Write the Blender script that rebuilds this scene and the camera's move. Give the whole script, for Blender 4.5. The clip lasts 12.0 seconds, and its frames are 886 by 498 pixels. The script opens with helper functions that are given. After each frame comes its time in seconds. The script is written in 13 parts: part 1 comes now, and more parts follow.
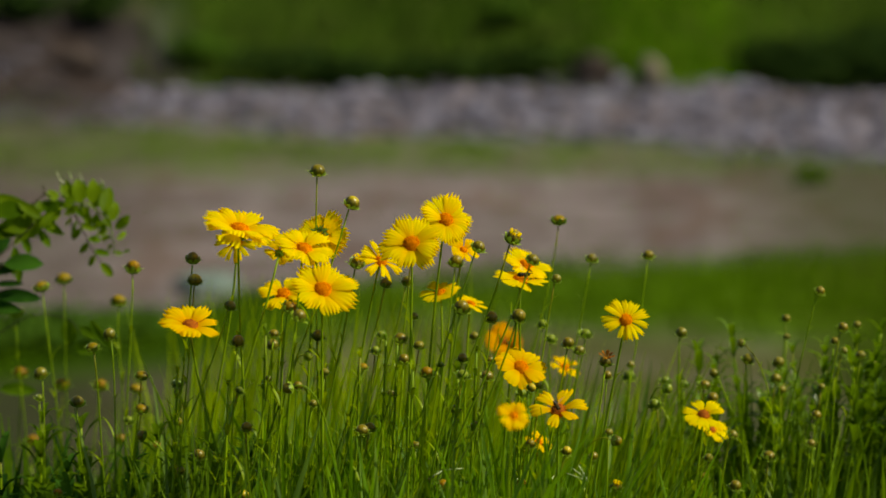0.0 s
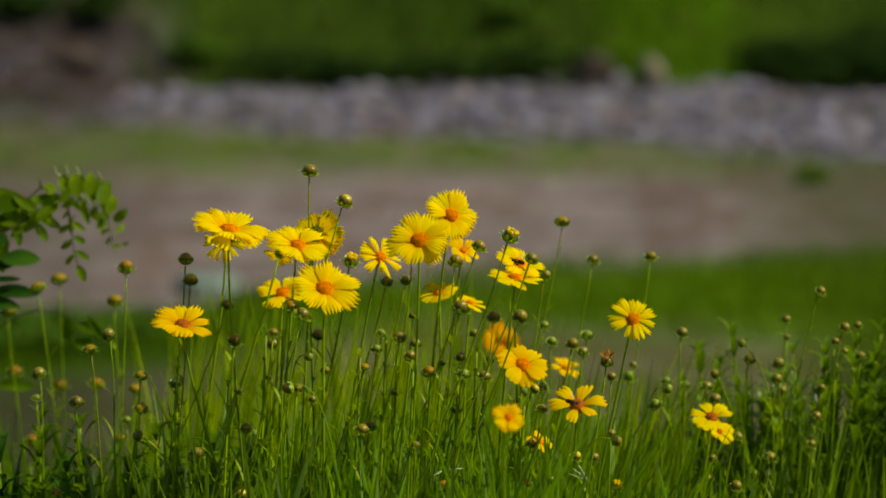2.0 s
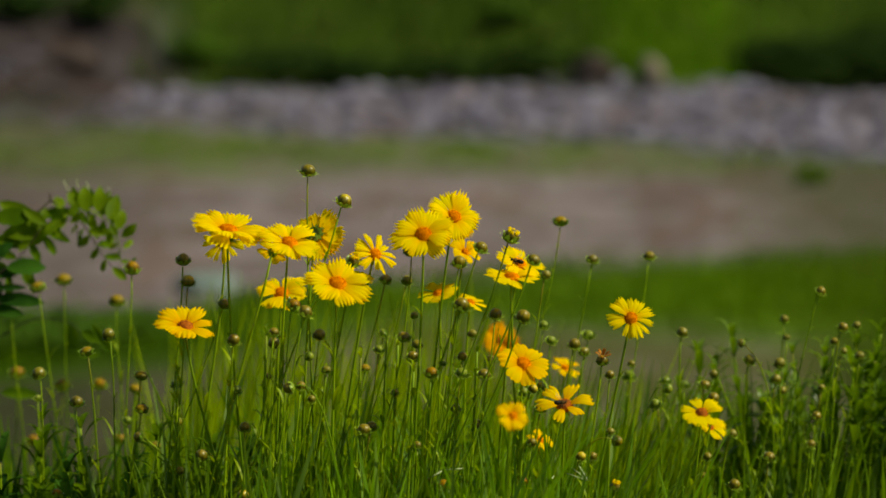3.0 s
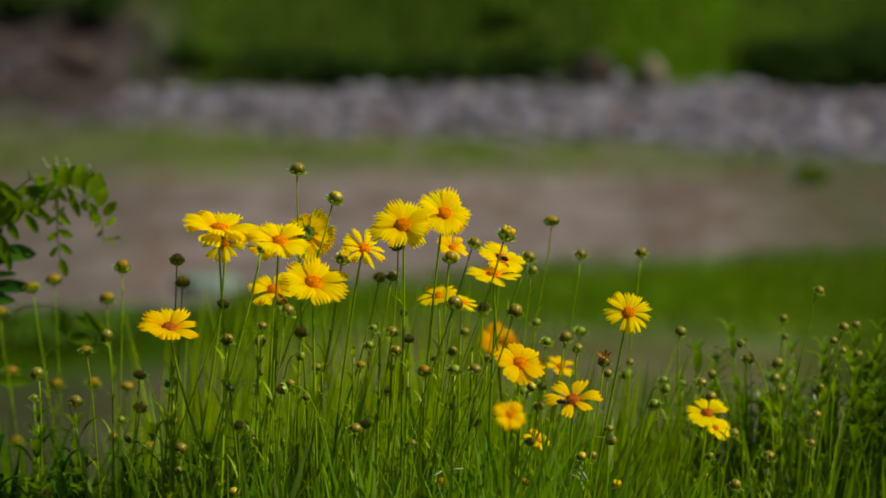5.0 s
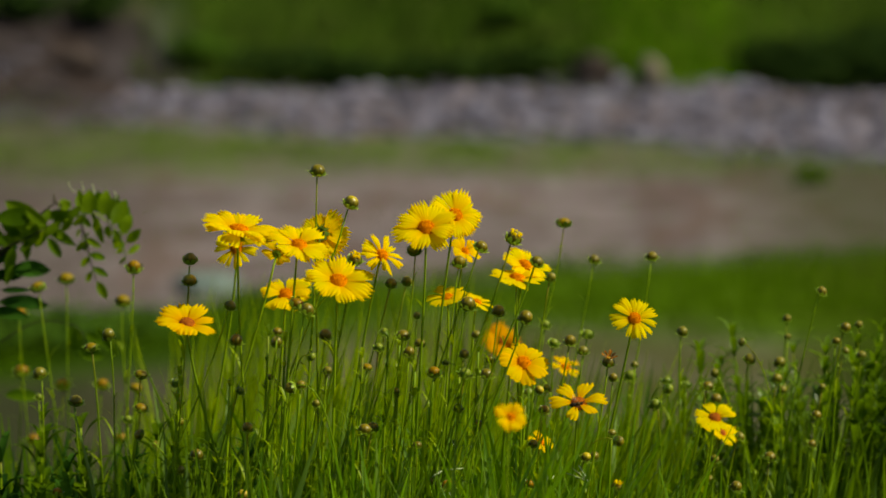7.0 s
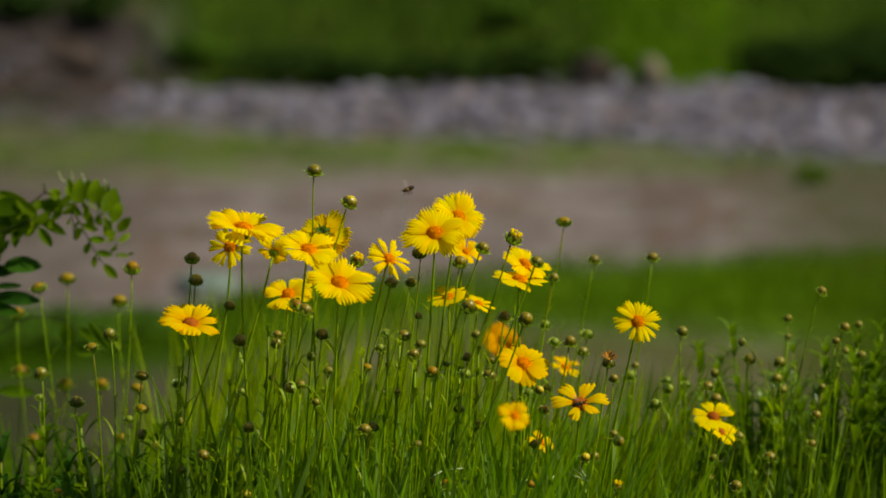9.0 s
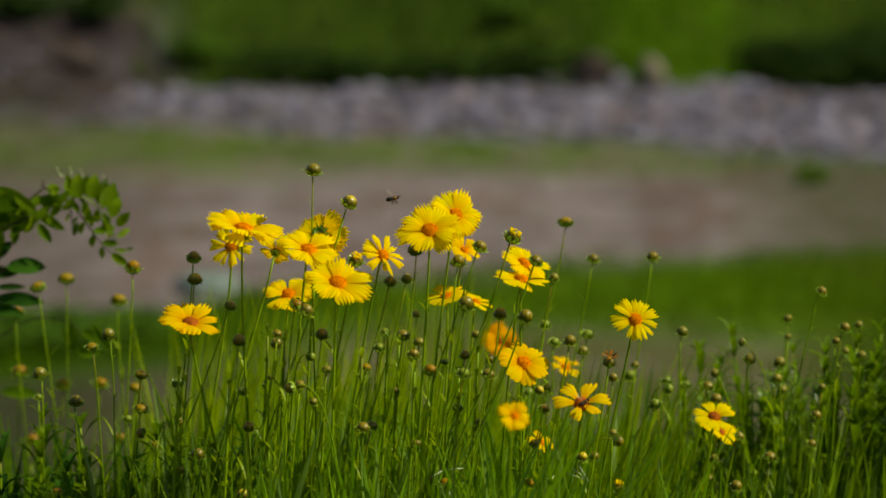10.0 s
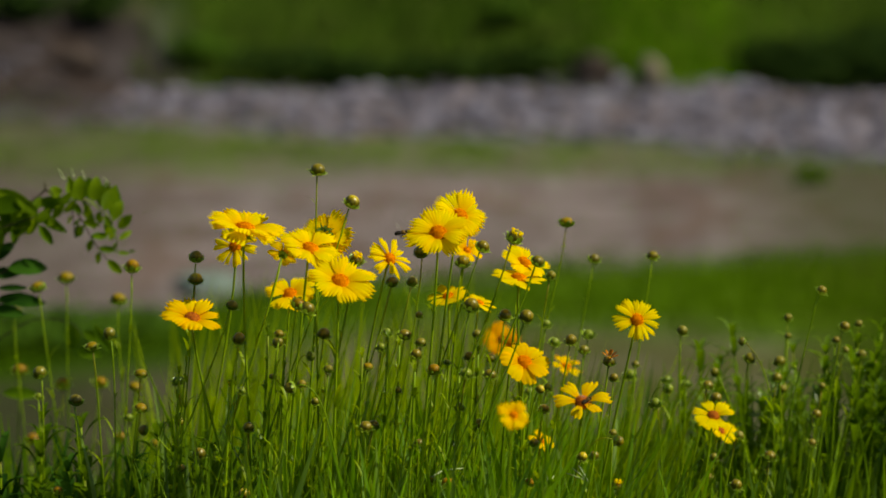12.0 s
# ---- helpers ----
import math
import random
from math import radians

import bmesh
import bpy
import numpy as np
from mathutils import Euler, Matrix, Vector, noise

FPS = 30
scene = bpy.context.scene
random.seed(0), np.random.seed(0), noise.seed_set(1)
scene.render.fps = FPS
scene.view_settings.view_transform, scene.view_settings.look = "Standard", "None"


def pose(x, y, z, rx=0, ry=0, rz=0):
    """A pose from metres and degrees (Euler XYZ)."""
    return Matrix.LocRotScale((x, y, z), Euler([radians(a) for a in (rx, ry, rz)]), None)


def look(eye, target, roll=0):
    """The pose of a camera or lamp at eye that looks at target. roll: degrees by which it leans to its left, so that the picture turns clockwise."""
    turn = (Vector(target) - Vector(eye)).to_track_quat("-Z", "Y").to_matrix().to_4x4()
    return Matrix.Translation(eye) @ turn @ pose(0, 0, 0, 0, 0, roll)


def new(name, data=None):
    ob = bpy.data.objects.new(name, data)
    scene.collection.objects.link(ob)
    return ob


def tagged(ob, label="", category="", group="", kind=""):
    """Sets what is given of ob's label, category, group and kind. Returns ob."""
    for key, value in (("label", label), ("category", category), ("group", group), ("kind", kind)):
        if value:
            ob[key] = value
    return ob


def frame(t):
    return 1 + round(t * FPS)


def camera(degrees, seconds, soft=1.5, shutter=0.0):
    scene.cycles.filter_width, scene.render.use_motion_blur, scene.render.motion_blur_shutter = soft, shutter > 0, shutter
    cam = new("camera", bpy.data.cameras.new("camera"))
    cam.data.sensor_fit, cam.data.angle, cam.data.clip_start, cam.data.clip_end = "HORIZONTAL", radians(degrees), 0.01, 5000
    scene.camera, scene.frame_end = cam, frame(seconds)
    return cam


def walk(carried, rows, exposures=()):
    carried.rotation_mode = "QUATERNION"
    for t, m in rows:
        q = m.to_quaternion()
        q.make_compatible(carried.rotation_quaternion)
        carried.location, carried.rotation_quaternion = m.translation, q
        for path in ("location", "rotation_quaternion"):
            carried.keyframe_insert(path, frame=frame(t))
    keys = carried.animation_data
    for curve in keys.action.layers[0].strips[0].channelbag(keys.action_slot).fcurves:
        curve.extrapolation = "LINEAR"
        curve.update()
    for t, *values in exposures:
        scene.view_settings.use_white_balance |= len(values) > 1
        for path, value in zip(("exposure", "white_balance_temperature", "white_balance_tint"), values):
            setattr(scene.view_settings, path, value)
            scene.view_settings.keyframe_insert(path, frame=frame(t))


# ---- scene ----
# The camera stands still, crouched before a flower bed, with a long lens focused on the blooms.
cam = camera(15, 12.0, soft=1.75)
cam.data.dof.use_dof = True
cam.data.dof.focus_distance = 2.5
cam.data.dof.aperture_fstop = 7.4
walk(cam, [(0, pose(0, 0, 0.72, 82.5, 0, 0)), (12, pose(0, 0, 0.72, 82.5, 0, 0))], [(0, 0.27, 7250, 0), (12, 0.27, 7250, 0)])

# ---- light: sun from the right, clear sky ----
SUN_UP, SUN_TURN = 46, 104
world = bpy.data.worlds.new("sky")
scene.world = world
world.use_nodes = True
sky = world.node_tree.nodes.new("ShaderNodeTexSky")
sky.sky_type = "NISHITA"
sky.sun_disc = False
sky.sun_elevation = radians(SUN_UP)
sky.sun_rotation = radians(SUN_TURN)
world.node_tree.nodes["Background"].inputs[1].default_value = 0.06
world.node_tree.links.new(sky.outputs[0], world.node_tree.nodes["Background"].inputs[0])
sun = new("sun", bpy.data.lights.new("sun", "SUN"))
sun.data.energy, sun.data.angle, sun.data.color = 4.3, radians(0.5), (1.0, 0.96, 0.84)
toward = Vector((math.sin(radians(SUN_TURN)) * math.cos(radians(SUN_UP)), math.cos(radians(SUN_TURN)) * math.cos(radians(SUN_UP)), math.sin(radians(SUN_UP))))
sun.matrix_world = look(toward * 30, (0, 0, 0))


# ---- materials ----
class Nodes:
    """A node material under construction."""

    def __init__(self, name):
        self.mat = bpy.data.materials.new(name)
        self.mat.use_nodes = True
        self.tree = self.mat.node_tree
        self.shader = self.tree.nodes["Principled BSDF"]
        self.out = self.tree.nodes["Material Output"]

    def node(self, kind, inputs=None, operation=None, data_type=None, interpolation_type=None):
        n = self.tree.nodes.new(kind)
        if operation:
            n.operation = operation
        if data_type:
            n.data_type = data_type
        if interpolation_type:
            n.interpolation_type = interpolation_type
        for key, value in (inputs or {}).items():
            if isinstance(value, bpy.types.NodeSocket):
                self.tree.links.new(value, n.inputs[key])
            else:
                n.inputs[key].default_value = value
        return n

    def link(self, a, b):
        self.tree.links.new(a, b)

    def math(self, operation, a, b=0.0, c=0.0):
        return self.node("ShaderNodeMath", {0: a, 1: b, 2: c}, operation=operation).outputs[0]

    def mix(self, factor, a, b):
        n = self.node("ShaderNodeMix", {0: factor, 6: a, 7: b}, data_type="RGBA")
        return n.outputs[2]

    def noise(self, vector, scale, detail=3.0, rough=0.55):
        return self.node("ShaderNodeTexNoise", {"Vector": vector, "Scale": scale, "Detail": detail, "Roughness": rough}).outputs[0]

    def step(self, value, low, high):
        return self.node("ShaderNodeMapRange", {0: value, 1: low, 2: high, 3: 0.0, 4: 1.0}, interpolation_type="SMOOTHSTEP").outputs[0]


def rgb(r, g, b):
    return (r, g, b, 1.0)


def plant_material(name, light, dark, rough=0.5, grain=60.0, stretch=(1, 1, 1), through_light=0.0, glow=None, bump=0.0004, island=False, low=0.38, high=0.62, shine=0.1, root=None):
    """Two tones mixed by grain, piece by piece variation, and light that passes through thin tissue."""
    m = Nodes(name)
    coords = m.node("ShaderNodeTexCoord").outputs["Object"]
    scaled = m.node("ShaderNodeMapping", {"Vector": coords, "Scale": stretch}).outputs[0]
    fine = m.noise(scaled, grain, 4.0)
    coarse = m.noise(coords, grain * 0.18, 2.0)
    if island:
        rnd = m.node("ShaderNodeNewGeometry").outputs["Random Per Island"]
    else:
        rnd = m.node("ShaderNodeObjectInfo").outputs["Random"]
    tone = m.math("ADD", m.math("MULTIPLY", fine, 0.5), m.math("ADD", m.math("MULTIPLY", coarse, 0.25), m.math("MULTIPLY", rnd, 0.25)))
    color = m.mix(m.step(tone, low, high), dark, light)
    if root:
        along = m.node("ShaderNodeSeparateXYZ", {0: coords}).outputs[0]
        color = m.mix(m.math("MULTIPLY", m.step(m.math("ADD", along, m.math("MULTIPLY", fine, 0.002)), 0.0072, 0.0022), 0.75), color, root)
    m.link(color, m.shader.inputs["Base Color"])
    m.shader.inputs["Roughness"].default_value = rough
    m.shader.inputs["Specular IOR Level"].default_value = shine
    relief = m.node("ShaderNodeBump", {"Height": fine, "Strength": 0.5, "Distance": bump})
    m.link(relief.outputs[0], m.shader.inputs["Normal"])
    if through_light:
        passing = m.node("ShaderNodeBsdfTranslucent", {"Color": glow or light, "Normal": relief.outputs[0]})
        both = m.node("ShaderNodeMixShader", {0: through_light, 1: m.shader.outputs[0], 2: passing.outputs[0]})
        m.link(both.outputs[0], m.out.inputs[0])
    return m.mat


def stem_material(name, light, dark, ripe, start=0.90):
    """A green stem, turned reddish just under its head on some plants."""
    m = Nodes(name)
    coords = m.node("ShaderNodeTexCoord")
    drawn = m.node("ShaderNodeMapping", {"Vector": coords.outputs["Object"], "Scale": (1, 1, 0.15)}).outputs[0]
    fine = m.noise(drawn, 90.0, 4.0)
    rnd = m.node("ShaderNodeObjectInfo").outputs["Random"]
    color = m.mix(m.step(m.math("ADD", m.math("MULTIPLY", fine, 0.6), m.math("MULTIPLY", rnd, 0.4)), 0.3, 0.7), dark, light)
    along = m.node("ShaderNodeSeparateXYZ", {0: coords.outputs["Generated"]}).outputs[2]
    # darker green below about four fifths of the height
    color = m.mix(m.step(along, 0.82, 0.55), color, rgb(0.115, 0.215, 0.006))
    color = m.mix(m.math("MULTIPLY", m.step(along, start, 0.99), m.step(m.math("FRACT", m.math("MULTIPLY", rnd, 9.7)), 0.45, 0.80)), color, ripe)
    m.link(color, m.shader.inputs["Base Color"])
    m.shader.inputs["Roughness"].default_value = 0.45
    m.shader.inputs["Specular IOR Level"].default_value = 0.2
    passing = m.node("ShaderNodeBsdfTranslucent", {"Color": color})
    both = m.node("ShaderNodeMixShader", {0: 0.35, 1: m.shader.outputs[0], 2: passing.outputs[0]})
    m.link(both.outputs[0], m.out.inputs[0])
    return m.mat


PETAL = plant_material("petal_yellow", rgb(0.95, 0.76, 0.004), rgb(0.93, 0.69, 0.002), 0.6, 70, (1, 9, 1), 0.56, rgb(1.0, 0.65, 0.002), shine=0.0, root=rgb(0.87, 0.42, 0.002))
PETAL_DEEP = plant_material("petal_golden", rgb(0.90, 0.64, 0.004), rgb(0.86, 0.52, 0.002), 0.6, 70, (1, 9, 1), 0.50, rgb(1.0, 0.46, 0.002), shine=0.0, root=rgb(0.78, 0.27, 0.002))
PETAL_ORANGE = plant_material("petal_orange", rgb(0.90, 0.44, 0.008), rgb(0.78, 0.30, 0.005), 0.6, 70, (1, 9, 1), 0.45, rgb(0.7, 0.25, 0.005), shine=0.0)
PETAL_DRY = plant_material("petal_withered", rgb(0.55, 0.19, 0.012), rgb(0.24, 0.06, 0.008), 0.75, 120, (1, 6, 1), 0.15)
DISC = plant_material("disc_orange", rgb(0.74, 0.25, 0.003), rgb(0.38, 0.085, 0.002), 0.8, 420, island=True, shine=0.0)
DISC_DARK = plant_material("disc_russet", rgb(0.46, 0.125, 0.005), rgb(0.20, 0.042, 0.004), 0.7, 420, island=True)
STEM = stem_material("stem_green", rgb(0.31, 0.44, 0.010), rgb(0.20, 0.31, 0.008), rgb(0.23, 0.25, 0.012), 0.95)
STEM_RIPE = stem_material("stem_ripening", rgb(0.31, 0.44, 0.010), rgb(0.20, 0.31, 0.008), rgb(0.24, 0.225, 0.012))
CALYX = plant_material("calyx_green", rgb(0.30, 0.41, 0.03), rgb(0.08, 0.15, 0.008), 0.30, 260, through_light=0.25, shine=0.45)
LEAF = plant_material("leaf_green", rgb(0.168, 0.310, 0.003), rgb(0.085, 0.178, 0.002), 0.36, 50, (1, 1, 0.2), 0.45, rgb(0.19, 0.34, 0.003), island=True, shine=0.35)
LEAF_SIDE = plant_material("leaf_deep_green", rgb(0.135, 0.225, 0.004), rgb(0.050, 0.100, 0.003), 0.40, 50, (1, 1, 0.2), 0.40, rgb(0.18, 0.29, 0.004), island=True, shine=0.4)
LEAF_BRIGHT = plant_material("leaf_fresh_green", rgb(0.27, 0.36, 0.006), rgb(0.13, 0.20, 0.004), 0.36, 50, (1, 1, 0.2), 0.45, rgb(0.34, 0.44, 0.005), island=True)
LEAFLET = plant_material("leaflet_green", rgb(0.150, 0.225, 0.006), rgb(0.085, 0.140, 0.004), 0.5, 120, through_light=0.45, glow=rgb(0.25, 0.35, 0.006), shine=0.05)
# dimmer leaflet copies: darker foliage, with leaf shade put into the colour
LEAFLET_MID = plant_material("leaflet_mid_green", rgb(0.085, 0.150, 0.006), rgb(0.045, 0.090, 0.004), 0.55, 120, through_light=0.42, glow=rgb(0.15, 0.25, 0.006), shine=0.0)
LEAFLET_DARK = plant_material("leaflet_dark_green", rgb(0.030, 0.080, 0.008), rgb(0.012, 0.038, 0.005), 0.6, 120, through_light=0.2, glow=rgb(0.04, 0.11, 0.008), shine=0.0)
TWIG = plant_material("twig_brown", rgb(0.055, 0.045, 0.020), rgb(0.020, 0.016, 0.009), 0.7, 140)
PALE_BUD = plant_material("pale_blossom", rgb(0.50, 0.54, 0.30), rgb(0.32, 0.38, 0.16), 0.6, 140)


def bud_material(name, top, side, foot, seam, gloss=0.35, tall=0.84):
    """A closed bud: pigment runs from its green foot to its riper crown, darker along the seams of its bracts; shade of
    underside and creases is put into the colour too.
    """
    m = Nodes(name)
    coords = m.node("ShaderNodeTexCoord").outputs["Object"]
    axes = m.node("ShaderNodeSeparateXYZ", {0: coords})
    height = m.math("MULTIPLY", axes.outputs[2], 100.0 / tall)
    fine = m.noise(coords, 420.0, 3.0)
    rnd = m.node("ShaderNodeObjectInfo").outputs["Random"]
    level = m.math("ADD", height, m.math("ADD", m.math("MULTIPLY", fine, 0.4), m.math("MULTIPLY", rnd, 0.2)))
    lower = m.mix(m.step(level, 0.40, 0.75), foot, side)
    color = m.mix(m.step(level, 0.85, 1.25), lower, top)
    turn = m.math("ARCTAN2", axes.outputs[1], axes.outputs[0])
    wave = m.math("ABSOLUTE", m.math("SINE", m.math("ADD", m.math("MULTIPLY", turn, 4.0), m.math("MULTIPLY", height, 0.9))))
    color = m.mix(m.math("MULTIPLY", m.step(wave, 0.42, 0.08), 0.75), color, seam)
    m.link(color, m.shader.inputs["Base Color"])
    m.shader.inputs["Roughness"].default_value = 0.34
    m.shader.inputs["Specular IOR Level"].default_value = gloss
    relief = m.node("ShaderNodeBump", {"Height": fine, "Strength": 0.5, "Distance": 0.0006})
    m.link(relief.outputs[0], m.shader.inputs["Normal"])
    return m.mat


BUD = {
    "brown": bud_material("bud_brown", rgb(0.205, 0.152, 0.004), rgb(0.105, 0.090, 0.004), rgb(0.066, 0.066, 0.004), rgb(0.052, 0.042, 0.004), 0.3),
    "orange": bud_material("bud_orange", rgb(0.26, 0.140, 0.002), rgb(0.150, 0.085, 0.002), rgb(0.05, 0.055, 0.004), rgb(0.075, 0.034, 0.003), 0.10),
    "green": bud_material("bud_green", rgb(0.19, 0.23, 0.014), rgb(0.085, 0.135, 0.010), rgb(0.03, 0.06, 0.006), rgb(0.03, 0.05, 0.006), 0.2),
    "dark": bud_material("bud_dark", rgb(0.20, 0.168, 0.008), rgb(0.120, 0.115, 0.007), rgb(0.075, 0.085, 0.006), rgb(0.075, 0.070, 0.006), 0.3),
    "flat": bud_material("bud_olive_gold", rgb(0.24, 0.155, 0.003), rgb(0.12, 0.105, 0.005), rgb(0.05, 0.075, 0.005), rgb(0.08, 0.07, 0.005), 0.10, 0.6),
    "yellow": bud_material("bud_yellow", rgb(0.50, 0.37, 0.006), rgb(0.13, 0.105, 0.006), rgb(0.06, 0.06, 0.006), rgb(0.055, 0.038, 0.004)),
}


def ground_material():
    """Bare earth with grassy strips, and a belt of gravel along the far bank."""
    m = Nodes("river_flat")
    place = m.node("ShaderNodeNewGeometry").outputs["Position"]
    parts = m.node("ShaderNodeSeparateXYZ", {0: place})
    x, y = parts.outputs[0], parts.outputs[1]
    wide = m.noise(place, 0.45, 3.0)
    mid = m.noise(place, 1.7, 4.0)
    fine = m.noise(place, 14.0, 5.0)
    warp = m.math("ADD", m.math("MULTIPLY", m.math("SUBTRACT", wide, 0.5), 3.2), m.math("MULTIPLY", m.math("SUBTRACT", mid, 0.5), 2.2))
    yy = m.math("ADD", y, warp)
    ys = m.math("ADD", m.math("MULTIPLY", x, -0.5), yy)
    earth = m.mix(m.step(mid, 0.35, 0.68), rgb(0.118, 0.092, 0.092), rgb(0.192, 0.155, 0.160))
    drawn = m.node("ShaderNodeMapping", {"Vector": place, "Scale": (1.6, 0.32, 1.0)}).outputs[0]
    blotch = m.noise(drawn, 1.4, 4.0, 0.65)
    earth = m.mix(m.math("MULTIPLY", m.step(blotch, 0.52, 0.66), 0.6), earth, rgb(0.105, 0.062, 0.048))
    earth = m.mix(m.math("MULTIPLY", m.step(blotch, 0.46, 0.34), 0.5), earth, rgb(0.215, 0.185, 0.185))
    earth = m.mix(m.math("MULTIPLY", m.step(fine, 0.45, 0.75), 0.45), earth, rgb(0.10, 0.078, 0.058))
    # lens falloff painted into the earth towards -x
    left_falloff = m.step(m.math("ADD", x, m.math("MULTIPLY", warp, 0.3)), -1.5, -4.2)
    earth = m.mix(m.math("MULTIPLY", left_falloff, 0.8), earth, rgb(0.068, 0.054, 0.046))
    # olive grass tone at +x, with lens falloff put into the colour
    dry = m.step(m.math("ADD", x, m.math("MULTIPLY", warp, 0.4)), 1.9, 3.4)
    earth = m.mix(m.math("MULTIPLY", dry, 0.8), earth, rgb(0.056, 0.056, 0.028))
    # a shallow hollow of redder soil
    hollow = m.math("ADD", m.math("POWER", m.math("MULTIPLY", m.math("SUBTRACT", x, 1.96), 2.0), 2.0), m.math("POWER", m.math("MULTIPLY", m.math("SUBTRACT", y, 28.9), 0.6), 2.0))
    earth = m.mix(m.math("MULTIPLY", m.step(hollow, 0.8, 0.1), 0.6), earth, rgb(0.088, 0.056, 0.046))
    # bare patch in the middle of the near edge
    middle = m.step(m.math("ABSOLUTE", m.math("SUBTRACT", x, 0.2)), 1.7, 0.5)
    soft = m.math("ADD", y, m.math("MULTIPLY", warp, 0.45))
    rim = m.math("SUBTRACT", soft, m.math("MULTIPLY_ADD", m.math("MINIMUM", x, 0.0), 0.65, m.math("MULTIPLY_ADD", m.math("MAXIMUM", x, 0.0), -0.15, m.math("MULTIPLY_ADD", middle, 0.6, 20.9))))
    rear = m.math("SUBTRACT", m.math("MULTIPLY_ADD", m.math("MINIMUM", x, 0.8), 0.95, m.math("MULTIPLY_ADD", m.math("MAXIMUM", x, 0.8), 0.2, 23.74)), soft)
    near = m.step(rim, 0.6, -0.5)
    dull = m.mix(m.step(mid, 0.4, 0.65), rgb(0.056, 0.062, 0.014), rgb(0.090, 0.084, 0.046))
    earth = m.mix(m.math("MULTIPLY", near, 0.92), earth, dull)
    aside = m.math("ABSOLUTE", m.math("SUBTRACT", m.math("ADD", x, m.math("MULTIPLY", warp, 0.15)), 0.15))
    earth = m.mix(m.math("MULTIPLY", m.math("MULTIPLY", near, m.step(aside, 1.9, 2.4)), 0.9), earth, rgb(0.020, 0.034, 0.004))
    turf = m.mix(m.step(fine, 0.3, 0.7), rgb(0.044, 0.092, 0.001), rgb(0.086, 0.160, 0.002))
    turf = m.mix(m.math("MULTIPLY", m.step(mid, 0.52, 0.38), 0.5), turf, rgb(0.042, 0.062, 0.005))
    thin = m.mix(m.step(fine, 0.3, 0.7), rgb(0.058, 0.090, 0.014), rgb(0.090, 0.112, 0.030))
    # thin grass before the gravel
    band = m.math("MULTIPLY", m.step(yy, 29.8, 32.0), m.step(ys, 38.0, 34.0))
    color = m.mix(m.math("MULTIPLY", band, m.math("MULTIPLY_ADD", m.step(blotch, 0.62, 0.40), 0.45, 0.52)), earth, thin)
    # lush strip in the middle distance
    lush = m.math("MULTIPLY", m.step(rim, -0.9, 0.6), m.step(rear, -0.3, 0.8))
    color = m.mix(m.math("MULTIPLY", lush, 0.95), color, turf)
    # far right of the strip dimmed in colour for lens falloff
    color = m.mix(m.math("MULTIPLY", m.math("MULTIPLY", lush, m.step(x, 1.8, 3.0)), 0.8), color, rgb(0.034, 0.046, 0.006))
    # left end likewise: shade painted into the turf and near earth
    left_shade = m.step(m.math("ADD", x, m.math("MULTIPLY", warp, 0.25)), -0.5, -1.7)
    color = m.mix(m.math("MULTIPLY", m.math("MULTIPLY", lush, left_shade), 0.95), color, rgb(0.018, 0.040, 0.002))
    color = m.mix(m.math("MULTIPLY", m.math("MULTIPLY", near, left_shade), 0.65), color, rgb(0.036, 0.034, 0.022))
    # the gravel bed
    stone = m.mix(m.step(fine, 0.3, 0.7), rgb(0.090, 0.081, 0.096), rgb(0.155, 0.142, 0.172))
    silt = m.noise(m.node("ShaderNodeMapping", {"Vector": place, "Scale": (1.0, 0.45, 1.0)}).outputs[0], 1.9, 4.0, 0.6)
    stone = m.mix(m.math("MULTIPLY", m.step(silt, 0.50, 0.64), 0.85), stone, rgb(0.130, 0.088, 0.074))
    stone = m.mix(m.math("MULTIPLY", m.step(silt, 0.44, 0.32), 0.80), stone, rgb(0.200, 0.192, 0.245))
    slant = m.math("ADD", m.math("MULTIPLY", x, 0.25), m.math("MULTIPLY", m.math("MAXIMUM", x, 0.0), 0.45))
    gravel = m.step(m.math("ADD", slant, yy), 33.2, 34.6)
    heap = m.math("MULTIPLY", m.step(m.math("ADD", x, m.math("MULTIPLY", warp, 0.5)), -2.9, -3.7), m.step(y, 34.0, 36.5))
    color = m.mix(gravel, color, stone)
    # brown heap, with corner falloff mixed into its colour
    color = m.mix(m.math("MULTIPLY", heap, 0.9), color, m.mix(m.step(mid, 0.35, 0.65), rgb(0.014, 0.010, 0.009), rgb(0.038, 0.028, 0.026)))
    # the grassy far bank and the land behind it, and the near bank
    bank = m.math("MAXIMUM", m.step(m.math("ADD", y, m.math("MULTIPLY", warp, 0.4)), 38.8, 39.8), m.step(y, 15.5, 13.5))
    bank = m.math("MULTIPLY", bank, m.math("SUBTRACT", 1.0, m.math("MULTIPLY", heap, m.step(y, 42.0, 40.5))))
    # brighter mix from x 1.5 to 4: sunlight painted into the bank
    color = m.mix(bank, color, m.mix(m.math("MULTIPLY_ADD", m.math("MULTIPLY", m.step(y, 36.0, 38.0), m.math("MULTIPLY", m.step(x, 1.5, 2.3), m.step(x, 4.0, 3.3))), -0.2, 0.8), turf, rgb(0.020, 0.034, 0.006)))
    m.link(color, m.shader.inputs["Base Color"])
    m.shader.inputs["Roughness"].default_value = 0.95
    m.shader.inputs["Specular IOR Level"].default_value = 0.0
    relief = m.node("ShaderNodeBump", {"Height": fine, "Strength": 0.7, "Distance": 0.03})
    m.link(relief.outputs[0], m.shader.inputs["Normal"])
    return m.mat


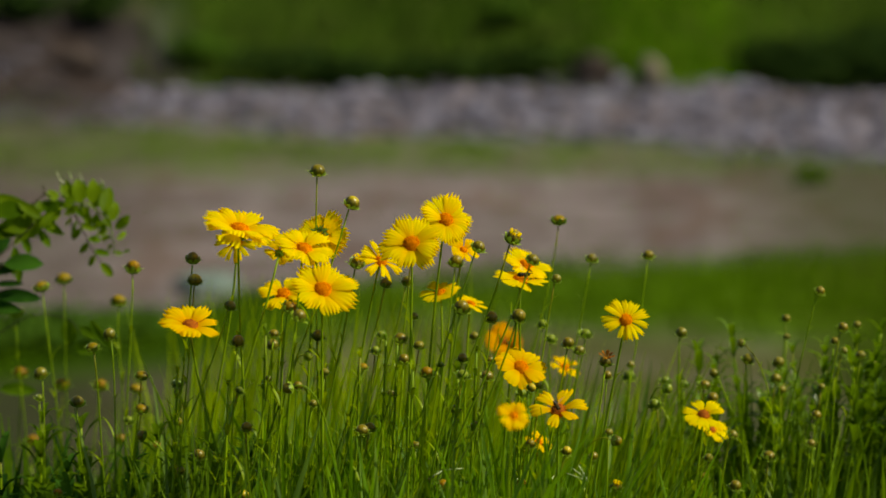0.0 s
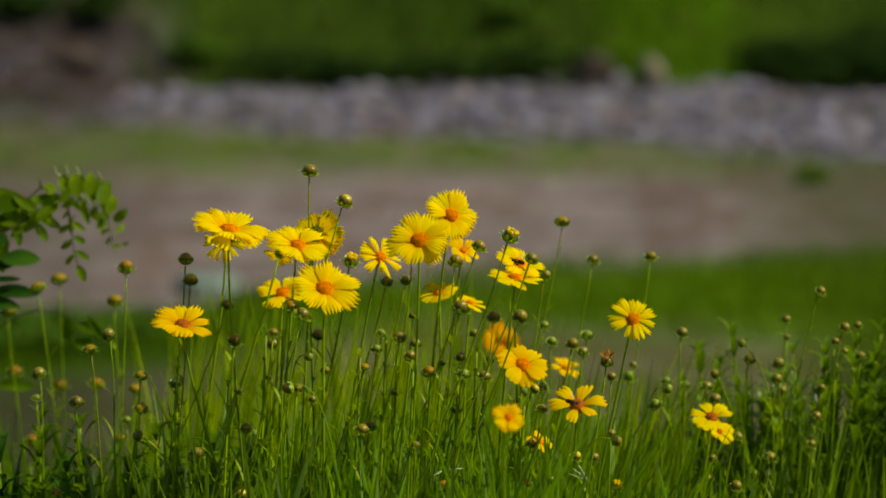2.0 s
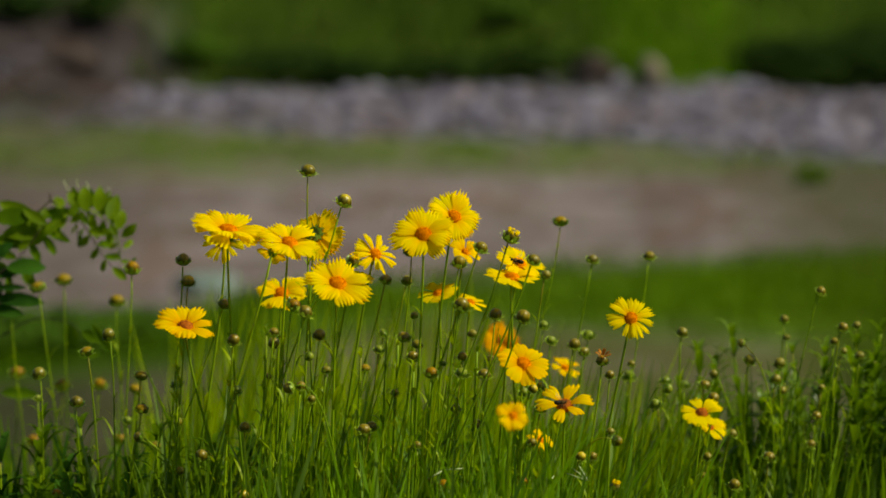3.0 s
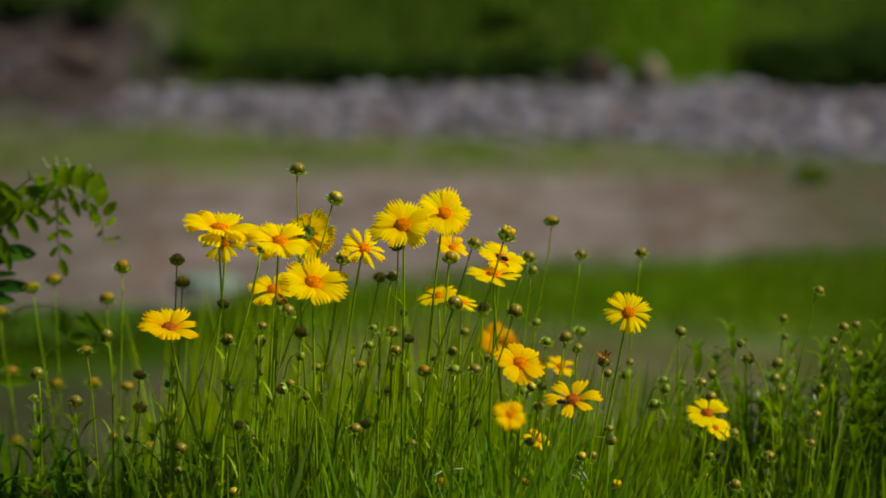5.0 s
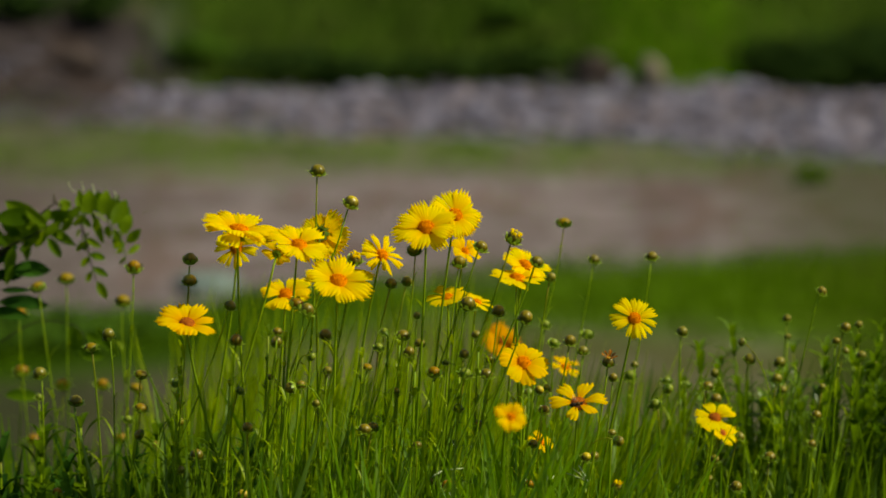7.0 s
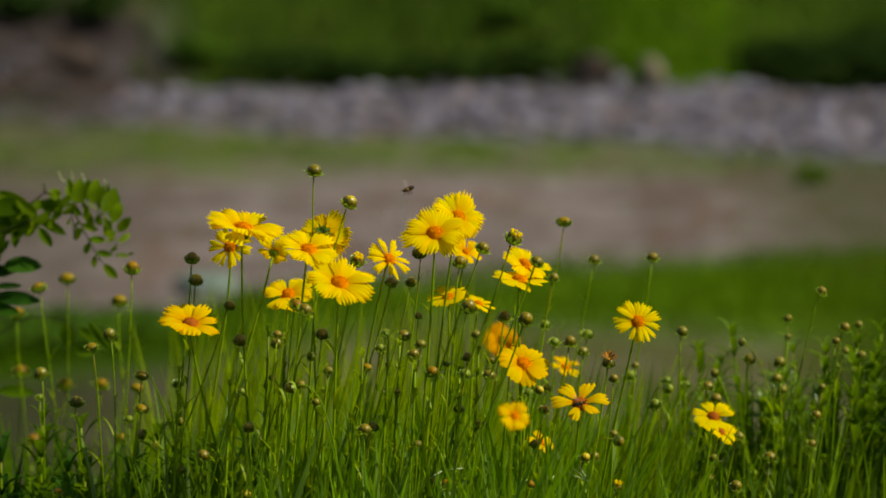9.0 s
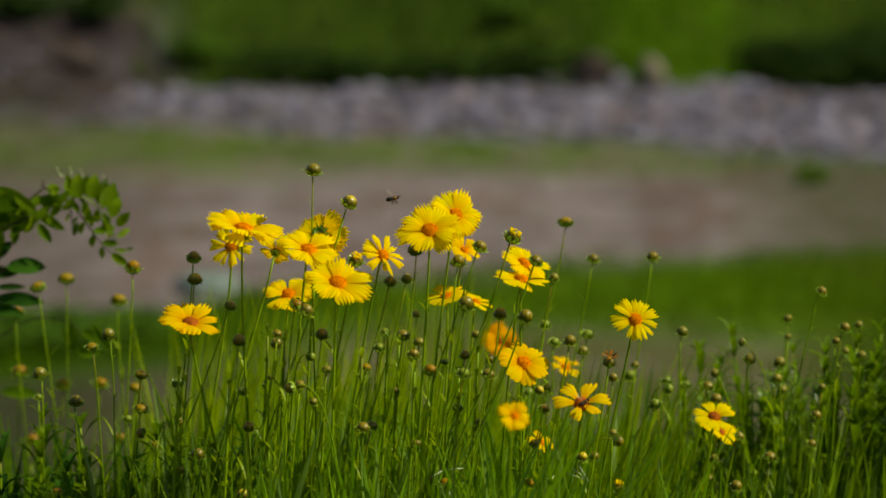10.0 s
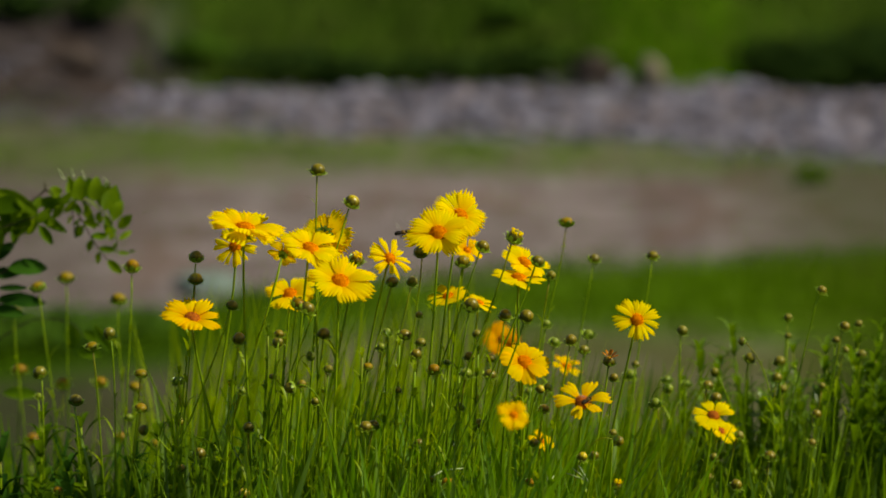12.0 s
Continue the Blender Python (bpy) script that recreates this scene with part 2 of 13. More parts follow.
def stone_material(name, light, dark, tint, piece=False):
    m = Nodes(name)
    coords = m.node("ShaderNodeTexCoord").outputs["Object"]
    fine = m.noise(coords, 3.0 if piece else 40.0, 5.0)
    rnd = m.node("ShaderNodeObjectInfo").outputs["Random"] if piece else m.node("ShaderNodeNewGeometry").outputs["Random Per Island"]
    color = m.mix(m.step(m.math("ADD", m.math("MULTIPLY", fine, 0.35), m.math("MULTIPLY", rnd, 0.65)), 0.2, 0.85), dark, light)
    color = m.mix(m.math("MULTIPLY", m.step(m.math("FRACT", m.math("MULTIPLY", rnd, 7.3)), 0.6, 0.9), 0.5), color, tint)
    m.link(color, m.shader.inputs["Base Color"])
    m.shader.inputs["Roughness"].default_value = 0.85
    m.shader.inputs["Specular IOR Level"].default_value = 0.15
    relief = m.node("ShaderNodeBump", {"Height": fine, "Strength": 0.6, "Distance": 0.01})
    m.link(relief.outputs[0], m.shader.inputs["Normal"])
    return m.mat


GROUND = ground_material()
STONE = stone_material("river_stone", rgb(0.226, 0.208, 0.278), rgb(0.046, 0.041, 0.055), rgb(0.17, 0.115, 0.098))
COBBLE = stone_material("loose_cobble", rgb(0.226, 0.208, 0.278), rgb(0.046, 0.041, 0.055), rgb(0.17, 0.115, 0.098), piece=True)
ROCK = stone_material("grey_rock", rgb(0.16, 0.20, 0.18), rgb(0.11, 0.14, 0.125), rgb(0.14, 0.17, 0.15))
ROCK_PALE = stone_material("pale_tan_rock", rgb(0.19, 0.16, 0.12), rgb(0.12, 0.10, 0.075), rgb(0.16, 0.13, 0.10))
ROCK_TAN = stone_material("tan_rock", rgb(0.060, 0.042, 0.036), rgb(0.034, 0.025, 0.022), rgb(0.05, 0.036, 0.03))
TURF = plant_material("turf_blades", rgb(0.098, 0.180, 0.004), rgb(0.042, 0.088, 0.002), 0.7, 3, through_light=0.35, island=True, shine=0.0)
# sunlit copy of the bank grass, with the light in its colour
BANK_LIT = plant_material("bank_blades_sunlit", rgb(0.070, 0.180, 0.003), rgb(0.036, 0.108, 0.002), 0.7, 3, through_light=0.3, island=True, shine=0.0)
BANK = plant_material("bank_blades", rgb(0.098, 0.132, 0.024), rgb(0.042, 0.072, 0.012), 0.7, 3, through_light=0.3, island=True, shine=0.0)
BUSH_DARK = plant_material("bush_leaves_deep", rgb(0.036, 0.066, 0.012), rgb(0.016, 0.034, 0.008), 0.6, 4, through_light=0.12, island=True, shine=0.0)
BUSH = plant_material("bush_leaves", rgb(0.085, 0.160, 0.016), rgb(0.038, 0.082, 0.010), 0.6, 4, through_light=0.15, island=True, shine=0.0)
BEE_DARK = plant_material("bee_dark", rgb(0.050, 0.032, 0.012), rgb(0.012, 0.009, 0.006), 0.55, 900)
BEE_FUR = plant_material("bee_fur", rgb(0.22, 0.12, 0.03), rgb(0.07, 0.04, 0.012), 0.9, 900)


def wing_material():
    m = Nodes("bee_wing")
    m.shader.inputs["Base Color"].default_value = rgb(0.55, 0.50, 0.40)
    m.shader.inputs["Roughness"].default_value = 0.2
    clear = m.node("ShaderNodeBsdfTransparent")
    veins = m.noise(m.node("ShaderNodeTexCoord").outputs["Object"], 900.0, 2.0)
    both = m.node("ShaderNodeMixShader", {0: m.math("MULTIPLY_ADD", veins, 0.14, 0.02), 1: clear.outputs[0], 2: m.shader.outputs[0]})
    m.link(both.outputs[0], m.out.inputs[0])
    return m.mat


WING = wing_material()


# ---- helpers for building ----
def mesh_of(name, verts, faces, material, smooth=True):
    me = bpy.data.meshes.new(name)
    me.from_pydata([tuple(v) for v in verts], [], faces)
    me.materials.append(material)
    if smooth:
        me.polygons.foreach_set("use_smooth", [True] * len(me.polygons))
    me.update()
    return me


def part_of(name, me, parent, m=None, label=""):
    ob = new(name, me)
    ob.parent = parent
    if m is not None:
        ob.matrix_basis = m
    return tagged(ob, label=label)


def facing(origin, normal, spin=0.0, size=1.0):
    """A pose at origin whose z axis points along normal."""
    q = Vector(normal).to_track_quat("Z", "Y")
    return Matrix.LocRotScale(Vector(origin), q, None) @ Matrix.Rotation(spin, 4, "Z") @ Matrix.Scale(size, 4)


def tube(points, radii, sides=6):
    """Vertices and faces of a tube along points."""
    verts, faces = [], []
    for i, p in enumerate(points):
        a = points[max(i - 1, 0)]
        b = points[min(i + 1, len(points) - 1)]
        way = (b - a).normalized()
        side = way.cross(Vector((0, 1, 0.001)))
        side.normalize()
        other = way.cross(side)
        for k in range(sides):
            w = 2 * math.pi * k / sides
            verts.append(p + (side * math.cos(w) + other * math.sin(w)) * radii[i])
    for i in range(len(points) - 1):
        for k in range(sides):
            a, b = i * sides + k, i * sides + (k + 1) % sides
            faces.append((a, b, b + sides, a + sides))
    faces.append(tuple(range(sides))[::-1])
    last = (len(points) - 1) * sides
    faces.append(tuple(range(last, last + sides)))
    return verts, faces


def welded(me):
    """The mesh with vertices that meet made one."""
    bm = bmesh.new()
    bm.from_mesh(me)
    bmesh.ops.remove_doubles(bm, verts=bm.verts, dist=0.00001)
    bm.to_mesh(me)
    bm.free()
    return me


def bezier(a, b, c, d, n):
    out = []
    for i in range(n + 1):
        t = i / n
        out.append(a * (1 - t) ** 3 + b * (3 * t * (1 - t) ** 2) + c * (3 * t * t * (1 - t)) + d * t**3)
    return out


def join(pieces):
    """Vertices and faces of several pieces as one."""
    verts, faces = [], []
    for v, f in pieces:
        k = len(verts)
        verts += list(v)
        faces += [tuple(i + k for i in face) for face in f]
    return verts, faces


# ---- petals, discs, calyces and buds, for a bloom of radius 1 cm ----
def petal_mesh(name, width, rise, droop, teeth, material, seed, notch=1.0):
    """A ray floret along x, cut into narrow fingers at its tip, faintly grooved along its length."""
    rnd = random.Random(seed)
    cols, rows = teeth * 4 + 1, 8
    verts, faces = [], []
    skew = rnd.uniform(-0.08, 0.08)
    curl, wave = rnd.uniform(-0.3, 0.5), rnd.uniform(0, 6.28)
    cut = [notch * rnd.uniform(0.0009, 0.0021) * (0.45 if k in (0, teeth) else 1.0) for k in range(teeth + 1)]
    reach = [rnd.uniform(0.93, 1.03) for _ in range(teeth)]
    for i in range(rows + 1):
        s = (i / rows) ** 0.85
        half = width * (0.24 + 0.76 * math.sin(min(1.0, s * 1.12) * math.pi / 2) ** 1.15) * (1 - 0.10 * max(0, s - 0.7) / 0.3)
        for j in range(cols):
            u = j / (cols - 1)
            t = 2 * u - 1
            side = round(u * teeth)
            off = abs(u * teeth - side)
            valley = max(0.0, 1 - off / 0.45)
            finger = min(teeth - 1, int(u * teeth))
            tip = 0.0081 * reach[finger] * (1 - 0.10 * t * t) - cut[side] * valley * s**3
            x = 0.0016 + tip * s
            yv = half * t + skew * x * s
            z = x * rise - droop * 0.008 * s ** 2.4 + 0.0004 * (1 - t * t) * s * (1 - s) * 2
            z -= 0.000016 * math.cos(6.2832 * u * teeth) * min(1, 3 * s)
            z += 0.0005 * math.sin(2.6 * s + wave) * t * s - 0.0007 * curl * max(0, s - 0.65) * (1.0 + t)
            verts.append((x, yv, z))
    for i in range(rows):
        for j in range(cols - 1):
            a = i * cols + j
            faces.append((a, a + cols, a + cols + 1, a + 1))
    return mesh_of(name, verts, faces, material)


def petal_set(width, rise, droop, teeth, material, notch=1.0):
    return [petal_mesh("petal", width * f, rise + dr, droop + dd, teeth, material, k, notch) for k, (f, dr, dd) in enumerate(((1.0, 0.0, 0.0), (1.12, 0.16, 0.08), (0.86, -0.06, -0.06), (1.0, -0.04, 0.02), (0.94, 0.22, 0.10)))]


PETALS = {
    "broad": petal_set(0.0028, 0.16, 0.10, 5, PETAL, 1.15),
    "broad_deep": petal_set(0.0030, 0.22, 0.18, 3, PETAL_DEEP, 0.55),
    "deep_up": petal_set(0.0028, 0.26, 0.14, 4, PETAL_DEEP, 1.1),
    "broad_orange": petal_set(0.0031, 0.25, 0.10, 3, PETAL_ORANGE, 0.7),
    "spare": petal_set(0.0025, 0.30, 0.20, 3, PETAL_DEEP, 0.8),
    "narrow": petal_set(0.00122, 0.12, 0.14, 2, PETAL, 0.9),
    "closed": petal_set(0.0030, 2.2, 1.5, 2, PETAL, 0.6),
    "dry": petal_set(0.0020, 1.5, 0.5, 2, PETAL_DRY),
}


def dome(radius, height, rings, sides, foot=0.0):
    verts = [(0, 0, height)]
    for i in range(1, rings + 1):
        w = i / rings * math.pi / 2
        for k in range(sides):
            v = 2 * math.pi * k / sides
            verts.append((radius * math.sin(w) * math.cos(v), radius * math.sin(w) * math.sin(v), height * math.cos(w) + foot * (i == rings)))
    faces = [(0, 1 + k, 1 + (k + 1) % sides) for k in range(sides)]
    for i in range(rings - 1):
        for k in range(sides):
            a, b = 1 + i * sides + k, 1 + i * sides + (k + 1) % sides
            faces.append((a, a + sides, b + sides, b))
    return verts, faces


def disc_mesh(material):
    """The domed centre, set with many small florets."""
    pieces = [dome(0.0027, 0.0019, 6, 18)]
    for k in range(110):
        r = math.sqrt((k + 0.5) / 110) * 0.0026
        w = k * 2.39996
        z = 0.0019 * math.sqrt(max(0, 1 - (r / 0.0027) ** 2))
        c = Vector((r * math.cos(w), r * math.sin(w), z))
        up = Vector((c.x * 0.5, c.y * 0.5, 0.0022)).normalized()
        a = up.orthogonal().normalized()
        b = up.cross(a)
        s = 0.00018
        tip = c + up * (0.00030 + 0.0002 * (r / 0.0022))
        ring = [c + a * s, c + b * s, c - a * s, c - b * s]
        pieces.append((ring + [tip], [(0, 1, 4), (1, 2, 4), (2, 3, 4), (3, 0, 4)]))
    v, f = join(pieces)
    return mesh_of("disc", v, f, material)


DISC_MESH = disc_mesh(DISC)
DISC_DARK_MESH = disc_mesh(DISC_DARK)


def bract(w, out, up, curl, length, width):
    """One pointed bract that leaves the axis at the angle w."""
    verts, faces = [], []
    for i in range(5):
        s = i / 4
        half = width * (1 - s**1.6) * min(1, 2.2 * s) * 1.2
        r = length * (out * s + curl * s * s)
        z = -0.0004 + length * (up * s - abs(curl) * 0.4 * s * s)
        for t in (-1, 0, 1):
            verts.append((r * math.cos(w) - half * t * math.sin(w), r * math.sin(w) + half * t * math.cos(w), z + 0.25 * half * abs(t)))
    for i in range(4):
        for j in range(2):
            a = i * 3 + j
            faces.append((a, a + 3, a + 4, a + 1))
    return verts, faces


def calyx_mesh(name, inner, outer, material, reach=1.0):
    cup = dome(0.0018, 0.0008, 3, 10)
    pieces = [([(x, y, z - 0.0012) for x, y, z in cup[0]], cup[1])]
    for k in range(inner):
        pieces.append(bract(2 * math.pi * k / inner, 0.8, 0.12, 0.0, 0.0042 * reach, 0.0011))
    for k in range(outer):
        pieces.append(bract(2 * math.pi * (k + 0.5) / outer, 0.9, -0.25, 0.15, 0.0038 * reach, 0.0005))
    v, f = join(pieces)
    return welded(mesh_of(name, v, f, material))


FLOWER_CALYX = calyx_mesh("calyx", 8, 8, CALYX)


def bud_mesh(material, squash, seed):
    """A closed head of overlapping bracts, about 1 cm across, standing on its foot."""
    rings, sides = 9, 24
    rnd = random.Random(seed)
    verts = [(0, 0, 0)]
    for i in range(1, rings):
        w = math.pi * i / rings
        for k in range(sides):
            v = 2 * math.pi * k / sides
            ridge = 1.0 - 0.22 * (1 - abs(math.sin(4 * v + 0.9 * i / rings))) ** 2 * math.sin(w) + rnd.uniform(-0.012, 0.012)
            r = 0.005 * math.sin(w) * ridge
            verts.append((r * math.cos(v), r * math.sin(v), 0.005 * squash * (1 - math.cos(w))))
    verts.append((0, 0, 0.0103 * squash))
    faces = [(0, 1 + (k + 1) % sides, 1 + k) for k in range(sides)]
    for i in range(rings - 2):
        for k in range(sides):
            a, b = 1 + i * sides + k, 1 + i * sides + (k + 1) % sides
            faces.append((a, b, b + sides, a + sides))
    last = 1 + (rings - 2) * sides
    faces += [(last + k, last + (k + 1) % sides, last + sides) for k in range(sides)]
    return mesh_of("bud", verts, faces, material)


BUD_MESH = {kind: [bud_mesh(material, q, k) for k, q in enumerate((0.60, 0.66, 0.54) if kind == "flat" else (0.84, 0.92, 0.76))] for kind, material in BUD.items()}


def clasping(w, reach, flare, width, lift):
    """A bract that hugs a bud from its foot up to the angle reach, its tip flared outwards."""
    verts, faces = [], []
    for i in range(7):
        s = i / 6
        q = reach * min(1, s * 1.25)
        out = 0.0053 * math.sin(q) + lift * s
        z = 0.0047 * (1 - math.cos(q)) - 0.0002
        if s > 0.6:
            out += flare * (s - 0.6) ** 1.3
            z -= flare * 0.35 * (s - 0.6) ** 2
        half = width * math.sin(math.pi * min(0.97, 0.10 + 0.62 * s + 0.30 * s**3)) * (s > 0)
        for t in (-1, 0, 1):
            verts.append((out * math.cos(w) - half * t * math.sin(w), out * math.sin(w) + half * t * math.cos(w), z - 0.15 * half * abs(t)))
    for i in range(6):
        for j in range(2):
            k = i * 3 + j
            faces.append((k, k + 3, k + 4, k + 1))
    return verts, faces


def sepal_ring(seed, reach):
    """The bracts round a bud's foot: an inner whorl that clasps it and narrow outer ones that curl away."""
    rnd = random.Random(seed)
    pieces = []
    for k in range(8):
        w = 2 * math.pi * k / 8 + rnd.uniform(-0.1, 0.1)
        pieces.append(clasping(w, 1.55 * reach * rnd.uniform(0.85, 1.1), 0.0012, 0.0017, 0.0002))
    for k in range(8):
        w = 2 * math.pi * (k + 0.5) / 8 + rnd.uniform(-0.25, 0.25)
        pieces.append(clasping(w, reach * rnd.uniform(0.8, 1.35), rnd.uniform(0.003, 0.009), 0.00115, 0.0007))
    v, f = join(pieces)
    return welded(mesh_of("calyx", v, f, CALYX))


SEPALS = [sepal_ring(3, 1.0), sepal_ring(8, 1.15), sepal_ring(15, 0.9)]
SEPALS_HIGH = [sepal_ring(4, 1.3), sepal_ring(9, 1.2)]


def ground_height(x, y):
    """Level bed, a near bank that falls to the river flat, and the far bank."""
    def ease(a, b, v):
        s = min(1.0, max(0.0, (v - a) / (b - a)))
        return s * s * (3 - 2 * s)
    z = -2.6 * ease(2.7, 10.0, y)
    z += 1.9 * ease(39.5, 43.4, y + 0.4 * math.sin(0.9 * x)) + 1.4 * ease(44, 75, y) + 5.0 * ease(90, 400, y)
    z += 0.62 * ease(-3.0, -5.6, x) * ease(35.2, 38.6, y) * (1 - ease(41, 44, y)) * ease(-30, -20, x)
    if y > 12:
        z += 0.10 * noise.noise((x * 0.5, y * 0.35, 0)) + 0.03 * noise.noise((x * 2.1, y * 1.7, 4))
    return z


# ---- the ground ----
def build_ground():
    xs = np.unique(np.concatenate([np.linspace(-14, 14, 113), np.linspace(-60, 60, 41), np.linspace(-1500, 1500, 21)]))
    ys = np.unique(np.concatenate([np.linspace(-20, 2, 8), np.linspace(2, 12, 41), np.linspace(12, 50, 153), np.linspace(50, 120, 29), np.linspace(120, 3000, 25)]))
    verts = [(x, y, ground_height(x, y)) for y in ys for x in xs]
    n = len(xs)
    faces = [(j * n + i, j * n + i + 1, (j + 1) * n + i + 1, (j + 1) * n + i) for j in range(len(ys) - 1) for i in range(n - 1)]
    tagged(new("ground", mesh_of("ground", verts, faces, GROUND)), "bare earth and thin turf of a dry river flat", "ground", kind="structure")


build_ground()


def scatter_stones():
    """The gravel and cobbles of the far bed; the nearer cobbles are pieces of their own."""
    bm = bmesh.new()
    bmesh.ops.create_icosphere(bm, subdivisions=1, radius=1)
    base = np.array([v.co[:] for v in bm.verts])
    tris = np.array([[v.index for v in f.verts] for f in bm.faces])
    bm.free()
    rng = np.random.default_rng(5)
    spots = []
    while len(spots) < 5200:
        x, y = rng.uniform(-9, 9), rng.uniform(29.5, 39.6)
        edge = y + 0.25 * x + 0.45 * max(x, 0) + 0.9 * noise.noise((x * 0.7, y * 0.7, 2)) - 33.8
        heap = x < -3.7
        if edge < 0 or (heap and rng.random() < 0.94) or rng.random() > 0.30 + 0.70 * min(1, edge / 1.5):
            continue
        spots.append((y + 0.02 * abs(x), x, rng.uniform(0.08, 0.13) if rng.random() < 0.022 else 0.025 + 0.062 * rng.random() ** 3))
    spots.sort()
    verts, faces = [], []
    for k, (y, x, r) in enumerate(spots[300:]):
        jag = 1 + 0.22 * rng.standard_normal((len(base), 1))
        shape = base * jag * (r * rng.uniform(0.8, 1.4), r * rng.uniform(0.8, 1.3), r * rng.uniform(0.5, 0.9))
        w = rng.uniform(0, 6.28)
        turned = shape @ np.array([[math.cos(w), math.sin(w), 0], [-math.sin(w), math.cos(w), 0], [0, 0, 1]])
        verts.append(turned + (x, y, ground_height(x, y) + 0.3 * r))
        faces.append(tris + k * len(base))
    me = mesh_of("gravel_bed", np.concatenate(verts), np.concatenate(faces).tolist(), STONE, smooth=False)
    bed = tagged(new("gravel_bed", me), "grey and lilac river cobbles strewn along the far bank", "gravel", kind="stuff")
    shapes = [mesh_of("cobble", base * (1 + 0.2 * rng.standard_normal((len(base), 1))), tris.tolist(), COBBLE, smooth=False) for _ in range(8)]
    for k, (y, x, r) in enumerate(spots[:300]):
        m = Matrix.Translation((x, y, ground_height(x, y) + 0.3 * r)) @ Matrix.Rotation(rng.uniform(0, 6.28), 4, "Z")
        part_of("cobble", shapes[k % 8], bed, m @ Matrix.Diagonal((r * 1.15, r, r * 0.7, 1)))


scatter_stones()


def boulder(x, y, size, material, label, seed):
    bm = bmesh.new()
    bmesh.ops.create_icosphere(bm, subdivisions=3, radius=1)
    for v in bm.verts:
        n = noise.noise(v.co * 1.3 + Vector((seed * 7, 0, 0))) * 0.35 + noise.noise(v.co * 4 + Vector((0, seed * 3, 0))) * 0.08
        v.co = v.co * (1 + n)
        v.co = Vector((v.co.x * size[0], v.co.y * size[1], v.co.z * size[2]))
    me = bpy.data.meshes.new("boulder")
    bm.to_mesh(me)
    bm.free()
    me.materials.append(material)
    ob = new("boulder", me)
    ob.location = (x, y, ground_height(x, y) + size[2] * 0.55)
    return tagged(ob, label, "rock", "boulders on the river flat")


boulder(-1.60, 23.0, (0.21, 0.42, 0.055), ROCK, "pale grey-green boulder lying on the bare earth", 1)
boulder(1.78, 39.6, (0.24, 0.2, 0.23), ROCK_TAN, "upright brown rock at the foot of the grassy bank", 2)
boulder(2.46, 39.5, (0.15, 0.14, 0.21), ROCK_PALE, "tan rock at the foot of the grassy bank", 3)
boulder(-1.1, 39.0, (0.12, 0.11, 0.09), STONE, "large pale cobble at the edge of the gravel", 4)
boulder(3.6, 38.4, (0.13, 0.11, 0.09), STONE, "large pale cobble among the river stones", 5)
boulder(-4.3, 39.0, (0.30, 0.25, 0.16), ROCK_TAN, "brownish boulder on the gravel heap", 6)


def blades(name, spots, rng, low, high, width, lean, material, label, category, segments=3, wind=0.0):
    """Many grass blades in one mesh; spots yields x, y of each blade's foot."""
    verts, faces = [], []
    for x, y in spots:
        z0 = ground_height(x, y)
        h = low + (high - low) * rng.random() ** 1.4
        w = width * rng.uniform(0.5, 1.6)
        a = rng.uniform(0, 6.283)
        bend = h * lean * rng.uniform(0.2, 1.0)
        bx, by = math.cos(a) * bend + wind * h, math.sin(a) * bend
        side = rng.uniform(0, 3.1416)
        sx, sy = math.cos(side) * w / 2, math.sin(side) * w / 2
        k = len(verts)
        for i in range(segments + 1):
            s = i / segments
            taper = (1 - s**2.2) * (0.55 + 0.9 * s * (1 - s) * 2) + 0.04
            cx, cy, cz = x + bx * s * s, y + by * s * s, z0 + h * s * (1 - 0.12 * lean * s)
            verts.append((cx - sx * taper, cy - sy * taper, cz))
            verts.append((cx + sy * taper * 0.25, cy - sx * taper * 0.25, cz))
            verts.append((cx + sx * taper, cy + sy * taper, cz))
        for i in range(segments):
            b = k + 3 * i
            faces.append((b, b + 1, b + 4, b + 3))
            faces.append((b + 1, b + 2, b + 5, b + 4))
    return tagged(new(name, mesh_of(name, verts, faces, material)), label, category, kind="stuff")


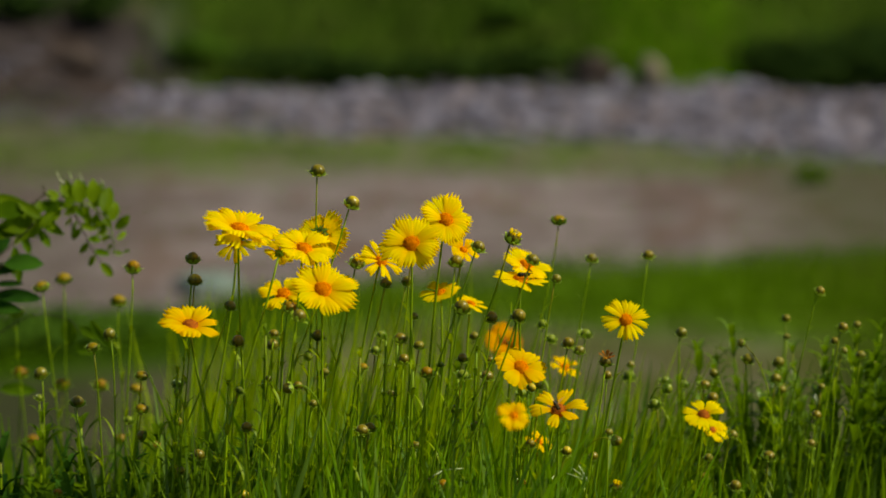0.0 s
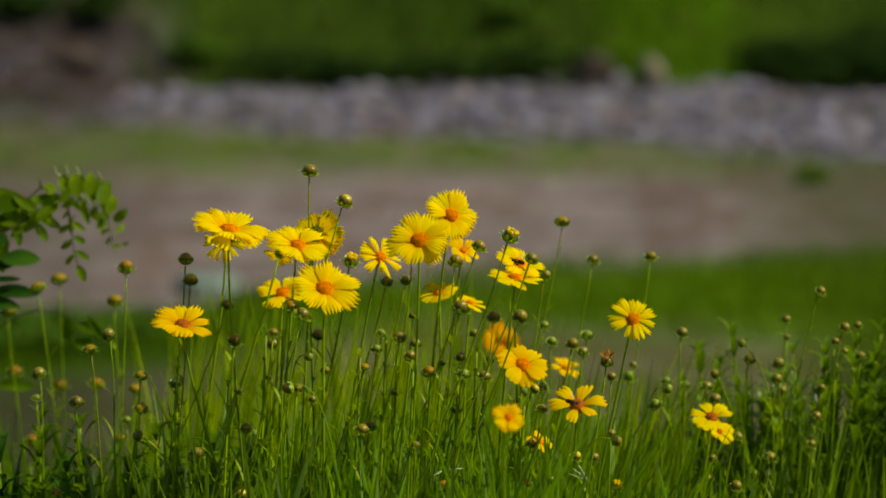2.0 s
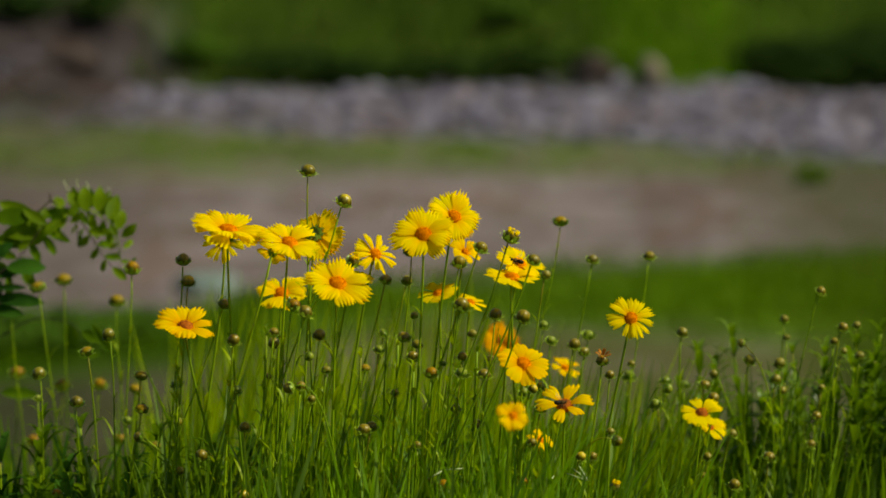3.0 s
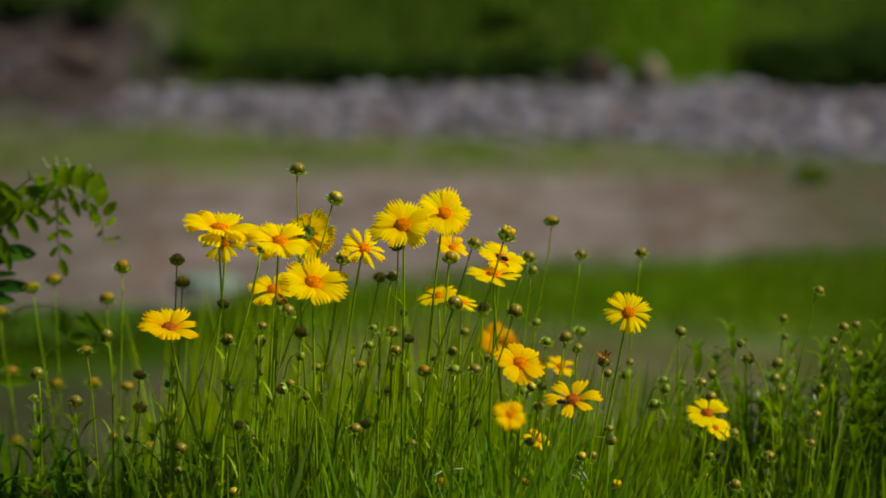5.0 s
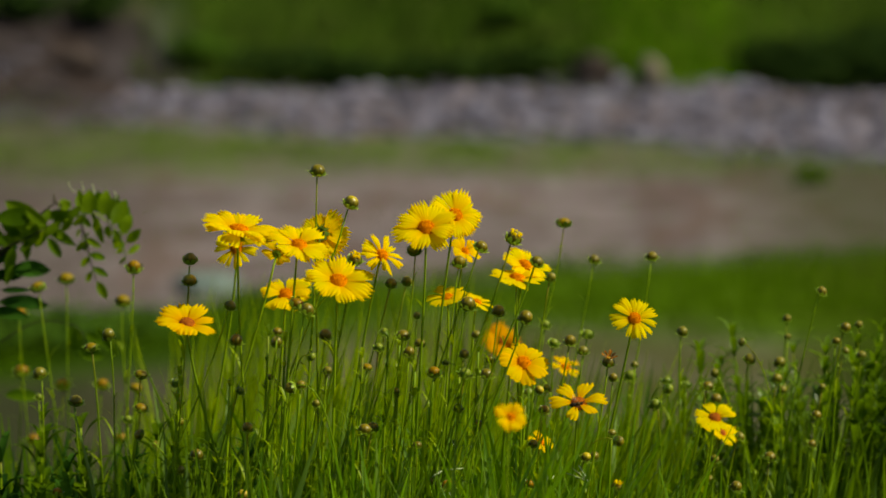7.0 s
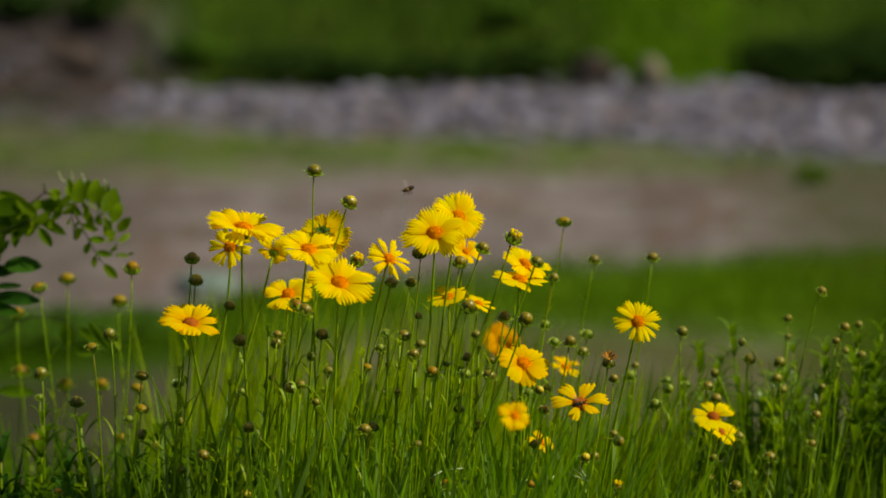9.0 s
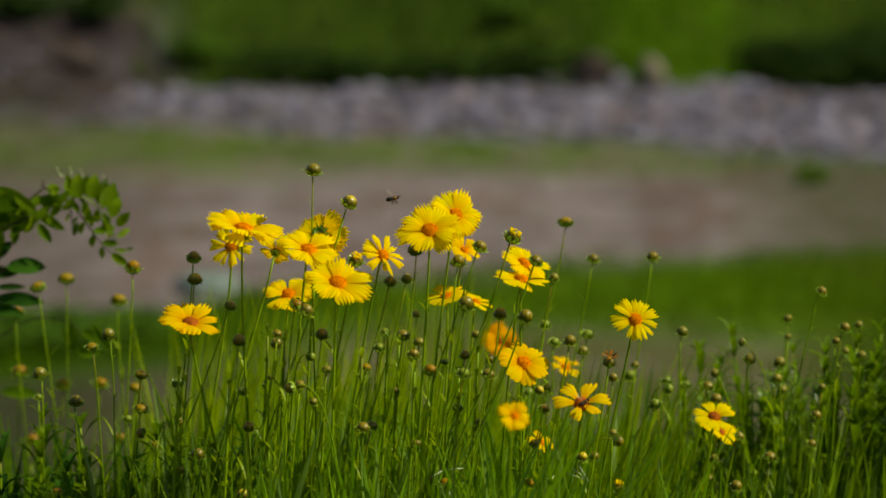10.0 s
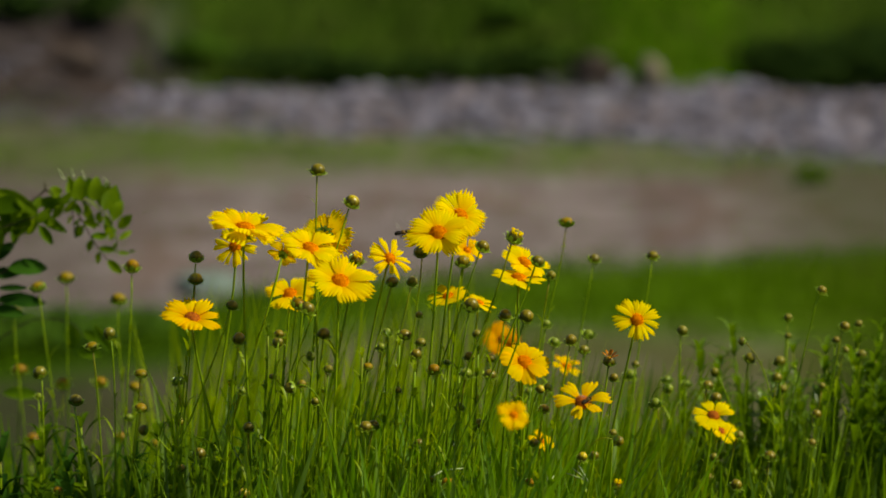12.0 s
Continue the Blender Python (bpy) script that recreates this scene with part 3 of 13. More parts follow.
def scatter_turf():
    rng = np.random.default_rng(11)
    lush, thin, bank = [], [], []
    while len(lush) < 11000:
        x, y = rng.uniform(-6, 6), rng.uniform(16, 29)
        warp = 1.1 * noise.noise((x * 0.6, y * 0.6, 7))
        soft = y + 0.5 * warp
        if 20.9 + 0.35 * min(x, 0.0) - 0.15 * max(x, 0.0) + 0.6 * max(0.0, 1 - abs(x - 0.2) / 1.4) < soft < 23.74 + 0.95 * min(x, 0.8) + 0.2 * max(x, 0.8) or rng.random() < 0.03:
            lush.append((x, y))
    while len(thin) < 7000:
        x, y = rng.uniform(-8, 8), rng.uniform(29.5, 38)
        if y + 0.45 * x < 34.4 + rng.normal(0, 0.5) and y > 30.4 + rng.normal(0, 0.6) and noise.noise((x * 0.8, y * 0.8, 1)) > -0.15:
            thin.append((x, y))
    lit = []
    while len(bank) + len(lit) < 16000:
        x, y = rng.uniform(-11, 11), rng.uniform(39.6, 50)
        if x < -3.7 and y < 42.2:
            continue
        # blades of the sunlit patch get the brighter material
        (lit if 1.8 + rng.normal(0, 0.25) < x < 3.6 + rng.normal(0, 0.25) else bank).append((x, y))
    blades("meadow_grass", lush, rng, 0.05, 0.14, 0.014, 0.5, TURF, "short lush green turf on the river flat", "grass", 2)
    blades("thin_grass", thin, rng, 0.03, 0.09, 0.012, 0.6, TURF, "sparse short grass before the gravel", "grass", 2)
    blades("bank_grass", lit, rng, 0.12, 0.36, 0.03, 0.6, BANK_LIT, "green grass on the far bank with sunlight in its colour", "grass", 2)
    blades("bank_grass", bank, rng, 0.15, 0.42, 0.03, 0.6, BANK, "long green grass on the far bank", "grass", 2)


scatter_turf()


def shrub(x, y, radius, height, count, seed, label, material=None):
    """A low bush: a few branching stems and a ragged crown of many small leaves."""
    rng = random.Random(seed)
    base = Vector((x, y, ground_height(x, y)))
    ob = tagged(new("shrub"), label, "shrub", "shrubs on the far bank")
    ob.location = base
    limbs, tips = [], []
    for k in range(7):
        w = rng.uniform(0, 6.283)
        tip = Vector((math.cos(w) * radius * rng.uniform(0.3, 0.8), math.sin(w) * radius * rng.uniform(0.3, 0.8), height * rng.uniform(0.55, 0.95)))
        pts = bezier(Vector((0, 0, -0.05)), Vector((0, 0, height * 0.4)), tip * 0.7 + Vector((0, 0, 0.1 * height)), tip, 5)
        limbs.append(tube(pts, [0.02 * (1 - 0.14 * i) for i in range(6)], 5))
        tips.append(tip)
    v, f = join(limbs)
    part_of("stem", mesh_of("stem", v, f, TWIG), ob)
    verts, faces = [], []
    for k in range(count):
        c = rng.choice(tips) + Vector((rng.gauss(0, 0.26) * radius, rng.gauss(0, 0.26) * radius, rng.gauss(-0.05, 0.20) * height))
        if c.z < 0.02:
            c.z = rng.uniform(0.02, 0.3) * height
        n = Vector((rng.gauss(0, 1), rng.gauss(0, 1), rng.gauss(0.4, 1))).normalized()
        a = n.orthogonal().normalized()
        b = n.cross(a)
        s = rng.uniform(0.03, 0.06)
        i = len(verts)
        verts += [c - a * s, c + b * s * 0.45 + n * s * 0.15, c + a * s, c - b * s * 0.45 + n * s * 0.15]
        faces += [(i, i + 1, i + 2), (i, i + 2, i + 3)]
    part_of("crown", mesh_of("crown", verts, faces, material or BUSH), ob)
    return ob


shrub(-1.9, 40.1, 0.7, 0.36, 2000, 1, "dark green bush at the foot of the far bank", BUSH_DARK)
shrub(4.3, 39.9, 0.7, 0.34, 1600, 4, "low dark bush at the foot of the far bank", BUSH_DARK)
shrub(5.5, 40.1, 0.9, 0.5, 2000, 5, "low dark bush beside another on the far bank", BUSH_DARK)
# two bushes added behind the heap to imitate corner falloff
shrub(-4.6, 42.0, 0.9, 0.8, 1600, 7, "bush added above the gravel heap to darken the corner", BUSH_DARK)
shrub(-5.6, 41.4, 0.9, 0.9, 1600, 9, "bush added behind the gravel heap to darken the corner", BUSH_DARK)
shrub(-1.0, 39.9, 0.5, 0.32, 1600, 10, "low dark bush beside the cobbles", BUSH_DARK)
# weeds added to carry the shade at the strip's left end
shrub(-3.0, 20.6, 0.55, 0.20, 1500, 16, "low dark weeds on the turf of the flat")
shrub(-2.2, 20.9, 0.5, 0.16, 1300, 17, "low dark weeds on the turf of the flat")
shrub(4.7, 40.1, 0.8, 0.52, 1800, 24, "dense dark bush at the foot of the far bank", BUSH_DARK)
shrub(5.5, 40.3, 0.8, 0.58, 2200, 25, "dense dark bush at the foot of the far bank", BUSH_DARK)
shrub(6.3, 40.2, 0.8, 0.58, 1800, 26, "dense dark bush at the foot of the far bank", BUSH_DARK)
# two more on the crest, added for the same dark corner
shrub(-5.1, 39.9, 0.5, 0.34, 1500, 31, "bush added on the gravel heap crest to darken the corner", BUSH_DARK)
shrub(-4.3, 40.4, 0.5, 0.32, 1300, 32, "bush added on the gravel heap crest to darken the corner", BUSH_DARK)
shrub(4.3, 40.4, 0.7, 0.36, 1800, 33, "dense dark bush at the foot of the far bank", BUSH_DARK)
shrub(0.85, 40.9, 0.30, 0.16, 700, 36, "small bush on the grass of the far bank")
shrub(-3.0, 40.6, 0.4, 0.25, 900, 37, "small bush on the grass of the far bank")
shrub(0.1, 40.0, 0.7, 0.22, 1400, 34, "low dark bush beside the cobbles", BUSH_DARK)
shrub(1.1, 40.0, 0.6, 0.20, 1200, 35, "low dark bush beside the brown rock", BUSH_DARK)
shrub(3.24, 29.6, 0.15, 0.10, 220, 8, "small green tussock on the bare earth", TURF)


# ---- the flowering plants ----
PLANTS, HOME, HEADS = {}, {}, {}


def stalk(key, name, x, y, z, normal, drift, thick, material, bow=0.0):
    """A plant's root and its stem, which ends at x, y, z along normal; drift: how far its foot lies to the side."""
    fx, fy = x + drift, y + 0.02
    foot = Vector((fx, fy, ground_height(fx, fy)))
    ob = new(name)
    ob.location = foot
    PLANTS[key] = ob
    top = Vector((x, y, z)) - foot
    HOME[key] = (foot, top.z)
    n = Vector(normal).normalized()
    sag = min(0.09, top.z * 0.2)
    hook = max(0.0, min(1.0, (0.75 - n.z) / 0.5)) if n.z > -0.1 and name == "coreopsis_bud" else 0.0
    ease = top - Vector((-drift * 0.16, 0, sag * (1 - 0.9 * hook))) - n * sag * (0.35 + 0.75 * hook)
    pts = bezier(Vector((0, 0, -0.03)), Vector((-drift * 0.15 + bow, 0, top.z * 0.45)), ease, top - n * 0.0015, 16)
    radii = [thick * (1.25 - 0.45 * i / 16) for i in range(17)]
    v, f = tube(pts, radii, 7)
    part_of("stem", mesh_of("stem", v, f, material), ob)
    return ob, top, pts


def stem_leaves(ob, pts, count, seed, size=1.0, low=7, high=14):
    """Narrow leaves in pairs along the lower part of a stem."""
    rng = random.Random(seed)
    for k in range(count):
        i = rng.randrange(low, high)
        p = pts[i]
        w = rng.uniform(0, 6.283)
        length = rng.uniform(0.012, 0.038) * size
        half = rng.uniform(0.0008, 0.0017) * size
        verts, faces = [], []
        for j in range(6):
            s = j / 5
            c = p + Vector((math.cos(w), math.sin(w), 0)) * length * s * (0.30 + 0.30 * s) + Vector((0, 0, length * s * (1.0 - 0.30 * s)))
            h = half * (math.sin(math.pi * (0.12 + 0.86 * s)))
            across = Vector((-math.sin(w), math.cos(w), 0)) * h
            verts += [c - across + Vector((0, 0, h * 0.4)), c, c + across + Vector((0, 0, h * 0.4))]
        for j in range(5):
            b = 3 * j
            faces += [(b, b + 1, b + 4, b + 3), (b + 1, b + 2, b + 5, b + 4)]
        part_of("leaf", mesh_of("leaf", verts, faces, LEAF_BRIGHT), ob)


def flower(key, x, y, z, turn, up, radius, count, kind, label, drift=0.0, spin=0.0, dark=False, gaps=(), bow=0.0):
    """A bloom on its stalk. turn, up: where its face looks, in degrees, 0 being towards -y; radius in cm."""
    a, e = radians(turn), radians(up)
    n = Vector((math.sin(a) * math.cos(e), -math.cos(a) * math.cos(e), math.sin(e)))
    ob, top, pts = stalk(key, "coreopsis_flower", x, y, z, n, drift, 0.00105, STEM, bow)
    tagged(ob, label, "flower", "coreopsis flowers in the bed")
    seed = sum(ord(c) * (i + 3) for i, c in enumerate(key))
    rng = random.Random(seed)
    head = part_of("disc", DISC_DARK_MESH if dark else DISC_MESH, ob, facing(top, n, spin, radius), "russet centre" if dark else "orange centre")
    HEADS[key] = (head, top, turn, up, spin, radius)
    part_of("calyx", FLOWER_CALYX, head, pose(0, 0, -0.0003), "green bracts")
    for k in range(count):
        if k in gaps:
            continue
        w = 360 * k / count + rng.uniform(-7, 7)
        size = rng.uniform(0.88, 1.07)
        me = rng.choice(PETALS[kind])
        tip = pose(0, 0, 0.0002 + 0.00025 * (k % 2), rng.uniform(-8, 8), rng.uniform(-7, 7), w) @ Matrix.Scale(size, 4)
        part_of("petal", me, head, tip)
    stem_leaves(ob, pts, rng.randrange(2, 6), seed)
    return ob


def bud(key, x, y, z, size, kind, label, drift=0.0, turn=0.0, up=75.0, bow=0.0):
    """A closed head on its stalk; size: its width in cm."""
    a, e = radians(turn), radians(up)
    n = Vector((math.sin(a) * math.cos(e), -math.cos(a) * math.cos(e), math.sin(e)))
    foot = Vector((x, y, z)) - n * 0.004 * size
    seed = sum(ord(c) * (i + 3) for i, c in enumerate(key))
    rng = random.Random(seed)
    drift += rng.uniform(-0.045, 0.0) if -0.15 < x < 0.12 else rng.uniform(-0.02, 0.02)
    bow += random.Random(seed + 5).uniform(-0.028, 0.028)
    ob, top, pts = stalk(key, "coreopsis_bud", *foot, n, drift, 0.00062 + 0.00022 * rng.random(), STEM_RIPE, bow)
    tagged(ob, label, "flower bud", "coreopsis buds in the bed")
    skin = "brown" if kind in ("opening", "withered") else kind
    m = facing(top, n, rng.uniform(0, 6), size * 0.93)
    body = part_of("bud", BUD_MESH[skin][rng.randrange(3)], ob, m)
    part_of("calyx", rng.choice(SEPALS_HIGH if kind in ("orange", "opening") else SEPALS), body, pose(0, 0, -0.0004, 0, 0, rng.uniform(0, 90)) @ Matrix.Scale({"dark": 1.0, "orange": 1.05, "green": 1.2, "brown": 1.08}.get(kind, 1.0), 4), "green bracts")
    if kind in ("opening", "withered"):
        for k in range(7):
            part_of("petal", PETALS["closed" if kind == "opening" else "dry"][k % 4], body, pose(0, 0, 0.0042, rng.uniform(-10, 10), 0, k * 51 + rng.uniform(-12, 12)) @ Matrix.Scale(0.46 if kind == "opening" else 0.72, 4), "folded yellow ray" if kind == "opening" else "shrivelled ray")
    stem_leaves(ob, pts, rng.randrange(1, 5), seed, 0.8)
    stem_leaves(ob, pts, rng.randrange(2, 7), seed + 1, 0.40, 10, 16)
    return ob



# ---- the blooms ----
flower("f1", -0.1503, 2.4807, 0.4099, 38, 72, 3.1, 12, "broad", "wide bright yellow coreopsis bloom with drooping toothed petals", 0.0135)
flower("f2", -0.1622, 2.588, 0.3815, -14, 30, 1.9, 17, "narrow", "smaller yellow coreopsis bloom beneath a wider one", -0.0525)
flower("f3", -0.1054, 2.4689, 0.3966, 30, 64, 2.5, 11, "broad", "bright yellow coreopsis bloom with toothed petals on a thin stem", -0.0262)
flower("f4", -0.0913, 2.5099, 0.4011, 170, -30, 2.25, 12, "broad", "yellow coreopsis bloom turned away showing its green calyx", -0.0221)
flower("f5", -0.0781, 2.4356, 0.3735, 12, 58, 2.8, 12, "broad", "large bright yellow coreopsis bloom with an orange centre", -0.0082)
flower("f6", -0.12, 2.5437, 0.352, 6, 58, 2.25, 10, "broad", "yellow coreopsis bloom with a slightly russet centre", -0.029)
flower("f7", -0.1903, 2.4515, 0.341, 14, 61, 2.4, 8, "deep_up", "golden coreopsis bloom with few wide petals and russet centre", 0.0713, dark=True)
flower("f8", -0.0072, 2.4411, 0.4104, -2, 50, 2.6, 11, "broad", "largest yellow coreopsis bloom facing forward with orange centre", -0.0228)
flower("f9", 0.0102, 2.5116, 0.4141, 24, 38, 2.3, 11, "broad", "yellow coreopsis bloom partly behind a larger one", -0.0342)
flower("f11", -0.0407, 2.4776, 0.3862, 40, 40, 1.9, 18, "narrow", "yellow coreopsis bloom with narrow separate petals", -0.0531)
flower("f12", 0.0597, 2.4969, 0.3797, 48, 60, 2.15, 9, "broad", "yellow coreopsis bloom above another on its own stem", -0.0251)
flower("f13", 0.0554, 2.4755, 0.3704, 40, 80, 2.3, 9, "broad", "flat yellow coreopsis bloom just beneath another", 0.0122)
flower("f14", 0.0035, 2.5728, 0.343, -35, 68, 1.7028, 9, "broad", "yellow coreopsis bloom half hidden among stems and buds", -0.0151)
flower("f14b", 0.026, 2.592, 0.3357, 40, 62, 1.4079, 8, "broad", "small yellow coreopsis bloom behind a plump bud", -0.0092)
flower("f15", 0.1432, 2.4717, 0.3412, 14, 34, 1.95, 17, "narrow", "yellow coreopsis bloom with many narrow petals standing alone", -0.0526)
flower("f16", 0.0551, 3.2105, 0.2071, 5, 32, 1.9647, 11, "broad_orange", "orange coreopsis bloom farther back among the stems", 0, dark=True)
flower("f17", 0.0592, 2.4674, 0.3088, 12, 48, 2.3, 8, "broad_deep", "golden coreopsis bloom with wide rounded petals", 0)
flower("f18", 0.1034, 2.8124, 0.2479, 45, 60, 1.55, 7, "deep_up", "small yellow coreopsis bloom", -0.0136)
flower("f19", 0.1016, 2.4439, 0.2832, 10, 58, 2.3, 6, "spare", "golden coreopsis bloom with few petals and a bee on it", -0.0156, dark=True)
flower("f20", 0.0446, 2.1078, 0.3349, 20, 38, 1.2, 9, "deep_up", "half turned yellow coreopsis bloom low in the bed", 0)
flower("f21", 0.0768, 2.6172, 0.2209, 40, 55, 1.2507, 8, "broad_deep", "small golden bloom low among the leaves", 0)
flower("f22", 0.2112, 2.6000, 0.2451, 6, 60, 1.95, 7, "broad", "yellow coreopsis bloom with dark centre beside another", -0.026, dark=True)
flower("f23", 0.2201, 2.6600, 0.2225, 50, 56, 1.9, 7, "broad", "yellow coreopsis bloom tilted sideways beneath another", -0.0322, dark=True)
flower("f24", 0.0166, 2.5775, 0.3785, 35, 45, 1.3535, 8, "broad_deep", "small yellow coreopsis bloom half hidden behind a large one", -0.0208)
flower("f26", -0.1264, 2.5377, 0.3829, 165, 30, 1.4186, 9, "broad", "yellow coreopsis bloom seen from behind among others", -0.0884)

# ---- the buds ----
bud("b1", -0.0928, 2.4863, 0.4524, 1.1755, "brown", "round glossy brown coreopsis bud on a thin stem", -0.001, 40, 78)
bud("b2", -0.0672, 2.4832, 0.4282, 1.2174, "yellow", "plump coreopsis bud about to open yellow", -0.0875, 75, 62)
bud("b3", -0.1908, 2.5077, 0.3851, 1.0196, "brown", "round glossy brown coreopsis bud on a thin stem", -0.0164, 30, 80)
bud("b4", -0.1856, 2.4758, 0.372, 1.1335, "yellow", "plump coreopsis bud about to open yellow", -0.0264, 30, 78)
bud("b5", -0.2554, 2.7543, 0.3423, 1.2604, "orange", "ripe orange-brown coreopsis bud on a green stem", -0.0114, 30, 82)
bud("b6", -0.3488, 3.0701, 0.2901, 1.5617, "flat", "flattened olive-gold coreopsis bud with green bracts", 0.0058, 0, 82)
bud("b7", -0.3557, 2.9206, 0.3035, 1.3871, "flat", "flattened olive-gold coreopsis bud with green bracts", 0.0252, -60, 75)
bud("b8", -0.294, 3.0182, 0.2782, 1.4853, "flat", "flattened olive-gold coreopsis bud with green bracts", -0.0268, 30, 80)
bud("b9", -0.3941, 3.066, 0.2586, 1.3014, "orange", "ripe orange-brown coreopsis bud on a green stem", 0.0099, 0, 82)
bud("b10", -0.3962, 3.1083, 0.1966, 1.4811, "orange", "ripe orange-brown coreopsis bud on a green stem", -0.0019, 0, 80)
bud("b11", -0.3177, 2.6146, 0.2775, 1.157, "dark", "small dark brown coreopsis seed head", -0.006, -40, 70)
bud("b12", -0.3565, 3.1065, 0.1835, 1.4282, "orange", "ripe orange-brown coreopsis bud on a green stem", 0.0018, 20, 80)
bud("b13", -0.3206, 3.1065, 0.1835, 1.3224, "orange", "ripe orange-brown coreopsis bud on a green stem", -0.0085, 30, 78)
bud("b14", -0.2816, 2.5428, 0.2686, 1.1264, "brown", "round glossy brown coreopsis bud on a thin stem", 0.0174, 30, 78)
bud("b15", -0.2585, 2.5692, 0.3153, 1.0478, "dark", "small dark brown coreopsis seed head", -0.0014, -50, 72)
bud("b16", -0.2745, 2.5878, 0.3034, 1.0999, "flat", "flattened olive-gold coreopsis bud with green bracts", 0.046, -30, 70)
bud("b17", -0.2331, 2.5653, 0.2858, 1.0915, "flat", "flattened olive-gold coreopsis bud with green bracts", -0.0034, 30, 72)
bud("b18", -0.2741, 2.9584, 0.2076, 1.2594, "flat", "flattened olive-gold coreopsis bud with green bracts", -0.011, 40, 75)
bud("b19", -0.2314, 2.5422, 0.2634, 1.0831, "flat", "flattened olive-gold coreopsis bud with green bracts", -0.0277, 30, 70)
bud("b20", -0.3962, 3.1983, 0.114, 1.4735, "orange", "ripe orange-brown coreopsis bud on a green stem", 0.0007, 0, 80)
bud("b21", -0.293, 3.0016, 0.1523, 1.0756, "orange", "ripe orange-brown coreopsis bud on a green stem", 0.0027, 20, 80)
bud("b22", -0.2312, 2.5099, 0.2483, 0.8564, "brown", "round glossy brown coreopsis bud on a thin stem", 0.0284, -80, 20)
bud("b23", -0.2564, 2.9518, 0.1576, 1.1587, "flat", "flattened olive-gold coreopsis bud with green bracts", -0.0093, 40, 70)
bud("b24", -0.188, 2.5375, 0.2277, 1.0398, "brown", "round glossy brown coreopsis bud on a thin stem", -0.0109, 20, 70)
bud("b25", -0.1995, 2.5064, 0.222, 0.6851, "dark", "small dark brown coreopsis seed head", 0.0183, -30, 60)
bud("b26", -0.1444, 2.4616, 0.2642, 0.8396, "brown", "round glossy brown coreopsis bud on a thin stem", 0.0096, 20, 75)
bud("b27", -0.1583, 2.493, 0.3495, 0.931, "dark", "small dark brown coreopsis seed head", -0.0784, 50, 60)
bud("b28", -0.1541, 2.4699, 0.3275, 0.9656, "brown", "round glossy brown coreopsis bud on a thin stem", -0.0078, 30, 70)
bud("b29", -0.1243, 2.4708, 0.3346, 0.7976, "brown", "round glossy brown coreopsis bud on a thin stem", -0.0248, 20, 75)
bud("b29x", -0.1271, 2.5092, 0.3195, 0.9384, "dark", "small dark brown coreopsis seed head", 0.0077, 20, 75)
bud("b30", -0.0918, 2.4902, 0.3286, 0.9733, "brown", "round glossy brown coreopsis bud on a thin stem", -0.0358, 20, 72)
bud("b31", -0.0996, 2.4136, 0.3593, 1.0653, "brown", "round glossy brown coreopsis bud on a thin stem", -0.012, 60, 60)
bud("b31x", -0.1074, 2.424, 0.3623, 1.0697, "orange", "ripe orange-brown coreopsis bud on a green stem", -0.008, 50, 60)
bud("b32", -0.1054, 2.4458, 0.2976, 0.7496, "brown", "round glossy brown coreopsis bud on a thin stem", 0.0064, 20, 70)
bud("b33", -0.0582, 2.422, 0.2703, 0.9914, "brown", "round glossy brown coreopsis bud on a thin stem", 0.0178, 20, 70)
bud("b33x", -0.0529, 2.4616, 0.2642, 0.8396, "brown", "round glossy brown coreopsis bud on a thin stem", -0.0046, 40, 70)
bud("b34", -0.0863, 2.4867, 0.3021, 0.7617, "dark", "small dark brown coreopsis seed head", -0.0169, 20, 75)
bud("b35", -0.0567, 2.4674, 0.3084, 0.7976, "flat", "flattened olive-gold coreopsis bud with green bracts", -0.025, 30, 70)
bud("b36", -0.0956, 2.4835, 0.2774, 0.6348, "dark", "small dark brown coreopsis seed head", -0.0169, 20, 60)
bud("b37", -0.0292, 2.4507, 0.3348, 0.9578, "brown", "round glossy brown coreopsis bud on a thin stem", -0.0146, 20, 72)
bud("b38", -0.0165, 2.4893, 0.3218, 0.8463, "dark", "small dark brown coreopsis seed head", -0.0208, 20, 75)
bud("b39", -0.0218, 2.4684, 0.3163, 0.8816, "brown", "round glossy brown coreopsis bud on a thin stem", -0.014, 20, 75)
bud("b40", -0.0091, 2.4275, 0.3121, 0.9914, "orange", "ripe orange-brown coreopsis bud on a green stem", 0.0007, 20, 78)
bud("b41", -0.0384, 2.515, 0.3635, 0.8531, "brown", "round glossy brown coreopsis bud on a thin stem", -0.0598, 40, 70)
bud("b42", -0.0241, 2.5349, 0.3616, 0.8598, "dark", "small dark brown coreopsis seed head", -0.0562, 40, 70)
bud("b43", 0.0129, 2.5368, 0.3761, 1.0747, "brown", "round glossy brown coreopsis bud on a thin stem", -0.0299, 30, 75)
bud("b44", 0.0288, 2.4987, 0.3932, 1.0579, "brown", "round glossy brown coreopsis bud on a thin stem", -0.1133, 65, 58)
bud("b45", 0.051, 2.4302, 0.4092, 1.1931, "opening", "opening coreopsis bud with folded yellow petals", -0.0909, 60, 62)
bud("b46", 0.0683, 2.428, 0.3925, 1.0285, "brown", "round glossy brown coreopsis bud on a thin stem", -0.0782, 60, 60)
bud("b47", 0.083, 2.575, 0.3599, 0.7859, "dark", "small dark brown coreopsis seed head", -0.0059, 40, 60)
bud("b48", 0.1008, 2.7593, 0.3807, 1.2604, "flat", "flattened olive-gold coreopsis bud with green bracts", -0.0477, 20, 80)
bud("b49", 0.126, 2.775, 0.3466, 0.9874, "brown", "round glossy brown coreopsis bud on a thin stem", -0.0477, 30, 70)
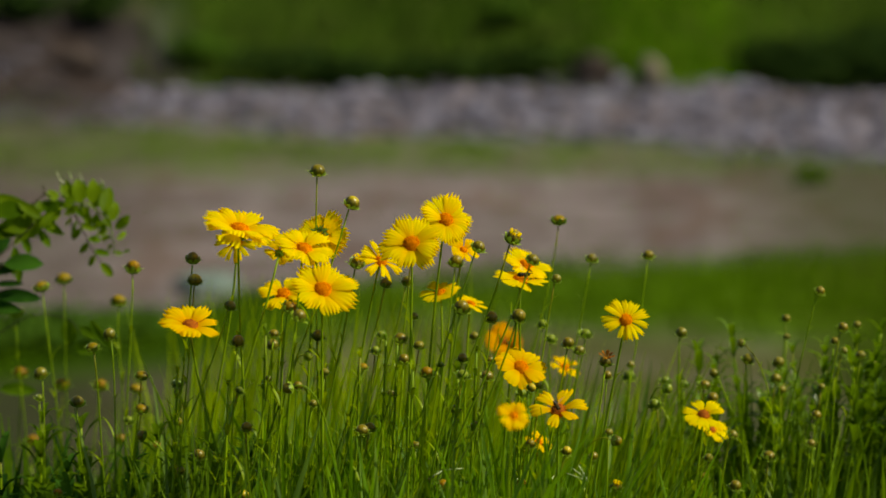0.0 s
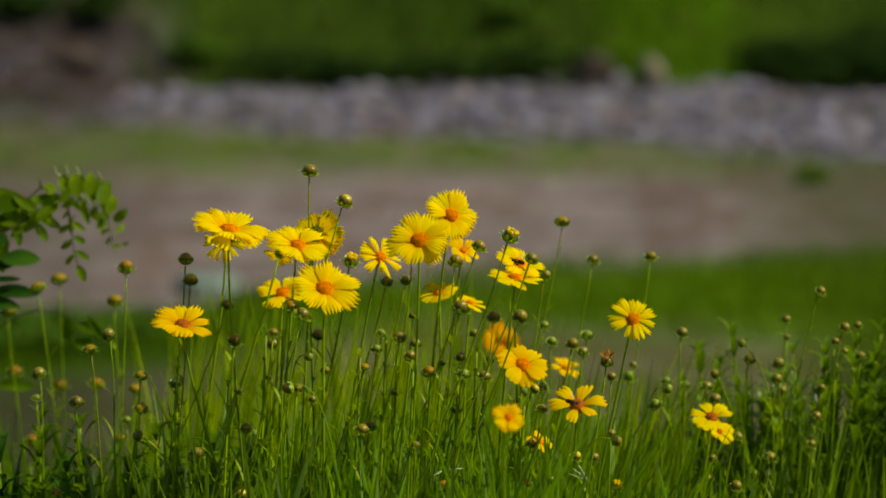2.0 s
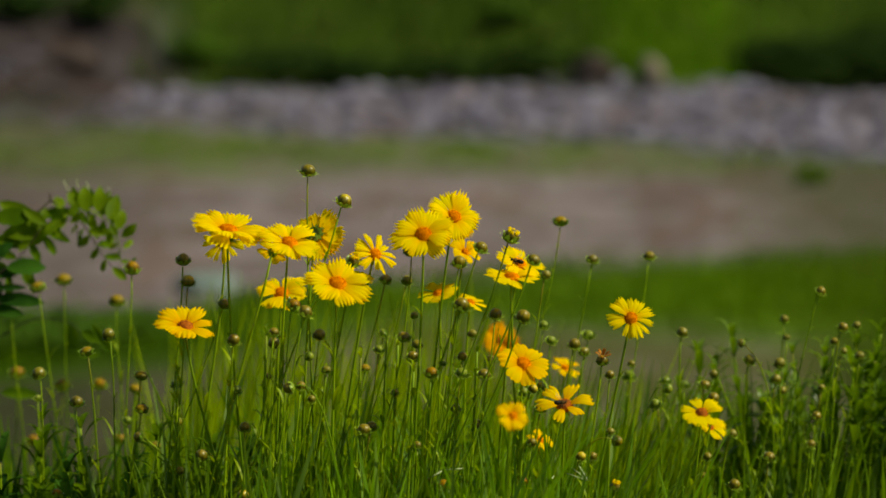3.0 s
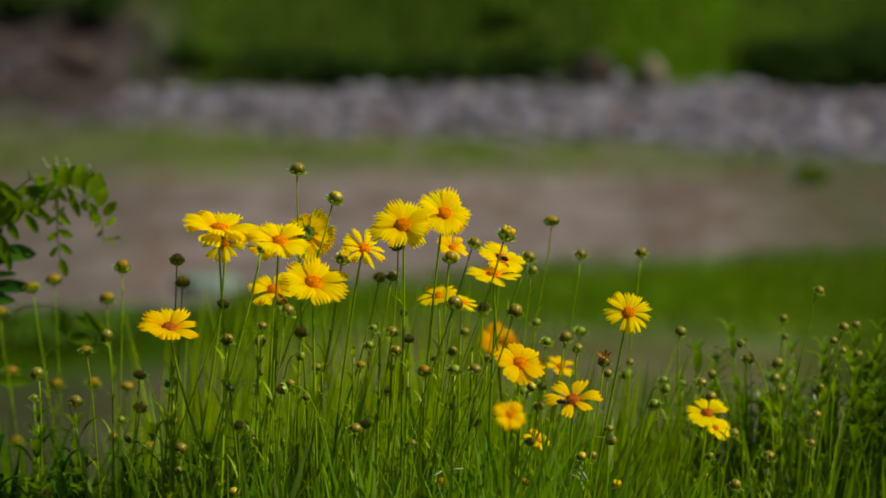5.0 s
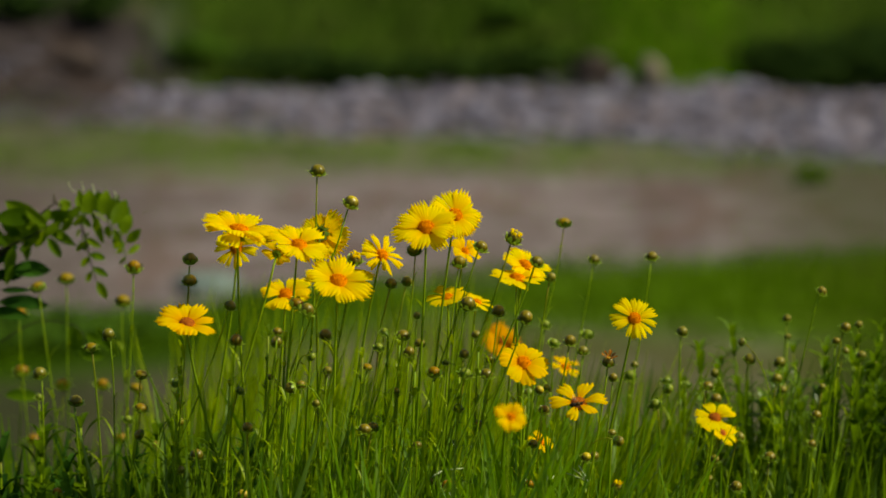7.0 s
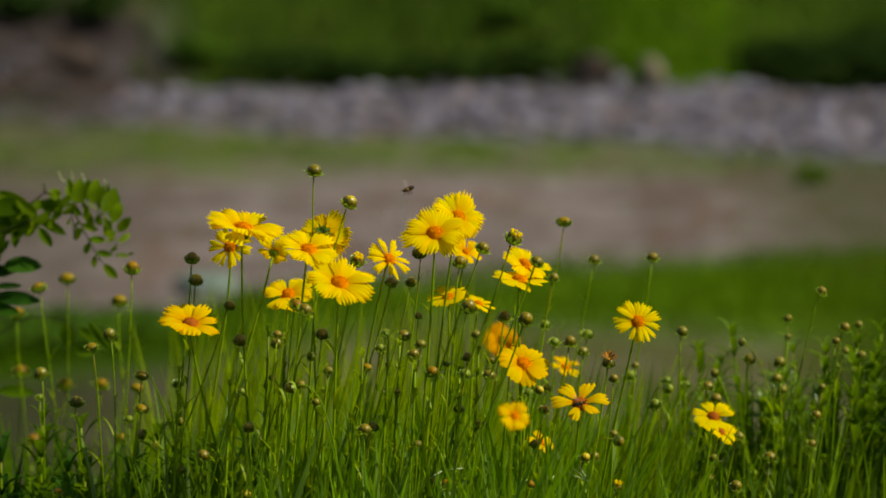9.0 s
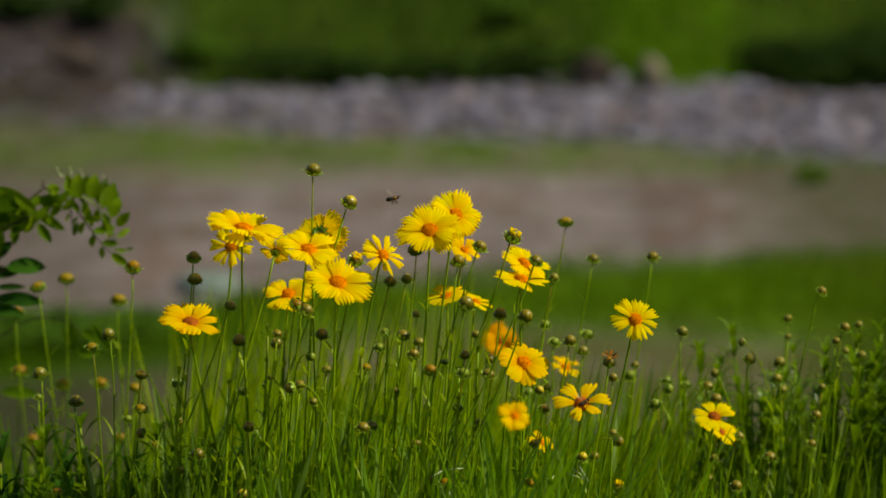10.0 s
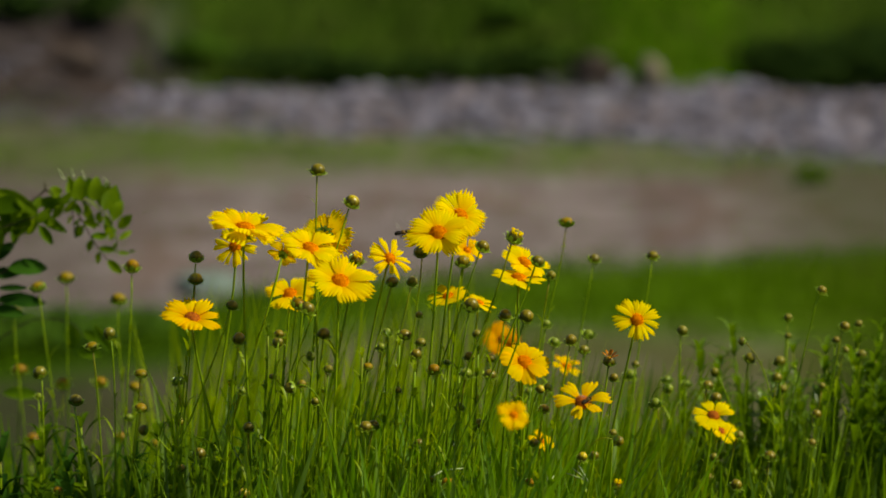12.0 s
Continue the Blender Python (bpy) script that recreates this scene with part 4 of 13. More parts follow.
bud("b50", 0.1727, 2.7555, 0.352, 0.9803, "brown", "round glossy brown coreopsis bud on a thin stem", -0.049, 20, 75)
bud("b51", 0.018, 2.4139, 0.3617, 1.1473, "brown", "round glossy brown coreopsis bud on a thin stem", -0.037, 50, 68)
bud("b52", 0.0445, 2.4723, 0.3454, 0.9656, "brown", "round glossy brown coreopsis bud on a thin stem", -0.0086, 30, 75)
bud("b53", 0.0594, 2.4127, 0.3528, 1.1063, "brown", "round glossy brown coreopsis bud on a thin stem", -0.0713, 55, 65)
bud("b54", 0.0945, 2.4697, 0.3263, 0.9236, "brown", "round glossy brown coreopsis bud on a thin stem", -0.0352, 30, 72)
bud("b55", 0.1091, 2.5873, 0.2999, 0.8799, "dark", "small dark brown coreopsis seed head", -0.0332, 20, 75)
bud("b56", 0.1182, 2.7174, 0.2924, 0.9236, "green", "small unripe green coreopsis bud", -0.0295, 20, 75)
bud("b57", 0.0836, 2.7184, 0.2997, 0.8312, "green", "small unripe green coreopsis bud", -0.0317, 20, 75)
bud("b58", 0.0889, 2.6672, 0.2939, 0.8161, "green", "small unripe green coreopsis bud", 0.0186, 30, 60)
bud("b59", 0.016, 2.4666, 0.3025, 0.9236, "green", "small unripe green coreopsis bud", -0.0174, 30, 65)
bud("b60", 0.0337, 2.4468, 0.3055, 0.9995, "brown", "round glossy brown coreopsis bud on a thin stem", -0.0262, 40, 72)
bud("b61", 0.0178, 2.488, 0.3118, 0.7617, "brown", "round glossy brown coreopsis bud on a thin stem", -0.0373, 20, 72)
bud("b62", 0.0358, 2.5075, 0.3064, 0.7677, "dark", "small dark brown coreopsis seed head", 0.0117, 20, 75)
bud("b63", 0.0258, 2.5692, 0.3153, 0.7859, "dark", "small dark brown coreopsis seed head", -0.0132, 20, 75)
bud("b64", 0.0712, 2.4452, 0.2935, 0.7496, "yellow", "plump coreopsis bud about to open yellow", 0.0018, 60, 45)
bud("b65", 0.0779, 2.4849, 0.2879, 0.6771, "green", "small unripe green coreopsis bud", -0.0097, 30, 60)
bud("b66", 0.0747, 2.4632, 0.2767, 0.8396, "brown", "round glossy brown coreopsis bud on a thin stem", -0.005, 30, 70)
bud("b67", 0.0258, 2.4814, 0.2614, 0.804, "dark", "small dark brown coreopsis seed head", 0.0009, -50, 50)
bud("b68", -0.0196, 2.4402, 0.2555, 0.7496, "brown", "round glossy brown coreopsis bud on a thin stem", 0.0033, 10, 80)
bud("b69", 0.0025, 2.4165, 0.2285, 0.9914, "orange", "ripe orange-brown coreopsis bud on a green stem", -0.0057, 20, 75)
bud("b70", 0.0642, 2.4559, 0.2214, 0.7557, "orange", "ripe orange-brown coreopsis bud on a green stem", 0.006, 40, 60)
bud("b71", 0.1029, 2.4387, 0.2439, 0.7913, "yellow", "plump coreopsis bud about to open yellow", -0.0258, 40, 55)
bud("b72", 0.117, 2.5568, 0.2218, 0.7859, "brown", "round glossy brown coreopsis bud on a thin stem", -0.0029, 20, 70)
bud("b73", 0.1323, 2.5048, 0.2093, 0.8564, "opening", "opening coreopsis bud with folded yellow petals", -0.0037, 40, 70)
bud("b74", 0.1274, 2.4859, 0.2958, 0.7194, "brown", "round glossy brown coreopsis bud on a thin stem", -0.0215, 20, 75)
bud("b75", 0.1274, 2.4805, 0.2551, 0.6771, "dark", "small dark brown coreopsis seed head", -0.0046, 20, 70)
bud("b76", 0.123, 2.4677, 0.3109, 0.9656, "withered", "withered rust-brown coreopsis head with shrivelled petals", -0.0344, 20, 70)
bud("b77", 0.1584, 2.8116, 0.2417, 1.0529, "green", "small unripe green coreopsis bud", -0.0047, 20, 75)
bud("b77x", 0.157, 2.7142, 0.2677, 0.6465, "dark", "small dark brown coreopsis seed head", -0.0174, 20, 75)
bud("b78", 0.1642, 2.5621, 0.262, 0.8732, "green", "small unripe green coreopsis bud", -0.0027, -40, 50)
bud("b79", 0.1958, 2.7177, 0.2947, 0.9698, "dark", "small dark brown coreopsis seed head", -0.0047, 40, 65)
bud("b80", 0.2095, 2.6232, 0.2661, 0.938, "brown", "round glossy brown coreopsis bud on a thin stem", -0.0335, 40, 70)
bud("b81", 0.2178, 2.6416, 0.2524, 0.9901, "brown", "round glossy brown coreopsis bud on a thin stem", -0.017, 30, 70)
bud("b82", 0.2231, 2.5146, 0.2073, 0.9457, "brown", "round glossy brown coreopsis bud on a thin stem", -0.0145, 40, 65)
bud("b83", 0.2508, 2.5372, 0.226, 0.9965, "brown", "round glossy brown coreopsis bud on a thin stem", 0.0041, 30, 75)
bud("b84", 0.2412, 2.687, 0.2907, 0.7765, "dark", "small dark brown coreopsis seed head", 0.0383, -70, 25)
bud("b85", 0.248, 2.6852, 0.2771, 0.9592, "dark", "small dark brown coreopsis seed head", -0.0046, 30, 60)
bud("b86", 0.2221, 2.7133, 0.2608, 0.785, "dark", "small dark brown coreopsis seed head", 0.0429, -60, 40)
bud("b87", 0.2752, 2.7145, 0.2699, 1.0159, "dark", "small dark brown coreopsis seed head", 0.0058, 0, 70)
bud("b88", 0.2729, 2.7127, 0.2562, 0.9236, "dark", "small dark brown coreopsis seed head", -0.0176, 20, 70)
bud("b89", 0.2924, 2.818, 0.2901, 0.7657, "dark", "small dark brown coreopsis seed head", -0.0044, 10, 75)
bud("b90", 0.3042, 2.6725, 0.3343, 0.8615, "brown", "round glossy brown coreopsis bud on a thin stem", -0.0817, 60, 55)
bud("b91", 0.3224, 2.6687, 0.3051, 0.9068, "brown", "round glossy brown coreopsis bud on a thin stem", -0.0314, 60, 60)
bud("b92", 0.3459, 2.7449, 0.271, 0.887, "dark", "small dark brown coreopsis seed head", -0.0191, 10, 75)
bud("b93", 0.2997, 2.6595, 0.2354, 0.8615, "brown", "round glossy brown coreopsis bud on a thin stem", -0.0071, 30, 70)
bud("c1", -0.1462, 2.4156, 0.2216, 0.9088, "yellow", "plump coreopsis bud about to open yellow", -0.0085, 20, 75)
bud("c2", -0.0093, 2.4759, 0.2195, 0.6348, "dark", "small dark brown coreopsis seed head", -0.0157, 0, 75)
bud("c3", 0.0787, 2.4746, 0.2102, 0.7617, "green", "small unripe green coreopsis bud", 0.0041, 40, 60)
bud("c4", 0.2341, 2.6181, 0.2271, 0.8487, "dark", "small dark brown coreopsis seed head", -0.0166, 60, 50)
bud("c5", 0.214, 2.6157, 0.2094, 0.7594, "dark", "small dark brown coreopsis seed head", -0.0074, 20, 60)
bud("c6", 0.2135, 2.653, 0.186, 0.7708, "dark", "small dark brown coreopsis seed head", -0.0127, 10, 70)
bud("c7", 0.2806, 2.741, 0.2419, 0.7469, "dark", "small dark brown coreopsis seed head", -0.0142, 10, 70)
bud("c8", 0.2924, 2.816, 0.2749, 0.67, "dark", "small dark brown coreopsis seed head", -0.0105, 10, 75)
bud("c9", 0.3214, 2.7167, 0.2869, 0.6927, "brown", "round glossy brown coreopsis bud on a thin stem", -0.0358, 30, 70)
bud("c10", 0.3293, 2.7157, 0.2791, 0.6927, "dark", "small dark brown coreopsis seed head", -0.0191, 60, 50)
bud("c11", 0.3522, 2.8173, 0.2849, 0.7179, "dark", "small dark brown coreopsis seed head", -0.0103, 10, 75)
bud("c12", 0.2961, 2.6565, 0.2129, 0.7708, "brown", "round glossy brown coreopsis bud on a thin stem", -0.0064, 30, 60)
bud("c13", 0.3132, 2.7413, 0.2442, 0.6536, "dark", "small dark brown coreopsis seed head", -0.0159, 20, 70)
bud("c14", 0.1862, 2.7619, 0.2468, 0.8463, "green", "small unripe green coreopsis bud", 0.0231, -20, 75)
bud("c15", 0.2027, 2.7614, 0.2431, 0.7523, "green", "small unripe green coreopsis bud", -0.0001, 20, 75)
bud("c16", -0.2929, 2.5042, 0.205, 0.7708, "orange", "ripe orange-brown coreopsis bud on a green stem", 0.0077, 20, 75)
bud("c17", -0.0474, 2.4888, 0.3181, 0.7194, "green", "small unripe green coreopsis bud", 0.0096, 20, 70)
bud("c18", -0.2061, 2.5644, 0.2793, 0.8732, "green", "small unripe green coreopsis bud", 0.022, -40, 70)
bud("c19", -0.1519, 2.4848, 0.2874, 0.6771, "green", "small unripe green coreopsis bud", -0.0247, 60, 50)
bud("c20", -0.1295, 2.4861, 0.2971, 0.5078, "dark", "small dark brown coreopsis seed head", -0.0158, 10, 70)
bud("c21", 0.011, 2.483, 0.274, 0.7194, "green", "small unripe green coreopsis bud", 0.0248, 10, 70)
bud("c22", 0.0676, 2.4598, 0.2505, 0.7137, "brown", "round glossy brown coreopsis bud on a thin stem", 0.0045, 30, 70)
bud("c23", -0.3306, 2.7107, 0.2411, 0.6003, "green", "small unripe green coreopsis bud", 0.0123, 10, 70)
bud("c24", -0.2581, 2.7083, 0.2232, 0.7389, "green", "small unripe green coreopsis bud", 0.0123, 10, 70)
bud("c25", -0.0355, 2.4847, 0.2866, 0.5924, "dark", "small dark brown coreopsis seed head", -0.0055, 30, 70)
bud("c26", 0.0685, 2.6619, 0.2534, 0.8161, "green", "small unripe green coreopsis bud", 0.0096, 10, 70)
bud("c27", -0.0651, 2.5271, 0.3787, 1.1562, "opening", "opening coreopsis bud with folded yellow petals", -0.0068, 40, 65)
bud("c28", -0.018, 2.528, 0.3855, 1.1133, "dark", "small dark brown coreopsis seed head", -0.0256, -20, 70)
bud("c29", -0.0188, 2.5118, 0.339, 0.5971, "dark", "small dark brown coreopsis seed head", -0.0089, 10, 75)
bud("c30", -0.0435, 2.5101, 0.3263, 0.6824, "green", "small unripe green coreopsis bud", -0.0184, 20, 70)
bud("c31", 0.0017, 2.5072, 0.3043, 0.5118, "green", "small unripe green coreopsis bud", -0.0322, 20, 70)

# ---- foliage of the bed ----
def tuft(key, x, y, spread, count, low, high, width, lean, wind, material, label, seed):
    """A clump of narrow basal leaves that sways as one."""
    rng = np.random.default_rng(seed)
    spots = [(x + rng.normal(0, spread), y + rng.normal(0, 0.07)) for _ in range(count)]
    ob = blades("coreopsis_leaves", spots, rng, low, high, width, lean, material, label, "leaf clump", 5, wind)
    foot = Vector((x, y, ground_height(x, y)))
    ob.data.transform(Matrix.Translation(-foot))
    ob.location = foot
    tagged(ob, group="leaf clumps in the bed")
    PLANTS[key], HOME[key] = ob, (foot, high)
    return ob


def lance_leaf(p, w, length, half, rise):
    """Vertices and faces of one lance-shaped leaf from p, folded along its midrib."""
    verts, faces = [], []
    out, across = Vector((math.cos(w), math.sin(w), 0)), Vector((-math.sin(w), math.cos(w), 0))
    for j in range(7):
        s = j / 6
        c = p + out * length * (0.55 * s + 0.25 * s * s) + Vector((0, 0, length * rise * (s - 0.55 * s * s)))
        h = half * math.sin(math.pi * (0.08 + 0.90 * s) ** 0.8)
        verts += [c - across * h + Vector((0, 0, h * 0.45)), c, c + across * h + Vector((0, 0, h * 0.45))]
    for j in range(6):
        b = 3 * j
        faces += [(b, b + 1, b + 4, b + 3), (b + 1, b + 2, b + 5, b + 4)]
    return verts, faces


def leafy_stem(key, x, y, height, drift, seed, size=1.0, material=None, label="leafy green coreopsis shoot without a flower"):
    """A shoot with lance-shaped leaves all along it."""
    rng = random.Random(seed)
    foot = Vector((x, y, ground_height(x, y)))
    ob = tagged(new("leafy_shoot"), label, "plant", "leafy shoots in the bed")
    ob.location = foot
    PLANTS[key], HOME[key] = ob, (foot, height)
    top = Vector((drift, rng.uniform(-0.02, 0.02), height))
    pts = bezier(Vector((0, 0, -0.03)), Vector((0, 0, height * 0.4)), top - Vector((drift * 0.3, 0, height * 0.3)), top, 14)
    v, f = tube(pts, [0.0014 * (1.2 - 0.6 * i / 14) for i in range(15)], 6)
    part_of("stem", mesh_of("stem", v, f, STEM), ob)
    for i in range(4, 15):
        for side in (0, 1.4, 3.1416, 4.6):
            if rng.random() < 0.12:
                continue
            s = i / 14
            length = rng.uniform(0.022, 0.042) * size * (1.25 - 0.65 * s)
            w = i * 1.57 + side + rng.uniform(-0.4, 0.4)
            lv, lf = lance_leaf(pts[i], w, length, length * rng.uniform(0.10, 0.17), rng.uniform(0.9, 2.2))
            part_of("leaf", mesh_of("leaf", lv, lf, material or LEAF_BRIGHT), ob)
    return ob


for k in range(14):
    # the dense middle of the bed
    cx = -0.205 + 0.0245 * k
    sparse = k < 4 or k > 11
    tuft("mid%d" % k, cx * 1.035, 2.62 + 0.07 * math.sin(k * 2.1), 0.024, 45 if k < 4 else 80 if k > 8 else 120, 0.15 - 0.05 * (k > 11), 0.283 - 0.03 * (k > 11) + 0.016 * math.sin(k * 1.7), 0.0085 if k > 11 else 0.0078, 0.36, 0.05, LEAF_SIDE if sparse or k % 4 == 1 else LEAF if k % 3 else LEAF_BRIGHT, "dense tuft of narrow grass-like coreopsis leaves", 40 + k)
for k in range(22):
    # soft growth that stands before the stems
    cx = -0.215 + 0.0195 * k
    tuft("front%d" % k, cx * 0.95, 2.34 + 0.06 * math.sin(k * 2.7), 0.016, 44 if 3 < k < 17 else 22, 0.20, 0.296 + 0.014 * math.sin(k * 1.9) - 0.025 * (k < 4 or k > 16), 0.0088, 0.28, 0.06 + 0.06 * math.sin(k * 1.3), LEAFLET_MID if k < 4 else LEAF_SIDE if k % 3 == 1 else LEAF, "loose tuft of lance-shaped leaves at the front of the bed", 400 + k)
for k in range(16):
    # blurred growth down the near bank
    cx = -0.27 + 0.034 * k
    tall = -0.25 < cx < 0.06
    tuft("far%d" % k, cx, 3.28 + 0.12 * math.sin(k * 2.3), 0.035, 75 if tall else 60, 0.14 if tall else 0.10, (0.310 if tall else 0.215) + 0.02 * math.sin(k * 1.1), 0.0065, 0.22, 0.05, LEAF_BRIGHT if tall else LEAF, "loose tuft of coreopsis leaves on the near bank", 200 + k)
for k in range(16):
    # fill behind and at the foot
    cx = -0.30 + 0.043 * k
    edge = cx < -0.13 or cx > 0.2
    tuft("back%d" % k, cx, 2.78 + 0.06 * math.sin(k * 1.3), 0.035, 90 if edge else 190, 0.10 if edge else 0.15, 0.235 + 0.012 * math.sin(k * 2.9) - 0.03 * (0.10 < cx < 0.25) - 0.05 * (cx < -0.13), 0.008 if edge else 0.005, 0.3, 0.02, LEAF_SIDE if edge else LEAF, "low tuft of coreopsis leaves behind the blooms", 80 + k)
for k in range(12):
    # tall soft stalks behind the blooms
    cx = -0.215 + 0.034 * k
    tuft("tall%d" % k, cx, 2.80 + 0.07 * math.sin(k * 1.7), 0.020, 16 if k < 3 else 42, 0.20, 0.330 - 0.05 * (k > 6), 0.0046, 0.16, 0.06 + 0.010 * k, LEAF_BRIGHT, "tall slender yellow-green stalks behind the blooms", 240 + k)
for k in range(8):
    # the shaded end of the bed, its shade put into darker leaf colours
    cx = -0.355 + 0.023 * k
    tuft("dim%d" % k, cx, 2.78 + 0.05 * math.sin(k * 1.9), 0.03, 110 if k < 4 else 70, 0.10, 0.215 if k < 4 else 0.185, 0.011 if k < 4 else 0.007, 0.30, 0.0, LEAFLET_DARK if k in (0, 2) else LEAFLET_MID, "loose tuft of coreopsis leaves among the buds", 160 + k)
for k in range(9):
    # the leafier plants at the end of the bed
    cx = 0.185 + 0.027 * k
    tuft("side%d" % k, cx, 2.93 + 0.04 * math.sin(k * 1.9), 0.028, 70, 0.10, 0.240 + 0.02 * min(k, 5) / 5, 0.0085, 0.22, -0.01, LEAFLET_MID if k > 3 else LEAF_SIDE, "tuft of coreopsis leaves among leafy shoots", 120 + k)
for k in range(34):
    cx = 0.210 + 0.0082 * k + 0.006 * math.sin(k * 2.3)
    leafy_stem("shoot%d" % k, cx, 2.90 + 0.08 * math.sin(k * 1.37), 0.187 + 0.06 * (0.5 + 0.5 * math.sin(k * 2.7)) + 0.0012 * k, 0.028 * math.sin(k * 1.1), 300 + k, 1.0, LEAFLET_MID if k > 16 and k % 3 else LEAF_SIDE)
for k in range(14):
    cx = -0.350 + 0.0165 * k
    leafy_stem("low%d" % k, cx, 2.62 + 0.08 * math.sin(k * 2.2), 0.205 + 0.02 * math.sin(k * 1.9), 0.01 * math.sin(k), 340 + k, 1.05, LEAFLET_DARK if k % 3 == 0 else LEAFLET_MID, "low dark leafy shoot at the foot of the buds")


for k, (x, z) in enumerate(((-0.131, 0.330), (-0.119, 0.322), (-0.060, 0.318), (-0.041, 0.330), (-0.033, 0.322), (-0.021, 0.310), (0.026, 0.318), (-0.198, 0.300), (-0.158, 0.296), (0.012, 0.300), (-0.088, 0.300), (0.060, 0.285))):
    leafy_stem("sprig%d" % k, x - 0.012, 2.47 + 0.02 * math.sin(k * 2.1), z - 0.002, 0.012, 500 + k, 0.42, LEAF_BRIGHT if k % 3 else LEAF_SIDE, "slender shoot with small narrow leaves among the stems")


# ---- the thorny branch that hangs in from the side ----
def leaflet_mesh(material, seed, length=0.0175, half=0.0043):
    rng = random.Random(seed)
    verts, faces = [], []
    for j in range(8):
        s = j / 7
        h = half * math.sin(math.pi * min(1, 0.04 + 0.95 * s)) ** 0.7 if 0 < j < 7 else half * 0.05
        z = -0.003 * s * s + 0.0006 * math.sin(5 * s + seed)
        verts += [(length * s, -h, z + h * 0.25), (length * s, -h * 0.5, z + h * 0.06), (length * s, 0, z), (length * s, h * 0.5, z + h * 0.06), (length * s, h, z + h * 0.25)]
    for j in range(7):
        for i in range(4):
            b = 5 * j + i
            faces.append((b, b + 5, b + 6, b + 1))
    return mesh_of("leaflet", verts, faces, material)


LEAFLETS = [leaflet_mesh(LEAFLET, 1), leaflet_mesh(LEAFLET, 2), leaflet_mesh(LEAFLET, 4)]
LEAFLETS_MID = [leaflet_mesh(LEAFLET_MID, 1), leaflet_mesh(LEAFLET_MID, 3)]
LEAFLETS_BOTH = LEAFLETS + LEAFLETS_MID
LEAFLETS_DARK = [leaflet_mesh(LEAFLET_DARK, 5), leaflet_mesh(LEAFLET_DARK, 7)]


def hung_leaflets(parent, shapes, rows, depth=0.0, seed=1):
    """Leaflets on a stalk; each row, in millimetres: foot x, z, tip x, z, half width."""
    rng = random.Random(seed)
    for x0, z0, x1, z1, half in rows:
        foot = Vector((x0, 1000 * depth + rng.uniform(-4, 4), z0)) / 1000
        tip = Vector((x1, 1000 * depth + rng.uniform(-7, 7), z1)) / 1000
        along = (tip - foot).normalized()
        across = Vector((rng.uniform(-0.2, 0.2), -0.9, rng.uniform(0.1, 0.5))).cross(along).normalized()
        up = along.cross(across)
        size = (tip - foot).length / 0.0175
        m = Matrix((along * size, across * (half / 4.3), up * size)).transposed().to_4x4()
        m.translation = foot
        part_of("leaflet", rng.choice(shapes), parent, m)


def curved_twig(name, parent, places, thick, material, label="", depth=0.0):
    """A thin round twig through places, x and z in millimetres."""
    pts = [Vector((x / 1000, depth, z / 1000)) for x, z in places]
    fine = []
    for i in range(len(pts) - 1):
        a, b = pts[i], pts[i + 1]
        ta = (b - pts[max(i - 1, 0)]) * 0.5
        tb = (pts[min(i + 2, len(pts) - 1)] - a) * 0.5
        fine += bezier(a, a + ta / 3, b - tb / 3, b, 4)[: 4 if i < len(pts) - 2 else 5]
    n = len(fine) - 1
    v, f = tube(fine, [thick * (1 - 0.55 * i / n) for i in range(n + 1)], 6)
    return part_of(name, mesh_of(name, v, f, material), parent, None, label)


HANGING = {}


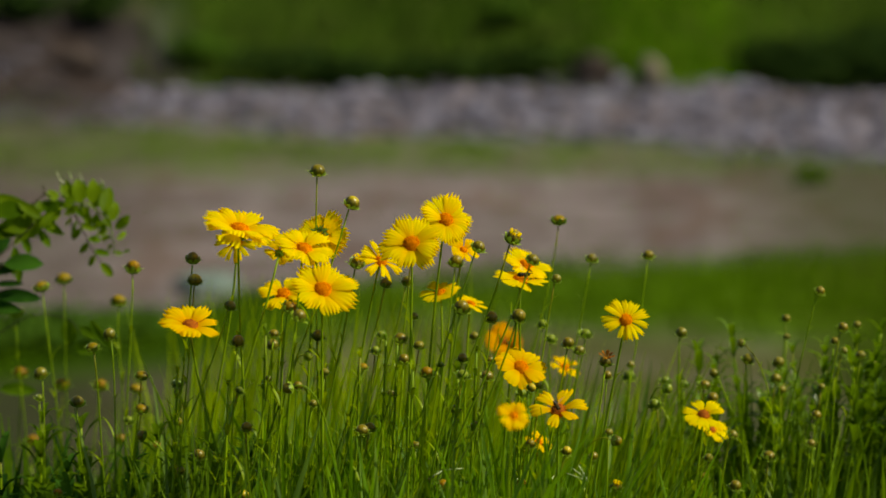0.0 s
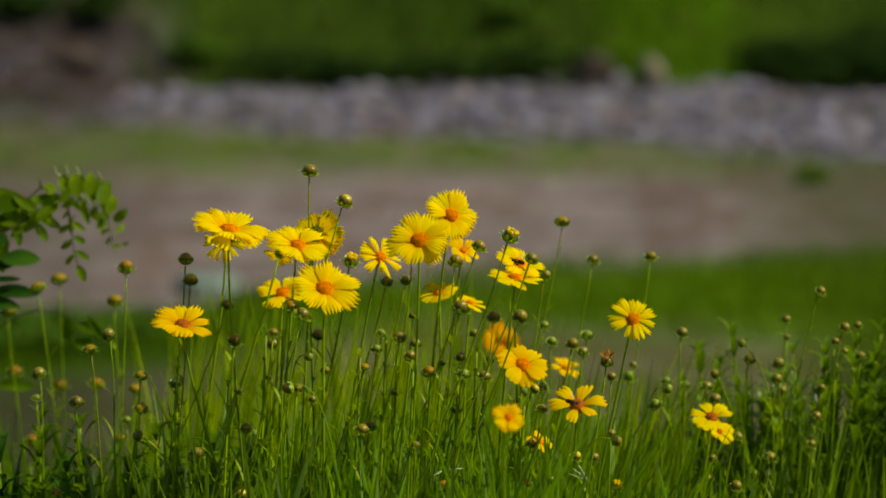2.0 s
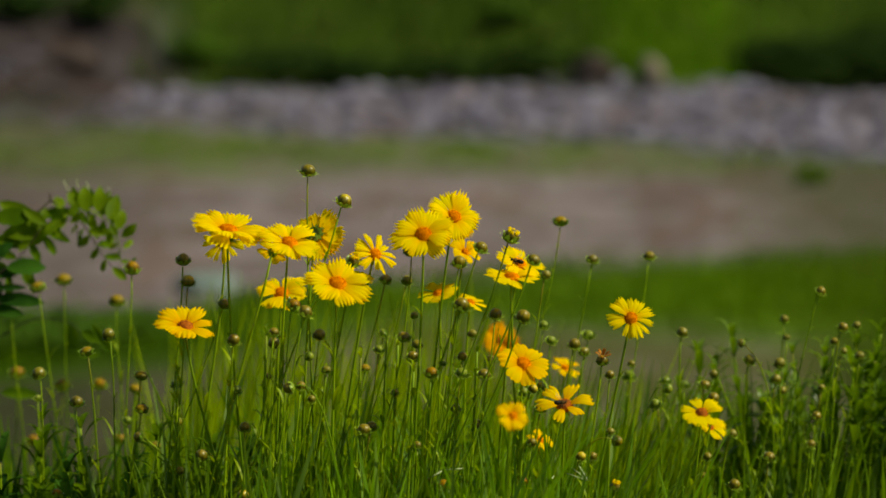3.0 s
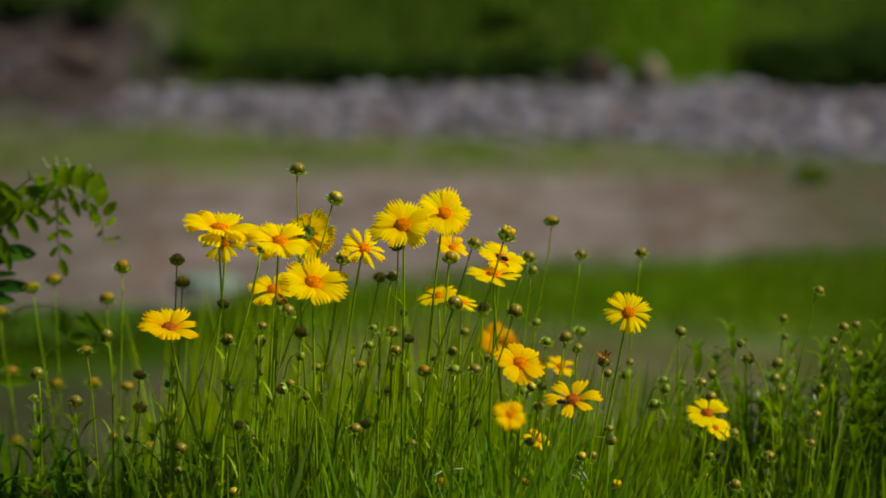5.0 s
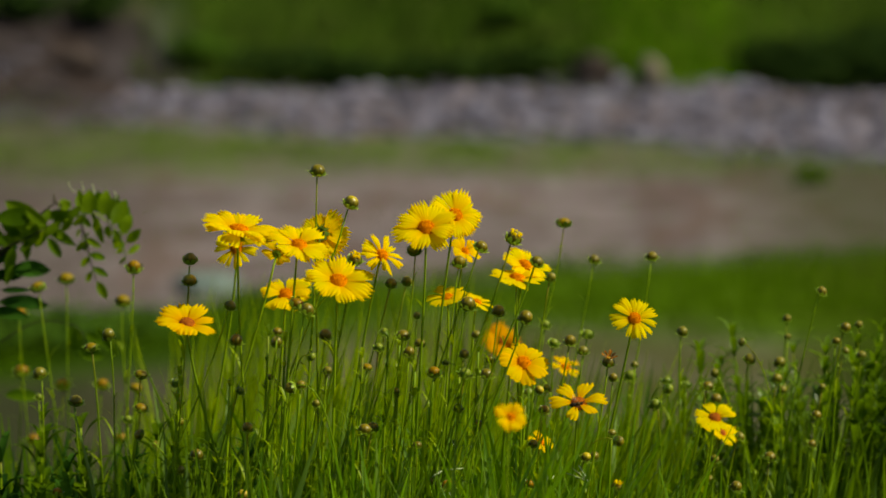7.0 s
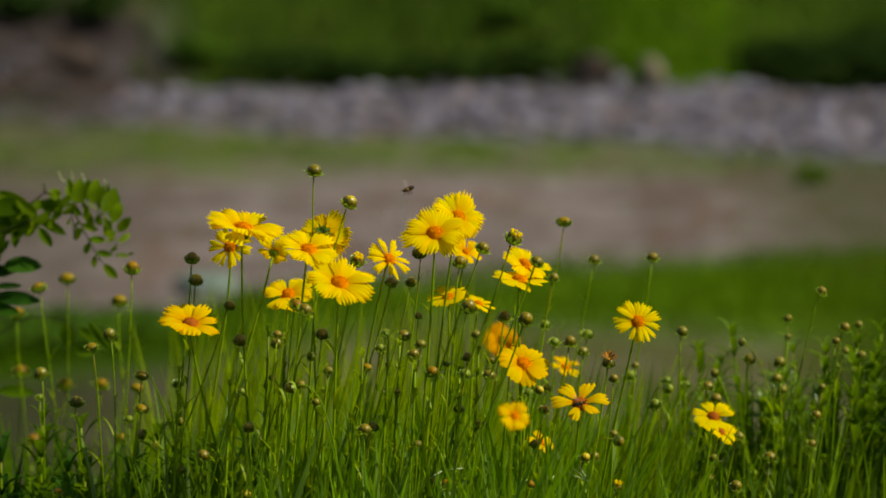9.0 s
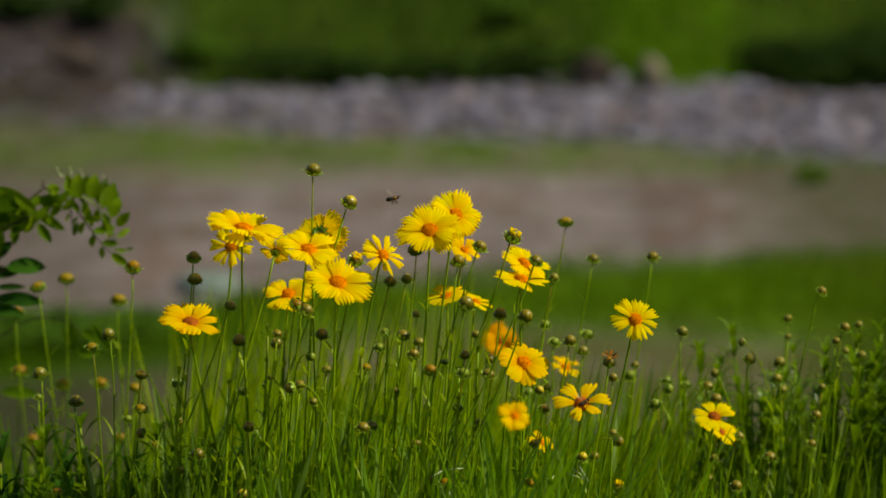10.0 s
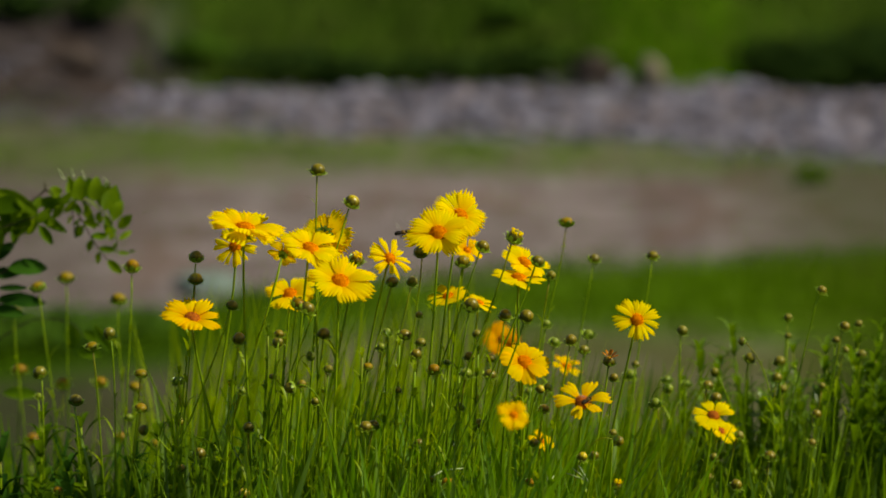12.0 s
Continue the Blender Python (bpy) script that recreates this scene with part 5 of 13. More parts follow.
def locust_branch():
    """The upper spray. Its root lies off to the side, on the stem of the young tree."""
    ob = tagged(new("locust_branch"), "arching thorny branch with feathered bright green leaves", "branch")
    ob.location = (-0.4681, 2.979, 0.3156)
    PLANTS["branch"], HOME["branch"] = ob, (Vector(ob.location), 0.1)
    curved_twig("twig", ob, [(42.9, -2.5), (73.1, 23.9), (91.3, 38.2), (105.4, 42.7), (133.6, 55)], 0.0022, TWIG, "dark brown twig")
    spur = curved_twig("twig", ob, [(83.2, 47.3), (99.3, 54.5), (113.4, 65.6)], 0.0014, TWIG, "dark brown twig")
    for places in ([(113.4, 65.6), (113.4, 69.7), (112.4, 73.8)], [(113.4, 65.6), (117.5, 64.6), (120.5, 61.6)]):
        curved_twig("thorn", spur, places, 0.0010, TWIG)
    arch = curved_twig("leaf_stalk", ob, [(104.4, 42.2), (133.6, 54.5), (148.7, 57.5), (161.3, 49.4), (171.4, 39.2), (176.4, 22.9), (177.4, 8.7)], 0.0009, STEM, "curved green leaf stalk", -0.002)
    hung_leaflets(arch, LEAFLETS, [(145.2, 56.5, 144.2, 78.9, 6.8), (156.3, 55.5, 159.8, 78.4, 6.5), (165.8, 47.8, 176.4, 71.2, 6.8), (173.9, 39.2, 180.9, 57.5, 5.8), (178.4, 32.1, 190.5, 44.3, 4.8), (179.4, 22.4, 190.5, 30, 2.8)], -0.003, 3)
    hung_leaflets(arch, LEAFLETS_BOTH, [(148.7, 55, 156.8, 30.5, 3.8), (161.8, 47.3, 160.8, 34.1, 3.8), (169.9, 37.1, 166.3, 26, 3.3), (175.4, 25.4, 166.8, 20.9, 2.5), (176.9, 17.8, 171.9, 12.7, 1.8), (177.4, 9.7, 188, 9.2, 2.2), (187, 10.7, 193, 11.7, 1.5)], 0.002, 4)
    hung_leaflets(arch, LEAFLETS_BOTH, [(139.6, 55.8, 133.1, 73.8, 5.6), (151.2, 56.2, 151.7, 75.8, 5.4), (161, 50.5, 168.4, 73, 5.4), (170.4, 42.2, 178.4, 63.5, 4.8), (172.4, 37, 163.3, 33, 3.4), (175.8, 29, 164.8, 26.4, 3.2)], 0.009, 21)
    drop = curved_twig("leaf_stalk", ob, [(135.6, 55), (137.6, 45.8), (138.6, 35.6), (139.6, 22.9)], 0.0008, TWIG, "thin hanging leaf stalk")
    hung_leaflets(drop, LEAFLETS_BOTH, [(140.1, 22.9, 142.7, 35.1, 2.8), (136.6, 44.3, 133.1, 35.1, 1.5), (139.1, 34.1, 144.2, 40.7, 1.5), (147.2, 57.5, 149.7, 49.4, 2)], 0.0, 5)
    hung_leaflets(ob, LEAFLETS_BOTH, [(105.4, 41.2, 69.1, 66.7, 9.6), (104.4, 38.2, 70.1, 39.2, 8.1), (97.3, 52.4, 61, 53.4, 8.6), (93.3, 36.1, 58, 28, 6)], -0.004, 6)
    hung_leaflets(ob, LEAFLETS_BOTH, [(134.6, 56.5, 100.3, 53.4, 5), (123.5, 58.5, 120.5, 69.7, 6), (105.4, 43.3, 132.1, 28.5, 4.8), (107.4, 34.1, 120, 16.8, 4.5), (129.6, 52.4, 119.5, 40.7, 4), (143.7, 57.5, 133.6, 77.9, 3.5)], 0.004, 7)
    hung_leaflets(ob, LEAFLETS_BOTH, [(108.4, 45.3, 88.3, 60.6, 5), (113.4, 47.3, 125.5, 59.5, 4.5), (121, 50.4, 104.4, 37.1, 4.5), (110.9, 41.2, 93.3, 27, 5.5), (115.5, 43.3, 123.5, 34.1, 4), (127.5, 53.4, 137.6, 64.6, 4), (102.4, 40.2, 83.2, 22.9, 4.5), (103.4, 46.3, 109.4, 61.1, 4), (138.6, 55.5, 146.7, 45.3, 3), (143.7, 55.5, 129.6, 47.3, 3.5), (152.7, 54.5, 148.7, 41.2, 3), (166.8, 44.3, 172.9, 34.1, 3)], -0.010, 12)
    for places in ([(131.6, 75.8), (128.6, 77.9), (125.5, 85)], [(138.6, 77.3), (138.1, 80.9), (137.1, 85.5)], [(148.7, 74.8), (148.2, 78.9), (146.2, 83.5)], [(166.8, 68.7), (168.4, 72.8), (165.8, 77.9)]):
        curved_twig("young_shoot", arch, places, 0.00055, PALE_BUD, "pale young tip")
    # two feathered leaves that hang from the twig and swing in the wind
    inner = curved_twig("hanging_leaf", ob, [(0, 0), (1.5, -20), (1, -40), (3, -60)], 0.0008, TWIG, "feathered leaf hanging on a thin stalk")
    hung_leaflets(inner, LEAFLETS_BOTH, [(1, -20, 13, -29, 3.2), (1, -23, -11, -29, 3.0), (1.5, -34, 15, -42, 3.6), (1, -37, -10, -45, 3.2), (2, -47, 14, -56, 3.2), (1, -50, -8, -59, 2.8), (3, -60, 8, -77, 4.2)], 0.0, 22)
    outer = curved_twig("hanging_leaf", ob, [(0, 0), (1, -18), (1.5, -40), (3, -60)], 0.0008, TWIG, "feathered leaf hanging on a thin stalk")
    hung_leaflets(outer, LEAFLETS_MID, [(-1, -21, -21, -33, 4.6), (0, -34, -21, -42, 4.3), (0, -46, -21, -56, 4.6), (3, -30, 26, -46, 5.4), (18, -37, 32, -49, 3.4), (3, -48, 20, -69, 4.2), (1, -17, 19, -23, 4.2)], 0.0, 23)
    hung_leaflets(outer, LEAFLETS_DARK, [(3, -59, 8, -86, 6.6)], 0.0, 24)
    HANGING["inner"], HANGING["outer"] = inner, outer
    return ob


def locust_low():
    """The lower, darker spray of the same tree; its shade is put into the leaf colour."""
    ob = tagged(new("locust_branch"), "low shaded branch with dark green oval leaves", "branch")
    ob.location = (-0.4897, 2.979, 0.2778)
    PLANTS["branch_low"], HOME["branch_low"] = ob, (Vector(ob.location), 0.1)
    curved_twig("twig", ob, [(64.5, -10.5), (84.7, 20), (100.8, 33.7)], 0.0018, TWIG, "dark brown twig")
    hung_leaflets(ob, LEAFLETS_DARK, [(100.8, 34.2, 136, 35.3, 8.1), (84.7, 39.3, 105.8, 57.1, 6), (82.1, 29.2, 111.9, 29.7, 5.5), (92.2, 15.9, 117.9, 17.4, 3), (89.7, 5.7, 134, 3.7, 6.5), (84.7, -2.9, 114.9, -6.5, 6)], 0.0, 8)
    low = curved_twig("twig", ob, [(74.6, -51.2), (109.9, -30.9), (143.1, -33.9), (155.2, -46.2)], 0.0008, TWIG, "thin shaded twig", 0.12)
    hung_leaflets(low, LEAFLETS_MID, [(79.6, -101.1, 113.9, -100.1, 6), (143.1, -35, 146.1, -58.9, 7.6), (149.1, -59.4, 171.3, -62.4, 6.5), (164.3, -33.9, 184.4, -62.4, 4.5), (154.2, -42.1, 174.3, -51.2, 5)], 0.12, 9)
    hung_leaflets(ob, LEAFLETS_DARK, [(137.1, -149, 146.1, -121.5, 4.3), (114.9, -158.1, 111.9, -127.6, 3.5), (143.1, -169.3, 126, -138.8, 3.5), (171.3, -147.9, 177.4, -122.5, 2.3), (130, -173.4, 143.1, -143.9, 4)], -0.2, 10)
    return ob


locust_branch()
locust_low()


# ---- dry straws caught low in the bed ----
def straw(x, y, z, ways):
    """A few bleached bits of dead grass."""
    ob = tagged(new("dry_straw"), "bleached bits of dead grass caught among leaves", "straw")
    ob.location = (x, y, z)
    for dx, dz in ways:
        v, f = tube([Vector((0, 0, 0)), Vector((dx * 0.5, -0.001, dz * 0.55)), Vector((dx, 0, dz))], [0.0005, 0.0006, 0.0003], 5)
        part_of("stalk", mesh_of("stalk", v, f, PALE_BUD), ob)
    return ob


straw(0.107, 2.44, 0.226, ((-0.012, 0.010), (-0.007, 0.012), (-0.016, 0.006)))
straw(0.076, 2.44, 0.221, ((0.002, 0.013), (0.006, 0.009)))
straw(-0.008, 2.42, 0.2330, ((0.007, 0.0045), (0.004, 0.0030)))
straw(0.002, 2.42, 0.2385, ((0.013, 0.0010),))


# ---- stalks bent over by their heads ----
def bent_stalk(key, x, y, z, reach, size, kind):
    """A thin flower stalk that rises, arches aside and hangs its small closed head."""
    foot = Vector((x, y, ground_height(x, y)))
    ob = tagged(new("bent_stalk"), "thin green stalk arching over with a small hanging bud", "flower bud", "coreopsis buds in the bed")
    ob.location = foot
    top = z - foot.z
    PLANTS[key], HOME[key] = ob, (foot, top)
    pts = bezier(Vector((-reach * 0.6, 0.01, 0)), Vector((-reach * 0.3, 0, top * 0.6)), Vector((0, 0, top * 1.01)), Vector((reach, -0.005, top - abs(reach) * 0.35)), 20)
    v, f = tube(pts, [0.00085 - 0.00002 * i for i in range(21)], 6)
    part_of("stem", mesh_of("stem", v, f, STEM), ob)
    way = (pts[-1] - pts[-2]).normalized()
    head = part_of("bud", BUD_MESH[kind][1], ob, facing(pts[-1], way, 0.4, size))
    part_of("calyx", SEPALS[0], head, pose(0, 0, -0.0004), "green bracts")
    return ob


bent_stalk("d1", -0.077, 2.42, 0.312, -0.031, 0.85, "brown")
bent_stalk("d2", -0.118, 2.49, 0.318, 0.016, 0.7, "green")
bent_stalk("d3", -0.222, 2.53, 0.262, 0.018, 0.7, "dark")
bent_stalk("d4", 0.092, 2.45, 0.268, 0.034, 0.8, "brown")
bent_stalk("d5", 0.156, 2.62, 0.272, 0.018, 0.8, "green")


# ---- bees ----
def blob(sx, sy, sz, cx=0.0, rings=8, sides=12, belt=0.0, power=1.0):
    verts, faces = [(cx - sx, 0, 0)], []
    for i in range(1, rings):
        w = math.pi * i / rings
        for k in range(sides):
            v = 2 * math.pi * k / sides
            r = math.sin(w) ** power * (1 + belt * math.cos(9 * w))
            verts.append((cx - sx * math.cos(w), sy * r * math.cos(v), sz * r * math.sin(v)))
    verts.append((cx + sx, 0, 0))
    faces += [(0, 1 + k, 1 + (k + 1) % sides) for k in range(sides)]
    for i in range(rings - 2):
        for k in range(sides):
            a, b = 1 + i * sides + k, 1 + i * sides + (k + 1) % sides
            faces.append((a, a + sides, b + sides, b))
    last = 1 + (rings - 2) * sides
    faces += [(last + k, last + sides, last + (k + 1) % sides) for k in range(sides)]
    return verts, faces


def wing_mesh(length, half):
    verts, faces = [], []
    for j in range(7):
        s = j / 6
        h = half * math.sin(math.pi * (0.1 + 0.85 * s)) ** 0.7
        verts += [(-length * 0.35 * s, 0.0012 + length * s, 0.0006 * s), (-length * 0.35 * s - h, 0.0012 + length * s * 0.95, 0.0004 + 0.0006 * s)]
    for j in range(6):
        faces.append((2 * j, 2 * j + 2, 2 * j + 3, 2 * j + 1))
    return mesh_of("wing", verts, faces, WING)


def bee(key, label):
    """A honey bee that looks along x, 1 cm long."""
    ob = tagged(new("bee"), label, "bee", "bees at the flowers")
    PLANTS[key] = ob
    ob.scale = (0.85, 0.85, 0.85)
    v, f = blob(0.0034, 0.0020, 0.0020, -0.0042, 10, 12, 0.05)
    part_of("abdomen", mesh_of("abdomen", v, f, BEE_DARK), ob, None, "dark banded abdomen")
    v, f = blob(0.0021, 0.0020, 0.0020, 0.0, 8, 12)
    part_of("thorax", mesh_of("thorax", v, f, BEE_FUR), ob, None, "brown furry thorax")
    v, f = blob(0.0012, 0.0017, 0.0015, 0.0030, 7, 10)
    head = part_of("head", mesh_of("head", v, f, BEE_DARK), ob)
    for side in (-1, 1):
        v, f = tube([Vector((0.0038, side * 0.0005, 0.0006)), Vector((0.0050, side * 0.0010, 0.0012)), Vector((0.0062, side * 0.0016, 0.0004))], [0.00022, 0.0002, 0.00018], 5)
        part_of("antenna", mesh_of("antenna", v, f, BEE_DARK), head)
    fore, hind = wing_mesh(0.0088, 0.0026), wing_mesh(0.0062, 0.0020)
    for side in (-1, 1):
        flip = Matrix.Diagonal((1, side, 1, 1))
        part_of("wing", fore, ob, pose(0.0004, 0, 0.0017, 38 * side, 0, 0) @ flip)
        part_of("wing", hind, ob, pose(-0.0012, 0, 0.0015, 30 * side, 0, 0) @ flip)
        for k in range(3):
            x0 = 0.0012 - 0.0012 * k
            v, f = tube([Vector((x0, side * 0.0014, -0.0012)), Vector((x0 - 0.0004 * k, side * 0.0030, -0.0022)), Vector((x0 - 0.0012 * k + 0.0004, side * 0.0030, -0.0050))], [0.0003, 0.0003, 0.00016], 5)
            part_of("leg", mesh_of("leg", v, f, BEE_DARK), ob)
    return ob


bee("bee_flying", "small dark honey bee flying to the flowers")
bee("bee_feeding", "small dark honey bee feeding on a flower's centre")


# ---- what sways and flies ----
def lean(key, aside, rise):
    """A plant's pose when its head is swayed aside and lifted, in millimetres."""
    foot, height = HOME[key]
    return pose(foot.x, foot.y, foot.z + rise / 1000, 0, math.degrees(math.atan2(aside / 1000, height)), 0)


def sway(key, rows):
    """Keys a plant by rows of seconds, sway aside and lift."""
    walk(PLANTS[key], [(t, lean(key, aside, rise)) for t, aside, rise in rows])


def hover(x, y, z, heading, pitch=0, roll=0):
    """A bee's pose: where it is, and where its head points."""
    return pose(x, y, z, roll, pitch, heading)


def nod(key, rows):
    """Keys the tilt of a flower head on its stem by rows of seconds and degrees."""
    head, top, turn, up, spin, radius = HEADS[key]
    a = radians(turn)
    poses = []
    for t, tilt in rows:
        e = radians(up + tilt)
        poses.append((t, facing(top, (math.sin(a) * math.cos(e), -math.cos(a) * math.cos(e), math.sin(e)), spin)))
    walk(head, poses)


def motions():
    sway("f1", [(0, -1.4, -3.7), (0.5, -8.5, -11.4), (1, -5.3, -0.4), (1.5, -8.5, -8.8), (2, -9.2, -4.3), (2.5, -9.2, -7.5), (3, -9.8, -4.3), (4, -7.5, -4.4), (5, -16.1, -3.2), (5.5, -0.6, -1.9), (6, -0.6, -2.6), (6.5, 2.6, -1.3), (7, -1.9, -4.5), (8, 0.8, -2.9), (9, 1.3, -3.2), (9.5, 0.6, -1.9), (10, 1.3, -3.8), (10.5, 0, 0), (11, 2.6, -3.8), (11.5, 3.9, 0.7), (12, 2.6, -3.2)])
    sway("f2", [(0, 2, 3.3), (0.5, -6, -5.4), (1, -2.7, 6.7), (1.5, -6.7, -2.7), (2, -6.7, 2), (2.5, -7.4, -1.4), (3, -7.4, 2), (4, -4.4, 0.5), (5, -7.4, 1.4), (5.5, -0.7, 1.4), (6, 2.7, 0), (6.5, 2, 1.4), (7, 2, -1.4), (8, 0, -0.5), (9, -2.7, -1.4), (9.5, 0.7, -0.7), (10, -2, -0.7), (10.5, 0, 0), (11, -1.4, -0.7), (11.5, 2.7, 0), (12, 1.3, 0)])
    sway("f3", [(0, 1.9, -2.6), (0.5, 0.7, -5.1), (1, -6.4, 1.3), (1.5, -5.7, 0), (2, -2.6, -0.6), (2.5, -4.5, -0.6), (3, -8.9, 1.3), (4, -5.5, 0.2), (5, -16, 1.9), (5.5, -5.7, 0.6), (6, 5.1, -1.3), (6.5, 3.2, -0.6), (7, -1.9, 0), (8, 1.8, -1.3), (9, 5.1, -3.2), (9.5, -2.6, 0.6), (10, 5.1, -3.2), (10.5, 0, 0), (11, 5.8, -1.9), (11.5, 2.6, 0), (12, 6.4, -1.9)])
    sway("f4", [(0, -1.3, -0.6), (0.5, -5.9, -0.6), (1, -3.9, -0.6), (1.5, -4.5, 0), (2, -4.5, 0), (2.5, -5.9, -0.6), (3, -4.5, 0), (4, -4.6, -0.3), (5, -11, 0), (5.5, -2.6, 0), (6, 0.7, -1.3), (6.5, 1.3, -0.6), (7, -0.6, 0), (8, 0, -0.1), (9, 0.7, 0), (9.5, 0, 0), (10, -1.3, 0), (10.5, 0, 0), (11, 2, 0), (11.5, 2, 0), (12, 2, 0)])
    sway("f5", [(0, -10.1, -5.7), (0.5, 2.5, -2.5), (1, -12.7, -1.9), (1.5, -0.7, 0), (2, -8.9, -5), (2.5, -1.3, -1.2), (3, 0.6, -1.2), (4, -3.3, -0.9), (5, -17.1, -0.6), (5.5, -1.9, 1.9), (6, 6.9, -1.2), (6.5, 3.1, -0.6), (7, 1.2, 0.7), (8, 1.5, -0.2), (9, 1.9, -0.6), (9.5, 0.6, 0), (10, 0.6, -0.6), (10.5, 0, 0), (11, 4.4, 0), (11.5, 3.8, 0), (12, 2.5, 0.7)])
    sway("f6", [(0, -1.8, -2.6), (0.5, -3.7, -6), (1, -4.4, 0.7), (1.5, -4.4, -4.6), (2, -2.4, -2), (2.5, -3.7, -3.3), (3, -3.1, -2), (4, -3, -2), (5, -9.2, 0), (5.5, 0, -0.6), (6, 1.3, -2.6), (6.5, 2, -2), (7, 0, -2.6), (8, 1.5, -2.4), (9, 2, -2.6), (9.5, 1.3, -2), (10, 2, -2.6), (10.5, 0, 0), (11, 2.6, -3.3), (11.5, 3.3, 0), (12, 3.3, -2)])
    sway("f7", [(0, 3.8, -2.5), (0.5, -3.2, -5.7), (1, -1.9, -0.6), (1.5, -3.2, -5.7), (2, -1.9, -1.2), (2.5, -5.7, -7.6), (3, 0, -2.5), (4, -2.9, -2.3), (5, -11.5, -1.2), (5.5, -1.9, 0.7), (6, 4.5, -0.6), (6.5, 1.9, -1.2), (7, 1.3, -0.6), (8, 2.3, -0.7), (9, 3.8, -1.2), (9.5, 0.6, 0), (10, 3.8, -0.6), (10.5, 0, 0), (11, 4.5, 1.3), (11.5, 2.5, 0.7), (12, 5.1, 2.6)])
    sway("f8", [(0, -15.8, -9.5), (0.5, -2.5, -3.2), (1, -17.7, -0.7), (1.5, -4.4, -0.7), (2, -10.1, -7), (2.5, -2.5, -1.3), (3, -7, -2.5), (4, -6.5, -0.7), (5, -22.1, 3.8), (5.5, -3.8, 3.1), (6, 5, -2.5), (6.5, 1.9, -1.9), (7, -5.1, 2.5), (8, -0.9, 0), (9, 1.3, -1.3), (9.5, 0, 0), (10, -2.5, 0.6), (10.5, 0, 0), (11, 1.3, 1.2), (11.5, 0, 0), (12, 3.8, -0.7)])
    sway("f9", [(0, -8.5, -3.9), (0.5, -2, 0.6), (1, -5.9, -2), (1.5, -1.3, 0), (2, -4.6, -0.6), (2.5, -3.3, -1.3), (3, -2.6, -1.3), (4, -3.7, -0.4), (5, -9.8, 0.6), (5.5, -5.2, 2), (6, 2, -2.6), (6.5, 0.6, -1.3), (7, -1.3, 0), (8, -0.5, -0.5), (9, 0.6, -1.3), (9.5, -1.3, 0), (10, -1.3, 0), (10.5, 0, 0), (11, 0.6, 0), (11.5, 1.3, 0), (12, 2, 0)])
    sway("f11", [(0, -5.8, -2.6), (0.5, -8.4, -0.6), (1, -9, 2.6), (1.5, -10.9, 1.9), (2, -6.4, 0), (2.5, -5.8, -1.3), (3, -10.3, 1.9), (4, -8.7, 1.7), (5, -18.6, 5.2), (5.5, -9, 5.2), (6, 0.7, -1.9), (6.5, 0, 0.7), (7, -5.1, 1.9), (8, -2.4, 0.9), (9, 0, -0.6), (9.5, -2.6, 0.7), (10, -4.5, 1.9), (10.5, 0, 0), (11, -1.9, 0.7), (11.5, 0.7, 1.3), (12, 0.7, 0)])
    sway("f12", [(0, 1.9, -1.3), (0.5, -17.5, 3.3), (1, 0, -1.3), (1.5, -3.9, 0), (2, -3.3, -0.6), (2.5, -3.9, 0), (3, -3.3, -0.6), (4, -5.4, 0.1), (5, -16.2, 2.6), (5.5, -3.3, -0.6), (6, -1.9, -0.6), (6.5, 4.5, -1.9), (7, 1.3, -1.3), (8, 1.2, -0.6), (9, 1.3, -0.6), (9.5, -1.9, 0.7), (10, 0.6, 0), (10.5, 0, 0), (11, 0, 0), (11.5, 1.3, 0), (12, 0.6, 0.7)])
    sway("f13", [(0, 1.9, -0.6), (0.5, -16.7, 3.9), (1, -0.6, 0), (1.5, -5.8, 1.9), (2, -1.9, 0.6), (2.5, -6.4, 1.9), (3, -4.5, 1.3), (4, -7.8, 2.1), (5, -18, 3.9), (5.5, -9, 2.6), (6, -5.8, 1.9), (6.5, 2.6, -0.6), (7, -0.6, 0.6), (8, 0.8, -0.1), (9, 1.3, -0.6), (9.5, -1.9, 0.6), (10, 2.6, -0.6), (10.5, 0, 0), (11, 0, 0), (11.5, 1.3, 0), (12, 0.6, 0.6)])
    sway("f14", [(0, -5.4, 3.3), (0.5, -9.4, 2), (1, -6.7, 2), (1.5, -5.4, 1.3), (2, -6.7, 2.7), (2.5, -6.7, 2), (3, -6.7, 2.7), (4, -5.2, 1.2), (5, -7.4, 0.7), (5.5, -4, 0.7), (6, -0.7, -0.7), (6.5, 0, 0), (7, 0, 0), (8, -0.1, 0.1), (9, 0.7, 0), (9.5, -0.7, 0), (10, -0.7, 0.7), (10.5, 0, 0), (11, 0, 0), (11.5, 0.7, 0), (12, 0.7, 0.7)])
    sway("f14b", [(0, -4.6, -0.8), (0.5, -3.1, -0.8), (1, -6.8, 0.2), (1.5, -2.9, -0.3), (2, -5.1, -0.6), (2.5, -3.4, 0), (3, -4.9, 0.4), (4, -3.8, -0.3), (5, -10.8, 0), (5.5, -2, 1.3), (6, 2, -2.7), (6.5, 0.7, -1.4), (7, 0, 0.7), (8, 0.3, -0.1), (9, 1.3, -0.7), (9.5, 0, 0), (10, -0.7, 0.7), (10.5, 0, 0), (11, 1.3, 0), (11.5, 0.7, 0), (12, 2, 0)])
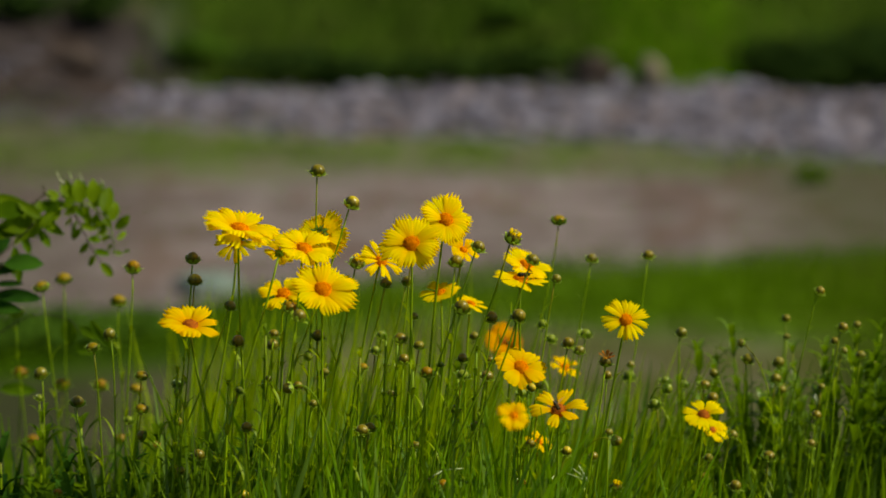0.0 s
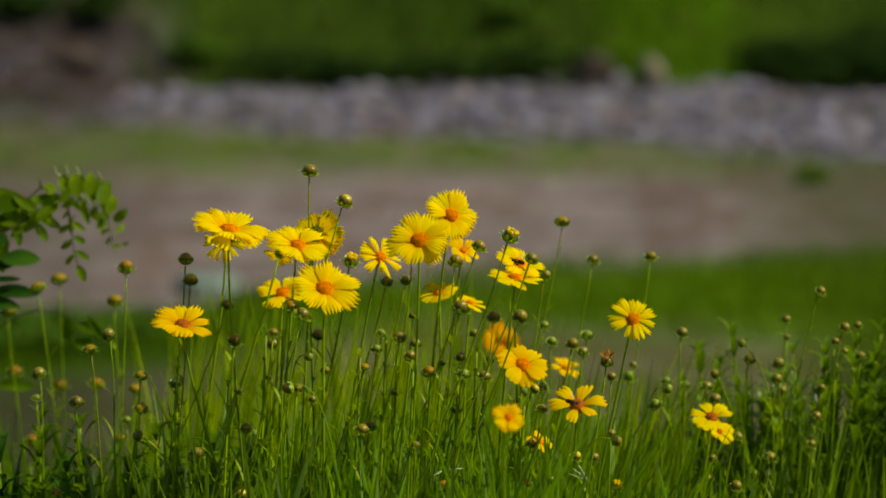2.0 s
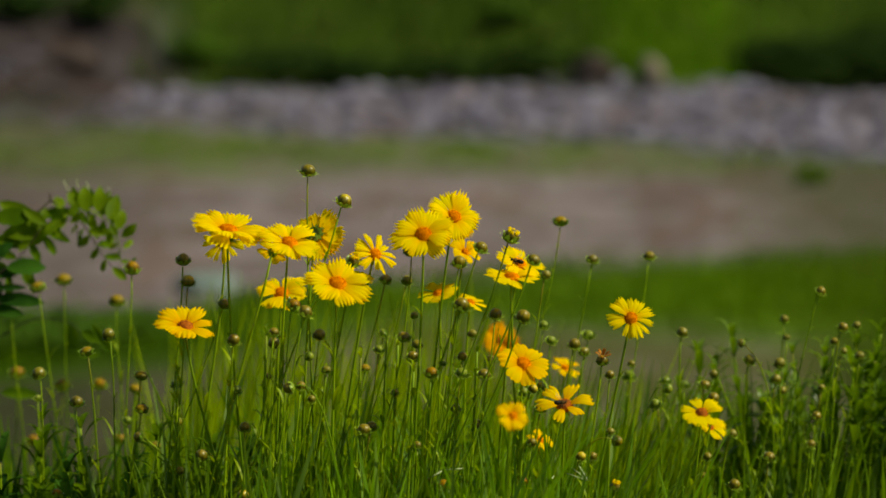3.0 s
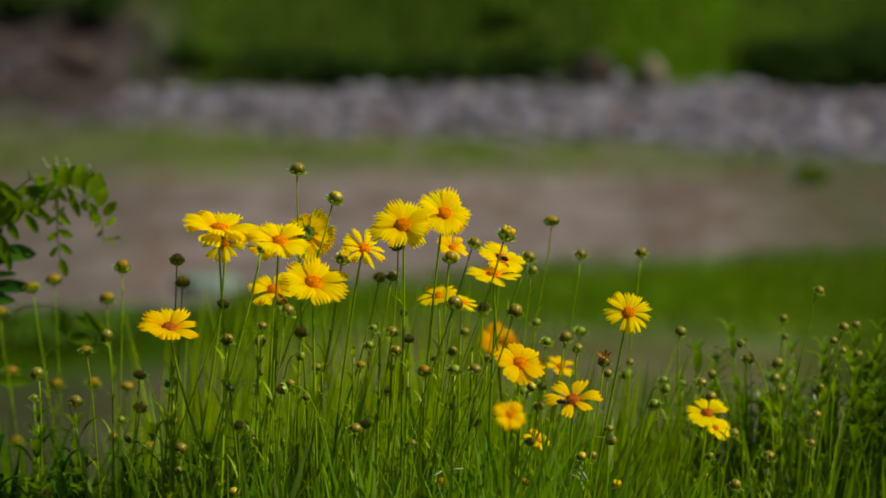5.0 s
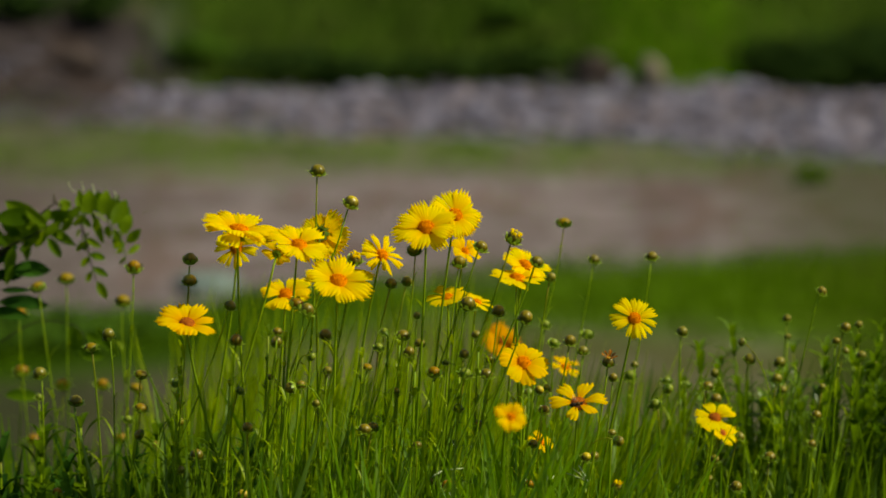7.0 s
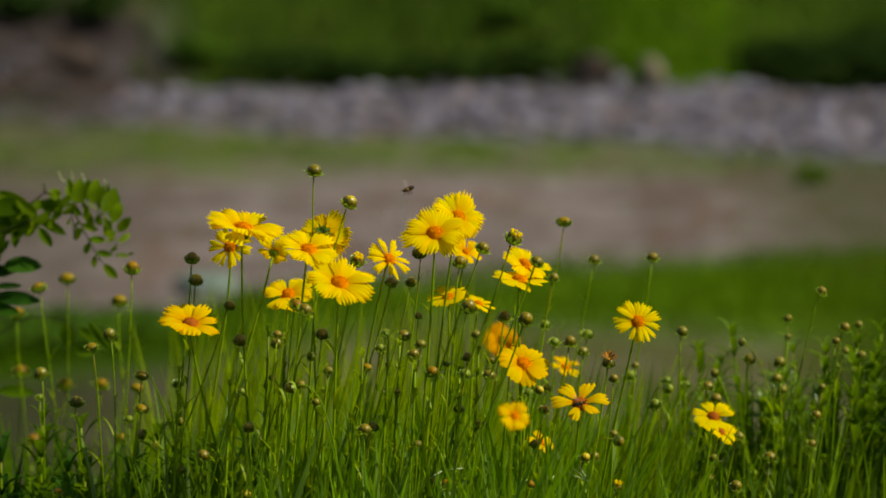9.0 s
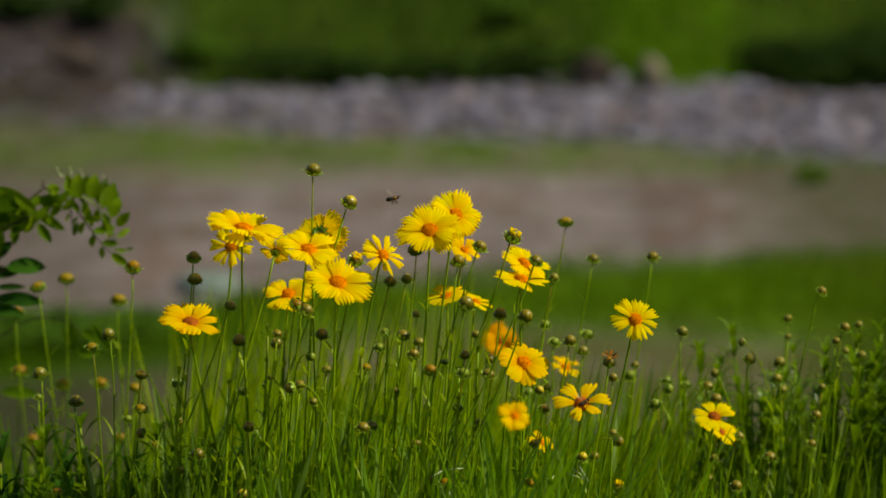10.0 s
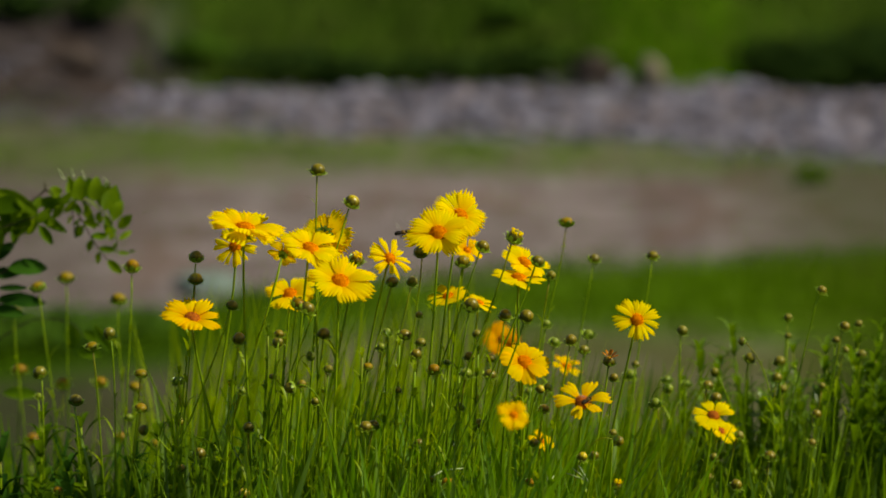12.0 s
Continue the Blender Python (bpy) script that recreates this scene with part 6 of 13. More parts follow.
    sway("f15", [(0, -7.6, -1.3), (0.5, -1.8, 1.3), (1, -5.1, 0.6), (1.5, -1.2, -0.7), (2, -2.5, 0), (2.5, -3.1, 0.6), (3, -3.8, 0.6), (4, -3.3, 1.5), (5, -5.8, 4.5), (5.5, -6.4, 5.2), (6, 0.6, -1.3), (6.5, 0.6, -0.6), (7, -1.3, 0.7), (8, 0, -0.2), (9, 1.3, -1.3), (9.5, 0, 0), (10, -0.7, 0), (10.5, 0, 0), (11, 0, 0), (11.5, 1.3, -0.6), (12, 0.6, 0)])
    sway("f16", [(0, 2.5, 0), (0.5, -1.7, 0), (1, 0.8, 0), (1.5, -0.9, 0), (2, 0, 0), (2.5, 0.8, 0), (3, 0, 0), (4, -1, -0.1), (5, -2.5, 0), (5.5, -4.2, 0), (6, 0.8, -0.9), (6.5, 0, 0), (7, 0.8, 0), (8, 0.5, 0), (9, 0.8, 0), (9.5, 0.8, 0), (10, 0, 0), (10.5, 0, 0), (11, 0, 0), (11.5, 0.8, 0), (12, 0.8, 0.8)])
    sway("f17", [(0, -1.9, -3.2), (0.5, 0, -0.6), (1, -0.7, -1.9), (1.5, -0.7, -1.3), (2, -0.7, -1.3), (2.5, 0.6, -1.3), (3, 0, -0.6), (4, -0.5, -0.4), (5, -2.6, 0), (5.5, 0, 1.3), (6, 0, -0.6), (6.5, 0, 0), (7, 0, 0), (8, 0, -0.1), (9, 0, -0.6), (9.5, 0, 0), (10, 0, 0), (10.5, 0, 0), (11, 0, 0), (11.5, 0, 0), (12, 0.6, 0.7)])
    sway("f18", [(0, -0.7, 0), (0.5, 0, 0), (1, -0.7, 0), (1.5, 0, -0.8), (2, 0, -0.8), (2.5, 0.7, -0.8), (3, 0, -0.8), (4, -1.1, -0.4), (5, -4.4, 0), (5.5, -1.5, 0), (6, -1.5, 0), (6.5, -0.7, 0), (7, 0, 0), (8, -0.1, 0), (9, 0, 0), (9.5, 0, 0), (10, 0, 0), (10.5, 0, 0), (11, 0, 0), (11.5, 0, 0.7), (12, 0.7, 0.7)])
    sway("f19", [(0, -16.3, -6.1), (0.5, -2.3, -1), (1, -8, -2.9), (1.5, -9.3, -3.6), (2, -2.3, -2.3), (2.5, -6.1, -2.9), (3, -11.9, -2.3), (4, -6.1, -0.7), (5, -5.7, 1.3), (5.5, -8.3, 2.5), (6, -0.7, 0), (6.5, 1.2, -1.3), (7, -1.9, -0.6), (8, -0.1, -0.8), (9, -0.7, -0.6), (9.5, 0, -0.6), (10, 0.6, -0.6), (10.5, 0, 0), (11, 1.9, -0.6), (11.5, 1.2, -0.6), (12, 1.2, 0.6)])
    sway("f20", [(0, 0, 0), (0.5, -1.1, 0), (1, 1.1, 0), (1.5, -0.6, 0), (2, -3.3, -1.1), (2.5, -1.1, -0.5), (3, -0.6, 0), (4, -2.1, -0.3), (5, -2.2, 0.5), (5.5, -4.4, -0.5), (6, -1.7, -0.5), (6.5, -3.8, -0.5), (7, -1.7, -0.5), (8, -0.9, -0.2), (9, 0.5, 0), (9.5, 0, 0), (10, 0.5, 0), (10.5, 0, 0), (11, 0, 0.5), (11.5, 0.5, 0.5), (12, 0, 0.5)])
    sway("f21", [(0, -1.4, 0), (0.5, -1.4, 0), (1, -0.7, 0), (1.5, -0.7, 0), (2, -0.7, 0), (2.5, -0.7, 0), (3, 0, 1.4), (4, -1, 0.7), (5, -2.7, 2.1), (5.5, -1.4, 1.4), (6, -0.7, 0), (6.5, -0.7, 0), (7, 0, 0), (8, -0.1, 0), (9, 0, 0), (9.5, 0, 0), (10, 0, 0), (10.5, 0, 0), (11, -0.7, 0), (11.5, 0, 0.7), (12, 0.7, 0.7)])
    sway("f22", [(0, -6.9, 0), (0.5, -0.7, -0.7), (1, -0.7, -0.7), (1.5, -3.5, 0), (2, -0.7, -1.4), (2.5, 0.7, 0), (3, -8.3, 1.4), (4, -3.1, 0.2), (5, -4.2, 1.4), (5.5, -4.2, 0.7), (6, -1.4, -0.7), (6.5, 0.7, 0), (7, 2.1, -1.4), (8, 1.3, -0.7), (9, 0.7, -0.7), (9.5, 1.4, -0.7), (10, 1.4, -0.7), (10.5, 0, 0), (11, -0.7, 0), (11.5, -0.7, 0.7), (12, 0.7, 0)])
    sway("f23", [(0, -6.2, 0), (0.5, -0.7, -0.7), (1, -0.7, -0.7), (1.5, -2.7, 0), (2, -0.7, -0.7), (2.5, 0.7, -0.7), (3, -7.5, 2), (4, -2.8, 0.5), (5, -4.1, 2), (5.5, -3.4, 0.7), (6, -1.4, 0), (6.5, 0.7, 0), (7, 2.1, -1.4), (8, 1.3, -0.7), (9, 1.3, -0.7), (9.5, 1.3, -0.7), (10, 1.3, -0.7), (10.5, 0, 0), (11, -0.7, 0), (11.5, -0.7, 0.7), (12, 1.3, 0)])
    sway("f24", [(0, -1.3, 0.7), (0.5, -2.7, 0), (1, -0.7, 0), (1.5, 0, -0.7), (2, -1.3, 0), (2.5, -1.3, -0.7), (3, 0, -0.7), (4, -2.8, 0), (5, -10, 2), (5.5, -4.7, 0), (6, 0, -0.7), (6.5, 0.7, 0), (7, 0, 0), (8, 0, 0), (9, 0.7, -0.7), (9.5, -0.7, 0), (10, -0.7, 0.7), (10.5, 0, 0), (11, 0, 0), (11.5, 0.7, 0), (12, 1.4, 0.7)])
    sway("f26", [(0, 2, 0), (0.5, -9.8, 0), (1, -2.6, -1.3), (1.5, -7.2, -1.3), (2, 2, -0.6), (2.5, -7.2, -0.6), (3, -3.3, -0.6), (4, -5.7, -0.6), (5, -11.2, 0.6), (5.5, -7.9, -1.3), (6, -3.3, -0.6), (6.5, 3.3, -0.6), (7, 0, -0.6), (8, 0.3, -0.4), (9, -2.6, -0.6), (9.5, 2, 0), (10, -1.3, 0), (10.5, 0, 0), (11, 0.7, 0), (11.5, 2, 0), (12, 4.6, 0)])
    sway("b1", [(0, 0, 0), (0.5, -9, 0), (1, -4.5, -0.7), (1.5, -6.4, 0), (2, -5.8, 0), (2.5, -7.1, -0.7), (3, -7.1, 0), (4, -7.1, 0.2), (5, -14.8, 1.3), (5.5, -5.8, 0.6), (6, -2.6, 0), (6.5, 0, 0), (7, 0, 0), (8, -1.4, 0.1), (9, -2.6, 0), (9.5, -1.3, 0), (10, -3.2, 0.6), (10.5, 0, 0), (11, -0.6, 0), (11.5, 1.3, 0.6), (12, 0, 0.6)])
    sway("b2", [(0, 0, 0), (0.5, -9.7, 0), (1, -4.5, 0), (1.5, -5.8, 0), (2, -5.2, 0), (2.5, -6.5, 0), (3, -5.8, 0), (4, -6.3, 0.1), (5, -12.2, 0.6), (5.5, -5.8, 0), (6, -2.6, 0), (6.5, 0.6, 0), (7, -0.7, 0), (8, -0.9, 0), (9, -1.9, 0), (9.5, -0.7, 0), (10, -1.9, 0), (10.5, 0, 0), (11, -1.3, 0), (11.5, 1.3, 0.6), (12, 0, 0.6)])
    sway("b3", [(0, 2.6, -2), (0.5, -3.2, -6.5), (1, -4.5, -0.7), (1.5, -4.5, -5.9), (2, -2.6, -2.6), (2.5, -3.9, -4.5), (3, -4.5, -3.3), (4, -3.4, -3.1), (5, -9.1, -3.3), (5.5, 0, -1.3), (6, 0.6, -2), (6.5, 2.6, -1.3), (7, 0.6, -2.6), (8, 2.1, -1.6), (9, 2, -2), (9.5, 2, -0.7), (10, 3.3, -1.3), (10.5, 0, 0), (11, 3.3, -2), (11.5, 3.9, 1.3), (12, 5.2, -0.7)])
    sway("b4", [(0, 1.3, 0), (0.5, -5.2, -1.9), (1, 0.6, 0), (1.5, -5.2, -1.9), (2, -1.9, 0), (2.5, -3.2, -1.3), (3, -3.9, -1.3), (4, -3.6, -1), (5, -7.7, -1.9), (5.5, -7.1, -1.3), (6, 3.9, 0.7), (6.5, 1.9, 0), (7, -2.6, -0.6), (8, 0.8, 0), (9, 1.9, 0), (9.5, 1.3, 0), (10, 1.3, 0.7), (10.5, 0, 0), (11, 1.3, 0.7), (11.5, 3.2, 1.3), (12, 1.9, 0.7)])
    sway("b5", [(0, -0.7, 0), (0.5, -1.4, -0.7), (1, -5, 0), (1.5, -5, 0), (2, -6.4, 0), (2.5, -5, 0), (3, -1.4, -0.7), (4, -4.2, -0.1), (5, -9.3, 0.7), (5.5, -3.5, 0), (6, 0.7, -0.7), (6.5, 2.9, -0.7), (7, 0, 0), (8, -0.1, -0.3), (9, -1.4, -0.7), (9.5, -1.4, 0), (10, -0.7, 0), (10.5, 0, 0), (11, -0.7, 0), (11.5, -0.7, 0.7), (12, -1.4, 0.7)])
    sway("b6", [(0, -0.8, 0), (0.5, -2.4, -0.8), (1, -4.8, -0.8), (1.5, -4, 0), (2, -4.8, 0), (2.5, -2.4, -0.8), (3, -0.8, -0.8), (4, -2.7, -0.3), (5, -9.6, 0), (5.5, -1.6, 0), (6, 4, -0.8), (6.5, 5.6, -0.8), (7, 1.6, 0), (8, 2.9, -0.2), (9, 2.4, 0), (9.5, 3.2, 0), (10, 1.6, 0), (10.5, 0, 0), (11, -0.8, 0), (11.5, 0, 0.8), (12, 1.6, 0.8)])
    sway("b7", [(0, 3.1, 0), (0.5, 1.5, 0), (1, 0.8, 0), (1.5, -2.2, 0), (2, 0, 0), (2.5, -1.5, 0), (3, 0, 0), (4, -0.2, -0.1), (5, -5.3, 0), (5.5, 0.8, -0.7), (6, 6.1, 0), (6.5, 5.4, 0), (7, 0, 0), (8, 1.2, -0.3), (9, 0.8, -0.7), (9.5, 0, -0.7), (10, 0, 0), (10.5, 0, 0), (11, 0.8, 0), (11.5, 0.8, 0), (12, 0, 0)])
    sway("b8", [(0, 0, -0.8), (0.5, 0.8, -0.8), (1, -0.8, -0.8), (1.5, -1.6, 0), (2, -3.1, -0.8), (2.5, -3.1, -0.8), (3, -1.6, -0.8), (4, -3.9, 0.1), (5, -10.2, 1.6), (5.5, -4.7, 0.8), (6, -1.6, 0), (6.5, 3.1, -0.8), (7, 3.9, -0.8), (8, 1.6, -0.5), (9, 0.8, -0.8), (9.5, 0, 0), (10, 0, 0), (10.5, 0, 0), (11, 0, 0), (11.5, 0, 0.8), (12, 0, 0.8)])
    sway("b9", [(0, 0.8, 0), (0.5, -0.8, 0.8), (1, -7.2, 0), (1.5, -7.2, 0), (2, -6.4, 0.8), (2.5, -4.8, 0), (3, -3.2, 0), (4, -5.5, -0.3), (5, -13.6, 0), (5.5, -4, -0.8), (6, 0.8, -1.6), (6.5, 5.6, -0.8), (7, 4, -0.8), (8, 2.7, -0.7), (9, 1.6, -0.8), (9.5, 1.6, -0.8), (10, 0.8, 0), (10.5, 0, 0), (11, 0, 0), (11.5, 0, 0), (12, -0.8, 0)])
    sway("b10", [(0, 0.8, -1.6), (0.5, 0, -0.8), (1, -4, -0.8), (1.5, -4, -0.8), (2, -4, -0.8), (2.5, -3.2, -1.6), (3, -2.4, -1.6), (4, -3.7, -1.3), (5, -8.1, -0.8), (5.5, -3.2, -1.6), (6, -0.8, -1.6), (6.5, 1.6, -0.8), (7, 1.6, 0), (8, 1, -0.2), (9, 0.8, 0), (9.5, 0.8, 0), (10, 0, 0), (10.5, 0, 0), (11, 0, 0), (11.5, 0, 0.8), (12, 0, 0.8)])
    sway("b11", [(0, 0.7, 0), (0.5, 0, 0), (1, -0.7, 0), (1.5, -0.7, 0), (2, -0.7, 0), (2.5, -0.7, 0), (3, -0.7, 0), (4, -0.6, 0), (5, -2, 0), (5.5, -0.7, 0), (6, 1.4, 0), (6.5, 0.7, 0), (7, 0, 0), (8, 0.3, 0), (9, 0.7, 0), (9.5, 0, 0), (10, 0, 0), (10.5, 0, 0), (11, 0, 0), (11.5, 0, 0.7), (12, 0, 0.7)])
    sway("b12", [(0, 0, 0), (0.5, -1.6, 0), (1, -2.4, 0), (1.5, -2.4, 0), (2, -2.4, -0.8), (2.5, -0.8, -0.8), (3, 0, -0.8), (4, -1.4, -0.3), (5, -5.7, 0), (5.5, -0.8, 0), (6, 2.4, 0), (6.5, 3.2, 0), (7, 0.8, 0), (8, 1.8, 0), (9, 2.4, 0), (9.5, 1.6, 0), (10, 0.8, 0), (10.5, 0, 0), (11, 0, 0), (11.5, 0, 0.8), (12, 0.8, 0.8)])
    sway("b13", [(0, 0, -0.8), (0.5, 0, 0), (1, -0.8, 0), (1.5, -1.6, 0.8), (2, -3.2, 0), (2.5, -1.6, 0), (3, -0.8, 0), (4, -2.4, 0.4), (5, -6.5, 0.8), (5.5, -2.4, 0.8), (6, 0, 0), (6.5, 1.6, 0), (7, 1.6, 0), (8, 1, 0.2), (9, 0.8, 0), (9.5, 0.8, 0), (10, 0, 0.8), (10.5, 0, 0), (11, 0, 0.8), (11.5, 0, 0.8), (12, 0, 1.6)])
    sway("b14", [(0, 1.3, -0.6), (0.5, 0.6, -0.6), (1, 0, -0.6), (1.5, 0, -0.6), (2, 0.6, -0.6), (2.5, 0, -0.6), (3, 0.6, -0.6), (4, 0.3, -0.3), (5, 0, 0), (5.5, 0.6, 0), (6, 0, 0), (6.5, 0.6, 0), (7, 0, 0), (8, 0.3, -0.1), (9, 0.6, -0.6), (9.5, 0, 0), (10, 0, 0), (10.5, 0, 0), (11, 0, 0), (11.5, 0, 0.6), (12, 0, 0.6)])
    sway("b15", [(0, 0.7, 0), (0.5, 0, 0), (1, 0, -0.7), (1.5, 0.7, 0), (2, 0, 0), (2.5, 0, 0), (3, 0, 0), (4, -0.1, -0.1), (5, -1.4, -0.7), (5.5, 0, 0), (6, 0, 0), (6.5, 0.7, 0), (7, 0, 0), (8, 0.3, 0), (9, 0.7, 0), (9.5, 0, 0), (10, 0, 0), (10.5, 0, 0), (11, 0, 0), (11.5, 0, 0.7), (12, 0.7, 0.7)])
    sway("b16", [(0, 1.4, 0), (0.5, -1.3, -1.4), (1, -2, -1.4), (1.5, -1.3, -1.4), (2, -0.7, -1.4), (2.5, -4, -3.4), (3, -3.3, -2.7), (4, -2.3, -1.9), (5, -4, -2), (5.5, -3.3, -2), (6, 0.7, -0.7), (6.5, -0.7, -0.7), (7, 0, 0), (8, 0.1, -0.1), (9, 0.7, 0), (9.5, 0, 0), (10, 0.7, 0), (10.5, 0, 0), (11, -0.7, 0), (11.5, 0.7, 0.7), (12, 0.7, 0.7)])
    sway("b17", [(0, 0.7, -0.7), (0.5, -0.7, -0.7), (1, -0.7, -0.7), (1.5, -0.7, -0.7), (2, 0, -0.7), (2.5, 0, -0.7), (3, 0, -0.7), (4, -0.3, -0.3), (5, -0.7, 0), (5.5, -0.7, 0), (6, 0, 0), (6.5, 0, 0), (7, 0, 0), (8, 0.3, -0.1), (9, 0.7, -0.7), (9.5, 0.7, 0), (10, 0, 0), (10.5, 0, 0), (11, 0, 0), (11.5, 0, 0.7), (12, 0, 0.7)])
    sway("b18", [(0, 0.8, -0.8), (0.5, 0.8, 0), (1, 0, 0), (1.5, 0, -0.8), (2, 0, -0.8), (2.5, -0.8, -0.8), (3, 0, -0.8), (4, -1.9, -0.4), (5, -7, 0.8), (5.5, -3.8, 0), (6, 0, -0.8), (6.5, 0.8, 0), (7, 0.8, 0), (8, 0.8, 0), (9, 1.6, 0), (9.5, 0.8, 0), (10, 0, 0), (10.5, 0, 0), (11, 0, 0), (11.5, 0, 0.8), (12, 0, 0.8)])
    sway("b19", [(0, 0.6, -0.6), (0.5, 0, -0.6), (1, 0, -0.6), (1.5, 0.6, -0.6), (2, 0, -0.6), (2.5, 0, -0.6), (3, 0.6, -0.6), (4, 0.2, -0.4), (5, -0.6, 0), (5.5, 0, 0), (6, 0.6, -0.6), (6.5, 0, -0.6), (7, 0, 0), (8, 0.3, -0.4), (9, 0.6, -0.6), (9.5, 0.6, 0), (10, 0, -0.6), (10.5, 0, 0), (11, 0, 0), (11.5, 0, 0), (12, 0, 0)])
    sway("b20", [(0, 0, -0.9), (0.5, -2.5, -0.9), (1, -4.2, 0), (1.5, -4.2, 0), (2, -0.8, -0.9), (2.5, 1.7, -0.9), (3, 0.8, -0.9), (4, -4.4, -0.8), (5, -15.9, 0), (5.5, -7.5, -1.7), (6, -0.8, -0.9), (6.5, 1.7, 0), (7, 0.8, 0), (8, 0.7, 0), (9, 0.8, 0), (9.5, 0, 0), (10, 0, 0), (10.5, 0, 0), (11, 0, 0), (11.5, 0, 0.8), (12, 0, 0.8)])
    sway("b21", [(0, 0.8, -0.8), (0.5, 0.8, -0.8), (1, 0, -0.8), (1.5, 0, -0.8), (2, 0, -0.8), (2.5, -0.8, -1.6), (3, 0, -0.8), (4, -1.5, -0.5), (5, -5.5, 0), (5.5, -3.1, 0), (6, 0, 0), (6.5, 0.8, -0.8), (7, 0.8, 0), (8, 0.6, -0.2), (9, 0.8, 0), (9.5, 0.8, 0), (10, 0, 0), (10.5, 0, 0), (11, 0, 0), (11.5, 0, 0), (12, 0.8, 0.8)])
    sway("b22", [(0, 2.6, -1.3), (0.5, -2, -4.6), (1, -0.7, -0.6), (1.5, -2, -4.6), (2, -0.7, -1.3), (2.5, -3.9, -5.9), (3, 0, -2), (4, -1.8, -1.8), (5, -7.2, -2), (5.5, -2, 0), (6, 3.3, 1.3), (6.5, 1.3, -0.6), (7, 0.6, -0.6), (8, 1.4, -0.1), (9, 2.6, -0.6), (9.5, 0.6, 0.6), (10, 2, 0.6), (10.5, 0, 0), (11, 2.6, 2), (11.5, 1.3, 1.3), (12, 3.9, 2.6)])
    sway("b23", [(0, 2.3, -1.5), (0.5, 1.6, -3.8), (1, 1.6, -0.8), (1.5, 0.8, -3.1), (2, 1.6, -0.8), (2.5, 0.8, -3.1), (3, 1.6, -1.5), (4, -0.3, -1.3), (5, -5.4, -1.5), (5.5, -2.3, 0), (6, 2.3, 0), (6.5, 3.1, -0.8), (7, 2.3, -0.8), (8, 2.2, -0.5), (9, 2.3, -0.8), (9.5, 2.3, 0), (10, 0.8, 0), (10.5, 0, 0), (11, 0.8, 0.8), (11.5, 0.8, 0.8), (12, 1.6, 0.8)])
    sway("b24", [(0, 0.6, -0.6), (0.5, 1.9, -0.6), (1, -1.4, 0), (1.5, -0.7, 0.7), (2, -0.7, 0.7), (2.5, 0.6, 0), (3, 2.6, -0.6), (4, -0.8, 0.5), (5, -12.6, 3.3), (5.5, -0.6, 1.3), (6, 7.3, -2), (6.5, 2.6, -1.3), (7, -0.6, -0.6), (8, 1.9, -0.6), (9, 4, -0.6), (9.5, 3.3, -0.6), (10, 0, 0), (10.5, 0, 0), (11, 4, -0.6), (11.5, 2.6, -0.6), (12, 1.3, 0.7)])
    sway("b25", [(0, 0.6, -1.3), (0.5, -1.3, -2.7), (1, -0.6, -1.3), (1.5, -0.6, -2), (2, 0, -1.3), (2.5, -1.3, -2.7), (3, 0, -1.3), (4, -0.4, -1.5), (5, -1.3, -1.3), (5.5, -0.6, -1.3), (6, 1.3, -0.7), (6.5, 0.6, -1.3), (7, 0.6, -0.7), (8, 0.7, -0.7), (9, 1.3, -0.7), (9.5, 0.6, 0), (10, 0, -0.7), (10.5, 0, 0), (11, 0.6, 0), (11.5, 0.6, 0), (12, 1.3, 0.6)])
    sway("b26", [(0, -1.5, -1.6), (0.5, -5.3, -5.5), (1, -1.5, -0.3), (1.5, -5.3, -3.5), (2, -2.1, -2.2), (2.5, -4.1, -3.5), (3, -2.8, -1.6), (4, -3.2, -1.9), (5, -7.1, 0), (5.5, -1.3, -1.3), (6, 0, -1.9), (6.5, 0.6, -1.3), (7, -0.7, -1.9), (8, 0, -1.4), (9, 0, -1.9), (9.5, 0, -0.7), (10, 0, -1.3), (10.5, 0, 0), (11, -0.7, -2.6), (11.5, 1.3, 0), (12, 0, -1.9)])
    sway("b27", [(0, -0.7, 0), (0.5, -3.9, -0.7), (1, -3.3, 0), (1.5, -4.5, 0), (2, -2.6, 0), (2.5, -3.9, -0.7), (3, -5.2, 0), (4, -3.3, -0.3), (5, -5.8, 0), (5.5, -1.9, -0.7), (6, 0, -0.7), (6.5, -1.3, 0), (7, -0.7, 0), (8, -0.7, 0), (9, -1.3, 0), (9.5, 0.6, 0), (10, -0.7, 0), (10.5, 0, 0), (11, -1.9, 0), (11.5, 1.3, 0), (12, 0.6, 0.6)])
    sway("b28", [(0, 1.9, -1.3), (0.5, -1.3, -1.3), (1, -1.9, 0), (1.5, 0, -1.3), (2, -0.6, -0.7), (2.5, -1.3, -1.3), (3, -1.3, -0.7), (4, -1, -0.8), (5, -5.8, -0.7), (5.5, -1.3, -0.7), (6, 3.2, -0.7), (6.5, 2.6, -0.7), (7, 0.6, -0.7), (8, 2.1, -0.5), (9, 3.2, -0.7), (9.5, 1.3, 0), (10, 2.6, -0.7), (10.5, 0, 0), (11, 1.9, 0), (11.5, 2.6, 0.6), (12, 2.6, 0.6)])
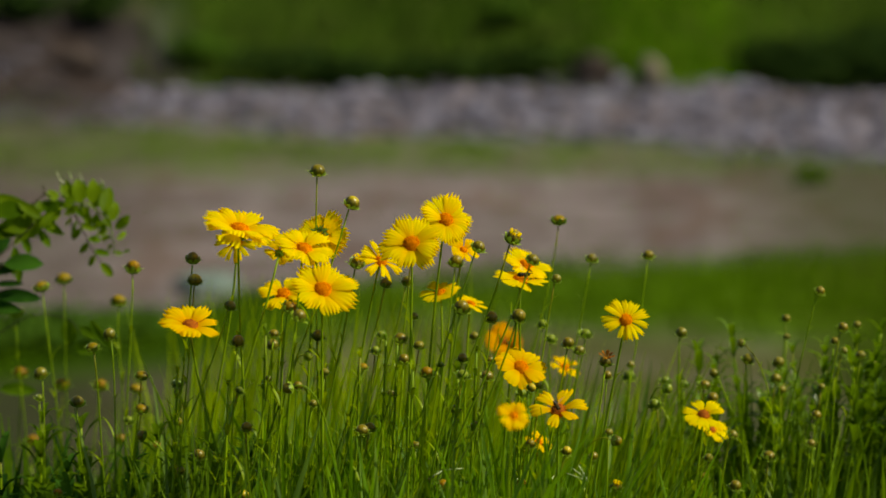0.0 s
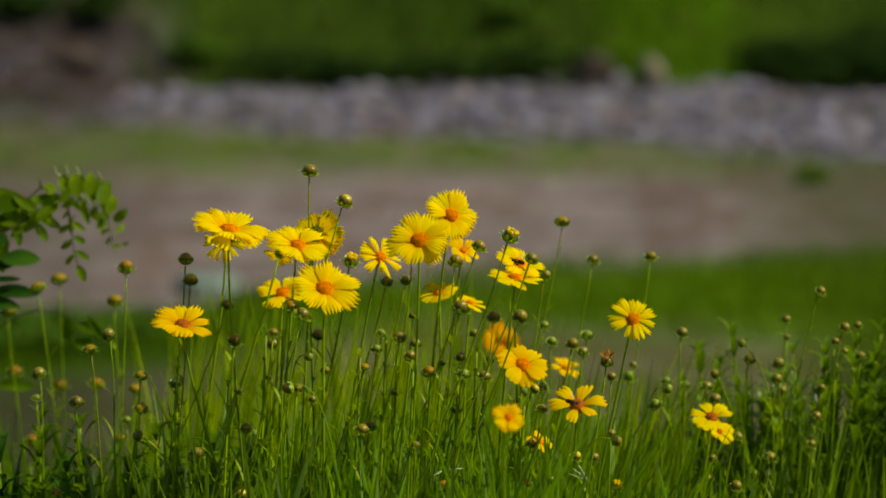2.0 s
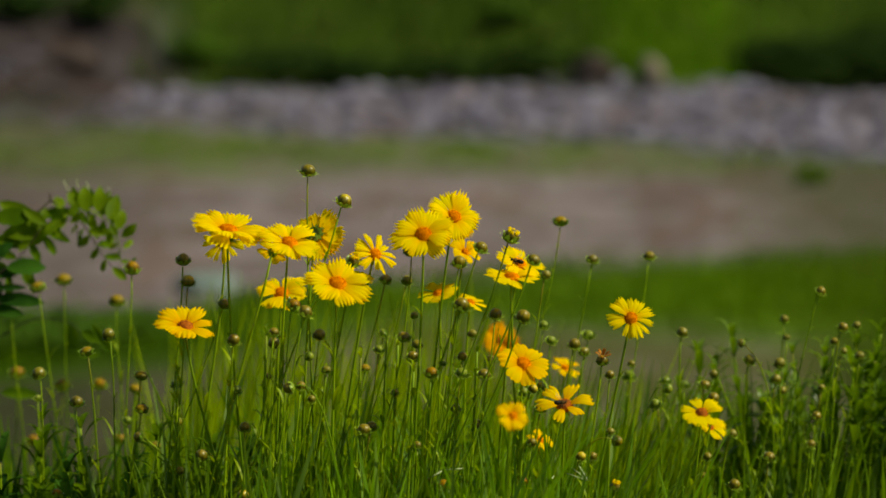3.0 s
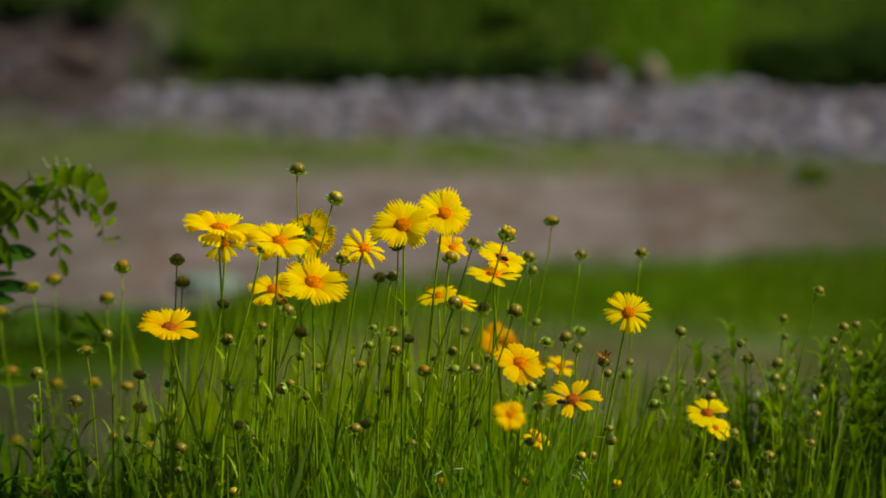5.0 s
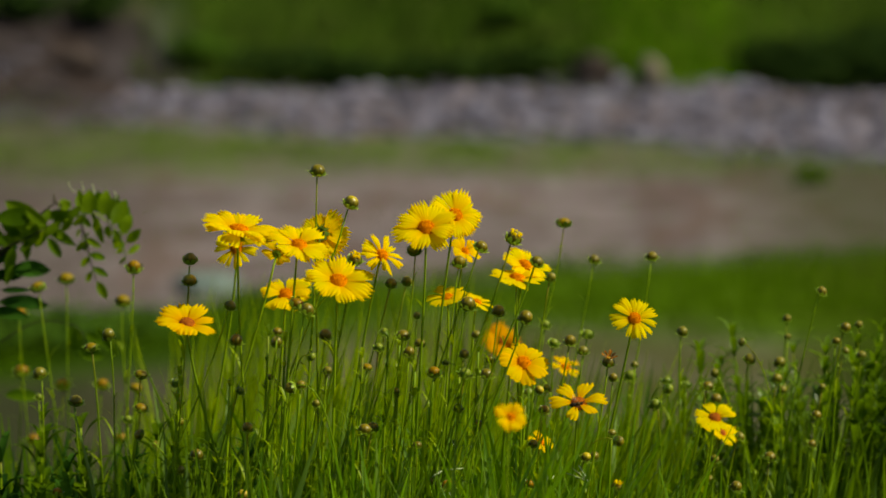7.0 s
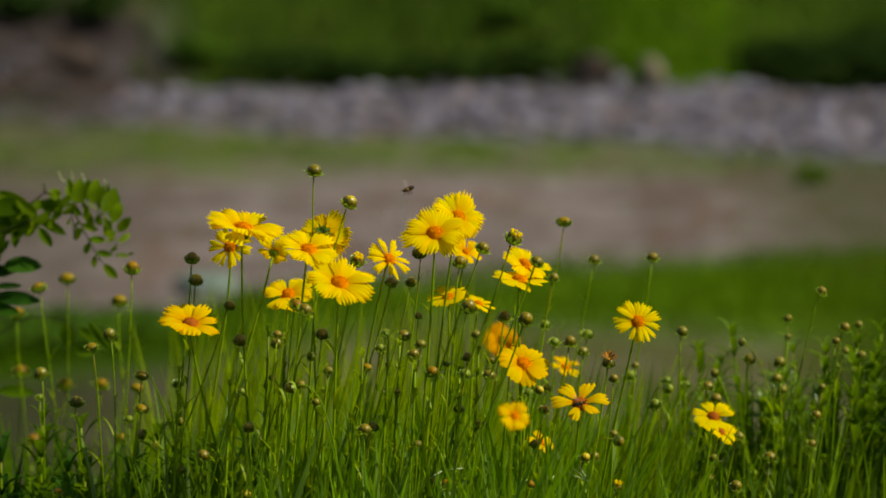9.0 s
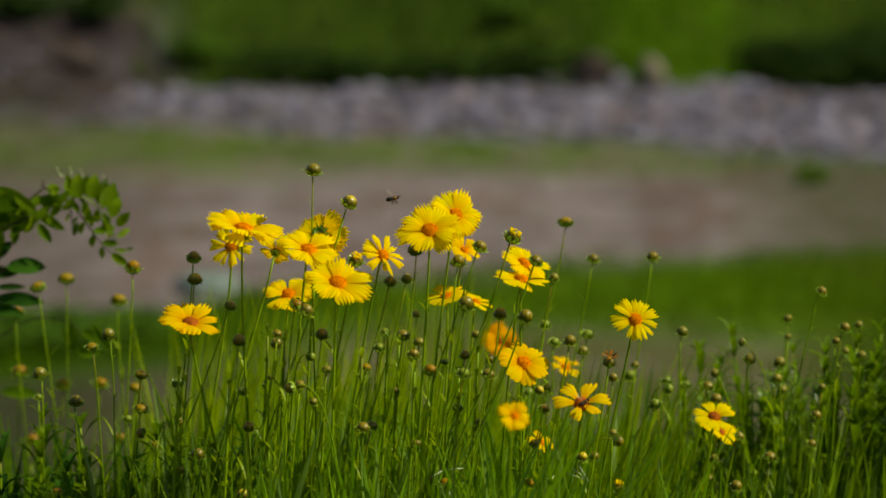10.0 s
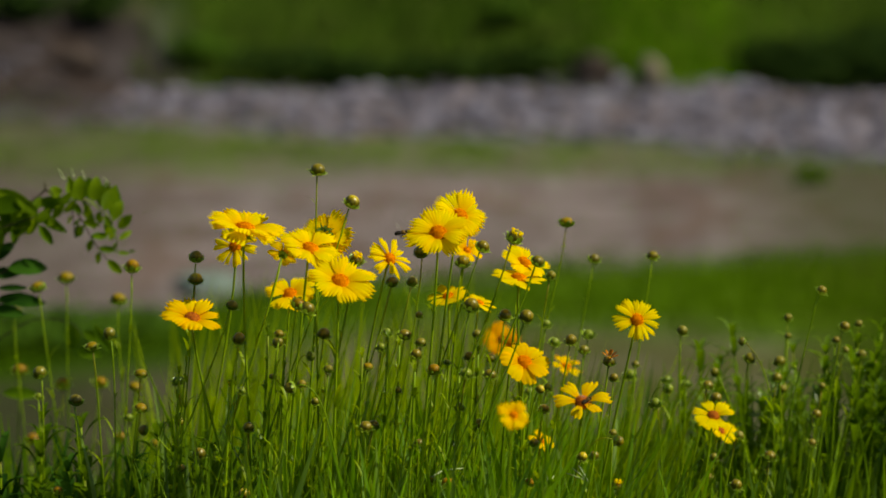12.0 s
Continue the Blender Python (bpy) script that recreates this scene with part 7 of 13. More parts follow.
    sway("b29", [(0, -1.4, -2.8), (0.5, -0.9, -3.1), (1, -4, -0.8), (1.5, -3.9, -2.6), (2, -1.6, -2), (2.5, -2.8, -2.3), (3, -1.2, -1.5), (4, -3.1, -0.8), (5, -9.7, 1.9), (5.5, -4.5, 1.3), (6, 2.6, -1.9), (6.5, 3.2, -1.9), (7, 1.4, -1), (8, 1, -1.6), (9, 1.3, -3.2), (9.5, -1.9, 0.6), (10, 1.3, -2.6), (10.5, 0, 0), (11, 1.9, -1.9), (11.5, 1.9, 0), (12, 2.6, -2.6)])
    sway("b29x", [(0, -1.3, -2.8), (0.5, 0.3, -1.7), (1, -3.7, -1.1), (1.5, -1.3, -1.7), (2, -1.4, -2.2), (2.5, -2.3, -1.9), (3, -0.4, -1.3), (4, -2.4, -1), (5, -10.5, 0), (5.5, -2.5, 0.9), (6, 2.6, -1.7), (6.5, 2.3, -1.1), (7, 1.6, -0.5), (8, 1.4, -0.9), (9, 1.5, -1.6), (9.5, 0.3, -0.1), (10, 1.5, -1.4), (10.5, 0, 0), (11, 2.5, -0.8), (11.5, 2.5, 0.3), (12, 2.5, -0.7)])
    sway("b30", [(0, -1.3, -1.3), (0.5, -0.7, -1.9), (1, -3.3, -0.7), (1.5, -1.3, -1.3), (2, -1.3, -0.7), (2.5, -3.9, -1.9), (3, -0.7, -0.7), (4, -2.9, -0.7), (5, -14.3, 0), (5.5, 1.3, 0.6), (6, 1.3, -1.3), (6.5, 1.9, 0), (7, 3.9, 0), (8, 2.1, -0.1), (9, 1.3, 0), (9.5, 1.9, -0.7), (10, 1.3, 0), (10.5, 0, 0), (11, 2.6, 0), (11.5, 3.2, 0.6), (12, 2.6, 0.6)])
    sway("b31", [(0, -4.4, -5.7), (0.5, 1.9, -3.2), (1, -6.3, -3.2), (1.5, 1.9, -0.7), (2, -1.9, -4.4), (2.5, -2.5, -2.5), (3, 0, -2.5), (4, -2.5, -1.8), (5, -12.5, -2.5), (5.5, -3.8, 1.9), (6, 3.2, -2.5), (6.5, 0.7, -1.3), (7, 1.3, -0.7), (8, 0.8, -1), (9, 0, -1.3), (9.5, 1.3, -0.7), (10, 0.7, -1.3), (10.5, 0, 0), (11, 3.8, -0.7), (11.5, 2.5, 0), (12, 1.9, 0)])
    sway("b31x", [(0, -4, -3.8), (0.5, -0.2, -3.6), (1, -6.2, -1.3), (1.5, -1.7, -2.3), (2, -3.2, -3), (2.5, -2.9, -2.3), (3, -0.9, -1.7), (4, -2.9, -1.5), (5, -11.1, -0.4), (5.5, -1.8, 0.8), (6, 2.1, -2.1), (6.5, 1.8, -1.3), (7, 1.4, -0.9), (8, 1.2, -1.3), (9, 1.1, -1.8), (9.5, 0.7, -0.8), (10, 1.3, -1.7), (10.5, 0, 0), (11, 2.8, -1.5), (11.5, 2.7, 0.1), (12, 2.5, -1)])
    sway("b32", [(0, -1.5, -1.3), (0.5, 1.3, 0), (1, -3.2, -0.6), (1.5, 0.7, 0), (2, -1.9, -3.2), (2.5, -1.2, -1.9), (3, 0.7, -1.2), (4, -1.2, -1), (5, -7, -0.6), (5.5, -1.2, 1.3), (6, 2.6, -1.9), (6.5, 0.7, -0.6), (7, 0.7, -0.6), (8, 0.5, -0.6), (9, 0.7, -0.6), (9.5, 0.7, -0.6), (10, 0, -0.6), (10.5, 0, 0), (11, 1.9, -0.6), (11.5, 1.3, 0), (12, 1.3, 0)])
    sway("b33", [(0, -0.7, -1.9), (0.5, -1.9, -3.2), (1, -1.3, -2.5), (1.5, 0, -1.3), (2, -0.7, -1.3), (2.5, -0.7, -1.3), (3, 0.6, -1.3), (4, -1, -0.6), (5, -5.7, -0.6), (5.5, -1.9, 0.6), (6, 1.9, 0), (6.5, 1.9, 0), (7, 1.2, -1.3), (8, 1, -0.5), (9, 1.2, -1.3), (9.5, 0.6, 0), (10, 0, 0), (10.5, 0, 0), (11, 1.2, 0), (11.5, 1.9, 0.6), (12, 1.9, 0.6)])
    sway("b33x", [(0, -1.3, -1.8), (0.5, -1.6, -2.6), (1, -1.5, -1.1), (1.5, -0.1, -0.4), (2, -1, -0.7), (2.5, -1, -0.8), (3, -0.2, -0.8), (4, -1.2, -0.3), (5, -5, 0.2), (5.5, -2.1, 0.9), (6, 1.8, -0.5), (6.5, 1.6, -0.4), (7, 0.8, -1.2), (8, 0.7, -0.6), (9, 0.9, -0.9), (9.5, 0.5, -0.1), (10, -0.2, -0.3), (10.5, 0, 0), (11, 1.3, 0), (11.5, 1.5, 0.3), (12, 1.4, 0.4)])
    sway("b34", [(0, -2.2, -2.2), (0.5, 0.4, -1.3), (1, -2.9, 0), (1.5, -0.4, 0), (2, -1.6, -0.7), (2.5, -2.3, -0.8), (3, -0.8, -0.3), (4, -1.8, -0.2), (5, -7.9, 0.6), (5.5, -1.6, 1.3), (6, 2.4, -1.6), (6.5, 0, 0), (7, 0, -0.6), (8, 0, -0.3), (9, 0.7, -0.6), (9.5, 0, 0), (10, -0.6, 0), (10.5, 0, 0), (11, 0, 0), (11.5, 1.3, 0), (12, 0.7, 0.6)])
    sway("b35", [(0, -2.6, -0.6), (0.5, -0.6, -0.6), (1, -1.9, -0.6), (1.5, -1.3, -0.6), (2, -1.3, -0.6), (2.5, -1.3, -1.3), (3, -0.6, -1.3), (4, -1.1, -0.4), (5, -3.8, 0.7), (5.5, -1.9, 0.7), (6, 2.6, -0.6), (6.5, 2.6, -0.6), (7, 0.7, -0.6), (8, 1, -0.5), (9, 0.7, -0.6), (9.5, 1.3, 0), (10, 0, -0.6), (10.5, 0, 0), (11, 1.3, 0), (11.5, 1.3, 0), (12, 1.3, 0)])
    sway("b36", [(0, -1.5, -1.4), (0.5, -0.3, -1.3), (1, -3.3, 1.9), (1.5, 0, 1.9), (2, -1.9, 1.9), (2.5, -2.6, 1.9), (3, -2.6, 1.9), (4, -2.4, 1.7), (5, -6.5, 2.6), (5.5, -4.5, 2.6), (6, 2.2, -1.1), (6.5, 1.1, -0.3), (7, 0.6, -0.8), (8, 0.2, -0.2), (9, 0.6, 0), (9.5, 0, 0), (10, -1.3, 0), (10.5, 0, 0), (11, 1.3, 0), (11.5, 1.3, 0), (12, 0, 0.6)])
    sway("b37", [(0, -1.9, -3.2), (0.5, 1.2, -2.6), (1, -5.7, -0.7), (1.5, 1.2, -1.3), (2, -2.6, -2.6), (2.5, -2.6, 0), (3, 0.6, -1.9), (4, -1.8, -0.7), (5, -8.1, 0.8), (5.5, -3.2, 2.5), (6, 3.2, -3.2), (6.5, 1.2, -1.9), (7, 0, -0.7), (8, 0.5, -0.8), (9, 0.6, -0.7), (9.5, 0.6, 0), (10, 0, -0.7), (10.5, 0, 0), (11, 3.8, -1.9), (11.5, 2.5, -0.7), (12, 1.2, 0)])
    sway("b38", [(0, -1.3, -1.9), (0.5, -1.9, -1.3), (1, -3.9, -0.7), (1.5, -1.3, -1.3), (2, -3.9, -0.7), (2.5, -1.9, -1.3), (3, -2.6, -1.3), (4, -2.8, -0.4), (5, -9.1, 1.9), (5.5, -2.6, 0.6), (6, 1.9, -1.3), (6.5, 1.9, -1.3), (7, -0.6, 0), (8, 0, -0.3), (9, 0, -0.7), (9.5, 0, 0), (10, -1.3, 0.6), (10.5, 0, 0), (11, 1.3, 0), (11.5, 1.3, 0), (12, 0, 0.6)])
    sway("b39", [(0, -7.1, -4.5), (0.5, 0.7, -2.6), (1, -5.1, -1.9), (1.5, 1.3, -2.6), (2, -2.4, -1.5), (2.5, -1.8, -1.1), (3, -0.6, -1.8), (4, -2.8, -1.1), (5, -12.8, 1.3), (5.5, -2.6, 0.6), (6, 1.3, -3.2), (6.5, 0.7, -1.9), (7, -3.2, 1.3), (8, -0.1, -0.3), (9, 0, 0), (9.5, 1.9, -0.6), (10, 0, 0), (10.5, 0, 0), (11, 1.3, 0.6), (11.5, 1.3, -0.6), (12, 1.9, 0)])
    sway("b40", [(0, -2.6, -2.5), (0.5, -2.6, -3.2), (1, -1.3, -1.9), (1.5, 0, -0.6), (2, -1.3, -1.9), (2.5, -1.3, -1.9), (3, 0.6, -2.5), (4, -1, -1.1), (5, -4.5, -1.3), (5.5, -1.3, 0.6), (6, 1.2, -0.6), (6.5, 1.9, -1.3), (7, 2.5, -1.9), (8, 1.3, -1.3), (9, 1.2, -1.9), (9.5, 0.6, -0.6), (10, 0, -0.6), (10.5, 0, 0), (11, 1.9, 0), (11.5, 2.5, -0.6), (12, 2.5, 0)])
    sway("b41", [(0, -4.6, -1.3), (0.5, -7.8, 1.3), (1, -4.6, 0.6), (1.5, -3.9, 0.6), (2, -3.9, 0), (2.5, -4.6, 0.6), (3, -4.6, 1.3), (4, -4.6, 0.9), (5, -9.2, 2), (5.5, -3.9, 1.3), (6, -2, 0), (6.5, 0.6, 0), (7, -0.7, -0.7), (8, -0.5, 0), (9, -0.7, 0), (9.5, -0.7, 0), (10, -1.3, 0.6), (10.5, 0, 0), (11, -1.3, 0.6), (11.5, 1.3, 0.6), (12, 0, 0.6)])
    sway("b42", [(0, -3.3, -0.6), (0.5, -2.6, -0.6), (1, -5.9, 0), (1.5, -2.6, 0), (2, -3.9, 0), (2.5, -3.9, 0), (3, -3.3, 0), (4, -5.2, 0.2), (5, -14.4, 1.3), (5.5, -6.6, 1.3), (6, 0, -1.3), (6.5, 0.7, 0), (7, -3.3, -0.6), (8, -1.4, 0), (9, 0, -0.6), (9.5, -1.3, 0), (10, -3.3, 1.3), (10.5, 0, 0), (11, -0.6, 0), (11.5, 1.3, 0.7), (12, 0.7, 0)])
    sway("b43", [(0, -3, 0.2), (0.5, -2, 0), (1, -3.3, 0.6), (1.5, -1.3, -0.6), (2, -3.3, 0.6), (2.5, -1.3, 0), (3, -0.6, 0), (4, -2.7, 0.4), (5, -7.2, 2.6), (5.5, -4.6, 0.6), (6, 0.6, -0.6), (6.5, 1.3, -0.6), (7, -0.6, 0), (8, -0.3, 0), (9, 0, 0), (9.5, -0.6, 0), (10, -1.3, 0.6), (10.5, 0, 0), (11, 0.6, 0.6), (11.5, 0.6, 0), (12, 2, 0.6)])
    sway("b44", [(0, -1.9, -0.6), (0.5, -1.3, 0), (1, -1.3, -1.3), (1.5, 0.6, -0.6), (2, -1.3, 0), (2.5, -0.7, -0.6), (3, 0, -0.6), (4, -1.5, 0.2), (5, -4.5, 1.3), (5.5, -3.3, 1.9), (6, 0, -0.6), (6.5, 0.6, 0), (7, 0, 0), (8, 0.1, 0), (9, 1.3, -0.6), (9.5, -0.7, 0.6), (10, -0.7, 0), (10.5, 0, 0), (11, 0, 0), (11.5, 0.6, 0), (12, 1.3, 0.6)])
    sway("b45", [(0, 0, -0.7), (0.5, -3.8, 0.6), (1, -1.9, -0.7), (1.5, -0.7, 0), (2, -1.9, 0), (2.5, -1.3, 0), (3, -1.3, 0), (4, -2.3, 0.3), (5, -4.4, 0.6), (5.5, -5.7, 1.9), (6, 0, -0.7), (6.5, 1.2, -0.7), (7, 0.6, -0.7), (8, 0.5, -0.4), (9, 0.6, -0.7), (9.5, 0, 0), (10, 0, 0), (10.5, 0, 0), (11, 0, 0), (11.5, 1.9, 0), (12, 1.2, 0)])
    sway("b46", [(0, -2.5, 0), (0.5, -1.9, 0), (1, -1.3, -0.6), (1.5, -1.3, 0), (2, -3.2, 0.7), (2.5, -1.9, 0), (3, -1.9, 0), (4, -2.9, 0.6), (5, -5.1, 1.3), (5.5, -5.1, 1.9), (6, -1.3, 0), (6.5, 0.6, -0.6), (7, 0.6, -0.6), (8, 0.4, -0.4), (9, 0.6, -0.6), (9.5, 0, 0), (10, 0, 0), (10.5, 0, 0), (11, 0, 0), (11.5, 0.6, 0), (12, 1.2, 0)])
    sway("b47", [(0, 4.7, -1.4), (0.5, -13.4, 4), (1, 1.3, -0.7), (1.5, -4, 1.3), (2, -3.4, 0.7), (2.5, -4.7, 1.3), (3, -3.4, 0.7), (4, -5.5, 1.3), (5, -13.4, 3.3), (5.5, -4, 0.7), (6, -4, 0.7), (6.5, 4.7, -2), (7, 0.7, -0.7), (8, 1.7, -0.6), (9, 2.7, -0.7), (9.5, -2, 1.3), (10, 2.7, -0.7), (10.5, 0, 0), (11, 0.7, 0), (11.5, 2.7, -0.7), (12, 0.7, 0.7)])
    sway("b48", [(0, -5, 0.7), (0.5, -7.1, 0), (1, -3.5, 0), (1.5, -2.1, 0), (2, -2.1, 0), (2.5, -2.1, 0), (3, -3.5, 0), (4, -4.5, -0.2), (5, -10.7, -0.7), (5.5, -5, -0.7), (6, -3.5, 0), (6.5, -2.1, 0), (7, -0.7, -0.7), (8, -0.6, -0.1), (9, -0.7, 0), (9.5, 0, 0), (10, 0.7, 0), (10.5, 0, 0), (11, -0.7, 0), (11.5, 0, 0), (12, 1.4, 0)])
    sway("b49", [(0, -2.2, 0.7), (0.5, -2.9, 0.7), (1, -0.8, 0), (1.5, -0.8, 0), (2, -0.8, 0), (2.5, -0.8, 0), (3, -1.5, 0), (4, -4.1, 0.8), (5, -10.8, 2.9), (5.5, -6.5, 1.4), (6, -4.3, 0.7), (6.5, -1.5, 0), (7, 0, 0), (8, -0.4, 0.1), (9, 0, 0), (9.5, 0, 0), (10, -0.8, 0.7), (10.5, 0, 0), (11, -0.8, 0.7), (11.5, 0, 0.7), (12, 0, 0.7)])
    sway("b50", [(0, -2.9, 0.7), (0.5, -2.9, 0.7), (1, -0.7, 0), (1.5, -0.7, 0), (2, -0.7, 0), (2.5, -0.7, 0), (3, -2.1, 0), (4, -3.8, 0.7), (5, -8.6, 2.1), (5.5, -6.4, 1.4), (6, -4.3, 0.7), (6.5, -0.7, 0), (7, 0, 0), (8, 0.3, -0.1), (9, 0.7, -0.7), (9.5, 0.7, 0), (10, 0.7, 0), (10.5, 0, 0), (11, 0, 0), (11.5, 0.7, 0), (12, 0.7, 0.7)])
    sway("b51", [(0, -4.4, -2.5), (0.5, -1.3, -2.5), (1, -7.5, -1.3), (1.5, -2.5, -1.3), (2, -5, -2.5), (2.5, -3.1, -0.7), (3, -4.4, -0.7), (4, -3.1, -0.9), (5, -9.4, 0), (5.5, -0.6, 1.2), (6, 2.5, -2.5), (6.5, 1.3, -1.3), (7, 0, 0.6), (8, 0.1, -0.3), (9, 0.6, -1.3), (9.5, 0, 0), (10, -1.3, 0.6), (10.5, 0, 0), (11, 1.9, -0.7), (11.5, 1.3, 0), (12, 2.5, 0)])
    sway("b52", [(0, -8.4, -2.6), (0.5, -0.7, -1.3), (1, -9, 0.7), (1.5, -1.3, -0.6), (2, -6.5, -1.9), (2.5, -0.7, -1.3), (3, -5.2, 0), (4, -4, 0.2), (5, -14.1, 4.5), (5.5, -3.2, 2.6), (6, 3.8, -3.2), (6.5, 0, -0.6), (7, -3.2, 2.6), (8, -1, 0.3), (9, 1.3, -1.3), (9.5, -1.3, 0), (10, -1.9, 0.7), (10.5, 0, 0), (11, 1.3, 0), (11.5, 0, 0), (12, 1.9, 0)])
    sway("b53", [(0, -4.4, -0.6), (0.5, -3.2, -0.6), (1, -2.5, 0), (1.5, 0, -0.6), (2, -3.2, -0.6), (2.5, -2.5, 0.7), (3, -1.3, 0), (4, -1.5, 0.3), (5, -6.9, 2.5), (5.5, -0.7, 0.7), (6, 3.8, -1.2), (6.5, 1.9, -0.6), (7, 0.6, 0), (8, 1, -0.2), (9, 0.6, -1.2), (9.5, 1.2, 0), (10, 0.6, 0.7), (10.5, 0, 0), (11, 2.5, -0.6), (11.5, 2.5, 0), (12, 1.2, 0.7)])
    sway("b54", [(0, -1.3, -1.9), (0.5, 0.6, -0.6), (1, 0, -1.3), (1.5, 1.9, -1.9), (2, 1.9, -1.9), (2.5, 3.2, -1.9), (3, 3.2, -1.9), (4, 0.3, -0.3), (5, -3.2, 1.9), (5.5, -1.9, 2.6), (6, -0.6, -0.6), (6.5, 0, 0), (7, 0, 0), (8, 0, -0.1), (9, 0, -0.6), (9.5, 0, 0), (10, 0, 0), (10.5, 0, 0), (11, 0, 0.6), (11.5, 0, 0), (12, 0.6, 0.6)])
    sway("b55", [(0, -2.7, 0), (0.5, -1.4, 0), (1, -1.4, -0.7), (1.5, 0, -0.7), (2, 0, -0.7), (2.5, 1.3, -0.7), (3, 0.7, -0.7), (4, -0.9, 0.1), (5, -4, 1.4), (5.5, -2, 1.4), (6, -0.7, 0), (6.5, -0.7, 0), (7, 0, 0), (8, -0.1, -0.1), (9, 0, -0.7), (9.5, 0, 0), (10, 0, 0), (10.5, 0, 0), (11, 0, 0.7), (11.5, 0, 0.7), (12, 0.7, 0.7)])
    sway("b56", [(0, -1.4, 0.2), (0.5, -1.4, 0.2), (1, -0.7, -0.5), (1.5, 0, -0.5), (2, 0, -0.5), (2.5, 0.7, -0.5), (3, 0.7, -0.5), (4, -1.9, 0.3), (5, -5.6, 1.4), (5.5, -4.2, 1.4), (6, -2.8, 0.7), (6.5, -1.4, 0), (7, 0, 0), (8, -0.3, 0), (9, 0, 0), (9.5, 0, 0), (10, 0, 0), (10.5, 0, 0), (11, 0, 0), (11.5, 0, 0), (12, 0.7, 0)])
    sway("b57", [(0, -2.1, 0), (0.5, -3.6, 0), (1, -1.4, -0.7), (1.5, -0.7, -0.7), (2, -0.7, -0.7), (2.5, -0.7, -0.7), (3, -1.4, -0.7), (4, -2.3, -0.6), (5, -7.1, 0), (5.5, -3.6, -0.7), (6, -0.7, -0.7), (6.5, -1.4, -0.7), (7, 0, 0), (8, -0.3, -0.1), (9, 0, 0), (9.5, 0, 0), (10, 0, 0), (10.5, 0, 0), (11, 0, 0), (11.5, 0, 0), (12, 0.7, 0.7)])
    sway("b58", [(0, -2.1, 2.8), (0.5, -4.2, -0.7), (1, -0.7, 0.7), (1.5, -2.1, 0), (2, -1.4, 0.7), (2.5, -2.1, 0), (3, -2.1, 1.4), (4, -2.5, 0.2), (5, -5.5, 0.7), (5.5, -2.1, -0.7), (6, -1.4, 0), (6.5, 0.7, 0), (7, 0, -0.7), (8, 0.3, -0.1), (9, 0.7, 0), (9.5, -0.7, 0), (10, 0.7, 0), (10.5, 0, 0), (11, 0, 0), (11.5, 0.7, 0), (12, 0.7, 0)])
    sway("b59", [(0, -1.2, -1.4), (0.5, -1.2, -1.2), (1, -2.6, 0), (1.5, -0.6, 0), (2, -0.6, -0.6), (2.5, -1.3, -0.6), (3, -1.9, 0), (4, -2, 0.3), (5, -7.1, 1.9), (5.5, -2.6, 1.3), (6, 1.3, -0.6), (6.5, 1.3, -0.6), (7, 0.6, 0), (8, 0.4, -0.3), (9, 0.6, -0.6), (9.5, 0, 0), (10, -0.6, 0), (10.5, 0, 0), (11, 0.6, 0), (11.5, 0.6, 0), (12, 1.3, 0)])
    sway("b60", [(0, -0.8, -1.4), (0.5, -0.6, -0.5), (1, -6.4, 0.7), (1.5, -0.7, -1.2), (2, -2.6, -1.9), (2.5, -0.7, -1.9), (3, -3.2, -0.6), (4, -2.9, -0.6), (5, -9.6, 1.9), (5.5, -3.8, 0.7), (6, 1.2, -1.9), (6.5, 0.6, -1.9), (7, -1.3, 0), (8, -0.3, -0.4), (9, 0.6, -0.6), (9.5, -1.3, 0.7), (10, 0, 0), (10.5, 0, 0), (11, 1.2, 0), (11.5, 1.2, -0.6), (12, 1.2, 0)])
    sway("b61", [(0, -3.2, -1.9), (0.5, -0.6, -1.3), (1, -7.1, 0.6), (1.5, -1.3, -0.7), (2, -4.5, -1.3), (2.5, -0.6, -0.7), (3, -3.2, -0.7), (4, -2.9, 0), (5, -10.4, 2.6), (5.5, -2.6, 1.3), (6, 2.6, -1.3), (6.5, 0.7, -0.7), (7, -1.9, 1.3), (8, -0.5, 0.1), (9, 0.7, -0.7), (9.5, -0.6, 0), (10, -1.3, 0.6), (10.5, 0, 0), (11, 1.3, 0), (11.5, 0, 0), (12, 1.9, 0)])
    sway("b62", [(0, 0, -0.6), (0.5, -0.6, 0), (1, 0, -0.6), (1.5, 0, 0), (2, -0.6, -0.6), (2.5, 0, -0.6), (3, 0, -0.6), (4, -0.6, -0.1), (5, -2, 0), (5.5, -2, 1.3), (6, 0.7, -0.6), (6.5, 0.7, 0), (7, 0, 0), (8, 0.3, -0.1), (9, 0.7, -0.6), (9.5, 0, 0), (10, 0, 0), (10.5, 0, 0), (11, 0, 0), (11.5, 0.7, 0), (12, 0.7, 0.7)])
    sway("b63", [(0, -1.4, -1.3), (0.5, -1, -1), (1, -2.1, 0.2), (1.5, -2.1, 0.2), (2, -1.4, 0.8), (2.5, -2.8, 0.2), (3, -2.8, 0.2), (4, -3.6, 0.2), (5, -8.7, 0.7), (5.5, -3.3, 0), (6, -2.7, -0.7), (6.5, 0.7, -0.7), (7, 0, 0), (8, 0, -0.1), (9, 0, 0), (9.5, -0.7, 0), (10, 0, 0), (10.5, 0, 0), (11, -0.7, 0), (11.5, 0, 0.7), (12, 0.7, 0.7)])
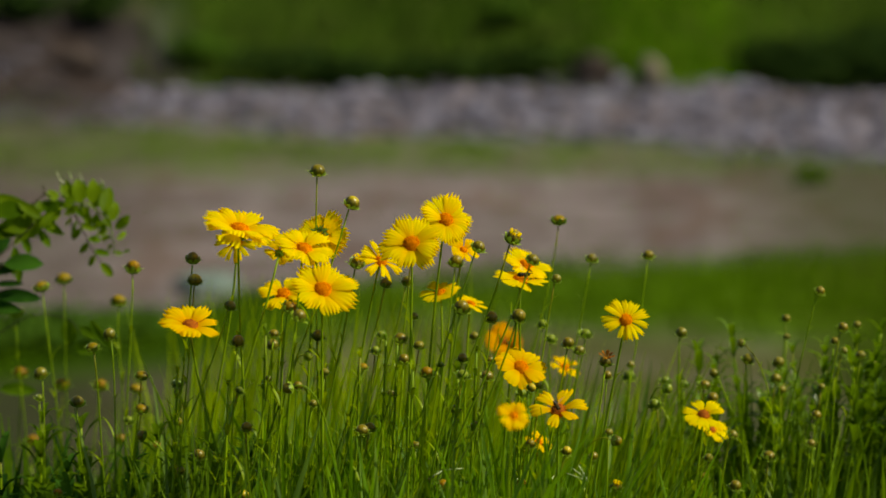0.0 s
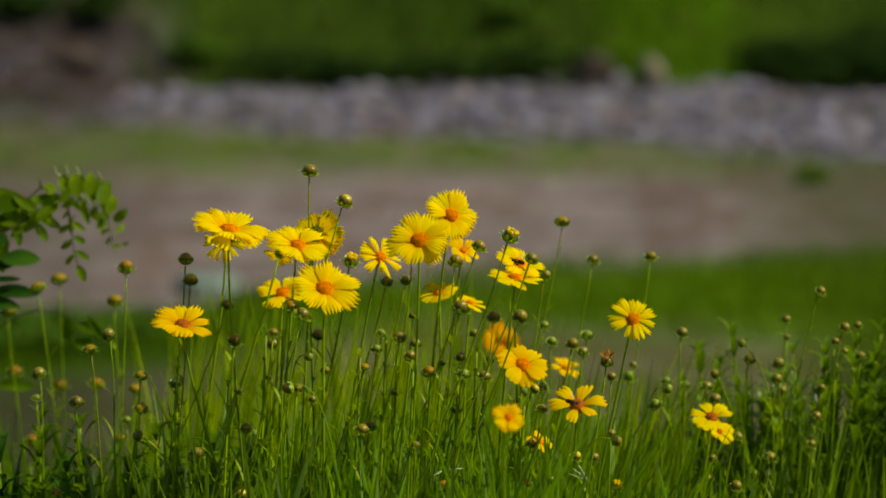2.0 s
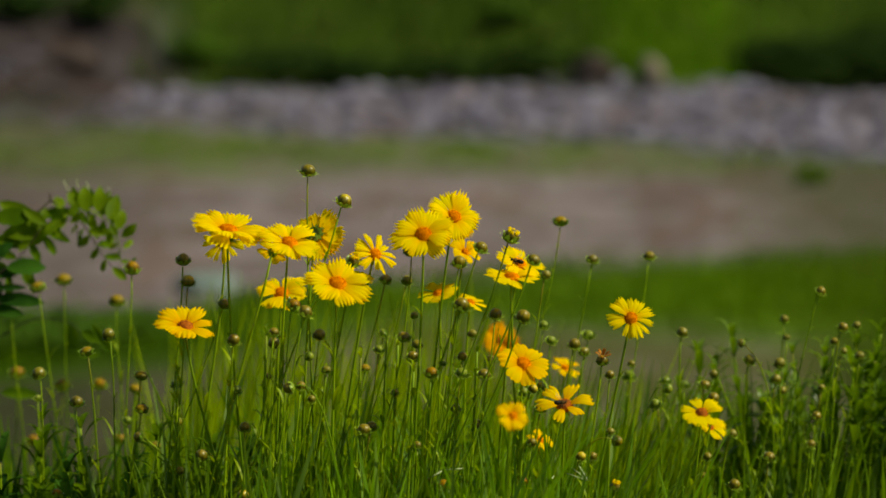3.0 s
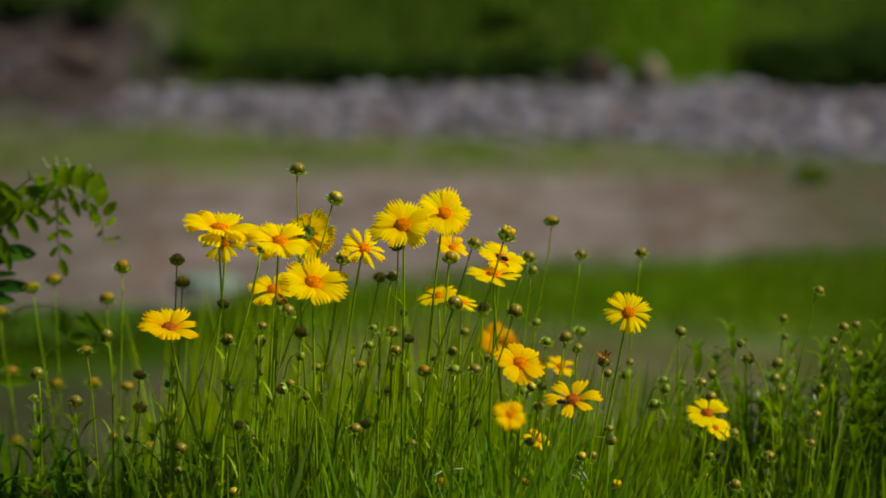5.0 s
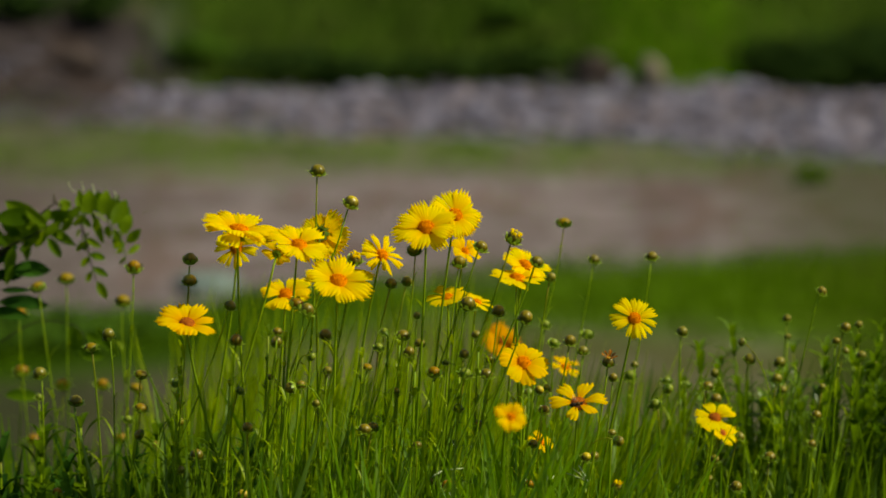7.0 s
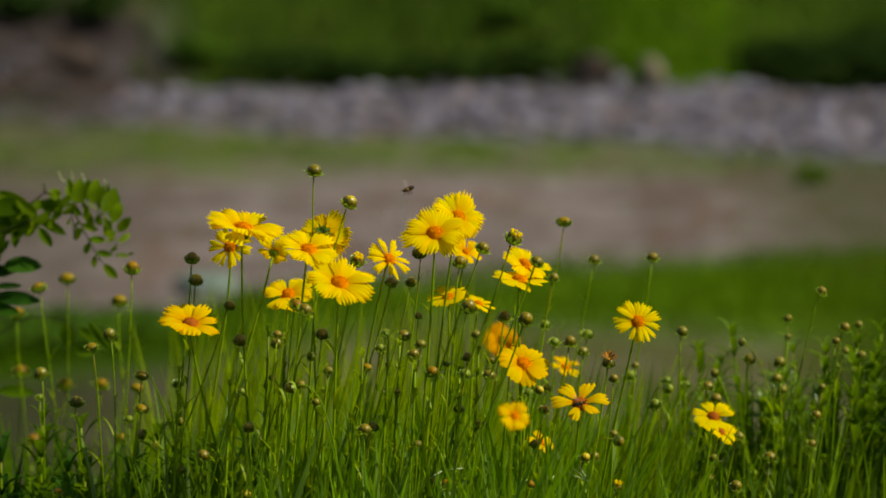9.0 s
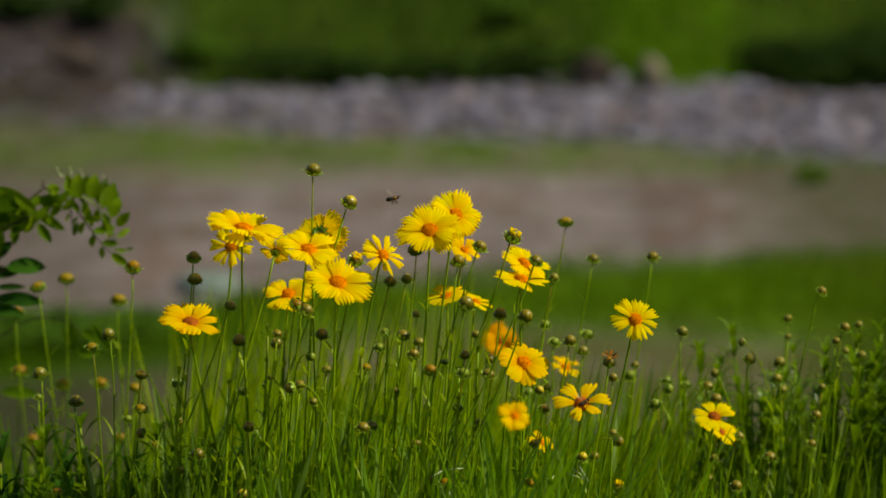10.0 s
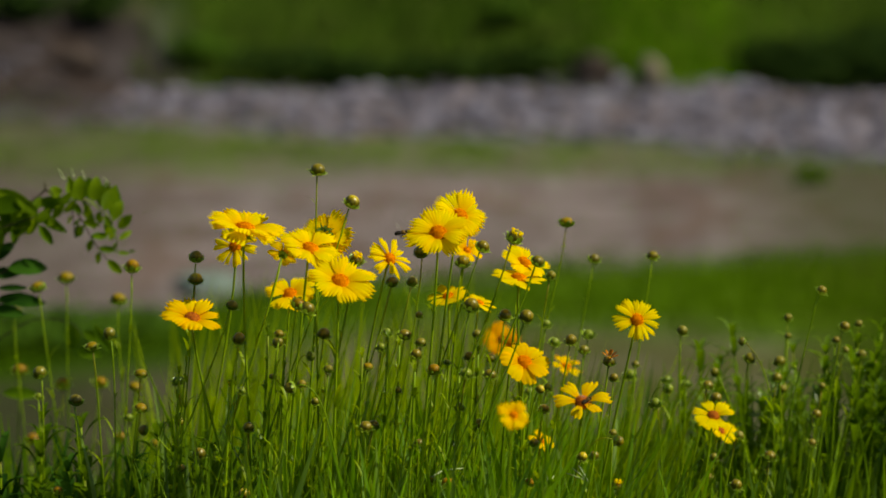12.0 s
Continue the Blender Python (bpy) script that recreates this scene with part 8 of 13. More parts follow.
    sway("b64", [(0, -5.8, 1.3), (0.5, -3.3, 0), (1, -2.7, 0), (1.5, -1.4, 0), (2, -3.3, 0.6), (2.5, -2, 0), (3, -4.5, 0.6), (4, -2.7, 0.6), (5, -5.7, 1.9), (5.5, -2.5, 1.3), (6, 0.6, -0.6), (6.5, 0.6, -0.6), (7, 0, 0), (8, 0.1, -0.1), (9, 0, 0), (9.5, 0, 0), (10, 0, 0), (10.5, 0, 0), (11, 0.6, 0), (11.5, 1.3, 0), (12, 0.6, 0.6)])
    sway("b65", [(0, -6.8, 1.6), (0.5, -4.3, 0.9), (1, -3.6, 0.9), (1.5, -2.3, 0.3), (2, -3.6, 0.9), (2.5, -2.9, 0.3), (3, -4.9, 0.9), (4, -2.5, 0.5), (5, -4.1, 1), (5.5, -1.5, 0.9), (6, 0.6, -0.7), (6.5, 0, 0), (7, 0, 0), (8, 0, 0), (9, 0, 0), (9.5, 0, 0), (10, 0, 0), (10.5, 0, 0), (11, 0.6, 0), (11.5, 0.6, 0), (12, 0.6, 0.6)])
    sway("b66", [(0, -3.9, -1.9), (0.5, 0, 0), (1, 0, 0), (1.5, 0.7, -0.6), (2, -0.6, 0), (2.5, 0, 0), (3, -1.9, 0), (4, -0.9, 0.1), (5, -3.2, 1.3), (5.5, -1.3, 0.7), (6, 0.7, -0.6), (6.5, 0, -0.6), (7, 0.7, -0.6), (8, 0.4, -0.4), (9, 0.7, -0.6), (9.5, 0, 0), (10, 0.7, 0), (10.5, 0, 0), (11, 0.7, 0), (11.5, 0.7, 0), (12, 0.7, 0)])
    sway("b67", [(0, -1.9, -1.3), (0.5, -1.9, -0.6), (1, -0.7, -0.6), (1.5, 0, 0), (2, -0.7, -1.3), (2.5, -0.7, 0), (3, -0.7, 0), (4, -0.9, -0.1), (5, -3.3, 1.3), (5.5, -1.3, 0), (6, 0.6, -0.6), (6.5, 0.6, -0.6), (7, 0, 0), (8, 0.5, -0.1), (9, 0.6, -0.6), (9.5, 0.6, 0), (10, 0.6, 0.6), (10.5, 0, 0), (11, 0.6, 0), (11.5, 0.6, 0.6), (12, 0.6, 0.6)])
    sway("b68", [(0, -0.6, -1.9), (0.5, -1.2, -2.5), (1, 0, -1.2), (1.5, 0.7, -0.6), (2, -0.6, -1.9), (2.5, 0, -1.9), (3, 0.7, -1.9), (4, -0.3, -1.1), (5, -3.2, -0.6), (5.5, -0.6, 0), (6, 1.3, -1.2), (6.5, 1.3, -1.2), (7, 0.7, -1.9), (8, 0.5, -1.1), (9, 0.7, -1.2), (9.5, 0, -0.6), (10, 0, -0.6), (10.5, 0, 0), (11, 1.3, 0), (11.5, 1.3, 0), (12, 1.9, 0)])
    sway("b69", [(0, -2.5, -1.3), (0.5, -2.5, -1.3), (1, -1.2, -1.9), (1.5, -0.6, -1.3), (2, -1.9, -1.9), (2.5, -1.2, -1.3), (3, -1.9, -1.3), (4, -1.2, -1), (5, -3.1, 0), (5.5, -0.6, -0.6), (6, 0.7, -1.3), (6.5, 0.7, -1.3), (7, 0.7, -1.3), (8, 0.1, -0.6), (9, 0.7, -0.6), (9.5, -0.6, 0), (10, -0.6, 0), (10.5, 0, 0), (11, 0.7, 0), (11.5, 0, 0), (12, 0.7, 0.6)])
    sway("b70", [(0, -5.8, -0.7), (0.5, -3.9, -0.7), (1, -2.6, -0.7), (1.5, -1.3, 0), (2, -3.2, 0), (2.5, -2.6, 0.6), (3, -4.5, 1.3), (4, -2.3, 0.2), (5, -3.9, 0.6), (5.5, -1.3, 0), (6, 0, -0.7), (6.5, 0, -0.7), (7, 0, -0.7), (8, 0, -0.4), (9, 0.7, -0.7), (9.5, -0.6, 0), (10, 0, 0), (10.5, 0, 0), (11, 0, 0), (11.5, 0, 0), (12, 0, 0.6)])
    sway("b71", [(0, -11.5, 1.9), (0.5, -6.4, 0.6), (1, -5.1, 0), (1.5, -3.8, 0), (2, -4.5, 0), (2.5, -0.2, -0.2), (3, -1.1, 0.5), (4, -1.1, 0.3), (5, -0.6, 0.6), (5.5, 0, 0.6), (6, 1.3, 0), (6.5, 1.3, 0.6), (7, 2.6, 1.2), (8, 1.4, 0.7), (9, 1.9, 0.6), (9.5, 1.3, 0.6), (10, 0, 0.6), (10.5, 0, 0), (11, 1.3, 0.6), (11.5, 0.7, 0.6), (12, 0, 0.6)])
    sway("b72", [(0, -0.7, 0), (0.5, -1.4, -0.7), (1, -0.7, -0.7), (1.5, -0.7, 0), (2, 0, -0.7), (2.5, 0, 0), (3, -1.4, 0), (4, -0.6, 0.1), (5, -1.4, 0.7), (5.5, -0.7, 0.7), (6, 0, 0), (6.5, 0.7, -0.7), (7, 0, 0), (8, 0.1, -0.1), (9, 0, 0), (9.5, 0, 0), (10, 0, 0), (10.5, 0, 0), (11, 0, 0.7), (11.5, 0, 0.7), (12, 0, 0.7)])
    sway("b73", [(0, -0.6, 0), (0.5, -0.6, 0), (1, -0.6, 0), (1.5, -0.6, 0), (2, -0.6, 0), (2.5, 0.6, -0.6), (3, -1.3, 0), (4, -0.4, -0.1), (5, -0.6, 0), (5.5, 0, 0), (6, 0, 0), (6.5, 0.6, -0.6), (7, 0, 0), (8, 0.3, -0.1), (9, 0, 0), (9.5, 0, 0), (10, 0.6, 0), (10.5, 0, 0), (11, 0, 0), (11.5, 0, 0), (12, 0, 0.7)])
    sway("b74", [(0, -4.3, 1.3), (0.5, -0.4, 0.6), (1, -3, 1.3), (1.5, -0.4, 0), (2, -1, 0.6), (2.5, -1, 0.6), (3, -2.3, 1.9), (4, -1.7, 1.1), (5, -3.9, 2.6), (5.5, -3.3, 2.6), (6, 0.6, -0.7), (6.5, 0.6, -0.7), (7, 0, 0), (8, 0.3, -0.3), (9, 0.6, -0.7), (9.5, 0, 0), (10, 0, 0), (10.5, 0, 0), (11, 0, 0), (11.5, 0.6, 0), (12, 0.6, 0)])
    sway("b75", [(0, -3, 0.4), (0.5, -0.5, 0.4), (1, -1.8, 0.4), (1.5, -0.5, -0.2), (2, -1.1, -0.2), (2.5, -1.1, -0.2), (3, -1.8, 1.1), (4, -1.4, 1), (5, -2.6, 3.2), (5.5, -2.6, 3.2), (6, 0, -0.7), (6.5, 0, -1.3), (7, -0.7, 0), (8, 0, -0.4), (9, 0.6, -0.7), (9.5, 0, 0), (10, 0, 0), (10.5, 0, 0), (11, 0, 0), (11.5, 0, 0), (12, 0, 0)])
    sway("b76", [(0, -1.9, 0), (0.5, -1.3, 0), (1, -1.9, 0), (1.5, -1.3, 0), (2, -1.3, 0), (2.5, 0, 0), (3, -4.5, 0.7), (4, -1.7, 0.1), (5, -3.2, 0), (5.5, -1.9, 0), (6, 0, 0), (6.5, 0.6, -0.6), (7, 0, 0), (8, 0.4, -0.3), (9, 0, -0.6), (9.5, 0.6, 0), (10, 0.6, 0), (10.5, 0, 0), (11, -0.6, 0), (11.5, 0, 0), (12, 0.6, 0.7)])
    sway("b77", [(0, -0.8, 0), (0.5, -0.8, 0), (1, 0, 0), (1.5, 0, 0), (2, -0.8, -0.7), (2.5, 0, -0.7), (3, -0.8, 0), (4, -1.2, -0.1), (5, -3, 0.8), (5.5, -1.5, 0), (6, -1.5, 0), (6.5, -0.8, 0), (7, 0, 0), (8, -0.2, 0), (9, 0, 0), (9.5, 0, 0), (10, 0, 0), (10.5, 0, 0), (11, 0, 0), (11.5, 0, 0), (12, 0, 0.8)])
    sway("b77x", [(0, -3.5, 0.1), (0.5, -1.1, 0.4), (1, -2.4, 0.5), (1.5, -0.7, -0.1), (2, -1.4, 0), (2.5, -0.9, 0.1), (3, -2.9, 0.8), (4, -2, 0.6), (5, -4, 1.9), (5.5, -3.2, 1.8), (6, -0.2, -0.4), (6.5, 0.2, -0.5), (7, -0.3, 0.1), (8, 0.1, -0.2), (9, 0.4, -0.6), (9.5, 0.2, 0), (10, 0, 0), (10.5, 0, 0), (11, -0.2, 0), (11.5, 0.4, -0.1), (12, 0.5, 0.4)])
    sway("b78", [(0, -0.7, 0), (0.5, -0.7, 0), (1, -0.7, 0), (1.5, -0.7, 0), (2, 0, 0), (2.5, 0, -0.7), (3, 0, 0), (4, -0.1, -0.3), (5, -0.7, 0), (5.5, 0.7, -0.7), (6, 0, -0.7), (6.5, 0, 0), (7, 0, 0), (8, 0, 0), (9, 0, 0), (9.5, 0, 0), (10, 0, 0), (10.5, 0, 0), (11, 0, 0), (11.5, 0, 0), (12, 0, 0.7)])
    sway("b79", [(0, -0.7, -0.7), (0.5, -0.7, -0.7), (1, -0.7, -0.7), (1.5, 0, -0.7), (2, 0, -0.7), (2.5, 0, -0.7), (3, 0, -0.7), (4, -0.5, -0.5), (5, -1.4, 0), (5.5, 0, -0.7), (6, -1.4, 0), (6.5, -0.7, 0), (7, 0, 0), (8, -0.1, 0), (9, 0, 0), (9.5, 0, 0), (10, 0, 0), (10.5, 0, 0), (11, 0, 0), (11.5, 0, 0.7), (12, 0, 0.7)])
    sway("b80", [(0, -2.1, 0.7), (0.5, -0.7, 0), (1, 0, 0), (1.5, -0.7, 0), (2, -0.7, 0), (2.5, 0.7, -0.7), (3, -2.1, 0.7), (4, -1.6, 0.5), (5, -4.8, 2.1), (5.5, -2.1, 0.7), (6, -0.7, 0), (6.5, 0, -0.7), (7, 0, 0), (8, 0, -0.1), (9, 0, 0), (9.5, 0, 0), (10, 0, 0), (10.5, 0, 0), (11, 0, 0), (11.5, 0, 0.7), (12, 0, 0.7)])
    sway("b81", [(0, -2.7, 0.7), (0.5, -1.4, 0), (1, 0, -0.7), (1.5, -0.7, 0), (2, -0.7, 0), (2.5, 0.7, -0.7), (3, -2.1, 0.7), (4, -1.6, 0.4), (5, -4.1, 1.4), (5.5, -2.7, 0.7), (6, -0.7, 0), (6.5, 0, -0.7), (7, 0, 0), (8, 0, -0.1), (9, 0, 0), (9.5, 0, 0), (10, 0, 0), (10.5, 0, 0), (11, 0, 0), (11.5, 0, 0.7), (12, 0, 0.7)])
    sway("b82", [(0, -0.6, 0), (0.5, 0, 0), (1, 0, 0), (1.5, 0, 0), (2, 0, 0), (2.5, 0.6, -0.6), (3, -1.3, 0.7), (4, -0.2, 0.2), (5, -0.6, 0.7), (5.5, 0, 0.7), (6, 0, 0), (6.5, 0, 0), (7, 0, -0.6), (8, 0, -0.1), (9, 0, 0), (9.5, 0, 0), (10, 0, 0), (10.5, 0, 0), (11, -0.6, 0), (11.5, 0, 0.7), (12, 0, 0.7)])
    sway("b83", [(0, -0.6, 0.7), (0.5, 0, 0), (1, 0, -0.6), (1.5, 0, 0), (2, 0, 0), (2.5, 0, 0), (3, -0.6, 0), (4, -0.2, 0.2), (5, -0.6, 0.7), (5.5, 0, 0.7), (6, 0, 0), (6.5, 0, 0), (7, 0, 0), (8, 0, 0), (9, 0, 0), (9.5, 0, 0), (10, 0, 0), (10.5, 0, 0), (11, 0, 0), (11.5, -0.6, 0.7), (12, 0, 0.7)])
    sway("b84", [(0, -0.7, -0.7), (0.5, -0.7, -0.7), (1, -0.7, -0.7), (1.5, 0, -0.7), (2, -0.7, -0.7), (2.5, 0, -0.7), (3, -0.7, -0.7), (4, -0.5, -0.7), (5, -1.4, -0.7), (5.5, 0, -0.7), (6, -0.7, -0.7), (6.5, -0.7, 0), (7, 0, 0), (8, -0.1, 0), (9, 0, 0), (9.5, 0, 0), (10, 0, 0), (10.5, 0, 0), (11, 0, 0), (11.5, -0.7, 0.7), (12, 0, 0.7)])
    sway("b85", [(0, -1.4, 0), (0.5, 0, 0), (1, -0.7, 0), (1.5, 0, -0.7), (2, 0, 0), (2.5, 0, -0.7), (3, 0, -0.7), (4, -0.4, -0.3), (5, -1.4, 0), (5.5, 0, 0), (6, -0.7, 0), (6.5, -1.4, 0), (7, 0, 0), (8, -0.3, 0), (9, 0, 0), (9.5, 0, 0), (10, 0, 0), (10.5, 0, 0), (11, 0, 0), (11.5, 0, 0.7), (12, 0, 0.7)])
    sway("b86", [(0, -0.7, 0), (0.5, 0, -0.7), (1, 0, -0.7), (1.5, 0, -0.7), (2, 0, -0.7), (2.5, 0.7, -0.7), (3, -0.7, -0.7), (4, -0.7, -0.5), (5, -2.1, -0.7), (5.5, -0.7, 0), (6, -1.4, 0), (6.5, -0.7, -0.7), (7, 0, 0), (8, -0.1, -0.1), (9, 0, 0), (9.5, 0, 0), (10, 0, 0), (10.5, 0, 0), (11, 0, 0), (11.5, 0, 0), (12, 0, 0.7)])
    sway("b87", [(0, -0.7, 0), (0.5, 0, -0.7), (1, 0, -0.7), (1.5, 0, -0.7), (2, -0.7, -0.7), (2.5, 0.7, -0.7), (3, 0, -0.7), (4, -0.4, -0.7), (5, -1.4, -0.7), (5.5, 0, -0.7), (6, -0.7, -0.7), (6.5, -0.7, -0.7), (7, 0, 0), (8, -0.1, -0.1), (9, 0, 0), (9.5, 0, 0), (10, 0, 0), (10.5, 0, 0), (11, 0, 0), (11.5, 0, 0.7), (12, 0, 0.7)])
    sway("b88", [(0, -0.7, 0), (0.5, 0, 0), (1, 0, 0), (1.5, 0, 0), (2, 0, 0), (2.5, 0.7, 0), (3, -0.7, -0.7), (4, -0.4, -0.1), (5, -1.4, 0), (5.5, 0, 0), (6, -0.7, 0), (6.5, -0.7, 0), (7, 0, 0), (8, -0.1, 0), (9, 0, 0), (9.5, 0, 0), (10, 0, 0), (10.5, 0, 0), (11, 0, 0), (11.5, 0, 0.7), (12, 0, 0.7)])
    sway("b89", [(0, -1.5, 0), (0.5, -2.2, -0.7), (1, -1.5, -0.7), (1.5, -1.5, -0.7), (2, -1.5, -0.7), (2.5, 0, -0.7), (3, -3, -0.7), (4, -2.1, -0.6), (5, -3.7, 0), (5.5, -3, -0.7), (6, -1.5, -0.7), (6.5, -1.5, -0.7), (7, -0.8, 0), (8, -0.4, -0.1), (9, 0, 0), (9.5, 0, 0), (10, 0, 0), (10.5, 0, 0), (11, 0, 0), (11.5, 0, 0.7), (12, 0, 0.7)])
    sway("b90", [(0, -1.4, 0), (0.5, -1.4, 0), (1, -1.4, 0), (1.5, -0.7, 0), (2, -0.7, 0), (2.5, 0, -0.7), (3, -0.7, 0), (4, -1, -0.1), (5, -2.1, 0), (5.5, -0.7, 0), (6, -1.4, 0), (6.5, -0.7, 0), (7, 0, 0), (8, -0.1, 0), (9, 0, 0), (9.5, 0, 0), (10, 0, 0), (10.5, 0, 0), (11, -0.7, 0), (11.5, -0.7, 0.7), (12, 0, 0.7)])
    sway("b91", [(0, -1.4, 0), (0.5, -0.7, 0), (1, 0, -0.7), (1.5, 0, -0.7), (2, 0, 0), (2.5, 0.7, -0.7), (3, -1.4, 0), (4, -0.4, -0.2), (5, -0.7, 0), (5.5, -0.7, 0), (6, -0.7, 0), (6.5, -0.7, 0), (7, 0.7, 0), (8, 0, 0), (9, 0, 0), (9.5, 0, 0), (10, 0, 0), (10.5, 0, 0), (11, 0, 0), (11.5, 0, 0), (12, 0, 0.7)])
    sway("b92", [(0, -0.7, 0), (0.5, -0.7, -0.7), (1, 0, -0.7), (1.5, 0, -0.7), (2, -0.7, -0.7), (2.5, 0, -0.7), (3, -1.4, -0.7), (4, -1.2, -0.4), (5, -2.8, 0), (5.5, -1.4, 0), (6, -1.4, 0), (6.5, -0.7, 0), (7, 0, 0), (8, -0.1, 0), (9, 0, 0), (9.5, 0, 0), (10, 0, 0), (10.5, 0, 0), (11, 0, 0), (11.5, 0, 0.7), (12, 0, 0.7)])
    sway("b93", [(0, 0, 0), (0.5, 0, 0), (1, 0, -0.7), (1.5, 0, 0), (2, 0, -0.7), (2.5, 0.7, -0.7), (3, 0, -0.7), (4, 0.1, -0.3), (5, 0, 0), (5.5, 0.7, 0), (6, -0.7, 0), (6.5, -0.7, 0), (7, 0, 0), (8, -0.1, 0), (9, 0, 0), (9.5, 0, 0), (10, 0, 0), (10.5, 0, 0), (11, 0, 0), (11.5, 0, 0.7), (12, 0, 0.7)])
    sway("c1", [(0, 0.3, -1.2), (0.5, -0.9, -2.8), (1, -0.7, -0.5), (1.5, -1.6, -1.7), (2, -0.5, -0.8), (2.5, -1.1, -2.1), (3, 0.2, -1.2), (4, -1.2, -0.9), (5, -6.4, 0.3), (5.5, -1, -0.3), (6, 2.7, -1.2), (6.5, 1.5, -1.1), (7, 0.2, -1), (8, 1, -0.8), (9, 1.8, -1), (9.5, 1.4, -0.3), (10, 0.1, -0.5), (10.5, 0, 0), (11, 1.2, -0.7), (11.5, 1.3, 0), (12, 0.9, 0)])
    sway("c2", [(0, -1.6, -1.6), (0.5, -2, -1.8), (1, -0.8, -1.6), (1.5, -0.1, -0.9), (2, -1.2, -1.7), (2.5, -0.7, -1.2), (3, -0.6, -1.2), (4, -0.9, -0.8), (5, -3.7, 0), (5.5, -1, -0.1), (6, 1, -1), (6.5, 1, -1), (7, 0.7, -1.2), (8, 0.5, -0.7), (9, 0.8, -0.9), (9.5, 0, -0.2), (10, -0.1, -0.1), (10.5, 0, 0), (11, 0.9, 0), (11.5, 0.8, 0.2), (12, 1.2, 0.5)])
    sway("c3", [(0, -5.1, 0.2), (0.5, -3.4, -0.2), (1, -2.3, -0.4), (1.5, -1.6, 0), (2, -2.3, -0.1), (2.5, -1, 0.1), (3, -2.2, 0.8), (4, -1.4, 0.3), (5, -2.3, 0.9), (5.5, -0.9, 0.6), (6, 0.2, -0.2), (6.5, 0.3, -0.2), (7, 0.6, 0.1), (8, 0.3, 0), (9, 0.7, -0.1), (9.5, 0.1, 0.1), (10, 0, 0.1), (10.5, 0, 0), (11, 0.2, 0.3), (11.5, 0.2, 0.4), (12, 0.1, 0.6)])
    sway("c4", [(0, -4.3, 0.3), (0.5, -0.7, -0.4), (1, -0.4, -0.7), (1.5, -1.8, 0), (2, -0.5, -0.6), (2.5, 0.5, -0.4), (3, -4.9, 1.1), (4, -2, 0.3), (5, -3.3, 1.4), (5.5, -2.6, 0.7), (6, -0.9, -0.2), (6.5, 0.4, -0.1), (7, 1.1, -0.7), (8, 0.7, -0.4), (9, 0.6, -0.4), (9.5, 0.7, -0.4), (10, 0.7, -0.4), (10.5, 0, 0), (11, -0.4, 0), (11.5, -0.5, 0.7), (12, 0.6, 0.3)])
    sway("c5", [(0, -3.7, 0.1), (0.5, -0.4, -0.4), (1, -0.4, -0.5), (1.5, -1.6, 0), (2, -0.4, -0.5), (2.5, 0.5, -0.4), (3, -4.6, 1.1), (4, -1.6, 0.3), (5, -2.5, 1.2), (5.5, -2, 0.7), (6, -0.7, -0.2), (6.5, 0.4, 0), (7, 1.1, -0.9), (8, 0.7, -0.4), (9, 0.5, -0.4), (9.5, 0.7, -0.4), (10, 0.7, -0.4), (10.5, 0, 0), (11, -0.5, 0), (11.5, -0.5, 0.7), (12, 0.5, 0.3)])
    sway("c6", [(0, -3.4, 0.2), (0.5, -0.3, -0.3), (1, -0.3, -0.5), (1.5, -1.4, 0), (2, -0.3, -0.5), (2.5, 0.5, -0.4), (3, -4.2, 1), (4, -1.5, 0.3), (5, -2.3, 1.2), (5.5, -1.7, 0.7), (6, -0.6, -0.2), (6.5, 0.3, 0), (7, 0.9, -0.9), (8, 0.6, -0.4), (9, 0.5, -0.3), (9.5, 0.6, -0.3), (10, 0.6, -0.3), (10.5, 0, 0), (11, -0.5, 0), (11.5, -0.5, 0.7), (12, 0.5, 0.4)])
    sway("c7", [(0, -0.7, 0), (0.5, 0, -0.2), (1, -0.1, -0.3), (1.5, 0, -0.3), (2, -0.2, -0.3), (2.5, 0.6, -0.5), (3, -0.3, -0.7), (4, -0.3, -0.3), (5, -1.1, -0.2), (5.5, 0.1, -0.2), (6, -0.7, -0.2), (6.5, -0.9, -0.2), (7, 0, 0), (8, -0.2, 0), (9, 0, 0), (9.5, 0, 0), (10, 0, 0), (10.5, 0, 0), (11, 0, 0), (11.5, 0, 0.7), (12, 0, 0.7)])
    sway("c8", [(0, -1.1, 0), (0.5, -0.7, -0.4), (1, -0.6, -0.4), (1.5, -0.5, -0.6), (2, -0.7, -0.4), (2.5, 0.3, -0.6), (3, -1.1, -0.7), (4, -0.9, -0.5), (5, -2.2, -0.2), (5.5, -0.9, -0.4), (6, -1, -0.4), (6.5, -1.1, -0.4), (7, -0.2, 0), (8, -0.3, -0.1), (9, 0, 0), (9.5, 0, 0), (10, 0, 0), (10.5, 0, 0), (11, 0, 0), (11.5, 0, 0.7), (12, 0, 0.7)])
    sway("c9", [(0, -1.2, 0), (0.5, -1.1, -0.3), (1, -0.6, -0.6), (1.5, -0.4, -0.6), (2, -0.6, -0.3), (2.5, 0.2, -0.7), (3, -1.6, -0.3), (4, -1.1, -0.3), (5, -2.1, 0), (5.5, -1.3, -0.1), (6, -1.2, -0.1), (6.5, -0.8, -0.1), (7, 0.1, 0), (8, -0.1, 0), (9, 0, 0), (9.5, 0, 0), (10, 0, 0), (10.5, 0, 0), (11, -0.1, 0), (11.5, -0.1, 0.5), (12, 0, 0.7)])
